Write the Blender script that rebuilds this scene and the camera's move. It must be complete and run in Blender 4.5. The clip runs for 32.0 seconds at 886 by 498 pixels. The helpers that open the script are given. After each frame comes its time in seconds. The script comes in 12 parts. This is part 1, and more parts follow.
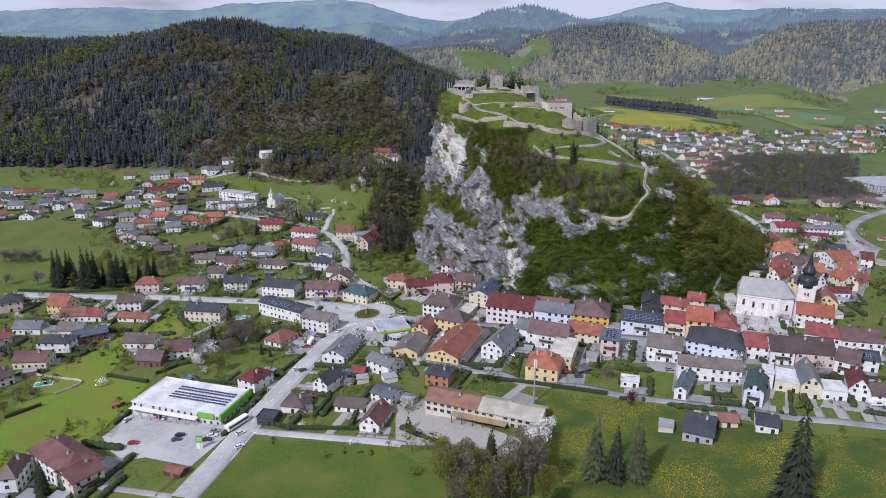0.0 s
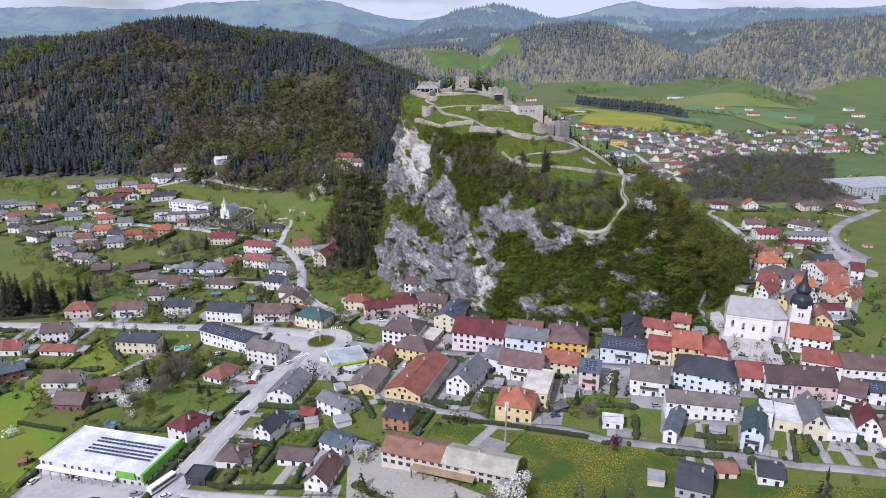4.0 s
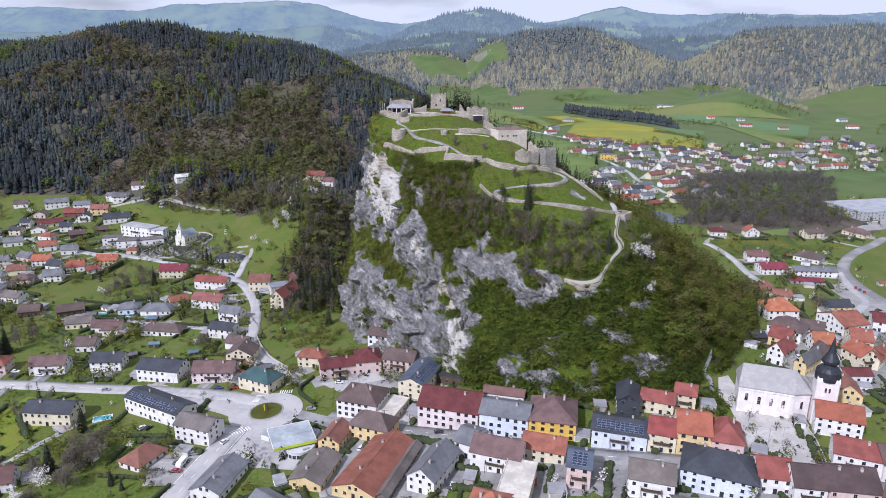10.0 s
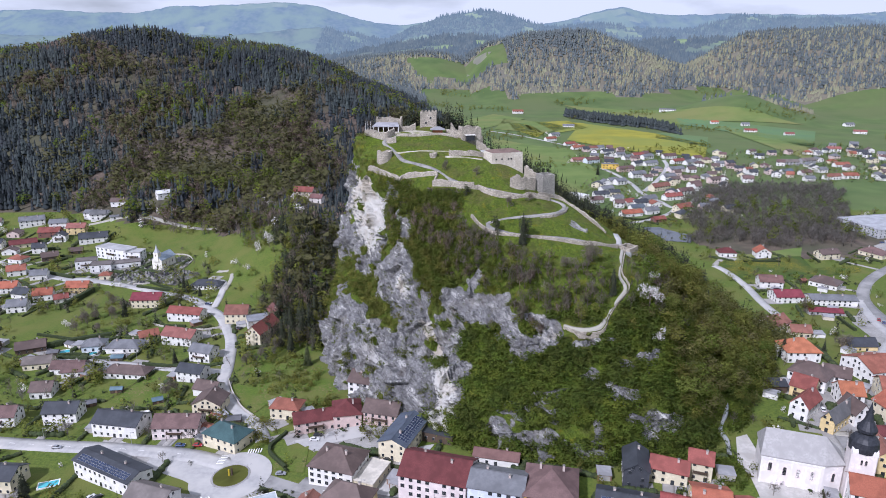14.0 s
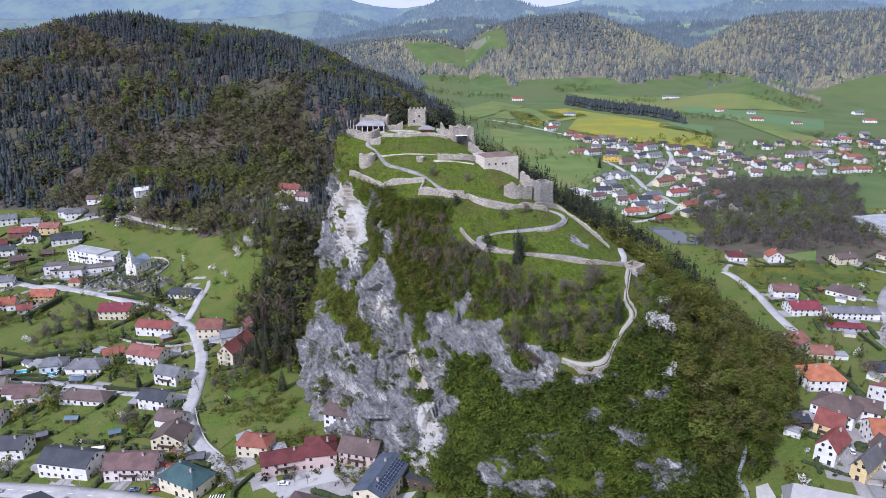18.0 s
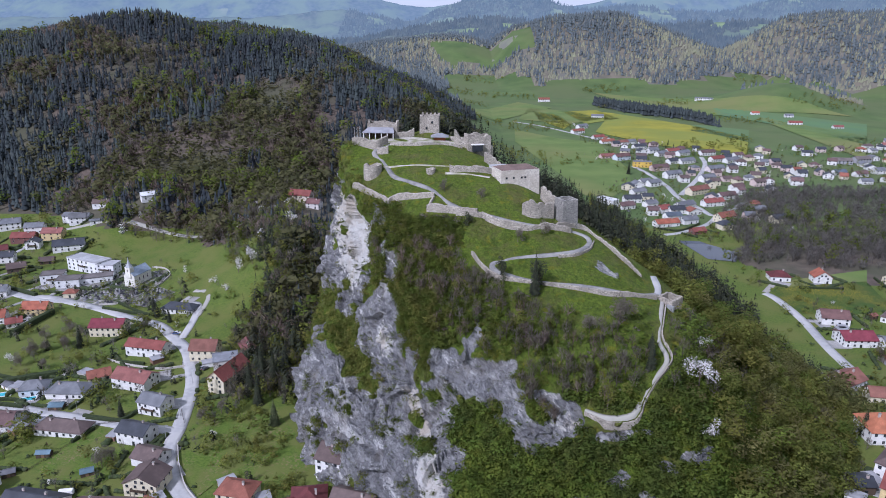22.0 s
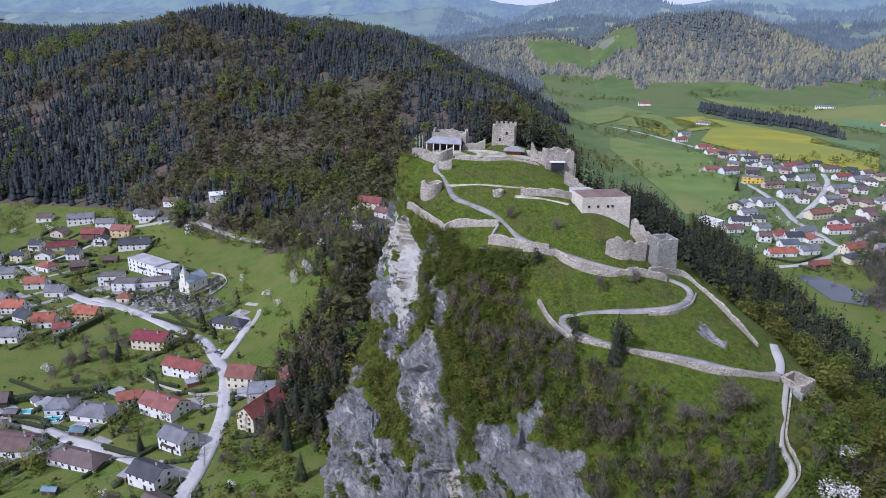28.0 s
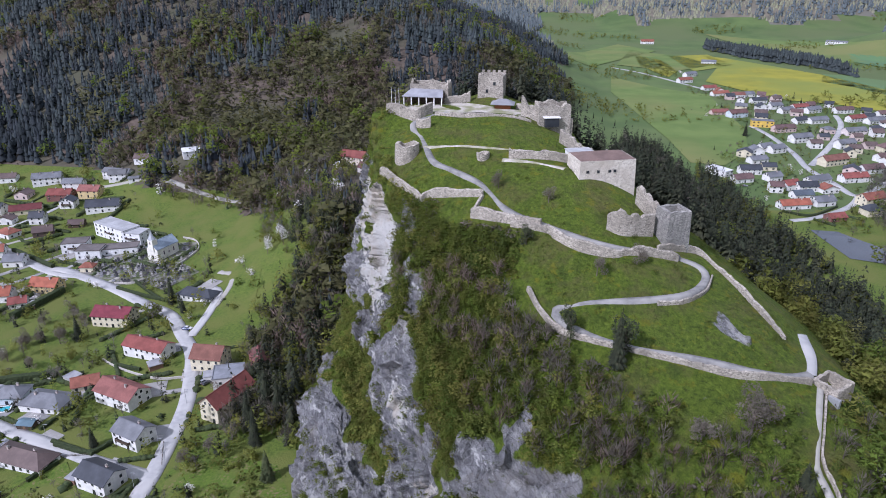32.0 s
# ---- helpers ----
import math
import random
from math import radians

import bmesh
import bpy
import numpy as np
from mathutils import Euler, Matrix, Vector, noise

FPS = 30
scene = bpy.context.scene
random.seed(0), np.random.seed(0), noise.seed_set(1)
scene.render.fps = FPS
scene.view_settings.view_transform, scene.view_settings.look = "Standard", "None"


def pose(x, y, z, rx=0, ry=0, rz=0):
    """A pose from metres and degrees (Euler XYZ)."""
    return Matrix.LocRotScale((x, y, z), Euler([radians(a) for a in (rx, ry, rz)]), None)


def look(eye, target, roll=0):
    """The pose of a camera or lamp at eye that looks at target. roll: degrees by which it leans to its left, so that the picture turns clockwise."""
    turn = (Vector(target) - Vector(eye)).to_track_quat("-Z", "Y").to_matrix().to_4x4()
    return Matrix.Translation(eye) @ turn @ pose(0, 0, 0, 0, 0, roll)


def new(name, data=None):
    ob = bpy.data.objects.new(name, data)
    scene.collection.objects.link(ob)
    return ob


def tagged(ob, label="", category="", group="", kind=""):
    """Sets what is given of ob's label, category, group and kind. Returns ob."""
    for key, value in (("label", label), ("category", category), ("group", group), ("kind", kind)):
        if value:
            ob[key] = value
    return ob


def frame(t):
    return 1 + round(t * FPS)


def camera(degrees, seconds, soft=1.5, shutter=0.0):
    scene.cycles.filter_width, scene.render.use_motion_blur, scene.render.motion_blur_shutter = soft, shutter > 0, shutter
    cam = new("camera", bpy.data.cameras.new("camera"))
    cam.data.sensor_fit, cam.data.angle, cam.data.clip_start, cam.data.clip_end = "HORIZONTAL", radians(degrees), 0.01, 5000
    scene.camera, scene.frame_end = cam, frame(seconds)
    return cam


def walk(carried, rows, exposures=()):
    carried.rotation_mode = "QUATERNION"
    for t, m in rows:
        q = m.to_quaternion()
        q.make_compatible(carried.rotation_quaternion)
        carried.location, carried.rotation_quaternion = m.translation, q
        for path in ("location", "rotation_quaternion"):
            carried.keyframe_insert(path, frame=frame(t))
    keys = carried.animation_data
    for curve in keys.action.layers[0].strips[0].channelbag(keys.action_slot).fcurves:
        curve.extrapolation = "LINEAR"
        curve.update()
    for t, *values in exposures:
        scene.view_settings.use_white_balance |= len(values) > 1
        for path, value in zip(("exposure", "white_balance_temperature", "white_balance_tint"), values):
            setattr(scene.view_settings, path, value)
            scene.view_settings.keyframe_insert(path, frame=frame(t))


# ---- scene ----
cam = camera(66.6, 32.0, 0.95)
PATH = [
    (0, (2.49, 9.222, 157.5), (2.436, 11.133, 156.914), 0.2),
    (0.5, (3.197, 14.084, 157.334), (3.142, 15.995, 156.747), 0.1),
    (1, (3.833, 19.011, 157.226), (3.777, 20.922, 156.639), 0.1),
    (1.5, (4.491, 23.901, 157.178), (4.432, 25.812, 156.591), 0.1),
    (2, (5.253, 28.838, 157.098), (5.203, 30.749, 156.511), -0.3),
    (2.5, (6.049, 33.784, 157.08), (6.018, 35.695, 156.492), -0.7),
    (3, (6.677, 38.53, 157.048), (6.67, 40.441, 156.459), -0.6),
    (3.5, (7.227, 43.206, 156.981), (7.235, 45.117, 156.393), -0.2),
    (5.5, (10.825, 62.11, 156.34), (10.895, 64.021, 155.754), 0.3),
    (6, (11.887, 67.094, 156.69), (11.955, 69.005, 156.103), 0.4),
    (6.5, (12.725, 71.834, 157.558), (12.791, 73.745, 156.972), 0.4),
    (7, (13.235, 76.147, 158.682), (13.302, 78.058, 158.097), 0.5),
    (7.5, (14.032, 80.879, 159.745), (14.098, 82.791, 159.161), 0.5),
    (8, (15.043, 85.643, 160.756), (15.108, 87.554, 160.172), 0.5),
    (8.5, (16.047, 90.157, 161.814), (16.112, 92.07, 161.231), 0.5),
    (9, (17.088, 94.882, 162.864), (17.15, 96.794, 162.282), 0.5),
    (9.5, (18.047, 99.608, 163.856), (18.109, 101.521, 163.275), 0.5),
    (10, (19.094, 104.227, 164.872), (19.155, 106.14, 164.292), 0.5),
    (10.5, (20.109, 108.972, 165.952), (20.17, 110.885, 165.372), 0.5),
    (11, (21.064, 113.474, 167.047), (21.124, 115.387, 166.467), 0.4),
    (11.5, (22.074, 117.957, 168.107), (22.134, 119.87, 167.527), 0.4),
    (12, (23.007, 122.548, 169.135), (23.066, 124.461, 168.555), 0.4),
    (12.5, (24.014, 127.249, 170.215), (24.073, 129.162, 169.635), 0.4),
    (13, (24.949, 131.947, 171.341), (25.008, 133.86, 170.76), 0.4),
    (13.5, (25.963, 136.668, 172.471), (26.021, 138.581, 171.892), 0.4),
    (14, (26.958, 141.273, 173.496), (27.016, 143.186, 172.916), 0.3),
    (14.5, (27.854, 145.956, 174.343), (27.912, 147.869, 173.765), 0.3),
    (16.5, (31.783, 164.479, 178.146), (31.841, 166.379, 177.523), 0.4),
    (17, (32.655, 168.863, 178.302), (32.713, 170.763, 177.679), 0.4),
    (17.5, (33.569, 173.291, 178.304), (33.627, 175.19, 177.68), 0.4),
    (18, (34.726, 177.854, 178.313), (34.782, 179.753, 177.689), 0.3),
    (18.5, (35.678, 182.491, 178.304), (35.734, 184.39, 177.679), 0.3),
    (19, (36.609, 187.173, 178.314), (36.664, 189.072, 177.689), 0.3),
    (19.5, (37.599, 191.841, 178.258), (37.653, 193.74, 177.632), 0.3),
    (20, (38.594, 196.361, 178.234), (38.648, 198.259, 177.608), 0.3),
    (20.5, (39.57, 200.983, 178.118), (39.613, 202.882, 177.492), 0.7),
    (21, (40.451, 205.434, 177.949), (40.457, 207.334, 177.324), 2.2),
    (21.5, (41.358, 210.031, 177.891), (41.346, 211.931, 177.265), 0.5),
    (22, (42.256, 214.569, 177.825), (42.238, 216.469, 177.198), 0.4),
    (22.5, (43.171, 219.24, 177.684), (43.142, 221.139, 177.057), 0.8),
    (23, (43.938, 223.717, 177.585), (43.889, 225.616, 176.958), 1.2),
    (23.5, (44.761, 228.164, 177.508), (44.695, 230.062, 176.881), 0.8),
    (24, (45.61, 232.64, 177.398), (45.539, 234.538, 176.771), 0.3),
    (24.5, (46.276, 237.187, 177.29), (46.191, 239.084, 176.662), 1.0),
    (25, (47.069, 241.667, 177.138), (46.955, 243.562, 176.51), 1.4),
    (25.5, (47.811, 246.31, 176.909), (47.671, 248.204, 176.281), 1.0),
    (27.5, (50.221, 264.239, 176.251), (49.971, 266.12, 175.62), 1.8),
    (28, (50.671, 268.765, 176.126), (50.391, 270.642, 175.493), 0.9),
    (28.5, (51.021, 273.329, 176.029), (50.734, 275.204, 175.395), 0.1),
    (29, (51.427, 277.897, 175.911), (51.14, 279.772, 175.275), -0.0),
    (29.5, (51.724, 282.434, 175.774), (51.438, 284.309, 175.139), -0.0),
    (30, (51.867, 286.877, 175.663), (51.585, 288.743, 174.999), -0.0),
    (30.5, (52.305, 291.565, 175.477), (52.026, 293.415, 174.772), -0.0),
    (31, (52.62, 296.31, 175.241), (52.344, 298.149, 174.505), -0.1),
    (31.5, (52.824, 300.831, 175.074), (52.551, 302.659, 174.31), -0.1),
    (32, (53.096, 305.476, 174.901), (52.826, 307.294, 174.113), -0.0),
]
walk(cam, [(t, look(eye, target, roll)) for t, eye, target, roll in PATH], [(0.0, -0.21, 5700, 23), (4.5, 0.0, 5700, 23), (14.0, 0.09, 5600, 23), (17.5, 0.13, 5500, 24), (21.0, -0.09, 5350, 25), (25.5, -0.11, 5330, 25), (29.0, -0.03, 5400, 25), (32.0, 0.05, 5450, 25)])

# ---- light ----
SUN_DIR = Vector((-0.50, -0.58, 0.68)).normalized()
world = bpy.data.worlds.new("sky")
scene.world = world
world.use_nodes = True
wt = world.node_tree
wt.nodes.clear()
sky = wt.nodes.new("ShaderNodeTexSky")
sky.sky_type = "NISHITA"
sky.sun_disc = False
sky.sun_elevation = math.asin(SUN_DIR.z)
sky.sun_rotation = math.atan2(SUN_DIR.x, SUN_DIR.y)
sky.altitude = 500
sky.air_density = 1.0
sky.dust_density = 3.0
sky.ozone_density = 1.5
# thin bright cloud cover over the blue
geo = wt.nodes.new("ShaderNodeTexCoord")
cl = wt.nodes.new("ShaderNodeTexNoise")
cl.inputs["Scale"].default_value = 3.0
cl.inputs["Detail"].default_value = 6.0
mp = wt.nodes.new("ShaderNodeMapping")
mp.inputs["Scale"].default_value = (1, 1, 4)
mp.inputs["Location"].default_value = (0.35, 0.2, 0.0)
wt.links.new(geo.outputs["Generated"], mp.inputs["Vector"])
wt.links.new(mp.outputs["Vector"], cl.inputs["Vector"])
rp = wt.nodes.new("ShaderNodeValToRGB")
rp.color_ramp.elements[0].position = 0.34
rp.color_ramp.elements[0].color = (0.3, 0.3, 0.3, 1)
rp.color_ramp.elements[1].position = 0.52
rp.color_ramp.elements[1].color = (1, 1, 1, 1)
wt.links.new(cl.outputs["Fac"], rp.inputs["Fac"])
mx = wt.nodes.new("ShaderNodeMixRGB")
mx.inputs["Color2"].default_value = (13.2, 14.0, 14.6, 1)
wt.links.new(rp.outputs["Color"], mx.inputs["Fac"])
wt.links.new(sky.outputs["Color"], mx.inputs["Color1"])
bg = wt.nodes.new("ShaderNodeBackground")
bg.inputs["Strength"].default_value = 0.055
wt.links.new(mx.outputs["Color"], bg.inputs["Color"])
wo = wt.nodes.new("ShaderNodeOutputWorld")
wt.links.new(bg.outputs["Background"], wo.inputs["Surface"])

sun = new("sun", bpy.data.lights.new("sun", "SUN"))
sun.data.energy = 4.2
sun.data.angle = radians(2.5)
sun.data.color = (1.0, 0.965, 0.92)
sun.matrix_world = look((0, 0, 0), -SUN_DIR)
sun.location = (0, -200, 900)

# ---- lie of the land ----
def smooth(a, b, v):
    s = np.clip((v - a) / (b - a), 0, 1)
    return s * s * (3 - 2 * s)


def bell(x, y, cx, cy, h, sx, sy):
    return h * np.exp(-((x - cx) / sx) ** 2 - ((y - cy) / sy) ** 2)


HILL = (70.0, 500.0)
RING = np.array([0, 15, 30, 48, 60, 74, 90, 105, 118, 130, 140, 150, 160, 175, 190, 200, 213, 228, 243, 256, 270, 286, 296, 312, 330, 345, 360.0])
FOOT = np.array([150, 150, 150, 150, 152, 156, 160, 165, 165, 155, 138, 125, 112, 101, 98, 96, 94, 96, 100, 108, 120, 132, 141, 140, 141, 146, 150.0])
RIM = np.array([62, 60, 60, 68, 80, 92, 106, 116, 119, 121, 112, 87, 66, 60, 59, 59, 60, 62, 66, 72, 87, 95, 102, 100, 84, 68, 62.0])


def flat_z(x, y):
    """The valley floor and the mountains round it, without the castle hill."""
    town = np.interp(x, [-400, -170, -54, 16, 150, 260], [-9, -6.5, 0, 5, 16.5, 18])
    back = np.interp(x, [-400, -170, -54, 60], [-7, -6, 0, 5])
    z = town + (back - town) * smooth(440, 580, y)
    ridge = np.interp(x, [-3000, -900, -720, -520, -400, -330, -280, -210, -170, -130, -92, -50, -10, 40, 90, 130], [175, 160, 155, 184, 180, 172, 160, 154, 146, 134, 114, 100, 80, 42, 12, 0])
    crest = np.interp(x, [-460, -220, -110, 0], [1330, 1290, 1190, 1160])
    z = z + ridge * smooth(0, 1, (y - 735) / (crest - 735)) * (1 - 0.95 * smooth(1420, 1950, y)) + bell(x, y, -95, 765, 27, 75, 80)
    z = z + bell(x, y, -240, 826, 22, 50, 45) + bell(x, y, -84, 672, 20, 34, 48)
    knob = np.interp(x, [180, 250, 394, 536, 639, 743, 850, 957, 1063, 1172, 1262, 1340], [0, 80, 138, 170, 174, 150, 112, 84, 84, 56, 16, 0])
    east = np.interp(x, [980, 1060, 1142, 1253, 1348, 1442, 1575, 2400], [0, 60, 145, 196, 206, 216, 208, 225])
    z = z + knob * np.exp(-((y - 2600) / 280) ** 2) + bell(x, y, 830, 1850, 50, 130, 150) + east * np.exp(-((y - 2400) / 420) ** 2)
    z = z + bell(x, y, 0, 2800, 110, 500, 330)
    z = z + smooth(1900, 4200, y) * 60
    return z


def upper_z(x, y):
    """The grass slopes on top of the castle hill."""
    a, b = x - HILL[0], y - HILL[1]
    z = 99.2 - 0.0737 * a + 0.292 * b - 0.00326 * b * b - 0.00655 * a * b - 0.0053 * a * a
    z = z + bell(x, y, 50, 578, 5.0, 36, 34) + bell(x, y, 72, 524, 3.5, 18, 16)
    court = smooth(566, 573, y - 0.05 * x) * (1 - smooth(606, 622, y)) * smooth(-30, -14, x) * (1 - smooth(56, 70, x))
    z = z + (118.0 - z) * court * 0.9
    return z + bell(x, y, 30, 600, 4.0, 10, 9)


def hill_at(ang, r):
    """Height of the castle hill at an angle (degrees) and distance from its middle."""
    foot = np.interp(ang, RING, FOOT)
    rim = np.interp(ang, RING, RIM)
    ca, sa = np.cos(np.radians(ang)), np.sin(np.radians(ang))
    top = upper_z(HILL[0] + np.minimum(r, rim) * ca, HILL[1] + np.minimum(r, rim) * sa)
    low = flat_z(HILL[0] + foot * ca, HILL[1] + foot * sa) - 1.0
    s = np.clip((r - rim) / (foot - rim), 0, 1.2)
    steep = smooth(150, 180, ang) * (1 - smooth(262, 300, ang))
    fall = s + steep * 0.16 * np.sin(np.pi * np.clip(s, 0, 1) * 2)
    return top + (low - top) * fall


def hill_z(x, y):
    a, b = x - HILL[0], y - HILL[1]
    return hill_at(np.degrees(np.arctan2(b, a)) % 360, np.hypot(a, b))


def land(x, y):
    x, y = np.asarray(x, float), np.asarray(y, float)
    return np.maximum(flat_z(x, y), hill_z(x, y))

# ---- materials ----
def ramp_node(nt, stops):
    r = nt.nodes.new("ShaderNodeValToRGB")
    e = r.color_ramp.elements
    while len(e) < len(stops):
        e.new(0.5)
    for k, (p, c) in zip(e, stops):
        k.position, k.color = p, (*c, 1)
    return r


def grown(c):
    """A leaf or grass colour with the greyish tone of early spring."""
    if c is not None and c[1] > c[0] and c[1] > c[2] and c[1] < 0.19:
        return (c[0] * 1.12, c[1] * 0.96, c[2] * 1.15 + 0.002)
    return c


def noisy(name, c1, c2, scale=1.0, rough=0.85, c3=None, big=0.02, bump=0.0, metal=0.0, random_amount=0.0, island=False, spec=0.3, detail=6, bump_scale=None):
    """A surface whose colour wanders between c1 and c2 at a fine scale (1/m) and towards c3 in large stains."""
    c1, c2, c3 = grown(c1), grown(c2), grown(c3)
    m = bpy.data.materials.new(name)
    m.use_nodes = True
    nt = m.node_tree
    b = nt.nodes["Principled BSDF"]
    b.inputs["Roughness"].default_value = rough
    b.inputs["Metallic"].default_value = metal
    b.inputs["Specular IOR Level"].default_value = spec
    g = nt.nodes.new("ShaderNodeNewGeometry")
    n1 = nt.nodes.new("ShaderNodeTexNoise")
    n1.inputs["Scale"].default_value = scale
    n1.inputs["Detail"].default_value = detail
    nt.links.new(g.outputs["Position"], n1.inputs["Vector"])
    r1 = ramp_node(nt, [(0.35, c1), (0.65, c2)])
    nt.links.new(n1.outputs["Fac"], r1.inputs["Fac"])
    col = r1.outputs["Color"]
    if c3 is not None:
        n2 = nt.nodes.new("ShaderNodeTexNoise")
        n2.inputs["Scale"].default_value = big
        n2.inputs["Detail"].default_value = 4
        nt.links.new(g.outputs["Position"], n2.inputs["Vector"])
        r2 = ramp_node(nt, [(0.42, (0, 0, 0)), (0.62, (1, 1, 1))])
        nt.links.new(n2.outputs["Fac"], r2.inputs["Fac"])
        mxx = nt.nodes.new("ShaderNodeMixRGB")
        mxx.inputs["Color2"].default_value = (*c3, 1)
        nt.links.new(r2.outputs["Color"], mxx.inputs["Fac"])
        nt.links.new(col, mxx.inputs["Color1"])
        col = mxx.outputs["Color"]
    if random_amount:
        hs = nt.nodes.new("ShaderNodeHueSaturation")
        mr = nt.nodes.new("ShaderNodeMapRange")
        mr.inputs["To Min"].default_value = 1 - random_amount
        mr.inputs["To Max"].default_value = 1 + random_amount
        if island:
            tone = nt.nodes.new("ShaderNodeAttribute")
            tone.attribute_name = "tone"
            lean = nt.nodes.new("ShaderNodeMixRGB")
            lean.inputs["Fac"].default_value = 0.25
            nt.links.new(tone.outputs["Fac"], lean.inputs["Color1"])
            nt.links.new(g.outputs["Random Per Island"], lean.inputs["Color2"])
            nt.links.new(lean.outputs["Color"], mr.inputs["Value"])
            mh = nt.nodes.new("ShaderNodeMapRange")
            mh.inputs["To Min"].default_value = 0.5 - random_amount * 0.07
            mh.inputs["To Max"].default_value = 0.5 + random_amount * 0.07
            wn = nt.nodes.new("ShaderNodeTexWhiteNoise")
            wn.noise_dimensions = "1D"
            nt.links.new(tone.outputs["Fac"], wn.inputs["W"])
            nt.links.new(wn.outputs["Value"], mh.inputs["Value"])
            nt.links.new(mh.outputs["Result"], hs.inputs["Hue"])
        else:
            oi = nt.nodes.new("ShaderNodeObjectInfo")
            nt.links.new(oi.outputs["Random"], mr.inputs["Value"])
        nt.links.new(mr.outputs["Result"], hs.inputs["Value"])
        nt.links.new(col, hs.inputs["Color"])
        col = hs.outputs["Color"]
    nt.links.new(col, b.inputs["Base Color"])
    if bump:
        bn = nt.nodes.new("ShaderNodeBump")
        bn.inputs["Strength"].default_value = 1.0
        bn.inputs["Distance"].default_value = bump
        if bump_scale:
            n3 = nt.nodes.new("ShaderNodeTexNoise")
            n3.inputs["Scale"].default_value = bump_scale
            n3.inputs["Detail"].default_value = 6
            nt.links.new(g.outputs["Position"], n3.inputs["Vector"])
            nt.links.new(n3.outputs["Fac"], bn.inputs["Height"])
        else:
            nt.links.new(n1.outputs["Fac"], bn.inputs["Height"])
        nt.links.new(bn.outputs["Normal"], b.inputs["Normal"])
    return m


M_GRASS = noisy("grass", (0.052, 0.096, 0.010), (0.095, 0.148, 0.016), 0.8, 0.95, (0.10, 0.132, 0.022), 0.05, 0.25, bump_scale=1.5, detail=10)
M_LAWN = noisy("lawn", (0.090, 0.165, 0.011), (0.136, 0.220, 0.016), 1.3, 0.95, (0.122, 0.165, 0.018), 0.06, 0.12, bump_scale=3, detail=12)
M_DANDELION = noisy("dandelion_meadow", (0.028, 0.066, 0.006), (0.050, 0.096, 0.009), 1.3, 0.95, (0.060, 0.088, 0.010), 0.10, 0.14, bump_scale=3, detail=12)
M_GARDEN = noisy("garden_lawn", (0.052, 0.104, 0.008), (0.090, 0.154, 0.014), 1.1, 0.95, (0.098, 0.132, 0.022), 0.09, 0.14, bump_scale=3, detail=12)
M_MEADOW = noisy("mown_meadow", (0.042, 0.092, 0.007), (0.068, 0.126, 0.010), 1.2, 0.95, (0.084, 0.128, 0.012), 0.05, 0.14, bump_scale=3, detail=12)


def flowery(m, colour, patch, dot):
    """Scatter single blossoms over a meadow, thick in some drifts and thin elsewhere."""
    nt = m.node_tree
    b = nt.nodes["Principled BSDF"]
    src = b.inputs["Base Color"].links[0].from_socket
    g = nt.nodes.new("ShaderNodeNewGeometry")
    fac = []
    for scale, lo, hi, detail in ((patch, 0.40, 0.62, 5), (dot, 0.54, 0.60, 3)):
        n = nt.nodes.new("ShaderNodeTexNoise")
        n.inputs["Scale"].default_value = scale
        n.inputs["Detail"].default_value = detail
        nt.links.new(g.outputs["Position"], n.inputs["Vector"])
        r = ramp_node(nt, [(lo, (0, 0, 0)), (hi, (1, 1, 1))])
        nt.links.new(n.outputs["Fac"], r.inputs["Fac"])
        fac.append(r.outputs["Color"])
    both = nt.nodes.new("ShaderNodeMath")
    both.operation = "MULTIPLY"
    nt.links.new(fac[0], both.inputs[0])
    nt.links.new(fac[1], both.inputs[1])
    k = nt.nodes.new("ShaderNodeMixRGB")
    k.inputs["Color2"].default_value = (*colour, 1)
    nt.links.new(both.outputs["Value"], k.inputs["Fac"])
    nt.links.new(src, k.inputs["Color1"])
    nt.links.new(k.outputs["Color"], b.inputs["Base Color"])


flowery(M_DANDELION, (0.30, 0.235, 0.012), 0.05, 2.1)
flowery(M_LAWN, (0.24, 0.24, 0.02), 0.03, 2.8)
flowery(M_GARDEN, (0.16, 0.135, 0.06), 0.12, 0.9)
M_FIELD = noisy("far_meadow", (0.080, 0.146, 0.026), (0.115, 0.188, 0.038), 0.03, 0.95, (0.14, 0.175, 0.044), 0.006, detail=10)
M_VALLEY = noisy("valley_grass", (0.056, 0.106, 0.024), (0.086, 0.148, 0.034), 0.02, 0.95, (0.085, 0.128, 0.036), 0.007, detail=10)
M_RAPE = noisy("rape_field", (0.20, 0.195, 0.022), (0.28, 0.262, 0.026), 0.03, 0.95, (0.18, 0.205, 0.035), 0.008)
# meadow green dulled in its base colour to imitate distant haze
M_HILLFIELD = noisy("hazed_hill_meadow", (0.135, 0.158, 0.105), (0.175, 0.195, 0.128), 0.02, 0.95, (0.15, 0.165, 0.10), 0.006, detail=10)
M_WHEAT = noisy("young_crop", (0.08, 0.165, 0.06), (0.10, 0.19, 0.07), 0.02, 0.95, (0.09, 0.165, 0.05), 0.01)
M_SOIL = noisy("forest_floor", (0.068, 0.054, 0.043), (0.13, 0.10, 0.078), 0.12, 0.95, (0.062, 0.072, 0.034), 0.014, 0.4, detail=10)
M_ASPHALT = noisy("asphalt", (0.175, 0.173, 0.168), (0.23, 0.227, 0.22), 0.6, 0.8, (0.29, 0.286, 0.275), 0.08, 0.01)
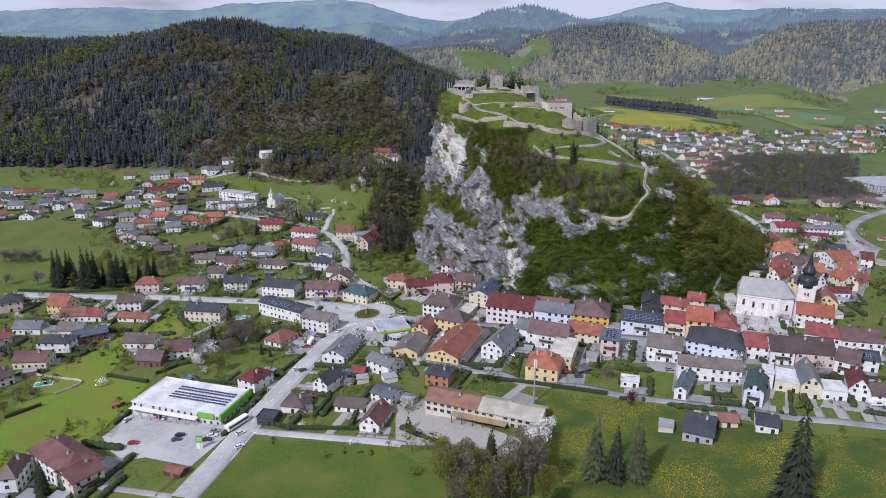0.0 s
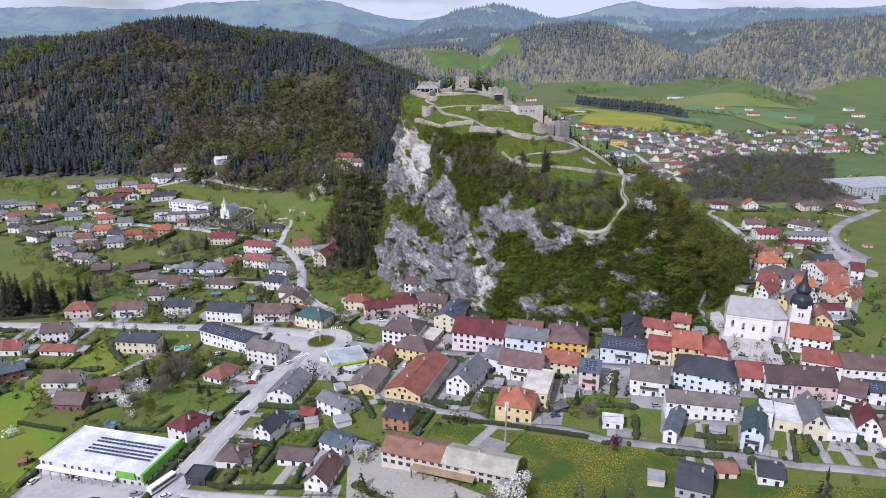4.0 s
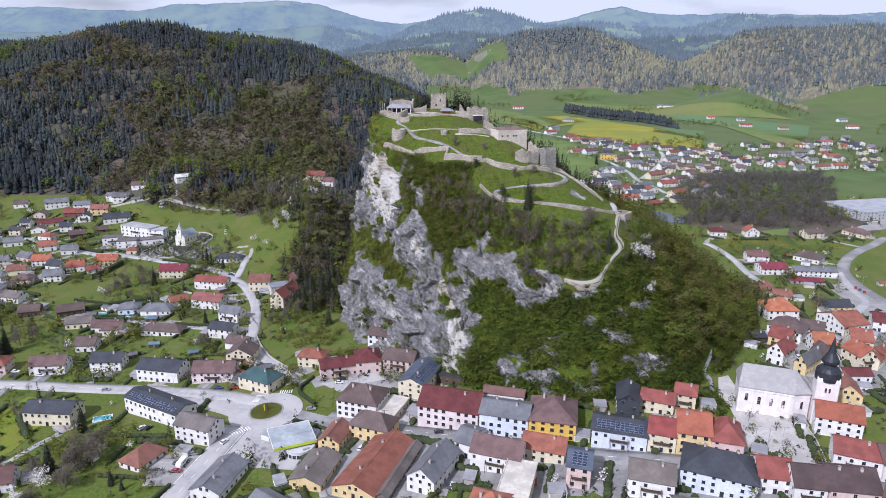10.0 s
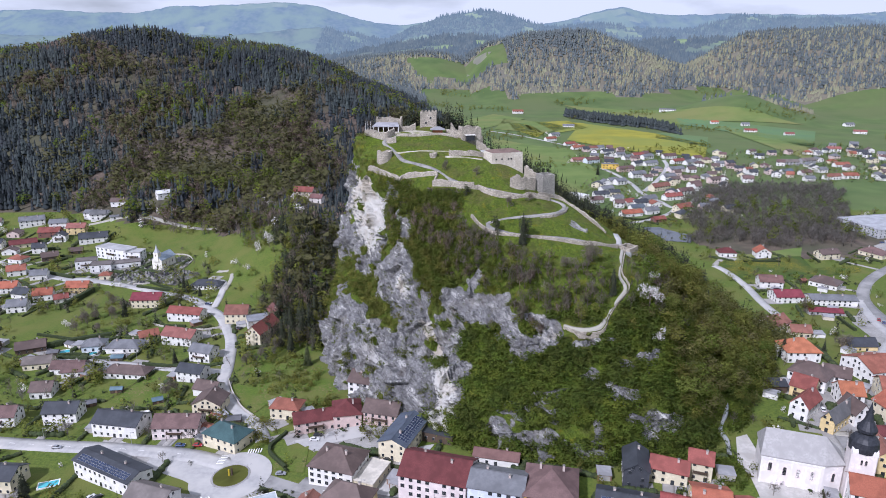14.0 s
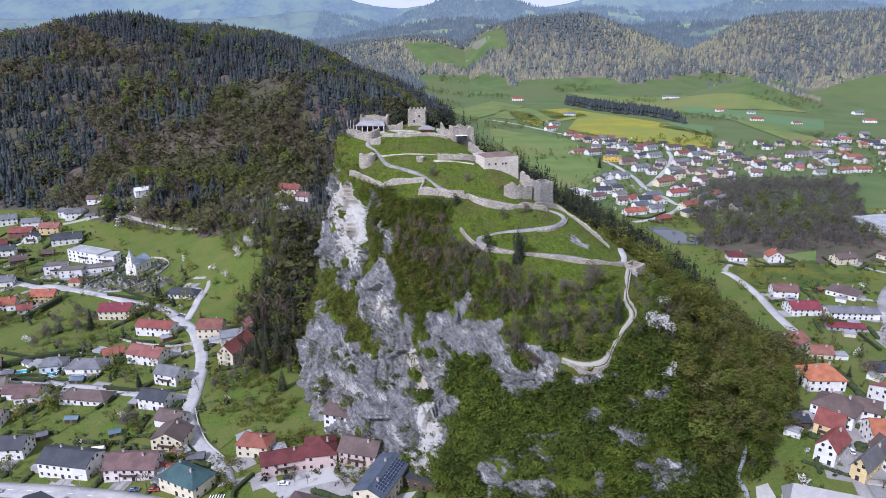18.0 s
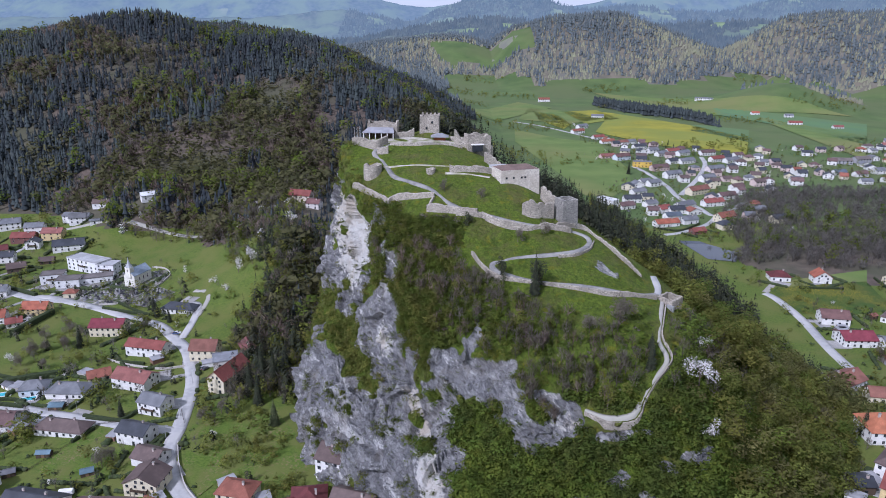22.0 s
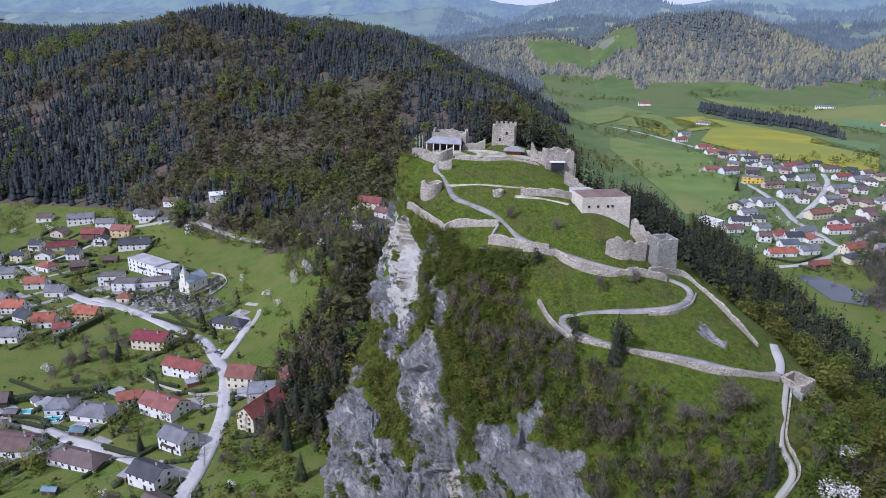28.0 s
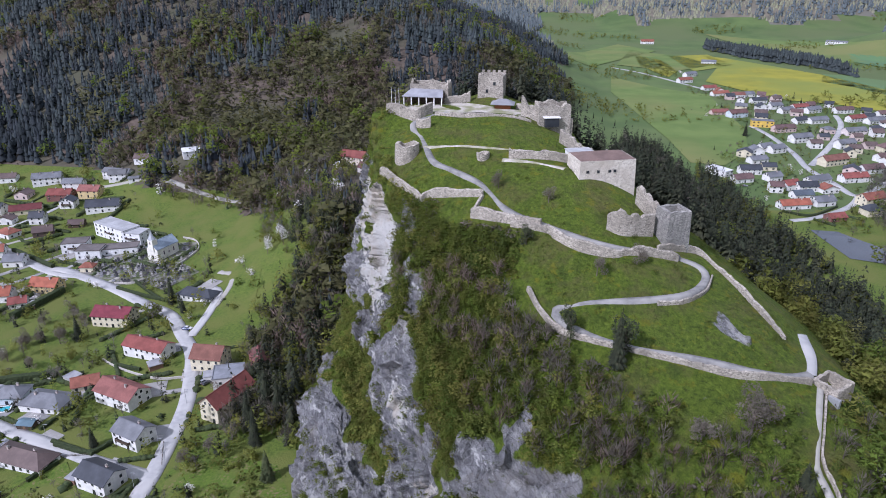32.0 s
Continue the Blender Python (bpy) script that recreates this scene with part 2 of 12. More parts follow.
M_ROADPALE = noisy("pale_road", (0.30, 0.30, 0.295), (0.38, 0.375, 0.365), 0.5, 0.85, (0.42, 0.41, 0.39), 0.07, 0.01)
M_GRAVEL = noisy("gravel", (0.28, 0.265, 0.235), (0.36, 0.34, 0.31), 0.8, 0.9, (0.32, 0.31, 0.26), 0.1, 0.03)
M_HILLROAD = noisy("worn_hill_road", (0.15, 0.146, 0.138), (0.23, 0.225, 0.21), 0.7, 0.9, (0.30, 0.29, 0.265), 0.12, 0.02, detail=10)
M_COURT = noisy("trodden_gravel", (0.36, 0.33, 0.28), (0.50, 0.46, 0.40), 0.9, 0.95, (0.22, 0.22, 0.12), 0.18, 0.03, detail=10)
M_SQUARE = noisy("pale_square_paving", (0.40, 0.385, 0.355), (0.50, 0.48, 0.45), 0.8, 0.9, (0.36, 0.345, 0.315), 0.12, 0.02, detail=10)
M_GRAVE = noisy("cemetery_ground", (0.13, 0.135, 0.10), (0.22, 0.215, 0.19), 0.5, 0.95, (0.075, 0.11, 0.03), 0.2)
M_PAVING = noisy("paving", (0.27, 0.262, 0.245), (0.36, 0.35, 0.33), 1.2, 0.85, (0.25, 0.24, 0.225), 0.12)
M_LINE = noisy("road_paint", (0.7, 0.7, 0.68), (0.8, 0.8, 0.78), 2, 0.7)
M_TRUNK = noisy("bark", (0.10, 0.08, 0.06), (0.17, 0.14, 0.11), 2, 0.95)
# spruce green with some extra blue painted in for mountain haze
M_CONIFER = noisy("conifer_needles", (0.018, 0.030, 0.025), (0.044, 0.061, 0.046), 0.35, 0.9, random_amount=0.5, island=True)
M_SPRUCE = noisy("spruce_needles", (0.015, 0.023, 0.009), (0.036, 0.047, 0.018), 0.6, 0.9, random_amount=0.5, island=True)
M_BEECH = noisy("young_leaves", (0.112, 0.165, 0.022), (0.18, 0.23, 0.036), 0.7, 0.9, random_amount=0.26, island=True)
M_BARE = noisy("bare_twigs", (0.155, 0.136, 0.108), (0.25, 0.22, 0.177), 0.12, 0.95, random_amount=0.2, island=True)
M_TWIG = noisy("pale_bare_twigs", (0.165, 0.152, 0.132), (0.25, 0.23, 0.20), 0.12, 0.95, random_amount=0.2, island=True)
M_BUSH = noisy("shrub_leaves", (0.080, 0.126, 0.014), (0.135, 0.180, 0.025), 0.15, 0.9, random_amount=0.2, island=True)
M_IVY = noisy("ivy_leaves", (0.100, 0.168, 0.017), (0.172, 0.215, 0.030), 0.15, 0.9, (0.085, 0.134, 0.020), 0.07, random_amount=0.3, island=True)
M_OLIVE = noisy("budding_leaves", (0.140, 0.164, 0.028), (0.225, 0.246, 0.05), 0.12, 0.9, random_amount=0.32, island=True)
M_HILLWOOD = noisy("mountain_buds", (0.085, 0.102, 0.034), (0.15, 0.168, 0.058), 0.12, 0.9, random_amount=0.2, island=True)
M_BLOSSOM = noisy("white_blossom", (0.56, 0.54, 0.50), (0.76, 0.73, 0.69), 1.5, 0.9, random_amount=0.2, island=True)
M_HEDGE = noisy("hedge_leaves", (0.024, 0.042, 0.012), (0.046, 0.070, 0.018), 1.5, 0.9, random_amount=0.3, island=True)


def rubble(name, dark, light, mortar, stain, size=0.55):
    """Coursed rubble: single stones of differing tone in pale mortar, with large damp stains."""
    m = bpy.data.materials.new(name)
    m.use_nodes = True
    nt = m.node_tree
    b = nt.nodes["Principled BSDF"]
    b.inputs["Roughness"].default_value = 0.95
    b.inputs["Specular IOR Level"].default_value = 0.2
    g = nt.nodes.new("ShaderNodeNewGeometry")
    mp_ = nt.nodes.new("ShaderNodeMapping")
    mp_.inputs["Scale"].default_value = (1, 1, 1.7)
    nt.links.new(g.outputs["Position"], mp_.inputs["Vector"])
    cells = nt.nodes.new("ShaderNodeTexVoronoi")
    cells.inputs["Scale"].default_value = 1 / size
    joints = nt.nodes.new("ShaderNodeTexVoronoi")
    joints.feature = "DISTANCE_TO_EDGE"
    joints.inputs["Scale"].default_value = 1 / size
    for n in (cells, joints):
        nt.links.new(mp_.outputs["Vector"], n.inputs["Vector"])
    stones = ramp_node(nt, [(0.05, dark), (0.6, tuple((p + q) / 2 for p, q in zip(dark, light))), (0.95, light)])
    nt.links.new(cells.outputs["Color"], stones.inputs["Fac"])
    seam = ramp_node(nt, [(0.0, (1, 1, 1)), (0.10, (0, 0, 0))])
    nt.links.new(joints.outputs["Distance"], seam.inputs["Fac"])
    col = stones.outputs["Color"]
    for fac, tone, amount in ((seam.outputs["Color"], mortar, None), (0.07, stain, (0.46, 0.64)), (0.6, tuple(c * 0.55 for c in dark), (0.56, 0.68))):
        k = nt.nodes.new("ShaderNodeMixRGB")
        k.inputs["Color2"].default_value = (*tone, 1)
        if amount:
            n = nt.nodes.new("ShaderNodeTexNoise")
            n.inputs["Scale"].default_value = fac
            n.inputs["Detail"].default_value = 10
            n.inputs["Roughness"].default_value = 0.7
            nt.links.new(g.outputs["Position"], n.inputs["Vector"])
            r = ramp_node(nt, [(amount[0], (0, 0, 0)), (amount[1], (0.75, 0.75, 0.75))])
            nt.links.new(n.outputs["Fac"], r.inputs["Fac"])
            fac = r.outputs["Color"]
        nt.links.new(fac, k.inputs["Fac"])
        nt.links.new(col, k.inputs["Color1"])
        col = k.outputs["Color"]
    nt.links.new(col, b.inputs["Base Color"])
    bn = nt.nodes.new("ShaderNodeBump")
    bn.inputs["Distance"].default_value = 0.12
    nt.links.new(joints.outputs["Distance"], bn.inputs["Height"])
    nt.links.new(bn.outputs["Normal"], b.inputs["Normal"])
    return m


M_RUIN = rubble("ruin_masonry", (0.16, 0.142, 0.116), (0.54, 0.49, 0.405), (0.42, 0.38, 0.315), (0.19, 0.172, 0.138))
M_PALERUIN = rubble("pale_lime_plaster", (0.42, 0.375, 0.31), (0.74, 0.69, 0.60), (0.66, 0.61, 0.52), (0.44, 0.385, 0.31), 0.8)
M_RUINDARK = rubble("weathered_masonry", (0.13, 0.125, 0.115), (0.40, 0.38, 0.34), (0.30, 0.285, 0.255), (0.15, 0.15, 0.13))
M_WINDOW = noisy("window_glass", (0.02, 0.024, 0.03), (0.04, 0.045, 0.05), 0.3, 0.12, spec=0.6)
M_WATER = noisy("pond_water", (0.035, 0.05, 0.045), (0.05, 0.065, 0.06), 0.05, 0.08, spec=0.5)
M_SOLAR = noisy("solar_panel", (0.02, 0.03, 0.06), (0.03, 0.045, 0.09), 0.5, 0.2, spec=0.5)
M_WOODDARK = noisy("dark_wood", (0.05, 0.035, 0.025), (0.09, 0.065, 0.045), 1.5, 0.8)
M_WHITE = noisy("white_paint", (0.74, 0.73, 0.70), (0.82, 0.81, 0.78), 1.5, 0.8, (0.66, 0.645, 0.61), 0.2)
M_METAL = noisy("grey_metal", (0.40, 0.41, 0.42), (0.48, 0.49, 0.5), 1.5, 0.45, metal=0.5)
PLAIN = {}


def paint(rgb, kind="wall"):
    """A plaster, roof-tile or sheet material of the given colour, made once."""
    key = (rgb, kind)
    if key not in PLAIN:
        if kind == "roof":
            mid = sum(rgb) / 3
            rgb = tuple((c * 0.8 + mid * 0.2) * 0.82 for c in rgb)
        lo = tuple(c * 0.86 for c in rgb)
        hi = tuple(min(0.85, c * 1.08) for c in rgb)
        st = tuple(c * 0.72 for c in rgb)
        if kind == "roof":
            PLAIN[key] = noisy("roof_tiles", lo, hi, 2.5, 0.85, st, 0.25, 0.03, random_amount=0.12)
        elif kind == "sheet":
            PLAIN[key] = noisy("sheet_metal", lo, hi, 0.7, 0.5, st, 0.15, 0.0, metal=0.1)
        else:
            PLAIN[key] = noisy("plaster", lo, hi, 1.2, 0.9, tuple(c * 0.85 for c in rgb), 0.3, 0.01)
    return PLAIN[key]


def leafy(m, amount):
    """Let part of the light through thin leaves."""
    nt = m.node_tree
    b, o = nt.nodes["Principled BSDF"], nt.nodes["Material Output"]
    t = nt.nodes.new("ShaderNodeBsdfTranslucent")
    nt.links.new(b.inputs["Base Color"].links[0].from_socket, t.inputs["Color"])
    k = nt.nodes.new("ShaderNodeMixShader")
    k.inputs["Fac"].default_value = amount
    nt.links.new(b.outputs["BSDF"], k.inputs[1])
    nt.links.new(t.outputs["BSDF"], k.inputs[2])
    nt.links.new(k.outputs["Shader"], o.inputs["Surface"])


for m_ in (M_BEECH, M_BUSH, M_IVY, M_OLIVE, M_HILLWOOD, M_BARE, M_TWIG):
    leafy(m_, 0.55)

# ---- helpers for meshes ----
def mesh_object(name, verts, faces, mat, parent=None, label="", smooth_shade=False):
    me = bpy.data.meshes.new(name)
    me.from_pydata(verts if isinstance(verts, list) else verts.tolist(), [], faces if isinstance(faces, list) else faces.tolist())
    for q in mat if isinstance(mat, (list, tuple)) else [mat]:
        me.materials.append(q)
    if smooth_shade:
        me.polygons.foreach_set("use_smooth", [True] * len(me.polygons))
    ob = new(name, me)
    if parent is not None:
        ob.parent = parent
    if label:
        ob["label"] = label
    return ob


def grid_faces(n, m):
    i = np.arange(n * m).reshape(n, m)
    return np.stack([i[:-1, :-1], i[:-1, 1:], i[1:, 1:], i[1:, :-1]], -1).reshape(-1, 4)


def spaced(lo, a, b, hi, step, grow):
    """Lines at an even step from a to b, and ever wider ones out to lo and hi."""
    mid = list(np.arange(a, b, step))
    up, s = [mid[-1]], step
    while up[-1] < hi:
        s *= grow
        up.append(up[-1] + s)
    dn, s = [mid[0]], step
    while dn[-1] > lo:
        s *= grow
        dn.append(dn[-1] - s)
    return np.array(dn[:0:-1] + mid + up[1:])


def rough_noise(x, y, seed=0):
    """Cheap smooth wander in -1..1."""
    return (np.sin(x * 0.9 + 1.3 * np.sin(y * 0.7 + seed)) + np.sin(y * 1.1 + 1.7 * np.sin(x * 0.6 + seed * 2))) * 0.5


# ---- ground: one sheet to the horizon ----
gx = spaced(-3600, -340, 420, 3900, 5.0, 1.05)
gy = spaced(-400, 120, 900, 4850, 5.0, 1.035)
X, Y = np.meshgrid(gx, gy)
Z = flat_z(X, Y)
far = smooth(760, 1500, Y)
Z += far * (rough_noise(X / 90, Y / 90) * 9 + rough_noise(X / 37, Y / 41, 3) * 4) * smooth(20, 90, Z)
under = np.hypot(X - HILL[0], Y - HILL[1]) < np.interp(np.degrees(np.arctan2(Y - HILL[1], X - HILL[0])) % 360, RING, FOOT) - 12
Z = np.where(under, Z - 6, Z)
ground = mesh_object("ground", np.stack([X, Y, Z], -1).reshape(-1, 3), grid_faces(*X.shape), [M_GRASS, M_SOIL, M_VALLEY], smooth_shade=True)
cx = (X[:-1, :-1] + X[1:, 1:]) / 2
cy = (Y[:-1, :-1] + Y[1:, 1:]) / 2


def wooded(x, y):
    """1 where woods stand."""
    w = ((x < 22 - (y - 900) * 0.04 + 55 * smooth(880, 1020, y) + 34 * rough_noise(y / 48, x / 60, 5)) & (y > 745 + 25 * np.sin(x / 60)) & (flat_z(x, y) > 6)).astype(int)
    w |= ((x < 20) & (x > -75) & (y > 560 + 0.3 * (x + 75)) & (y < 1000)).astype(int)
    rise = flat_z(x, y) - smooth(1900, 4200, y) * 60
    edge = 34 + 14 * rough_noise(x / 60, y / 50, 3) + 8 * rough_noise(x / 23, y / 27, 5)
    w |= (x > 180) & (x < 2400) & (y > 1950) & ((rise > edge) | (y > 2330))
    w |= (bell(x, y, 930, 1850, 1, 70, 90) > 0.35)
    w |= (y > 2400) & (x < 420) & (rough_noise(x / 120, y / 130, 4) > -0.35)
    w |= (bell(x, y, 0, 2800, 1, 520, 380) > 0.3) & (rough_noise(x / 120, y / 130, 4) > -0.6)
    w = np.where((np.abs(x - 160) < 150) & (np.abs(y - 2570 + 0.3 * (x - 160)) < 100), 0, w)
    w |= (bell(x, y, 360, 720, 1, 95, 60) > 0.4)
    return w


flags = wooded(cx, cy).reshape(-1)
flags = np.where((flags == 0) & (cy.reshape(-1) > 840 + 40 * rough_noise(cx.reshape(-1) / 40, cy.reshape(-1) / 40, 8)), 2, flags)
# ground below the far woods, haze mixed into its colour beyond 1700 m
ground.data.materials.append(noisy("hazed_forest_floor", (0.10, 0.108, 0.065), (0.15, 0.152, 0.09), 0.04, 0.95, (0.12, 0.135, 0.09), 0.01))
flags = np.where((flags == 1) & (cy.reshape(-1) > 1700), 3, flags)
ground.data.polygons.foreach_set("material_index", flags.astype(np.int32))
tagged(ground, "green spring meadow valley floor rising to wooded mountains", "ground", kind="structure")

# ---- the castle hill ----
def rock_material():
    """Grey limestone with pale fresh faces, giving way to rough grass where the rock is not bare."""
    m = bpy.data.materials.new("limestone_with_grass")
    m.use_nodes = True
    nt = m.node_tree
    b = nt.nodes["Principled BSDF"]
    b.inputs["Roughness"].default_value = 0.95
    b.inputs["Specular IOR Level"].default_value = 0.2
    g = nt.nodes.new("ShaderNodeNewGeometry")

    def nz(scale, detail=8, stretch=(1, 1, 1), rough=0.6, turn=(0, 0, 0)):
        mpn = nt.nodes.new("ShaderNodeMapping")
        mpn.vector_type = "TEXTURE"
        mpn.inputs["Scale"].default_value = stretch
        mpn.inputs["Rotation"].default_value = turn
        nt.links.new(g.outputs["Position"], mpn.inputs["Vector"])
        n = nt.nodes.new("ShaderNodeTexNoise")
        n.inputs["Scale"].default_value = scale
        n.inputs["Detail"].default_value = detail
        n.inputs["Roughness"].default_value = rough
        nt.links.new(mpn.outputs["Vector"], n.inputs["Vector"])
        return n.outputs["Fac"]

    def math_node(op, a, v):
        k = nt.nodes.new("ShaderNodeMath")
        k.operation = op
        for q, w in ((0, a), (1, v)):
            if isinstance(w, (int, float)):
                k.inputs[q].default_value = w
            else:
                nt.links.new(w, k.inputs[q])
        return k.outputs["Value"]

    def blend(fac, c1, c2, kind="MIX"):
        k = nt.nodes.new("ShaderNodeMixRGB")
        k.blend_type = kind
        for q, w in (("Fac", fac), ("Color1", c1), ("Color2", c2)):
            if isinstance(w, (int, float)):
                k.inputs[q].default_value = w
            elif isinstance(w, tuple):
                k.inputs[q].default_value = (*w, 1)
            else:
                nt.links.new(w, k.inputs[q])
        return k.outputs["Color"]

    def ramp(fac, stops):
        r = ramp_node(nt, stops)
        nt.links.new(fac, r.inputs["Fac"])
        return r.outputs["Color"]

    def attr(name):
        k = nt.nodes.new("ShaderNodeAttribute")
        k.attribute_name = name
        return k.outputs["Fac"]

    fine = nz(0.42, 15, (1.9, 1.2, 0.75), 0.78, (0.1, 0.75, 0.2))
    broad = nz(0.10, 12, (1.9, 1.3, 0.6), 0.74, (0, 0.95, 0.3))
    bed = nz(0.12, 13, (3.2, 1.4, 0.5), 0.74, (0, 0.62, 0.15))
    stain = nz(0.06, 10, (0.7, 0.7, 2.6), 0.68)
    def slabs(scale, feature, stretch, bend):
        """Angular blocks of broken rock: their tone, or the distance from the cracks between them."""
        mpn = nt.nodes.new("ShaderNodeMapping")
        mpn.vector_type = "TEXTURE"
        mpn.inputs["Scale"].default_value = stretch
        mpn.inputs["Rotation"].default_value = (0.1, 0.7, 0.2)
        nt.links.new(g.outputs["Position"], mpn.inputs["Vector"])
        wob = nt.nodes.new("ShaderNodeTexNoise")
        wob.inputs["Scale"].default_value = 0.3
        wob.inputs["Detail"].default_value = 8
        nt.links.new(mpn.outputs["Vector"], wob.inputs["Vector"])
        mixv = nt.nodes.new("ShaderNodeMixRGB")
        mixv.blend_type = "ADD"
        mixv.inputs["Fac"].default_value = bend
        nt.links.new(mpn.outputs["Vector"], mixv.inputs["Color1"])
        nt.links.new(wob.outputs["Color"], mixv.inputs["Color2"])
        v = nt.nodes.new("ShaderNodeTexVoronoi")
        v.feature = feature
        v.inputs["Scale"].default_value = scale
        nt.links.new(mixv.outputs["Color"], v.inputs["Vector"])
        return v.outputs["Color" if feature == "F1" else "Distance"]

    rock = ramp(fine, [(0.34, (0.12, 0.119, 0.121)), (0.43, (0.27, 0.268, 0.27)), (0.53, (0.37, 0.367, 0.367)), (0.61, (0.46, 0.456, 0.45)), (0.70, (0.68, 0.67, 0.64))])
    rock = blend(0.8, rock, ramp(slabs(0.32, "F1", (2.4, 1.2, 0.8), 1.4), [(0.2, (0.62, 0.62, 0.63)), (0.5, (0.9, 0.9, 0.9)), (0.8, (1.0, 1.0, 0.98))]), "MULTIPLY")
    rock = blend(0.7, rock, ramp(slabs(0.9, "F1", (2.0, 1, 0.6), 0.8), [(0.2, (0.66, 0.66, 0.67)), (0.7, (1.0, 1.0, 1.0))]), "MULTIPLY")
    crack = ramp(slabs(0.32, "DISTANCE_TO_EDGE", (2.4, 1.2, 0.8), 1.4), [(0.0, (0.7, 0.7, 0.7)), (0.035, (0, 0, 0))])
    rock = blend(crack, rock, (0.09, 0.09, 0.088))
    rock = blend(ramp(bed, [(0.36, (0.75, 0.75, 0.75)), (0.45, (0, 0, 0))]), rock, (0.15, 0.151, 0.158))
    rock = blend(ramp(bed, [(0.575, (0, 0, 0)), (0.61, (0.85, 0.85, 0.85))]), rock, (0.70, 0.69, 0.66))
    rock = blend(ramp(stain, [(0.52, (0, 0, 0)), (0.66, (0.5, 0.5, 0.5))]), rock, (0.25, 0.22, 0.18))
    rock = blend(ramp(broad, [(0.40, (0.4, 0.4, 0.4)), (0.46, (0, 0, 0))]), rock, (0.19, 0.192, 0.196))
    rock = blend(ramp(broad, [(0.56, (0, 0, 0)), (0.62, (0.65, 0.65, 0.65))]), rock, (0.56, 0.55, 0.52))
    lichen = ramp(nz(0.5, 10, (1, 1, 1), 0.7), [(0.57, (0, 0, 0)), (0.63, (0.75, 0.75, 0.75))])
    rock = blend(lichen, rock, (0.10, 0.115, 0.045))
    white = ramp(math_node("ADD", attr("pale"), math_node("MULTIPLY", math_node("SUBTRACT", fine, 0.5), 1.8)), [(0.42, (0, 0, 0)), (0.54, (1, 1, 1))])
    rock = blend(white, rock, blend(ramp(stain, [(0.45, (0, 0, 0)), (0.6, (1, 1, 1))]), (0.70, 0.685, 0.64), (0.62, 0.56, 0.47)))
    turf = ramp(nz(0.8, 14, rough=0.74), [(0.36, (0.056, 0.082, 0.010)), (0.48, (0.100, 0.148, 0.015)), (0.58, (0.140, 0.195, 0.020)), (0.70, (0.185, 0.228, 0.03))])
    dry = ramp(nz(0.09, 10, rough=0.7), [(0.47, (0, 0, 0)), (0.66, (0.75, 0.75, 0.75))])
    turf = blend(dry, turf, (0.14, 0.122, 0.045))
    shade = ramp(nz(0.16, 12, rough=0.72), [(0.38, (0.5, 0.5, 0.5)), (0.48, (0, 0, 0))])
    turf = blend(shade, turf, (0.048, 0.080, 0.012))
    turf = blend(ramp(nz(0.21, 8), [(0.57, (0, 0, 0)), (0.66, (0.6, 0.6, 0.6))]), turf, (0.21, 0.20, 0.014))
    stone = ramp(nz(0.35, 12, rough=0.75), [(0.665, (0, 0, 0)), (0.70, (0.8, 0.8, 0.8))])
    turf = blend(stone, turf, (0.17, 0.165, 0.15))
    mask = math_node("ADD", attr("bare"), math_node("MULTIPLY", math_node("SUBTRACT", fine, 0.5), 1.1))
    col = blend(ramp(mask, [(0.40, (0, 0, 0)), (0.55, (1, 1, 1))]), turf, rock)
    bn = nt.nodes.new("ShaderNodeBump")
    bn.inputs["Distance"].default_value = 3.0
    nt.links.new(math_node("ADD", fine, math_node("MULTIPLY", bed, 0.6)), bn.inputs["Height"])
    nt.links.new(bn.outputs["Normal"], b.inputs["Normal"])
    nt.links.new(col, b.inputs["Base Color"])
    return m


M_ROCK = rock_material()


def in_zone(a, s, poly):
    """Which places, by angle and by distance from the middle, lie in an outline."""
    hit = np.zeros(np.shape(a), bool)
    for (a0, s0), (a1, s1) in zip(poly, poly[1:] + poly[:1]):
        if s0 != s1:
            hit ^= ((s0 > s) != (s1 > s)) & (a < (a1 - a0) * (s - s0) / (s1 - s0) + a0)
    return hit


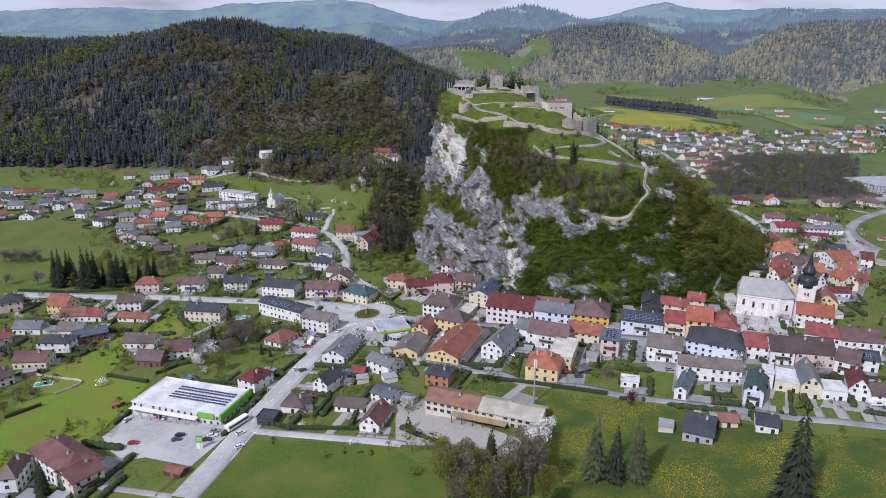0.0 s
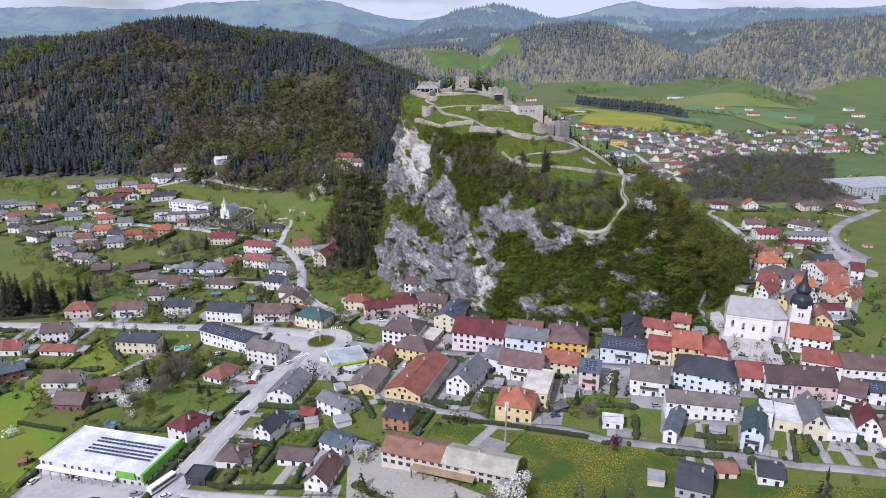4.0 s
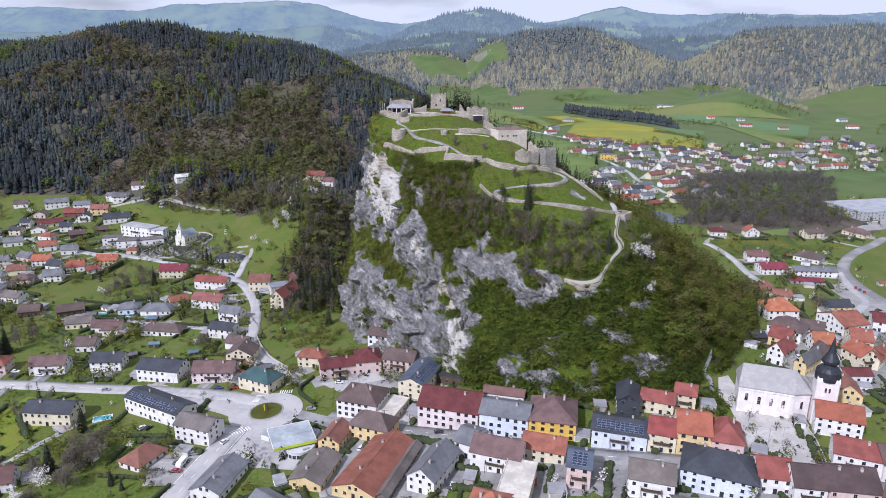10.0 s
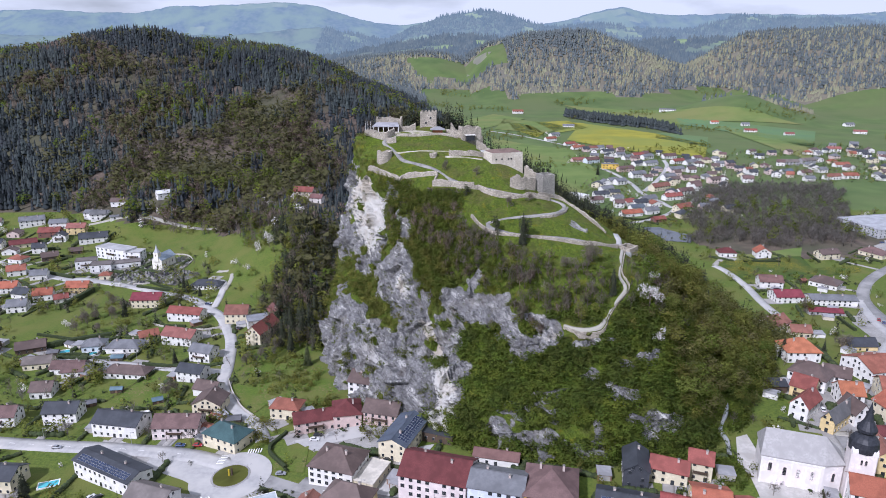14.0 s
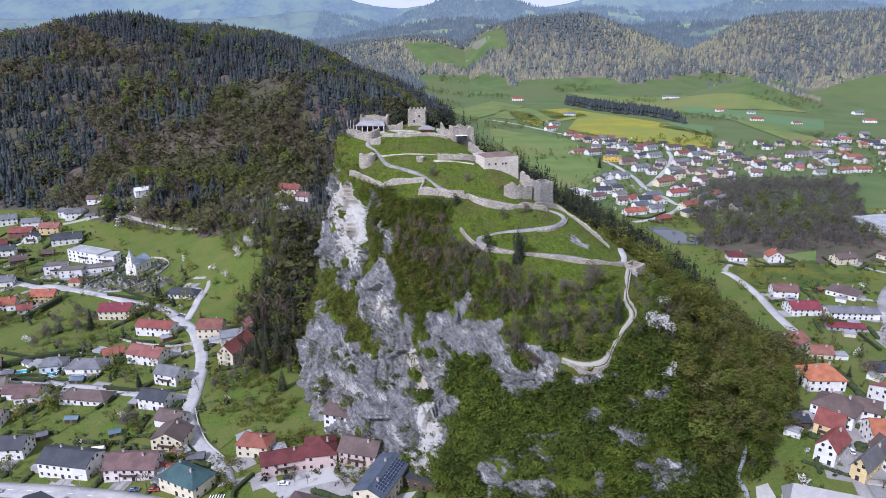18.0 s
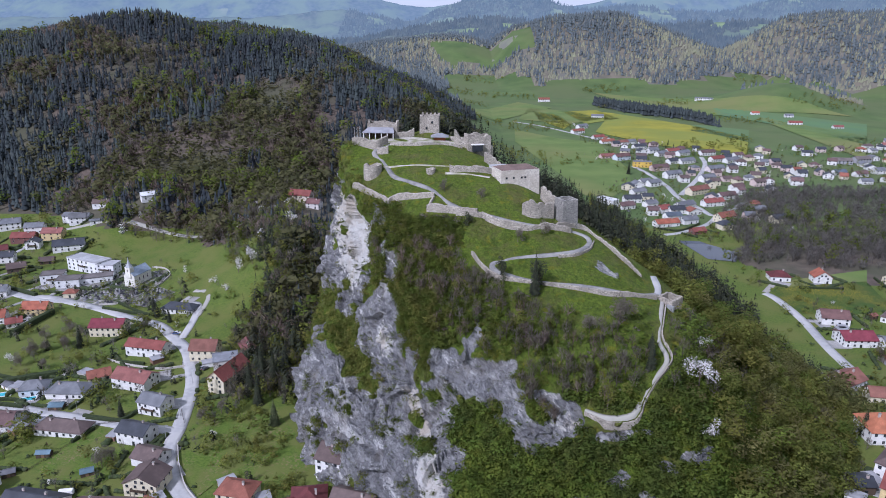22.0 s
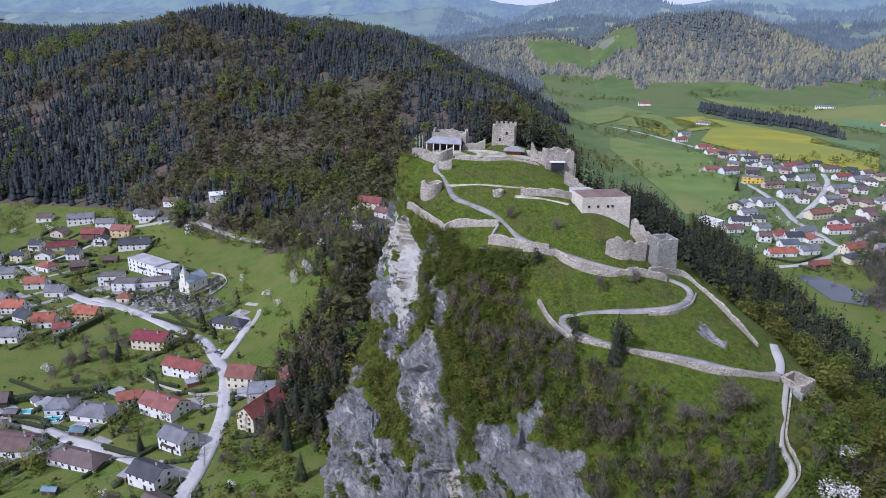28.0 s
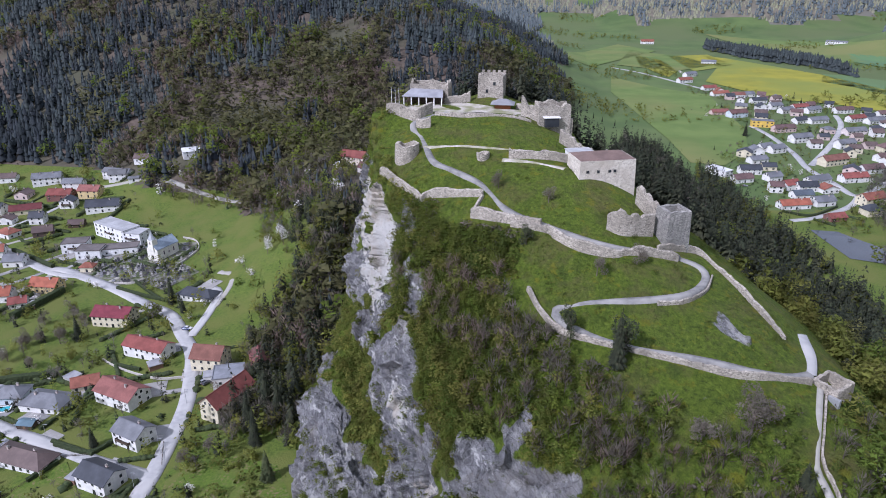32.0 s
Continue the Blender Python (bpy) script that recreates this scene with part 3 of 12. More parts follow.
# outlines of bare rock: angle round the hill, and 0..1 from the middle to the rim, 1..2 from rim to foot
FACES = [
    [(204, 1.80), (206, 1.36), (214, 1.17), (226, 1.04), (238, 0.98), (250, 0.89), (259, 0.83), (265, 0.82), (269, 0.88), (276, 0.95), (282, 0.99), (279, 1.06), (272, 1.05), (266, 1.13), (261, 1.30), (256, 1.72), (250, 1.92), (240, 1.90), (228, 1.95), (212, 1.97)],
    [(136, 1.05), (144, 1.10), (152, 1.07), (163, 1.05), (172, 1.05), (182, 1.09), (192, 1.03), (206, 0.99), (215, 0.97), (224, 1.02), (222, 1.11), (212, 1.19), (200, 1.22), (186, 1.27), (177, 1.25), (168, 1.44), (155, 1.50), (142, 1.60), (130, 1.5)],
    [(172, 1.58), (186, 1.53), (198, 1.46), (206, 1.55), (206, 1.97), (190, 1.97), (176, 1.97), (166, 1.80)],
    [(178, 0.92), (184, 0.86), (197, 0.84), (203, 0.93), (194, 0.97), (184, 0.97)],
    [(160, 1.04), (168, 0.94), (174, 0.97), (170, 1.03)],
    [(264, 1.66), (273, 1.48), (279, 1.51), (274, 1.66), (268, 1.71)],
    [(257, 1.86), (266, 1.73), (273, 1.76), (275, 1.90), (265, 1.95)],
    [(280, 1.64), (285, 1.60), (285, 1.82), (281, 1.80)],
    [(289, 1.65), (299, 1.62), (300, 1.80), (293, 1.85)],
    [(278, 1.93), (287, 1.90), (287, 1.99), (279, 1.99)],
    [(284, 1.06), (290, 1.04), (291, 1.10), (285, 1.13)],
    [(266, 1.40), (273, 1.30), (279, 1.33), (276, 1.42), (269, 1.48)],
    [(280, 1.32), (287, 1.24), (290, 1.32), (284, 1.40)],
    [(286, 1.46), (292, 1.38), (296, 1.50), (291, 1.60)],
    [(270, 1.80), (278, 1.70), (282, 1.78), (275, 1.88)],
    [(294, 1.24), (299, 1.20), (300, 1.30), (295, 1.34)],
    [(315, 0.44), (322, 0.45), (328, 0.53), (321, 0.52), (316, 0.48)],
    [(322, 0.64), (327, 0.66), (325, 0.69), (321, 0.67)],
    [(247, 0.80), (252, 0.75), (255, 0.80), (251, 0.86)],
]
THICKETS = [
    [(248, 1.14), (254, 1.05), (262, 1.01), (267, 1.05), (266, 1.12), (259, 1.36), (254, 1.30)],
    [(231, 1.02), (237, 1.03), (239, 1.09), (233, 1.11)],
    [(234, 1.20), (239, 1.19), (241, 1.25), (236, 1.26)],
    [(208, 1.24), (216, 1.20), (219, 1.30), (210, 1.42)],
]


def ROCKY(a, s, x, y, z):
    """Where bare rock shows, with ragged edges and green ledges."""
    n1 = rough_noise(x / 8 + z / 12, y / 9 - z / 9, 2)
    n2 = rough_noise(x / 3.6 - z / 5, y / 4 + z / 4, 6)
    n3 = rough_noise(x / 1.7 + z / 2.1, y / 1.9 - z / 1.6, 9)
    aj = a + 1.6 * n1 + 1.6 * n2 + 1.3 * n3
    sj = s + 0.03 * n1 - 0.04 * n2 + 0.035 * n3
    rock = np.zeros(np.shape(a), bool)
    for p in FACES:
        rock |= in_zone(aj, sj, p)
    for p in THICKETS:
        rock &= ~in_zone(aj, sj, p)
    ledge = n2 * 0.55 + n3 * 0.45
    need = np.where(s < 1.0, 0.55, 0.66) - 0.16 * (a < 170)
    return rock & (ledge < need)


NA, NR = 760, 210
ang = np.linspace(0, 360, NA, endpoint=False)
foot_r, rim_r = np.interp(ang, RING, FOOT) + 4, np.interp(ang, RING, RIM)
sv = np.concatenate([np.linspace(0, 1, 80, endpoint=False), 1 + np.linspace(0, 1, NR - 80)])
R = np.where(sv[None] < 1, sv[None] * rim_r[:, None], rim_r[:, None] + (sv[None] - 1) * (foot_r - rim_r)[:, None])
A2 = np.repeat(ang[:, None], NR, 1)
S2 = np.repeat(sv[None], NA, 0)
hx, hy = HILL[0] + R * np.cos(np.radians(A2)), HILL[1] + R * np.sin(np.radians(A2))
hz = hill_at(A2, R)
bare = ROCKY(A2, S2, hx, hy, hz).astype(float)


def spread_out(v, n):
    """Even out over n neighbours both ways, round the hill and down it."""
    w = sum(np.roll(v, k, 0) for k in range(-n, n + 1)) / (2 * n + 1)
    p = np.pad(w, ((0, 0), (n, n)), mode="edge")
    return sum(p[:, k:k + v.shape[1]] for k in range(2 * n + 1)) / (2 * n + 1)


cliff = np.clip(spread_out(bare, 6) * 1.25, 0, 1) * smooth(2.02, 1.9, S2)
cliff = np.maximum(cliff, 0.5 * smooth(120, 140, A2) * (1 - smooth(222, 240, A2)) * smooth(1.0, 1.12, S2) * smooth(2.0, 1.85, S2))
P3 = np.stack([hx, hy, hz], -1)
du = np.roll(P3, -1, 0) - np.roll(P3, 1, 0)
dv = np.gradient(P3, axis=1)
nrm = np.cross(dv, du)
nrm /= np.linalg.norm(nrm, axis=2)[..., None] + 1e-9
nrm *= np.sign(nrm[..., 2:3] + 1e-9)
bumps = np.zeros_like(hx)
for i, j in np.argwhere(cliff > 0.02):
    p = Vector(P3[i, j])
    rib = noise.ridged_multi_fractal(Vector((p.x * 0.10 + p.z * 0.03, p.y * 0.10, p.z * 0.065 - p.x * 0.03)), 0.9, 2.1, 6, 1.0, 2.0)
    lift = 0.0
    for size, steep in ((15.0, 0.42), (5.5, 0.36), (2.2, 0.22)):
        u = Vector((p.x * 0.81 - p.z * 0.58, p.y, (p.x * 0.58 + p.z * 0.81) * 1.5)) / size
        near = noise.voronoi(u)[1][0]
        tilt = noise.cell_vector(near * 37.0) * 2 - Vector((1, 1, 1))
        lift += (tilt.dot(u - near) + 0.22 * tilt.x) * size * steep
    bumps[i, j] = lift + 1.2 * noise.fractal(p * 0.06, 0.8, 2.1, 5) + 0.5 * noise.fractal(p * 0.5, 0.6, 2.2, 4)
tame = np.clip(np.maximum(1 - nrm[..., 2], 0.5 * bare), 0.12, 0.75) / 0.75
out = bumps * cliff * tame
hz2 = hz + rough_noise(hx / 5, hy / 5, 5) * 0.4 * (1 - cliff) * smooth(2.0, 1.9, S2)
PUSH = nrm * out[..., None]
PUSH[..., 2] += hz2 - hz
ii = np.arange(NA * NR).reshape(NA, NR)
jj = np.roll(ii, -1, axis=0)
hf = np.stack([ii[:, :-1], ii[:, 1:], jj[:, 1:], jj[:, :-1]], -1).reshape(-1, 4)
castle_hill = mesh_object("castle_hill", (P3 + PUSH).reshape(-1, 3), hf, M_ROCK, smooth_shade=False)
tagged(castle_hill, "steep grey limestone crag with grassy terraces on top", "hill", kind="structure")
# fresh pale breaks in the rock: the upper left face, under the overhang, the long slide and the right-hand edge
slide = np.interp(S2, [1.10, 1.16, 1.28, 1.5, 1.71, 1.9], [232, 235, 242, 246.5, 250, 251.5])
pale = bell(A2, S2, 160, 1.20, 0.78, 13, 0.17) + bell(A2, S2, 148, 1.14, 0.5, 8, 0.12) + bell(A2, S2, 213, 1.07, 0.7, 9, 0.055)
pale = pale + 0.85 * np.exp(-((A2 - slide) / 3.8) ** 2) * smooth(1.08, 1.16, S2) + bell(A2, S2, 278, 1.0, 0.5, 4, 0.05) + bell(A2, S2, 247, 1.82, 0.35, 6, 0.08)
for nm, val in (("bare", spread_out(bare, 1)), ("pale", pale)):
    at = castle_hill.data.attributes.new(nm, "FLOAT", "POINT")
    at.data.foreach_set("value", val.astype(np.float32).ravel())


# ---- builders of roads, areas and houses ----
def lerp_path(pts, step):
    """Points along a smooth line through pts."""
    p = [Vector(q) for q in pts]
    p = [p[0] * 2 - p[1]] + p + [p[-1] * 2 - p[-2]]
    res = []
    for k in range(1, len(p) - 2):
        n = max(2, int((p[k + 1] - p[k]).length / step))
        for j in range(n):
            t = j / n
            a, b, c, d = p[k - 1], p[k], p[k + 1], p[k + 2]
            res.append(0.5 * ((2 * b) + (c - a) * t + (2 * a - 5 * b + 4 * c - d) * t * t + (3 * b - a - 3 * c + d) * t ** 3))
    res.append(p[-2])
    return np.array([tuple(v) for v in res])


ROAD_POINTS = []


def side_normals(c):
    d = np.gradient(c, axis=0)
    d /= np.linalg.norm(d, axis=1)[:, None] + 1e-9
    return np.stack([-d[:, 1], d[:, 0]], 1)


def road(pts, width, mat, label, name="road", lift=0.25, fn=None, verge=0.3):
    c = lerp_path(pts, 4.0)
    n = side_normals(c)
    rows = []
    for off, drop in ((-0.5, -1.0), (-0.5, 0.0), (-0.17, 0.05), (0.17, 0.05), (0.5, 0.0), (0.5, -1.0)):
        q = c + n * width * off
        z = (fn or flat_z)(q[:, 0], q[:, 1]) + lift + drop
        rows.append(np.column_stack([q, z]))
    v = np.stack(rows, 1).reshape(-1, 3)
    ob = mesh_object(name, v, grid_faces(len(c), 6), mat, smooth_shade=True)
    ROAD_POINTS.append(np.column_stack([c, np.full(len(c), width)]))
    return tagged(ob, label, "road", kind="structure")


def area(pts, mat, label, lift=0.16, fn=None, name="field", step=9.0):
    """A stretch of ground of its own kind, laid on the lie of the land."""
    bm = bmesh.new()
    bm.faces.new([bm.verts.new((x, y, 0)) for x, y in pts])
    size = max(max(p[0] for p in pts) - min(p[0] for p in pts), max(p[1] for p in pts) - min(p[1] for p in pts))
    x0, y0 = min(p[0] for p in pts), min(p[1] for p in pts)
    step = max(step, size / 40)
    for ax, lo in ((Vector((1, 0, 0)), x0), (Vector((0, 1, 0)), y0)):
        k = lo + step
        while k < lo + size:
            bmesh.ops.bisect_plane(bm, geom=bm.verts[:] + bm.edges[:] + bm.faces[:], plane_co=ax * k, plane_no=ax)
            k += step
    bmesh.ops.triangulate(bm, faces=bm.faces)
    for v in bm.verts:
        if mat is M_HILLFIELD:
            v.co.x += 14 * float(rough_noise(np.array(v.co.y / 22), np.array(v.co.x / 25), 3))
            v.co.y += 14 * float(rough_noise(np.array(v.co.x / 20), np.array(v.co.y / 27), 7))
        v.co.z = float((fn or flat_z)(np.array(v.co.x), np.array(v.co.y))) + lift
        if v.co.y > 760:
            v.co.z += 0.3 + (v.co.y - 760) * 0.0006
    bmesh.ops.recalc_face_normals(bm, faces=bm.faces)
    if bm.faces and sum(f.normal.z for f in bm.faces) < 0:
        bmesh.ops.reverse_faces(bm, faces=bm.faces)
    me = bpy.data.meshes.new(name)
    bm.to_mesh(me)
    bm.free()
    me.materials.append(mat)
    return tagged(new(name, me), label, "field" if name == "field" else name, kind="structure")


def box(bm, x0, x1, y0, y1, z0, z1, mi=0):
    vs = [bm.verts.new(p) for p in ((x0, y0, z0), (x1, y0, z0), (x1, y1, z0), (x0, y1, z0), (x0, y0, z1), (x1, y0, z1), (x1, y1, z1), (x0, y1, z1))]
    for q in ((0, 3, 2, 1), (4, 5, 6, 7), (0, 1, 5, 4), (1, 2, 6, 5), (2, 3, 7, 6), (3, 0, 4, 7)):
        f = bm.faces.new([vs[i] for i in q])
        f.material_index = mi
    return vs


def part(name, bm, mat, parent, label=""):
    me = bpy.data.meshes.new(name)
    bm.to_mesh(me)
    bm.free()
    for q in mat if isinstance(mat, (list, tuple)) else [mat]:
        me.materials.append(q)
    ob = new(name, me)
    ob.parent = parent
    if label:
        ob["label"] = label
    return ob


def put(name, me, parent, m, label=""):
    ob = new(name, me)
    ob.parent = parent
    ob.matrix_basis = m
    if label:
        ob["label"] = label
    return ob


def window_mesh(w, h, frame_mat, name="window"):
    """One connected piece: a frame with sill and two recessed panes."""
    bm = bmesh.new()
    xs, zs = [-w / 2, 0, w / 2], [0, h]
    f = [[bm.verts.new((x, -0.07, z)) for x in xs] for z in zs]
    b = [[bm.verts.new((x, 0.05, z)) for x in xs] for z in zs]
    front = []
    for k in (0, 1):
        front.append(bm.faces.new((f[0][k], f[0][k + 1], f[1][k + 1], f[1][k])))
        bm.faces.new((b[0][k], f[0][k], f[0][k + 1], b[0][k + 1])[::-1])
        bm.faces.new((b[1][k], f[1][k], f[1][k + 1], b[1][k + 1]))
    bm.faces.new((b[0][0], b[1][0], f[1][0], f[0][0]))
    bm.faces.new((b[0][2], f[0][2], f[1][2], b[1][2]))
    bmesh.ops.inset_individual(bm, faces=front, thickness=0.1, depth=-0.06)
    for q in front:
        q.material_index = 1
    for v in (f[0][0], f[0][1], f[0][2]):
        v.co.y -= 0.08
    me = bpy.data.meshes.new(name)
    bm.to_mesh(me)
    bm.free()
    me.materials.append(frame_mat)
    me.materials.append(M_WINDOW)
    return me


WIN = window_mesh(1.15, 1.35, M_WHITE)
WIN_BIG = window_mesh(1.5, 1.6, M_WHITE)
WIN_FAR = window_mesh(1.7, 1.5, M_WHITE)
DOOR = window_mesh(1.3, 2.1, M_WOODDARK)


def solar_mesh():
    bm = bmesh.new()
    box(bm, -0.82, 0.82, -0.5, 0.5, 0, 0.05, 0)
    box(bm, -0.78, 0.78, -0.46, 0.46, 0.05, 0.056, 1)
    me = bpy.data.meshes.new("solar_panel")
    bm.to_mesh(me)
    bm.free()
    me.materials.append(M_METAL)
    me.materials.append(M_SOLAR)
    return me


def chimney_mesh():
    bm = bmesh.new()
    box(bm, -0.4, 0.4, -0.35, 0.35, -1.2, 1.1, 0)
    box(bm, -0.5, 0.5, -0.45, 0.45, 1.1, 1.25, 1)
    box(bm, -0.22, 0.22, -0.2, 0.2, 1.25, 1.5, 1)
    me = bpy.data.meshes.new("chimney")
    bm.to_mesh(me)
    bm.free()
    me.materials.append(paint((0.5, 0.42, 0.38)))
    me.materials.append(M_RUINDARK)
    return me


SOLAR, CHIMNEY = solar_mesh(), chimney_mesh()
HOUSES = []


def roof_bm(w, d, h, rh, kind, o=0.55, t=0.22):
    """Roof shell with overhang o; ridge along x for g, along y for d, hipped for h."""
    bm = bmesh.new()
    X, Y = w / 2 + o, d / 2 + o
    if kind == "d":
        X, Y = Y, X
    pitch = rh / (min(w, d) / 2 if kind == "h" else (Y - o))
    drop = pitch * o
    if kind == "h":
        rl = max(max(X, Y) - min(X, Y) * 0.96, 0.2)
        lo, hi = h - drop, h + rh
        base = [(-X, -Y), (X, -Y), (X, Y), (-X, Y)]
        ridge = [(-rl, 0), (rl, 0)] if X >= Y else [(0, -rl), (0, rl)]
        for dz in (0, -t):
            b = [bm.verts.new((x, y, lo + dz)) for x, y in base]
            r = [bm.verts.new((x, y, hi + dz)) for x, y in ridge]
            if X >= Y:
                fs = [(b[0], b[1], r[1], r[0]), (b[1], b[2], r[1]), (b[2], b[3], r[0], r[1]), (b[3], b[0], r[0])]
            else:
                fs = [(b[0], b[1], r[0]), (b[1], b[2], r[1], r[0]), (b[2], b[3], r[1]), (b[3], b[0], r[0], r[1])]
            for f in fs:
                bm.faces.new(f)
            if dz == 0:
                top = b
        for i in range(4):
            bm.faces.new((top[i], top[(i + 1) % 4], b[(i + 1) % 4], b[i]))
    else:
        prof = [(-Y, h - drop), (0, h + rh), (Y, h - drop), (Y, h - drop - t), (0, h + rh - t * 1.2), (-Y, h - drop - t)]
        ends = []
        for x in (-X, X):
            ends.append([bm.verts.new((x, y, z)) for y, z in prof])
        a, b = ends
        for i in range(6):
            j = (i + 1) % 6
            bm.faces.new((a[i], b[i], b[j], a[j]))
        for e in ends:
            bm.faces.new((e[0], e[1], e[4], e[5]))
            bm.faces.new((e[1], e[2], e[3], e[4]))
        # ridge cap
        box(bm, -X, X, -0.18, 0.18, h + rh - 0.06, h + rh + 0.08)
    if kind == "d":
        bmesh.ops.rotate(bm, verts=bm.verts, cent=(0, 0, 0), matrix=Matrix.Rotation(radians(90), 3, "Z"))
    bmesh.ops.recalc_face_normals(bm, faces=bm.faces)
    return bm


def wall_bm(w, d, h, rh, kind):
    bm = bmesh.new()
    x, y = w / 2, d / 2
    if kind in "gd":
        if kind == "d":
            x, y = y, x
        pr = [(-y, -2.0), (y, -2.0), (y, h), (0, h + rh - 0.28), (-y, h)]
        a = [bm.verts.new((-x, q, z)) for q, z in pr]
        b = [bm.verts.new((x, q, z)) for q, z in pr]
        bm.faces.new(a[::-1])
        bm.faces.new(b)
        for i in range(5):
            j = (i + 1) % 5
            bm.faces.new((a[i], a[j], b[j], b[i]))
        if kind == "d":
            bmesh.ops.rotate(bm, verts=bm.verts, cent=(0, 0, 0), matrix=Matrix.Rotation(radians(90), 3, "Z"))
        bmesh.ops.recalc_face_normals(bm, faces=bm.faces)
    else:
        box(bm, -x, x, -y, y, -2.0, h)
    return bm


def house(x, y, rot, w, d, h, rh, kind, wall, roof, lod, label, solar=0, ground_z=None, name="house", win=None, balcony=False):
    gz = float(flat_z(np.array(x), np.array(y))) if ground_z is None else ground_z
    top = new(name)
    top.matrix_basis = pose(x, y, gz, 0, 0, rot)
    tagged(top, label, "house" if "house" in label else "building")
    HOUSES.append((x, y, math.hypot(w, d) / 2))
    rng = random.Random(int(x * 7 + y * 13))
    part("wall", wall_bm(w, d, h, rh, kind), paint(wall), top)
    sheet = kind == "f" or max(roof) - min(roof) < 0.05
    rm = paint(roof, "sheet" if sheet else "roof")
    if kind == "f":
        bm = bmesh.new()
        box(bm, -w / 2 - 0.25, w / 2 + 0.25, -d / 2 - 0.25, d / 2 + 0.25, h, h + 0.18)
        roof_ob = part("roof", bm, rm, top)
        for a in ((-w / 2 - 0.25, w / 2 + 0.25, -d / 2 - 0.25, -d / 2 + 0.05), (-w / 2 - 0.25, w / 2 + 0.25, d / 2 - 0.05, d / 2 + 0.25),
                  (-w / 2 - 0.25, -w / 2 + 0.05, -d / 2 + 0.05, d / 2 - 0.05), (w / 2 - 0.05, w / 2 + 0.25, -d / 2 + 0.05, d / 2 - 0.05)):
            bm = bmesh.new()
            box(bm, *a, h + 0.18, h + 0.5)
            part("parapet", bm, rm, roof_ob)
    else:
        roof_ob = part("roof", roof_bm(w, d, h, rh, kind), rm, top)
        if h > 3.4 and lod < 2:
            for k in range(2 if w * d > 220 else 1):
                if kind == "d":
                    cx2, cy2 = rng.choice((-1, 1)) * w * 0.1, d * (0.25 - 0.5 * k)
                else:
                    cx2, cy2 = w * (0.22 - 0.44 * k), rng.choice((-1, 1)) * d * 0.1
                put("chimney", CHIMNEY, roof_ob, pose(cx2, cy2, h + rh * 0.8))
    # windows, storey by storey
    me = WIN_FAR if lod == 2 else win or (WIN_BIG if h > 8.4 else WIN)
    floors = max(1, int(round(h / 3.1)))
    fh = h / floors
    sides = ((0, w, 0.0, -d / 2), (90, d, w / 2, 0.0), (-90, d, -w / 2, 0.0)) if lod < 2 else ((0, w, 0.0, -d / 2),)
    gap = 3.0 if lod == 0 else 4.2
    for si, (ra, length, ox, oy) in enumerate(sides):
        n = max(1, int((length - 1.2) / gap))
        for fl in range(floors):
            for i in range(n):
                along = (i + 0.5) / n * length - length / 2
                zz = fl * fh + (0.95 if h > 3.3 else 0.8)
                if h - zz < 1.6:
                    zz = h - 1.7
                q, me2, nm = rng.random(), me, "window"
                if si == 0 and fl == 0 and i == n // 2 and lod < 2:
                    me2, zz, nm = DOOR, 0.05, "door"
                elif q < 0.12:
                    continue
                loc = Matrix.Rotation(radians(ra), 4, "Z") @ Vector((along, 0, 0))
                put(nm, me2, top, Matrix.Translation((ox + loc.x, oy + loc.y, zz)) @ Matrix.Rotation(radians(ra), 4, "Z"))
        gable = (kind == "d" and si in (0, 3)) or (kind == "g" and si in (1, 2))
        if gable and rh > 2.8 and lod < 2:
            for s in (-1.3, 1.3):
                loc = Matrix.Rotation(radians(ra), 4, "Z") @ Vector((s, 0, 0))
                put("window", WIN, top, Matrix.Translation((ox + loc.x, oy + loc.y, h + 0.1)) @ Matrix.Rotation(radians(ra), 4, "Z"))
    if solar and kind in "gd":
        half = (d if kind == "g" else w) / 2
        tilt = math.atan2(rh, half)
        ln = w if kind == "g" else d
        rows = max(1, int(math.hypot(half, rh) / 1.15) - 1)
        cols = int(ln / 1.85) - 1
        for r in range(rows):
            for c in range(cols):
                if solar == 1 and rows > 3 and r == rows - 1:
                    continue
                s = (r + 1.0) * 1.12
                off = half - s * math.cos(tilt)
                zz = h + s * math.sin(tilt) + 0.12
                if kind == "g":
                    m = Matrix.Translation(((c - (cols - 1) / 2) * 1.8, -off, zz)) @ Matrix.Rotation(tilt, 4, "X")
                else:
                    m = Matrix.Translation((off, (c - (cols - 1) / 2) * 1.8, zz)) @ Matrix.Rotation(radians(90), 4, "Z") @ Matrix.Rotation(tilt, 4, "X")
                put("solar_panel", SOLAR, roof_ob, m)
    if balcony or (lod < 2 and h > 5.5 and kind in "gd" and rng.random() < 0.35):
        bm = bmesh.new()
        bw = min(w * 0.6, 7)
        box(bm, -bw / 2, bw / 2, -d / 2 - 1.3, -d / 2 + 0.05, h / 2 - 0.1, h / 2 + 0.08)
        box(bm, -bw / 2, bw / 2, -d / 2 - 1.35, -d / 2 - 1.25, h / 2 + 0.2, h / 2 + 1.05)
        for s in (-1, 1):
            box(bm, s * bw / 2 - 0.06, s * bw / 2 + 0.06, -d / 2 - 1.3, -d / 2, h / 2 + 0.2, h / 2 + 1.0)
            box(bm, s * bw / 2 - 0.08, s * bw / 2 + 0.08, -d / 2 - 1.3, -d / 2 - 1.14, -0.5, h / 2 + 0.2)
        part("balcony", bm, M_WOODDARK, top)
    return top


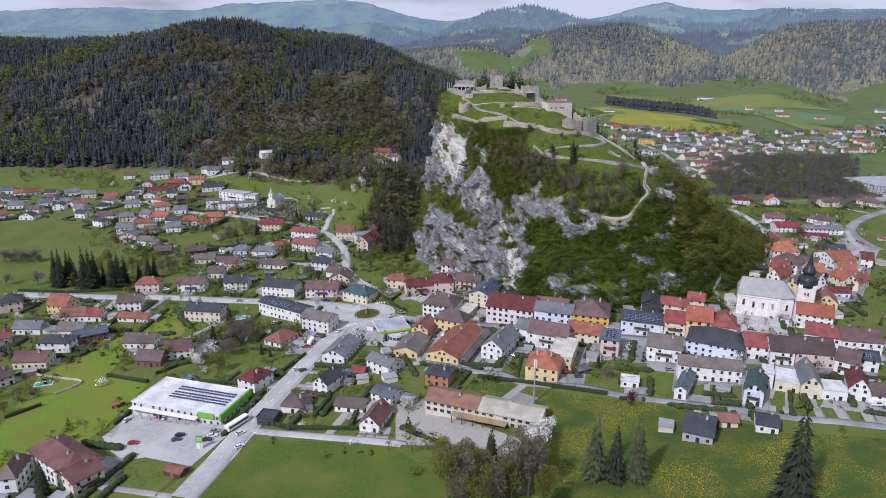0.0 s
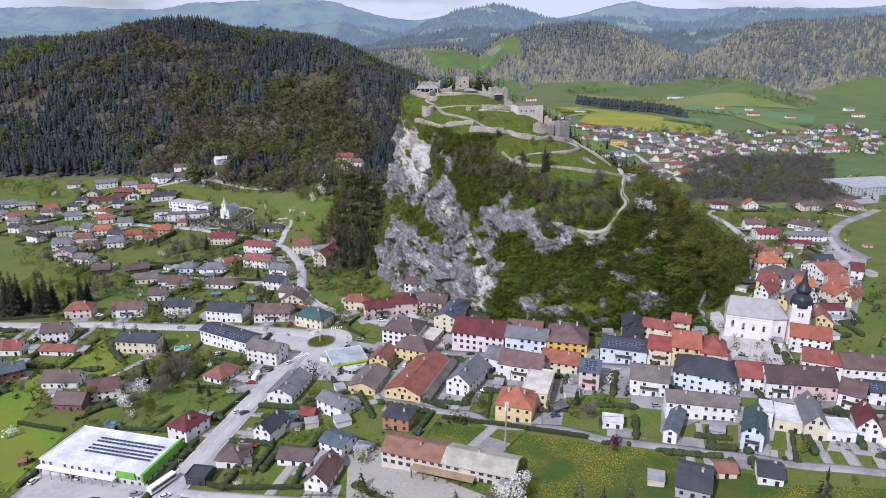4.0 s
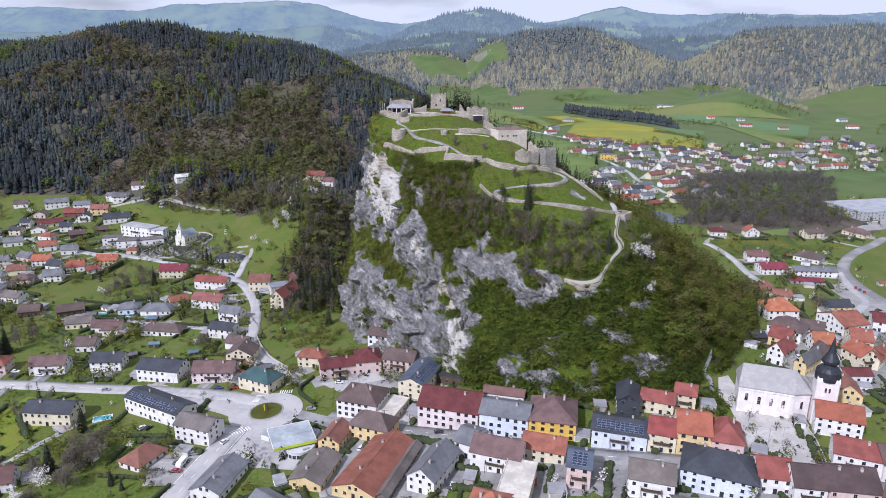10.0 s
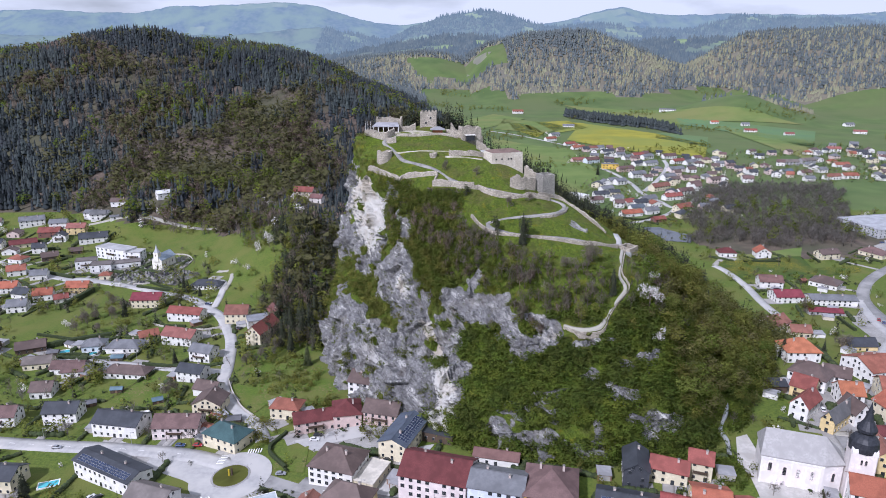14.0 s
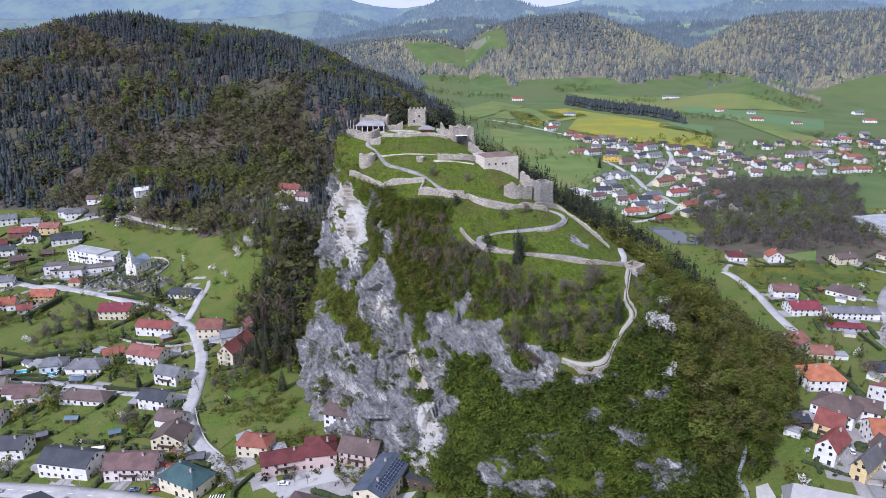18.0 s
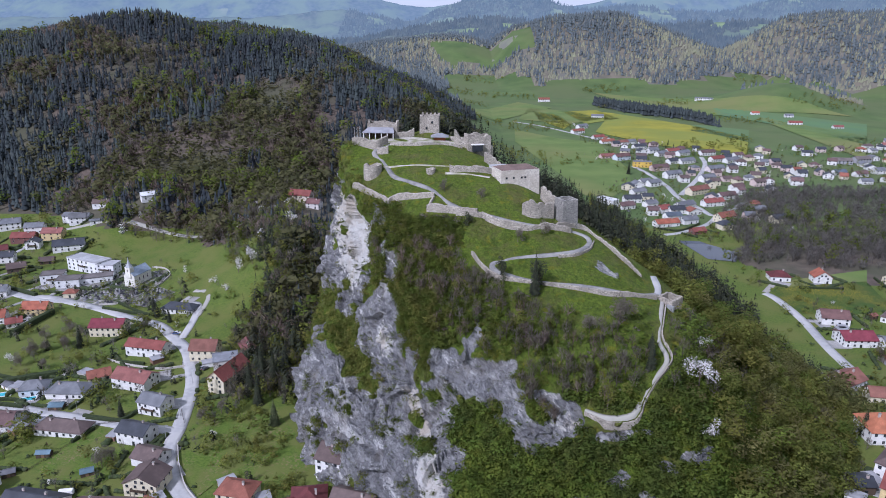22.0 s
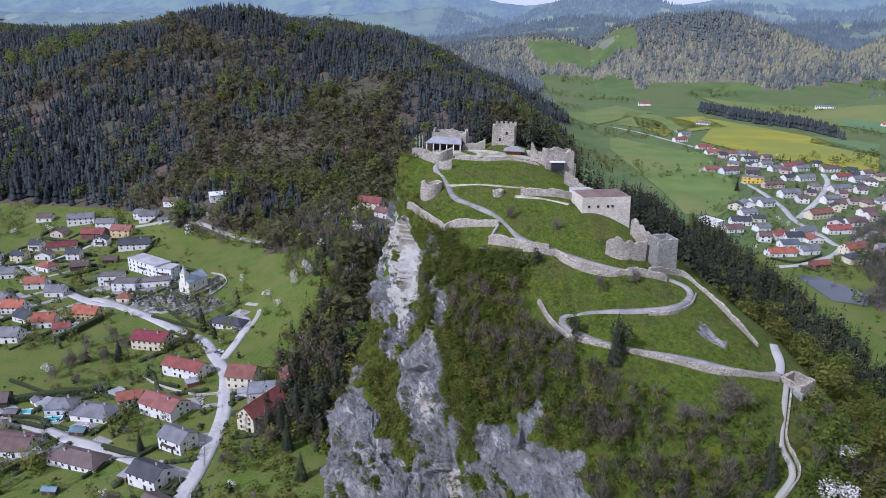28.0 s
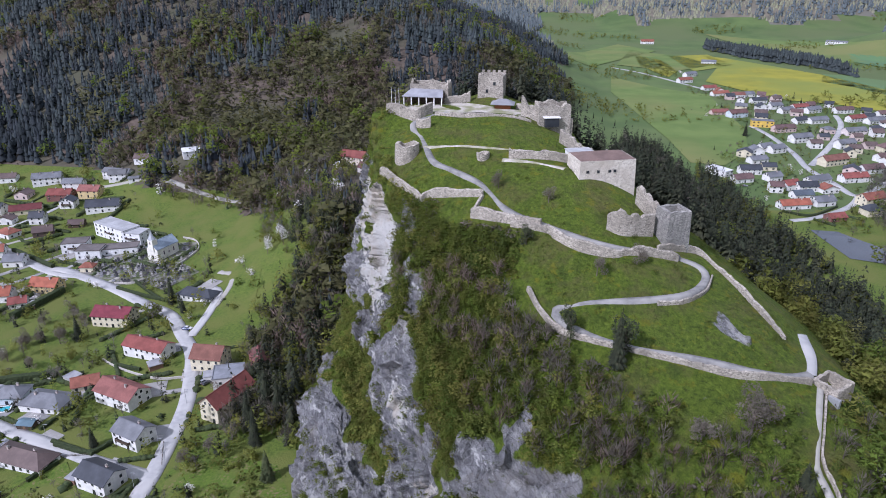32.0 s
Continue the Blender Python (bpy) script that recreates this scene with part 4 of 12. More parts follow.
def inside(x, y, poly):
    hit = False
    for (x0, y0), (x1, y1) in zip(poly, poly[1:] + poly[:1]):
        if (y0 > y) != (y1 > y) and x < (x1 - x0) * (y - y0) / (y1 - y0) + x0:
            hit = not hit
    return hit

# ---- roads, squares and fields ----
road([(-98.1, 215.8), (-93.1, 239.0), (-89.1, 261.0), (-85.1, 281.9), (-76.0, 323.0), (-63.9, 372.9)], 11, M_ROADPALE, "grey asphalt road with worn surface")
road([(-57.9, 395.1), (-79.7, 404.7), (-114.2, 412.9), (-142.1, 417.9), (-176.3, 424.5), (-202.5, 427.2), (-219.5, 427.9), (-227.0, 426.6), (-301.1, 431.4)], 9, M_ROADPALE, "grey asphalt road with worn surface")
road([(-46.1, 411.4), (-50.0, 420.8), (-59.5, 434.2), (-69.4, 445.5), (-76.7, 457.3), (-81.8, 472.3), (-83.0, 484.1), (-86.3, 502.8), (-90.5, 522.0), (-96.8, 539.8), (-110.4, 568.2), (-125.9, 586.9), (-141.7, 604.7), (-164.2, 617.4), (-195.4, 634.4), (-215.9, 643.4), (-242.3, 654.4), (-257.2, 654.9), (-281.8, 668.5)], 7, M_ROADPALE, "pale concrete road winding up the valley")
road([(-119.3, 583.9), (-120.9, 608.7), (-124.5, 627.8), (-131.0, 633.6)], 5, M_ROADPALE, "pale concrete road winding up the valley")
road([(-119.9, 613.2), (-120.0, 634.2), (-124.8, 646.5), (-136.4, 653.4)], 3.5, M_GRAVEL, "pale gravel track through grass")
road([(-80.8, 483.8), (-94.7, 486.7), (-114.1, 491.6), (-138.1, 499.2), (-155.5, 504.0), (-173.7, 509.9), (-190.6, 512.8)], 6, M_ROADPALE, "grey asphalt road with worn surface")
road([(-23.9, 378.0), (-13.3, 371.9), (0.7, 365.5), (17.9, 358.9), (37.8, 351.9), (85.9, 332.4), (105.4, 326.8), (126.6, 320.9), (140.1, 316.5), (165.7, 307.2), (182.0, 301.3), (197.1, 298.4)], 9, M_ASPHALT, "grey asphalt road with worn surface")
road([(-17.0, 318.4), (9.8, 305.6), (24.2, 300.3), (33.0, 290.7), (57.5, 284.6), (72.3, 275.3), (84.4, 270.3), (106.5, 261.8), (122.5, 255.9), (138.0, 248.8), (166.3, 241.6)], 4.5, M_ASPHALT, "grey asphalt road with worn surface")
road([(-87.6, 260.4), (-74.8, 257.6), (-56.3, 254.0), (-23.5, 246.6), (-20.0, 244.7)], 4.5, M_ROADPALE, "grey asphalt road with worn surface")
road([(259.4, 647.9), (262.8, 638.2), (263.4, 602.6), (256.8, 553.0), (253.2, 530.6)], 6, M_ROADPALE, "grey asphalt road with worn surface")
road([(428.0, 664.7), (399.7, 641.3), (378.7, 625.6), (354.3, 602.3), (335.4, 575.6), (323.4, 546.1), (311.8, 510.2), (304.6, 483.9)], 8, M_ASPHALT, "grey asphalt road with worn surface")
road([(330.5, 570.1), (306.6, 520.0), (293.3, 486.7), (266.4, 457.5)], 6, M_ROADPALE, "grey asphalt road with worn surface")
road([(164.5, 1523.8), (213.5, 1456.6), (279.9, 1321.1)], 5, M_ROADPALE, "grey asphalt road with worn surface")
road([(283.0, 1091.6), (290.1, 1041.7), (291.7, 973.5), (288.0, 923.0), (294.2, 880.5), (302.1, 849.3), (349.1, 901.2)], 6, M_ROADPALE, "grey asphalt road with worn surface")
road([(397.0, 1163.5), (384.8, 1114.3), (359.4, 1054.8), (332.4, 1001.9), (293.8, 933.3)], 6, M_ROADPALE, "grey asphalt road with worn surface")
road([(302.1, 849.3), (282.7, 819.9), (251.3, 792.9), (231.0, 783.7)], 5, M_ROADPALE, "grey asphalt road with worn surface")
road([(-347.4, 704.2), (-335.7, 700.5), (-304.3, 679.7), (-272.3, 661.3), (-244.1, 648.4), (-224.9, 646.9)], 5, M_ROADPALE, "grey asphalt road with worn surface")
road([(-335.7, 700.5), (-330.4, 723.2), (-323.8, 752.9), (-323.6, 769.0)], 3.5, M_ROADPALE, "pale gravel track through grass")
road([(-316.5, 794.2), (-277.4, 796.7), (-251.6, 792.6), (-224.6, 785.0), (-191.9, 773.5), (-152.5, 753.4)], 4, M_GRAVEL, "pale gravel track through grass")
road([(-155.9, 356.0), (-151.2, 367.0), (-144.2, 377.7)], 3, M_ROADPALE, "pale gravel track through grass")
road([(192.2, 357.4), (196.5, 383.0), (202.7, 402.1), (215.5, 418.3)], 5, M_PAVING, "pale paved lane between houses")
area([(-151.0, 258.7), (-146.2, 278.7), (-122.5, 273.9), (-101.1, 268.3), (-96.0, 255.8), (-103.1, 235.2), (-124.6, 242.3), (-132.1, 240.0), (-143.0, 248.7)], M_ROADPALE, "supermarket car park of pale asphalt")
area([(149.5, 347.2), (176.8, 343.1), (166.4, 310.8), (138.4, 316.9)], M_SQUARE, "pale paved church square", 0.26)
area([(146.5, 336.0), (149.5, 349.0), (151.0, 358.0), (150.5, 368.0), (157.5, 385.0), (163.0, 387.0), (160.0, 360.0), (179.0, 352.0), (177.0, 342.0)], M_SQUARE, "pale paved ground round the church", 0.22)
area([(-115.0, 419.9), (-95.2, 408.7), (-72.4, 404.0), (-62.9, 394.7), (-60.8, 376.2), (-73.8, 385.6), (-92.8, 396.1), (-105.0, 397.2)], M_ROADPALE, "pale asphalt yards beside the roundabout", 0.13)
area([(-60.8, 376.2), (-65.5, 364.4), (-63.2, 348.6), (-43.4, 346.5), (-44.0, 372.0), (-49.7, 378.4)], M_ROADPALE, "grey asphalt junction before the roundabout", 0.12)
area([(-50.0, 389.8), (-40.8, 387.1), (-20.9, 375.9), (5.6, 366.5), (44.0, 350.8), (43.6, 345.7), (4.3, 359.0), (-14.7, 368.5), (-29.8, 366.8), (-46.9, 370.1)], M_ASPHALT, "grey asphalt of the main street by the roundabout", 0.11)
area([(-31.9, 409.7), (-21.3, 399.7), (-15.0, 405.5), (5.1, 410.6), (0.4, 419.4), (-8.2, 420.6), (-18.0, 413.7), (-25.9, 411.0)], M_ROADPALE, "pale yard before the red-roofed houses", 0.20)
area([(5.0, 366.5), (15.4, 364.6), (16.0, 384.7), (25.6, 388.3), (31.7, 398.5), (25.7, 397.7), (12.0, 388.9)], M_ROADPALE, "pale side lane off the main street", 0.20)
area([(-77.8, 488.9), (-56.6, 498.0), (-37.9, 494.2), (-19.6, 468.3), (-11.0, 453.3), (-23.8, 443.6), (-33.1, 444.7), (-48.1, 452.1), (-56.3, 436.6), (-69.7, 455.2)], M_GARDEN, "fresh green meadow under the cliff", 0.30)
area([(-92.2, 361.0), (-71.5, 354.4), (-78.6, 333.1), (-91.0, 333.8), (-93.0, 350.0)], M_PAVING, "pale paved parking yard beside the main road", 0.21)
area([(-59.0, 361.8), (-49.1, 376.2), (-26.2, 367.7), (-23.8, 352.1), (-32.5, 338.1), (-50.8, 342.1)], M_ROADPALE, "petrol station forecourt of pale concrete")
area([(8.7, 296.5), (36.8, 285.6), (69.7, 271.7), (85.6, 266.3), (121.3, 244.0), (105.8, 202.8), (32.5, 208.6), (42.2, 257.5), (35.5, 272.5), (7.4, 286.6)], M_DANDELION, "green meadow full of yellow dandelions")
area([(-83.2, 253.1), (-55.5, 250.1), (-24.0, 243.4), (-12.1, 230.8), (9.3, 210.4), (-90.7, 215.8), (-89.7, 238.8)], M_MEADOW, "mown green meadow beside the main road")
area([(-212.9, 316.3), (-201.4, 337.5), (-189.7, 383.8), (-179.3, 413.6), (-155.0, 407.7), (-159.2, 364.1), (-180.0, 337.8), (-177.9, 316.8), (-152.1, 304.8), (-153.7, 265.0), (-156.4, 255.1), (-173.5, 244.4), (-178.3, 232.2), (-202.0, 267.4)], M_LAWN, "large green meadow")
area([(-115.3, 307.9), (-120.9, 324.0), (-93.3, 326.7), (-87.4, 316.9), (-105.7, 307.2)], M_GARDEN, "green lawn behind supermarket houses")
area([(-26.0, 276.3), (-15.2, 281.9), (6.1, 261.2), (28.7, 244.2), (22.9, 231.4), (7.0, 242.6), (-23.0, 244.9)], M_GRAVEL, "pale builder's yard of trodden gravel")
area([(265.4, 657.3), (343.3, 672.8), (336.1, 640.8), (377.9, 645.3), (368.0, 630.4), (302.4, 612.7), (268.4, 613.2)], M_DANDELION, "meadow with dandelions beyond the hill road", 0.24)
area([(-191.1, 735.8), (-153.0, 706.5), (-135.0, 682.3), (-124.9, 650.1), (-145.1, 664.2), (-165.8, 680.6)], M_GRASS, "bright green meadow left of the chapel")
area([(-225.9, 573.1), (-204.7, 612.4), (-159.1, 582.6), (-153.6, 550.3), (-189.9, 545.5), (-210.1, 546.1)], M_GRASS, "green orchard meadow")
area([(-133.7, 456.4), (-129.0, 479.8), (-113.2, 486.0), (-105.0, 469.8), (-94.9, 461.5), (-109.8, 447.4)], M_GARDEN, "green garden lawn")
area([(-76.2, 483.9), (-51.0, 521.8), (-5.1, 475.1), (-11.8, 447.4), (-45.9, 443.2), (-58.8, 444.6)], M_GRASS, "green meadow under the cliff")
area([(352.7, 1687.9), (380.2, 1671.3), (436.7, 1580.7), (490.6, 1484.5), (536.6, 1339.7), (469.5, 1182.8), (426.0, 1230.1), (370.5, 1251.2), (345.1, 1289.6), (293.9, 1391.0), (342.9, 1542.6)], M_RAPE, "yellow flowering rape field")
area([(494.8, 1490.5), (519.6, 1487.9), (574.6, 1428.9), (518.8, 1297.9), (495.8, 1368.7), (466.8, 1414.5)], M_WHEAT, "blue-green field of young crop")
area([(462.2, 1846.0), (559.0, 1853.2), (713.0, 1768.3), (669.9, 1655.9), (571.1, 1631.5), (525.9, 1737.7)], M_FIELD, "bright green valley meadow")
area([(155.7, 1413.1), (220.1, 1317.1), (275.3, 1279.3), (271.1, 1068.4), (251.2, 978.3), (217.2, 921.7), (188.4, 927.1), (181.7, 1015.1), (166.2, 1128.7), (145.2, 1282.4)], M_FIELD, "bright green sloping meadow")
area([(220.9, 1690.5), (264.1, 1619.4), (267.9, 1487.9), (244.7, 1425.5), (215.0, 1546.5)], M_RAPE, "yellow meadow patch")
area([(425.2, 2072.1), (618.7, 1922.7), (808.7, 1722.0), (859.8, 1610.3), (674.6, 1682.1), (474.4, 1876.4)], M_FIELD, "broad green valley field")
area([(-22.6, 376.9), (6.1, 393.3), (23.3, 382.9), (86.4, 333.4), (81.1, 311.3), (60.1, 286.6), (46.6, 288.6), (30.4, 322.2), (21.9, 302.8), (-17.0, 318.4), (-32.6, 339.4)], M_ASPHALT, "grey paved yards of the town centre")
area([(88.3, 342.6), (139.8, 321.7), (168.2, 312.0), (198.9, 301.0), (179.8, 272.8), (167.8, 266.1), (139.8, 275.7), (125.4, 257.0), (112.7, 281.7), (96.0, 274.9), (89.9, 299.7), (80.6, 310.2)], M_ASPHALT, "grey paved yards behind the main street")
area([(198.9, 423.4), (225.2, 433.4), (228.2, 422.2), (257.8, 443.9), (281.3, 450.1), (224.6, 365.7), (188.7, 367.1), (197.0, 393.8)], M_ASPHALT, "grey paved lanes between old town houses")
area([(328.6, 564.5), (315.4, 519.9), (304.6, 483.9), (276.9, 443.6), (274.0, 457.4), (291.9, 520.1)], M_PAVING, "pale car park beside the bypass")
area([(424.5, 701.5), (474.9, 734.5), (447.6, 693.8), (423.0, 686.3)], M_PAVING, "pale factory car park")
area([(-13.6, 414.5), (-1.0, 416.4), (9.2, 402.4), (6.1, 393.3), (-8.7, 401.6), (-21.6, 400.0)], M_PAVING, "pale yard in front of the pink houses")
area([(220.2, 1763.4), (307.0, 1681.5), (343.8, 1571.4), (264.2, 1489.3), (175.9, 1551.5)], M_FIELD, "green valley strip below the village")
area([(55.1, 1588.2), (204.4, 1868.8), (270.1, 1760.3), (130.2, 1521.4)], M_FIELD, "green valley strip beside a lane")
area([(503.3, 2016.1), (637.4, 1943.4), (701.8, 1826.0), (580.5, 1758.7), (484.6, 1874.2)], M_FIELD, "bright green field below the woods")
area([(627.3, 1752.1), (835.9, 1519.2), (696.1, 1277.8), (678.8, 1449.6), (601.4, 1645.0)], M_WHEAT, "wide field of young crop")
area([(276.5, 669.5), (358.7, 698.3), (305.8, 607.5), (273.2, 630.4)], M_FIELD, "green meadow by the valley road", 0.1)
area([(283.1, 1681.0), (361.8, 1717.9), (377.6, 1574.7), (296.3, 1493.8)], M_RAPE, "yellow meadow below a farm")
area([(70, 2620), (180, 2650), (265, 2570), (235, 2495), (75, 2565)], M_HILLFIELD, "hazy pale meadow on a hillside", 0.6)
area([(663.1, 1656.2), (751.6, 1373.5), (620.1, 1147.4), (633.7, 1303.6)], M_FIELD, "long meadow beyond the village")

area([(-224.6, 650.7), (-220.4, 701.0), (-174.4, 699.6), (-166.5, 683.3), (-176.7, 653.7), (-194.0, 636.7)], M_GRAVE, "gravel and grass cemetery ground", 0.2)
area([(-182.3, 644.2), (-167.9, 668.7), (-150.9, 656.4), (-163.7, 634.4)], M_GRAVE, "gravel and grass of the new cemetery part", 0.2)


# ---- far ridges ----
# far woods and meadows whose emission paints bluish haze over them
def far_material(name, c1, c2, haze_glow, scale=0.045, island=False):
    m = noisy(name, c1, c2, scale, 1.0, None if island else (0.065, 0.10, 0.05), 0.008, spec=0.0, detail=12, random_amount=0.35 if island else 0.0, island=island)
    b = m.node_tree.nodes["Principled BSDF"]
    b.inputs["Emission Color"].default_value = (*haze_glow, 1)
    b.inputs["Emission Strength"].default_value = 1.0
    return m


# painted haze for near, middle and farthest ridge, stronger with distance
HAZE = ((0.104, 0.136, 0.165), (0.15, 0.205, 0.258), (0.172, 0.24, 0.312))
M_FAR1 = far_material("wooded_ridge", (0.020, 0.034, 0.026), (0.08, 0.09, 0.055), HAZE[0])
M_FAR2 = far_material("hazy_blue_ridge", (0.018, 0.032, 0.032), (0.06, 0.08, 0.055), HAZE[1])
M_FAR3 = far_material("hazy_pale_ridge", (0.02, 0.035, 0.04), (0.05, 0.07, 0.06), HAZE[2])
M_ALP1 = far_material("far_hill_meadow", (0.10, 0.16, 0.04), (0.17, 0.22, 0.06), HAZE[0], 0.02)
M_ALP2 = far_material("hazy_blue_meadow", (0.09, 0.14, 0.05), (0.14, 0.18, 0.07), HAZE[1], 0.02)
M_ALP3 = far_material("hazy_pale_meadow", (0.07, 0.10, 0.05), (0.10, 0.13, 0.07), HAZE[2], 0.02)
FAR_GRIDS = []


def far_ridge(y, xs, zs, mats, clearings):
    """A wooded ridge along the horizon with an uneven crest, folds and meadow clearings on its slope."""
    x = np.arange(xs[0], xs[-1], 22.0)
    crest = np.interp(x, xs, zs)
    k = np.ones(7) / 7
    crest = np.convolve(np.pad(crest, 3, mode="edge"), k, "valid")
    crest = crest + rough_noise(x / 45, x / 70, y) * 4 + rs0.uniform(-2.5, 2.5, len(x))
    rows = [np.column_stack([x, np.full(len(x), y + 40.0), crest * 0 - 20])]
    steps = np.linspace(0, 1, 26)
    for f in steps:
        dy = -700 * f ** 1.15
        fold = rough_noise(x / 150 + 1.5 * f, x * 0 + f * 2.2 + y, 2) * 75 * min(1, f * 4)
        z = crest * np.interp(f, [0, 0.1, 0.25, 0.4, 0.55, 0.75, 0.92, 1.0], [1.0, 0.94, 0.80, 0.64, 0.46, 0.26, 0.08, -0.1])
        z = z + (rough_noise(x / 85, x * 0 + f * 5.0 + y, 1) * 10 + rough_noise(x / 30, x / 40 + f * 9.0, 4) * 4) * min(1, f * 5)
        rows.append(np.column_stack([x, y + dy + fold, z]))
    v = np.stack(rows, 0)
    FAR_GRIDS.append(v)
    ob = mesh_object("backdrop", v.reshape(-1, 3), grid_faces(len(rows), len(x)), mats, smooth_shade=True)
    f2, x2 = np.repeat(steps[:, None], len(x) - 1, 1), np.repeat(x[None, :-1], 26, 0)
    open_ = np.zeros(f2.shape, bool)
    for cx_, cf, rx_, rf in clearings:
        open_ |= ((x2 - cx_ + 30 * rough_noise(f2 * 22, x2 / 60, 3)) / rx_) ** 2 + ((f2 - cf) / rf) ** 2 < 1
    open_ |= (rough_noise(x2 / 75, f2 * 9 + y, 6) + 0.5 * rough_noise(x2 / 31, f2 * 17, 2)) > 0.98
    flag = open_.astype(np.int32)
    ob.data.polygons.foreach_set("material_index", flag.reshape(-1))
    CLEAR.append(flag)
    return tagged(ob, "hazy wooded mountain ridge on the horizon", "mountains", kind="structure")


CLEAR = []
rs0 = np.random.RandomState(5)
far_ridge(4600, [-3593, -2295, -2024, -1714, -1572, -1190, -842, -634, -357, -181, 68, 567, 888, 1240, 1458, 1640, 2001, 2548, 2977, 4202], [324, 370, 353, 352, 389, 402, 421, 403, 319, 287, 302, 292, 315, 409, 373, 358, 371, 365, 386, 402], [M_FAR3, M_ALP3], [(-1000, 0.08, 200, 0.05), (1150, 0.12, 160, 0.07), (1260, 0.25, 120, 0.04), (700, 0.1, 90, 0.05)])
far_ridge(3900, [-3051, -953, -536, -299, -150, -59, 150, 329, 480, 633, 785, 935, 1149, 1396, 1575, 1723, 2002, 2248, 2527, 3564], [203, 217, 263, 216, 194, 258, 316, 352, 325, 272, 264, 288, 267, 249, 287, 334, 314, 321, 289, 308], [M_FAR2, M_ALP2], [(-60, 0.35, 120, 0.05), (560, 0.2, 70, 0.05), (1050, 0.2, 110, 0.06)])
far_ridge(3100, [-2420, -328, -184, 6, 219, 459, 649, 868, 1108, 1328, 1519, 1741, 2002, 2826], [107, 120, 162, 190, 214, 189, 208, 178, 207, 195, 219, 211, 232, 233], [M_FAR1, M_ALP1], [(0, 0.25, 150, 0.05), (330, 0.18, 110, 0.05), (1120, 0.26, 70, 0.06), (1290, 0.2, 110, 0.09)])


# ---- castle ruin on the crag ----
def ruin_wall(pts, height, thick, jag, mat=None, label="weathered rubble-stone castle wall with broken top", crenels=False, sink=2.0, top_level=None):
    """A rubble wall that follows the slope, with an uneven broken crown."""
    c = lerp_path(pts, 1.1)
    n = side_normals(c)
    z = land(c[:, 0], c[:, 1])
    r = np.random.RandomState(int(abs(c[0, 0] * 10 + c[0, 1])))
    wob = np.convolve(np.pad(r.uniform(-1, 1, len(c)), 2, mode="edge"), np.ones(5) / 5, "valid") * 2.2
    top = z + height + wob * jag + r.choice((-0.22, 0.0, 0.0, 0.16), len(c))
    top = np.maximum(top, z + 0.4)
    if crenels:
        top = z + height + np.where((np.arange(len(c)) % 3) == 0, -1.2, 0.0)
    rows = []
    for off, zz in ((-0.62, z - sink), (-0.55, z + 0.3 * (top - z)), (-0.5, top - 0.15), (-0.35, top), (0.35, top + 0.05), (0.5, top - 0.15), (0.55, z + 0.3 * (top - z)), (0.62, z - sink)):
        q = c + n * thick * off + r.uniform(-0.07, 0.07, c.shape)
        rows.append(np.column_stack([q, zz]))
    v = np.stack(rows, 1).reshape(-1, 3)
    k = len(rows)
    f = grid_faces(len(c), k).tolist() + [list(range(k)), list(range((len(c) - 1) * k, len(c) * k))[::-1]]
    ob = mesh_object("castle_wall", v, f, mat or M_RUIN)
    return tagged(ob, label, "wall", group="castle walls")


def hill_path(pts, width, mat, lift=0.4):
    c = lerp_path(pts, 2.0)
    n = side_normals(c)
    zc = land(c[:, 0], c[:, 1])
    zc = np.convolve(np.pad(zc, 3, mode="edge"), np.ones(7) / 7, "valid")
    rows = []
    for off, dz in ((-0.62, -1.6), (-0.5, 0.0), (0.0, 0.06), (0.5, 0.0), (0.62, -1.6)):
        q = c + n * width * off
        rows.append(np.column_stack([q, zc + lift + dz]))
    v = np.stack(rows, 1).reshape(-1, 3)
    HILL_PATHS.append(c)
    ob = mesh_object("path", v, grid_faces(len(c), 5), mat, smooth_shade=True)
    return tagged(ob, "pale paved castle path winding up the grassy hill", "path", kind="structure")


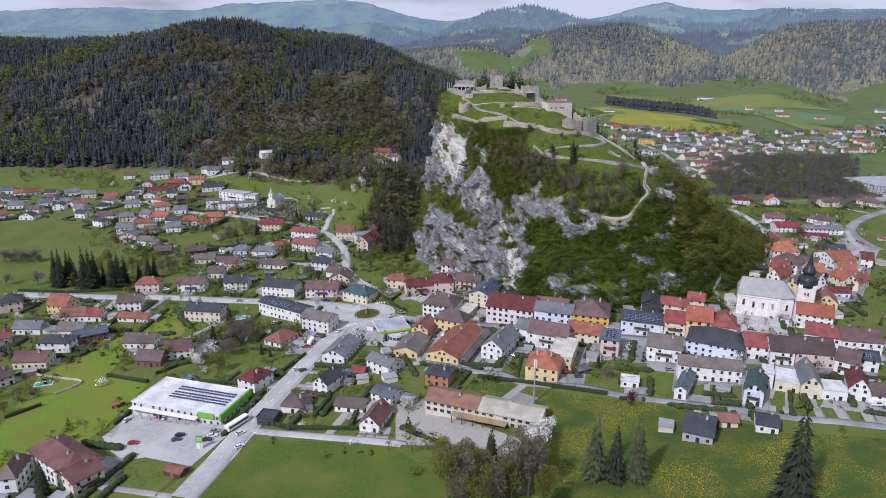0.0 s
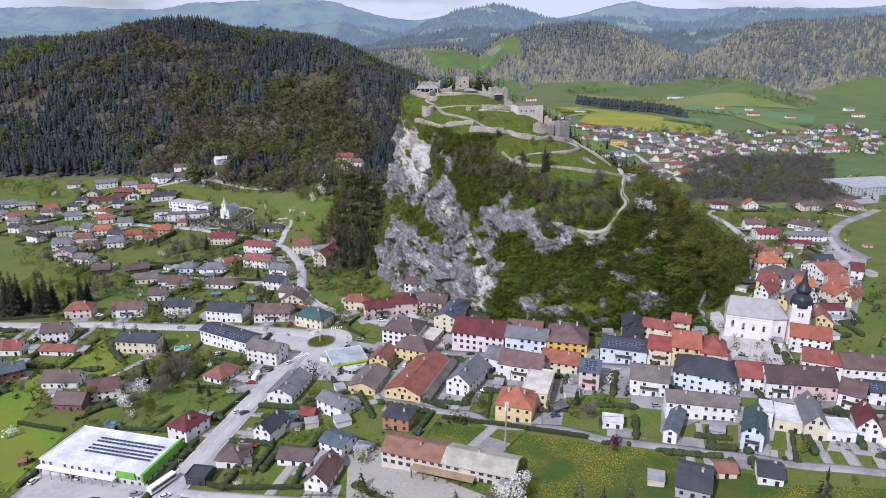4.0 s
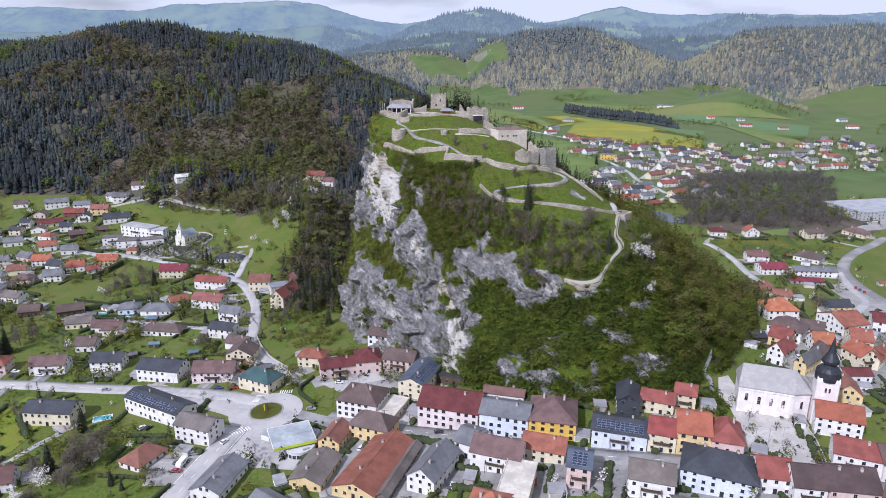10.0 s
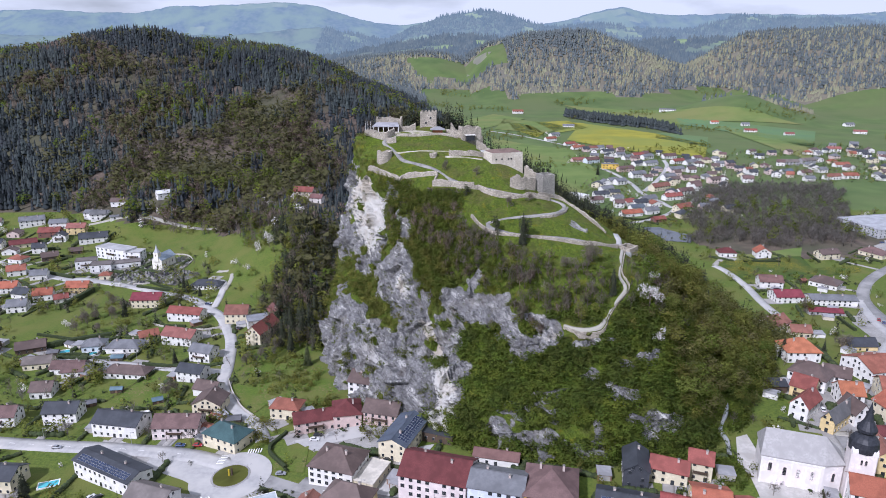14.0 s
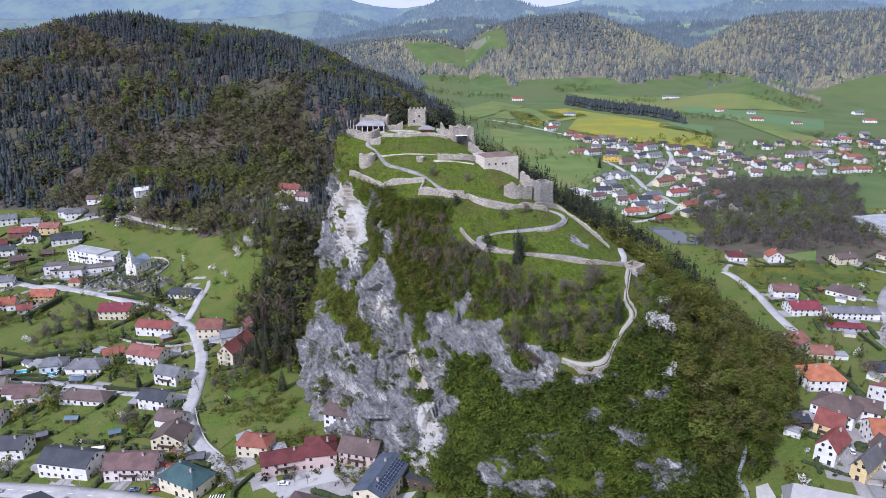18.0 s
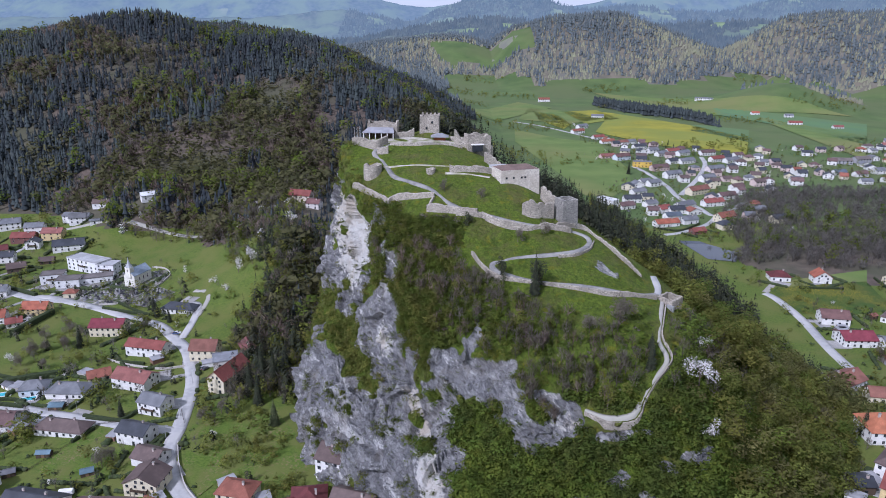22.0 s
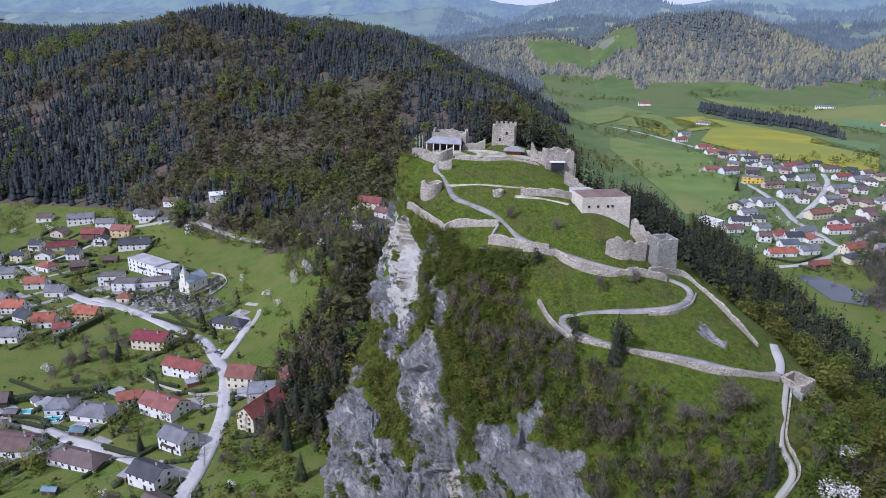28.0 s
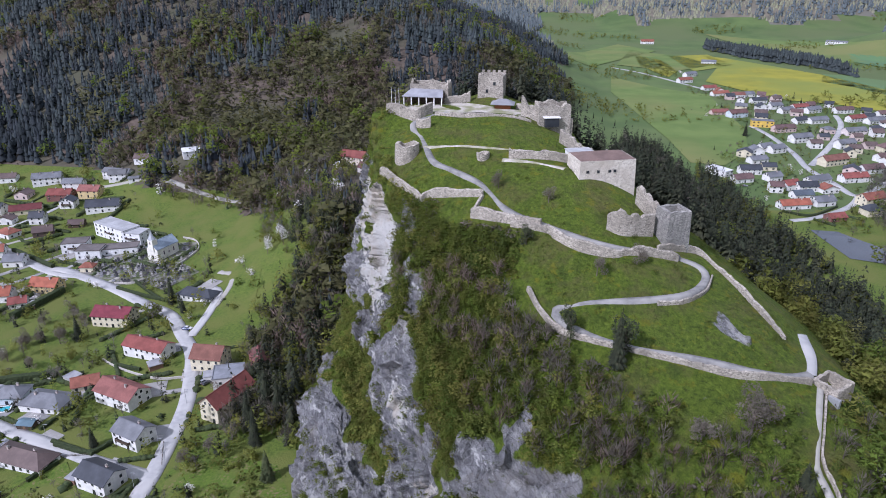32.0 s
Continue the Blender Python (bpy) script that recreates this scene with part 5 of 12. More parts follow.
def ragged_box(name, parent, x0, x1, y0, y1, z0, z1, mat, jag=0.6, taper=0.0, hollow=1.1, seed=1, holes=()):
    """A hollow masonry block with leaning faces and a broken crown."""
    r = np.random.RandomState(seed)
    n = 14
    ring = [(x0 + (x1 - x0) * i / n, y0) for i in range(n)] + [(x1, y0 + (y1 - y0) * i / n) for i in range(n)]
    ring += [(x1 - (x1 - x0) * i / n, y1) for i in range(n)] + [(x0, y1 - (y1 - y0) * i / n) for i in range(n)]
    mx0, my0 = (x0 + x1) / 2, (y0 + y1) / 2
    m = len(ring)
    crown = np.convolve(np.pad(r.uniform(-1, 1, m), 1, mode="wrap"), np.ones(3) / 3, "valid") * jag
    bm = bmesh.new()
    lay = []
    for s in (0.0, 0.25, 0.5, 0.75, 1.0):
        k = 1 + taper * (1 - s)
        lay.append([bm.verts.new((mx0 + (px - mx0) * k + r.uniform(-0.06, 0.06), my0 + (py - my0) * k + r.uniform(-0.06, 0.06), z0 + (z1 - z0) * s + (crown[i] if s == 1 else 0))) for i, (px, py) in enumerate(ring)])
    fx, fy = 1 - 2 * hollow / (x1 - x0), 1 - 2 * hollow / (y1 - y0)
    inn = [bm.verts.new((mx0 + (px - mx0) * fx, my0 + (py - my0) * fy, z1 + crown[i])) for i, (px, py) in enumerate(ring)]
    low = [bm.verts.new((mx0 + (px - mx0) * fx, my0 + (py - my0) * fy, z1 - min(3.0, (z1 - z0) * 0.4))) for px, py in ring]
    lay += [inn, low]
    for a, b in zip(lay[:-1], lay[1:]):
        for i in range(m):
            j = (i + 1) % m
            bm.faces.new((a[i], a[j], b[j], b[i]))
    bm.faces.new(low)
    return part(name, bm, mat, parent)


def round_tower(x, y, z, r0, r1, h, mat, label, jag=0.8, cut=0.0, name="castle_tower"):
    top = new(name)
    top.matrix_basis = pose(x, y, z)
    tagged(top, label, "tower")
    r = np.random.RandomState(int(x * 3 + y))
    n = 22
    crown = np.convolve(np.pad(r.uniform(-1, 1, n), 1, mode="wrap"), np.ones(3) / 3, "valid") * jag
    bm = bmesh.new()
    lay = []
    for s, k in ((-0.35, 1.0), (0.3, 1.0), (0.7, 1.0), (1.0, 1.0), (1.0, 0.72), (0.7, 0.7)):
        rad = (r0 + (r1 - r0) * min(s, 1)) * k
        lay.append([bm.verts.new((rad * math.cos(2 * math.pi * i / n) * r.uniform(0.98, 1.02), rad * math.sin(2 * math.pi * i / n), s * h + (crown[i] if s == 1.0 else 0))) for i in range(n)])
    for a, b in zip(lay[:-1], lay[1:]):
        for i in range(n):
            j = (i + 1) % n
            bm.faces.new((a[i], a[j], b[j], b[i]))
    bm.faces.new(lay[-1])
    part("wall", bm, mat, top)
    return top


HILL_PATHS = []
hill_path([(124.2, 462.8), (117.1, 458.8), (107.9, 457.3), (95.8, 458.0), (81.0, 459.5), (66.8, 464.7), (60.7, 469.1), (59.7, 471.5), (63.9, 472.9), (82.0, 474.5), (95.1, 479.5), (101.7, 488.3), (101.7, 494.9), (95.5, 496.4), (87.8, 494.6), (95.0, 496.4), (80.7, 493.9), (69.4, 495.4), (59.8, 499.3), (44.5, 507.9), (38.2, 516.6), (32.4, 524.0), (21.9, 532.7), (14.8, 538.8), (8.1, 554.8), (3.4, 561.7), (3.1, 567.0), (8.3, 570.0), (15.3, 574.6)], 2.1, M_HILLROAD)
hill_path([(124.2, 462.8), (127.3, 472.3), (128.8, 484.2)], 3, M_ROADPALE)
ruin_wall([(123.6, 459.7), (107.4, 455.1), (95.4, 455.5), (80.1, 458.3), (65.9, 463.1), (59.8, 466.5), (55.3, 472.1), (51.8, 479.0)], 1.5, 0.8, 0.3)
ruin_wall([(86.7, 473.7), (94.6, 476.6), (101.2, 483.8), (104.8, 493.3)], 0.8, 0.5, 0.1)
ruin_wall([(89.2, 497.4), (102.6, 505.8), (107.3, 501.1), (112.2, 493.9), (116.3, 484.8), (121.2, 475.3)], 1.8, 0.9, 0.6)
ruin_wall([(45.2, 502.2), (57.2, 498.0), (58.5, 496.3), (66.2, 491.6), (75.4, 489.6), (80.5, 491.6), (94.8, 494.9)], 2.6, 1.0, 0.5)
ruin_wall([(-5.7, 543.2), (3.3, 531.9), (10.2, 524.8), (13.8, 520.5), (15.5, 521.7), (25.2, 518.9), (35.1, 516.1)], 2.6, 1.0, 0.4)
ruin_wall([(32.2, 508.4), (38.0, 506.1), (44.8, 503.7), (54.4, 500.1)], 3.0, 1.2, 0.5)
ruin_wall([(32.7, 509.4), (35.1, 515.8)], 1.5, 0.8, 0.4)
ruin_wall([(74.4, 502.1), (79.2, 500.6), (88.2, 504.9)], 4.8, 1.4, 2.2)
ruin_wall([(42.1, 536.2), (51.8, 536.6), (64.6, 537.8)], 2.6, 1.0, 0.6)
ruin_wall([(-9.9, 574.3), (-0.9, 570.3), (4.0, 568.6), (8.7, 573.5)], 4.2, 1.2, 0.4)
ruin_wall([(10.6, 570.2), (25.5, 565.4), (38.6, 566.1), (48.7, 567.5)], 1.1, 0.6, 0.2)
ruin_wall([(42.0, 587.5), (48.3, 584.0), (53.0, 578.0)], 2.2, 1.0, 1.0)
ruin_wall([(44.7, 573.5), (51.7, 570.8), (61.5, 573.7)], 6.5, 1.2, 3.0)
ruin_wall([(57.7, 570.3), (64.7, 571.5)], 4.2, 1.2, 1.6)
ruin_wall([(4.6, 563.1), (7.2, 561.1), (10.4, 560.8)], 3.0, 1.0, 0.8)
hill_path([(126.2, 460.6), (120.4, 443.7), (117.8, 435.0), (118.7, 426.7), (110.5, 417.4), (106.4, 412.4), (103.2, 408.4), (94.2, 409.3), (88.5, 412.8)], 1.5, M_GRAVEL)
ruin_wall([(128.3, 462.1), (122.0, 444.3), (119.5, 436.3), (120.6, 427.4), (111.9, 416.9), (107.7, 411.8), (104.3, 407.3), (94.1, 408.2), (88.0, 411.7)], 1.0, 0.5, 0.1)

area([(-9, 577), (-4, 586), (8, 588), (14.5, 591), (22, 590), (29.5, 587), (40, 584), (48, 582), (58, 577), (62, 574), (55, 571), (48, 571), (31, 568.5), (20, 571.5), (10, 574), (0, 570.5)], M_COURT, "pale trodden gravel court of the castle", 0.35, land, "court", 3.0)
hill_path([(9, 549), (13.2, 547.0), (20.8, 545.8), (35.7, 542.2), (47.8, 541.5), (58, 543.0)], 1.8, M_COURT, 0.15)
hill_path([(40, 535.2), (46, 534.6), (52.0, 533.6), (61.6, 530.0)], 2.4, M_COURT, 0.15)

# keep on the summit
keep = new("castle_keep")
keep.matrix_basis = pose(30.8, 600.0, 119.0, 0, 0, -4)
tagged(keep, "square grey-brown ruined keep with battlements", "tower")
ragged_box("wall", keep, -5.3, 5.3, -5.0, 5.0, 0, 11.0, M_RUIN, 0.35, 0.03, 1.2, 3)
for i in range(5):
    for sx, sy in ((1, -1), (1, 1)):
        bm = bmesh.new()
        box(bm, -5.2 + i * 2.3, -4.0 + i * 2.3, sy * 4.6 - 0.45, sy * 4.6 + 0.45, 10.4, 12.0)
        part("merlon", bm, M_RUIN, keep)
for zz, xx in ((4.0, -1.5), (7.2, 1.6)):
    bm = bmesh.new()
    box(bm, xx - 0.5, xx + 0.5, -5.35, -5.0, zz, zz + 1.3)
    part("window_opening", bm, M_WINDOW, keep)

# great bastion with a brown roof
bastion = new("castle_bastion")
bastion.matrix_basis = pose(73.5, 531.5, 104.0, 0, 0, 18)
tagged(bastion, "pale plastered castle bastion with low brown tiled roof", "building")
ragged_box("wall", bastion, -9.6, 9.6, -6.0, 6.0, -3.5, 10.4, M_PALERUIN, 0.05, 0.05, 1.0, 5)
bm = bmesh.new()
vs = [bm.verts.new(p) for p in ((-9.4, -5.8, 10.45), (9.4, -5.8, 10.45), (9.4, 5.8, 10.45), (-9.4, 5.8, 10.45), (-5.5, 2.0, 11.7), (6.5, 2.0, 11.7))]
for q in ((0, 1, 5, 4), (1, 2, 5), (2, 3, 4, 5), (3, 0, 4), (3, 2, 1, 0)):
    bm.faces.new([vs[i] for i in q])
part("roof", bm, paint((0.22, 0.14, 0.11), "roof"), bastion)
for xx in (-7, -3.4, 0.6, 2.4):
    bm = bmesh.new()
    box(bm, xx - 0.45, xx + 0.45, -6.25, -5.7, 6.4, 7.3)
    part("loophole", bm, M_WINDOW, bastion)

round_tower(3.8, 546.5, 104.5, 4.8, 4.5, 7.5, M_RUIN, "broken round stone tower at the cliff edge", 1.2)
round_tower(33.0, 536.8, 108.5, 2.0, 2.4, 4.0, M_RUIN, "lone block of broken castle masonry on the slope", 0.6, name="masonry_block")

# tall battered corner tower by the path
corner = new("castle_tower")
corner.matrix_basis = pose(94.0, 505.5, 93.0, 0, 0, 24)
tagged(corner, "dark weathered corner tower with leaning faces", "tower")
ragged_box("wall", corner, -3.7, 3.7, -3.6, 3.6, -3, 13.0, M_RUINDARK, 0.4, 0.12, 1.2, 7)
ruin_wall([(85.0, 521.0), (91.0, 512.0)], 7.0, 1.2, 0.2, crenels=True, label="castle wall with a row of battlements")

# gate house at the end of the lower wall
gate = new("castle_gate")
gate.matrix_basis = pose(129.0, 460.5, 73.0, 0, 0, 40)
tagged(gate, "small ruined stone gate tower beside the path", "gate")
ragged_box("wall", gate, -3.6, 3.6, -3.4, 3.4, -4, 5.0, M_RUIN, 0.5, 0.05, 0.9, 9)
bm = bmesh.new()
box(bm, -4.5, -3.6, -4.6, -1.6, -0.5, 3.2)
part("gate_leaf", bm, M_METAL, gate, "grey metal gate leaf")

# ruined palas by the court, and the tall ruin over the bastion
palas = new("castle_palas")
palas.matrix_basis = pose(57.0, 572.5, 115.5, 0, 0, 14)
tagged(palas, "tall ruined castle hall with empty walls", "building")
ragged_box("wall", palas, -6.5, 6.0, -4.0, 4.5, -3, 7.8, M_RUIN, 1.6, 0.02, 1.1, 12)
bm = bmesh.new()
box(bm, -4.5, 1.0, -6.2, -4.2, 0.2, 3.6)
part("glass_stair", bm, M_WINDOW, palas, "modern glazed stair case with flat roof")
bm = bmesh.new()
box(bm, -5.0, 1.5, -6.6, -4.0, 3.6, 3.9)
part("stair_roof", bm, M_WHITE, palas)
ruin_wall([(60.0, 556.0), (67.0, 552.0), (75.0, 548.0), (83.0, 541.0)], 5.0, 1.4, 1.6)
ruin_wall([(76.0, 545.0), (81.0, 542.0), (85.0, 536.0)], 8.5, 1.6, 1.8)
hut = new("ticket_hut")
hut.matrix_basis = pose(66.5, 545.0, 109.5, 0, 0, 16)
tagged(hut, "small white flat-roofed hut among castle walls", "hut")
bm = bmesh.new()
box(bm, -4.2, 4.2, -2.4, 2.4, -2.0, 3.0)
part("wall", bm, M_WHITE, hut)
bm = bmesh.new()
box(bm, -4.5, 4.5, -2.7, 2.7, 3.0, 3.25)
part("roof", bm, paint((0.5, 0.5, 0.5), "sheet"), hut)
bm = bmesh.new()
box(bm, 0.5, 2.8, -2.48, -2.3, 0.2, 2.4)
part("door", bm, paint((0.3, 0.14, 0.12)), hut)

# tavern pavilion with posts under a grey roof, ruin wall behind
tavern = new("castle_tavern")
tavern.matrix_basis = pose(3.0, 590.0, 118.2, 0, 0, -6)
tagged(tavern, "open castle tavern with white posts and grey roof", "pavilion")
bm = bmesh.new()
vs = [bm.verts.new(p) for p in ((-9, -4, 3.6), (9, -4, 3.8), (7, 4, 5.6), (-7, 4, 5.6), (-9, -4, 3.85), (9, -4, 4.05), (7, 4, 5.9), (-7, 4, 5.9))]
for q in ((0, 3, 2, 1), (4, 5, 6, 7), (0, 1, 5, 4), (1, 2, 6, 5), (2, 3, 7, 6), (3, 0, 4, 7)):
    bm.faces.new([vs[i] for i in q])
part("roof", bm, paint((0.34, 0.34, 0.36), "sheet"), tavern)
for i in range(6):
    bm = bmesh.new()
    box(bm, -8.4 + i * 3.3, -8.0 + i * 3.3, -3.7, -3.3, -1.0, 3.7)
    part("post", bm, M_WHITE, tavern)
bm = bmesh.new()
box(bm, -8, 8, 0.5, 4.0, -1.5, 4.4)
part("wall", bm, M_WOODDARK, tavern)
palas2 = new("tavern_ruin")
palas2.matrix_basis = pose(3.5, 597.0, 117.5, 0, 0, -6)
tagged(palas2, "roofless ruined castle house behind the tavern", "building")
ragged_box("wall", palas2, -7.5, 9.5, -3.0, 3.5, -2, 9.0, M_RUIN, 1.8, 0.0, 0.9, 21)
for xx in (-4.5, -1.0):
    bm = bmesh.new()
    box(bm, xx - 0.9, xx + 0.9, -3.15, -2.8, 3.5, 6.0)
    part("window_opening", bm, M_WINDOW, palas2)
ruin_wall([(11.0, 592.0), (16.0, 592.5), (22.0, 594.0)], 3.0, 1.0, 0.8)

# wooden kiosk with wide grey roof below the keep
kiosk = new("wooden_kiosk")
kiosk.matrix_basis = pose(36.5, 585.5, 118.0)
tagged(kiosk, "brown wooden kiosk with wide grey hipped roof", "kiosk")
bm = bmesh.new()
box(bm, -3.2, 3.2, -2.2, 2.2, -1.0, 2.8)
part("wall", bm, paint((0.28, 0.11, 0.05)), kiosk)
part("roof", roof_bm(8.6, 6.4, 2.9, 1.5, "h", 0.6, 0.2), paint((0.30, 0.30, 0.31), "sheet"), kiosk)
for i in range(3):
    pole = new("flag_pole")
    pole.matrix_basis = pose(-10.5 + i * 1.6, 586.0, 116.5)
    tagged(pole, "tall bare white flag pole on the castle court", "flag pole", group="flag poles")
    bm = bmesh.new()
    bmesh.ops.create_cone(bm, cap_ends=True, segments=8, radius1=0.12, radius2=0.06, depth=9.5, matrix=Matrix.Translation((0, 0, 4.2)))
    part("pole", bm, M_WHITE, pole)
    bm = bmesh.new()
    bmesh.ops.create_uvsphere(bm, u_segments=8, v_segments=6, radius=0.16, matrix=Matrix.Translation((0, 0, 9.0)))
    part("finial", bm, M_METAL, pole)

ob = hill_path([(159.9, 401.8), (158.1, 397.5), (153.7, 391.8), (152.0, 387.8), (152.7, 382.8), (149.3, 372.4)], 1.6, M_METAL)
tagged(ob, "grey steel stair way climbing the wooded rock", "stair", kind="structure")

# ---- landmarks of the town ----
def flat1(x, y):
    return float(flat_z(np.array(x), np.array(y)))


def arch_mesh(w, h, depth=0.25):
    """Round-headed window: one connected piece, frame and recessed pane."""
    bm = bmesh.new()
    n = 8
    outer = [(-w / 2, 0), (w / 2, 0)] + [(w / 2 * math.cos(math.pi * i / n), h - w / 2 + w / 2 * math.sin(math.pi * i / n)) for i in range(n + 1)]
    lay = []
    for k, y0 in ((1.0, 0.05), (1.0, -0.1), (0.8, -0.1), (0.8, 0.02)):
        lay.append([bm.verts.new((x * k, y0, (z - h / 2) * (k if k == 1 else 0.88) + h / 2)) for x, z in outer])
    m = len(outer)
    for a, b in zip(lay[:-1], lay[1:]):
        for i in range(m):
            j = (i + 1) % m
            bm.faces.new((a[i], a[j], b[j], b[i]))
    f = bm.faces.new(lay[-1])
    f.material_index = 1
    bmesh.ops.recalc_face_normals(bm, faces=bm.faces)
    me = bpy.data.meshes.new("arched_window")
    bm.to_mesh(me)
    bm.free()
    me.materials.append(paint((0.72, 0.62, 0.60)))
    me.materials.append(M_WINDOW)
    return me


def lathe(profile, seg=16, mat_index=0):
    bm = bmesh.new()
    rings = [[bm.verts.new((r * math.cos(2 * math.pi * i / seg), r * math.sin(2 * math.pi * i / seg), z)) for i in range(seg)] for r, z in profile]
    for a, b in zip(rings[:-1], rings[1:]):
        for i in range(seg):
            j = (i + 1) % seg
            bm.faces.new((a[i], a[j], b[j], b[i]))
    bm.faces.new(rings[-1])
    return bm


# parish church
ca = math.degrees(math.atan2(349.0 - 356.0, 171.1 - 152.8))
church = new("church")
church.matrix_basis = pose(152.6, 355.6, 16.4, 0, 0, ca)
tagged(church, "white baroque parish church with grey roof and black onion spire", "church")
C_WALL, C_ROOF = paint((0.74, 0.70, 0.68)), paint((0.34, 0.332, 0.322))
bm = bmesh.new()
L, Wd, Hn = 21.0, 15.0, 12.0
plan = [(0, 0), (L, 0), (L + 6.5, 3.0), (L + 6.5, Wd - 3.0), (L, Wd), (0, Wd)]
lo = [bm.verts.new((x, y, -3)) for x, y in plan]
hi = [bm.verts.new((x, y, Hn)) for x, y in plan]
for i in range(6):
    j = (i + 1) % 6
    bm.faces.new((lo[i], lo[j], hi[j], hi[i]))
bm.faces.new(hi)
part("wall", bm, C_WALL, church)
bm = bmesh.new()
ov = [(-0.5, -0.6), (L, -0.6), (L + 7.0, 2.6), (L + 7.0, Wd - 2.6), (L, Wd + 0.6), (-0.5, Wd + 0.6)]
e0 = [bm.verts.new((x, y, Hn - 0.3)) for x, y in ov]
e1 = [bm.verts.new((x, y, Hn + 0.1)) for x, y in ov]
r0, r1 = bm.verts.new((1.2, Wd / 2, Hn + 7.5)), bm.verts.new((L + 0.5, Wd / 2, Hn + 7.5))
for i in range(6):
    j = (i + 1) % 6
    bm.faces.new((e0[i], e0[j], e1[j], e1[i]))
for q in ((e1[0], e1[1], r1, r0), (e1[1], e1[2], r1), (e1[2], e1[3], r1), (e1[3], e1[4], r1), (e1[4], e1[5], r0, r1), (e1[5], e1[0], r0)):
    bm.faces.new(q)
bm.faces.new(e0[::-1])
part("roof", bm, C_ROOF, church)
AW = arch_mesh(1.5, 4.0)
for k, xx in enumerate((3.2, 8.2, 12.8, 17.4)):
    put("arched_window", AW, church, pose(xx, -0.02, 4.6 if k else 5.6))
put("arched_window", AW, church, Matrix.Translation((L + 3.4, 1.45, 4.6)) @ Matrix.Rotation(math.atan2(3.0, 6.5), 4, "Z"))
put("side_door", arch_mesh(1.5, 2.6), church, pose(8.2, -0.02, 0.0))
for xx in (0.3, 5.7, 10.4, 15.1, 19.6):
    bm = bmesh.new()
    box(bm, xx - 0.35, xx + 0.35, -0.28, 0.05, -1.0, Hn - 1.0)
    part("pilaster", bm, paint((0.78, 0.76, 0.74)), church)
bm = bmesh.new()
box(bm, -0.3, L, -0.42, 0.02, Hn - 1.2, Hn - 0.4)
part("cornice", bm, paint((0.78, 0.76, 0.74)), church)
tower = Matrix.Translation((L + 11.2, 2.8, 0))
bm = bmesh.new()
box(bm, -4.2, 4.2, -4.0, 4.0, -3, 20.0)
bmesh.ops.bevel(bm, geom=[e for e in bm.edges if abs((e.verts[0].co - e.verts[1].co).z) > 5], offset=0.4, segments=1, affect="EDGES")
ob = part("tower", bm, paint((0.74, 0.68, 0.65)), church)
ob.matrix_basis = tower
for s in (0, 90, 180, 270):
    bm = bmesh.new()
    n = 10
    pts2 = [(4.2 * math.cos(math.pi * i / n), 19.6 + 2.4 * math.sin(math.pi * i / n)) for i in range(n + 1)]
    a = [bm.verts.new((x, -4.1, z)) for x, z in pts2]
    b = [bm.verts.new((x * 0.98, -3.4, z)) for x, z in pts2]
    bm.faces.new(a)
    bm.faces.new(b[::-1])
    for i in range(n):
        bm.faces.new((a[i], a[i + 1], b[i + 1], b[i]))
    ob = part("clock_gable", bm, paint((0.76, 0.74, 0.72)), church)
    ob.matrix_basis = tower @ Matrix.Rotation(radians(s), 4, "Z")
    ob = part("clock_face", lathe([(0.0, 0), (1.0, 0), (1.0, 0.12), (0.9, 0.14)], 16), paint((0.62, 0.6, 0.56)), church)
    ob.matrix_basis = tower @ Matrix.Rotation(radians(s), 4, "Z") @ pose(0, -4.08, 20.2, 90)
    for dx in (-0.7, 0.7):
        put("belfry_window", arch_mesh(0.9, 2.3), church, tower @ Matrix.Rotation(radians(s), 4, "Z") @ pose(dx, -4.02, 15.2))
    put("tower_window", arch_mesh(0.8, 1.8), church, tower @ Matrix.Rotation(radians(s), 4, "Z") @ pose(0.4, -4.02, 3.2))
M_SPIRE = noisy("dark_shingle", (0.018, 0.02, 0.026), (0.035, 0.038, 0.046), 1.5, 0.5)
ob = part("onion_dome", lathe([(4.7, 19.8), (4.9, 21.5), (4.6, 23.6), (3.6, 25.0), (2.5, 25.8), (2.35, 26.3), (3.2, 27.2), (3.25, 28.2), (2.6, 29.4), (1.6, 31.2), (0.9, 34.2), (0.35, 37.0), (0.1, 38.4)], 16), M_SPIRE, church, "black shingled onion spire")
ob.matrix_basis = tower
bm = bmesh.new()
box(bm, -0.06, 0.06, -0.06, 0.06, 38.2, 40.4)
box(bm, -0.6, 0.6, -0.05, 0.05, 39.4, 39.55)
ob = part("cross", bm, M_METAL, church)
ob.matrix_basis = tower
# steps to the square
for i in range(6):
    st = new("stone_step")
    st.matrix_basis = pose(151.5, 355.0, 16.4, 0, 0, ca)
    tagged(st, "broad pale stone step below the church", "step", group="church steps")
    bm = bmesh.new()
    box(bm, -1.5, 27.0, -3.4 - i * 0.7, -2.7 - i * 0.7, -3.0, -0.1 - i * 0.18)
    part("tread", bm, M_PAVING, st)

# yellow corner house with rounded tower end
house(42.5, 299.5, -18, 15, 15, 7.2, 5.0, "h", (0.68, 0.55, 0.28), (0.44, 0.13, 0.06), 0, "yellow corner house with orange hipped roof")
house(53.5, 313.0, -18, 11, 22, 6.6, 0, "f", (0.66, 0.57, 0.36), (0.62, 0.58, 0.5), 0, "long yellow wing building with flat cream roof")

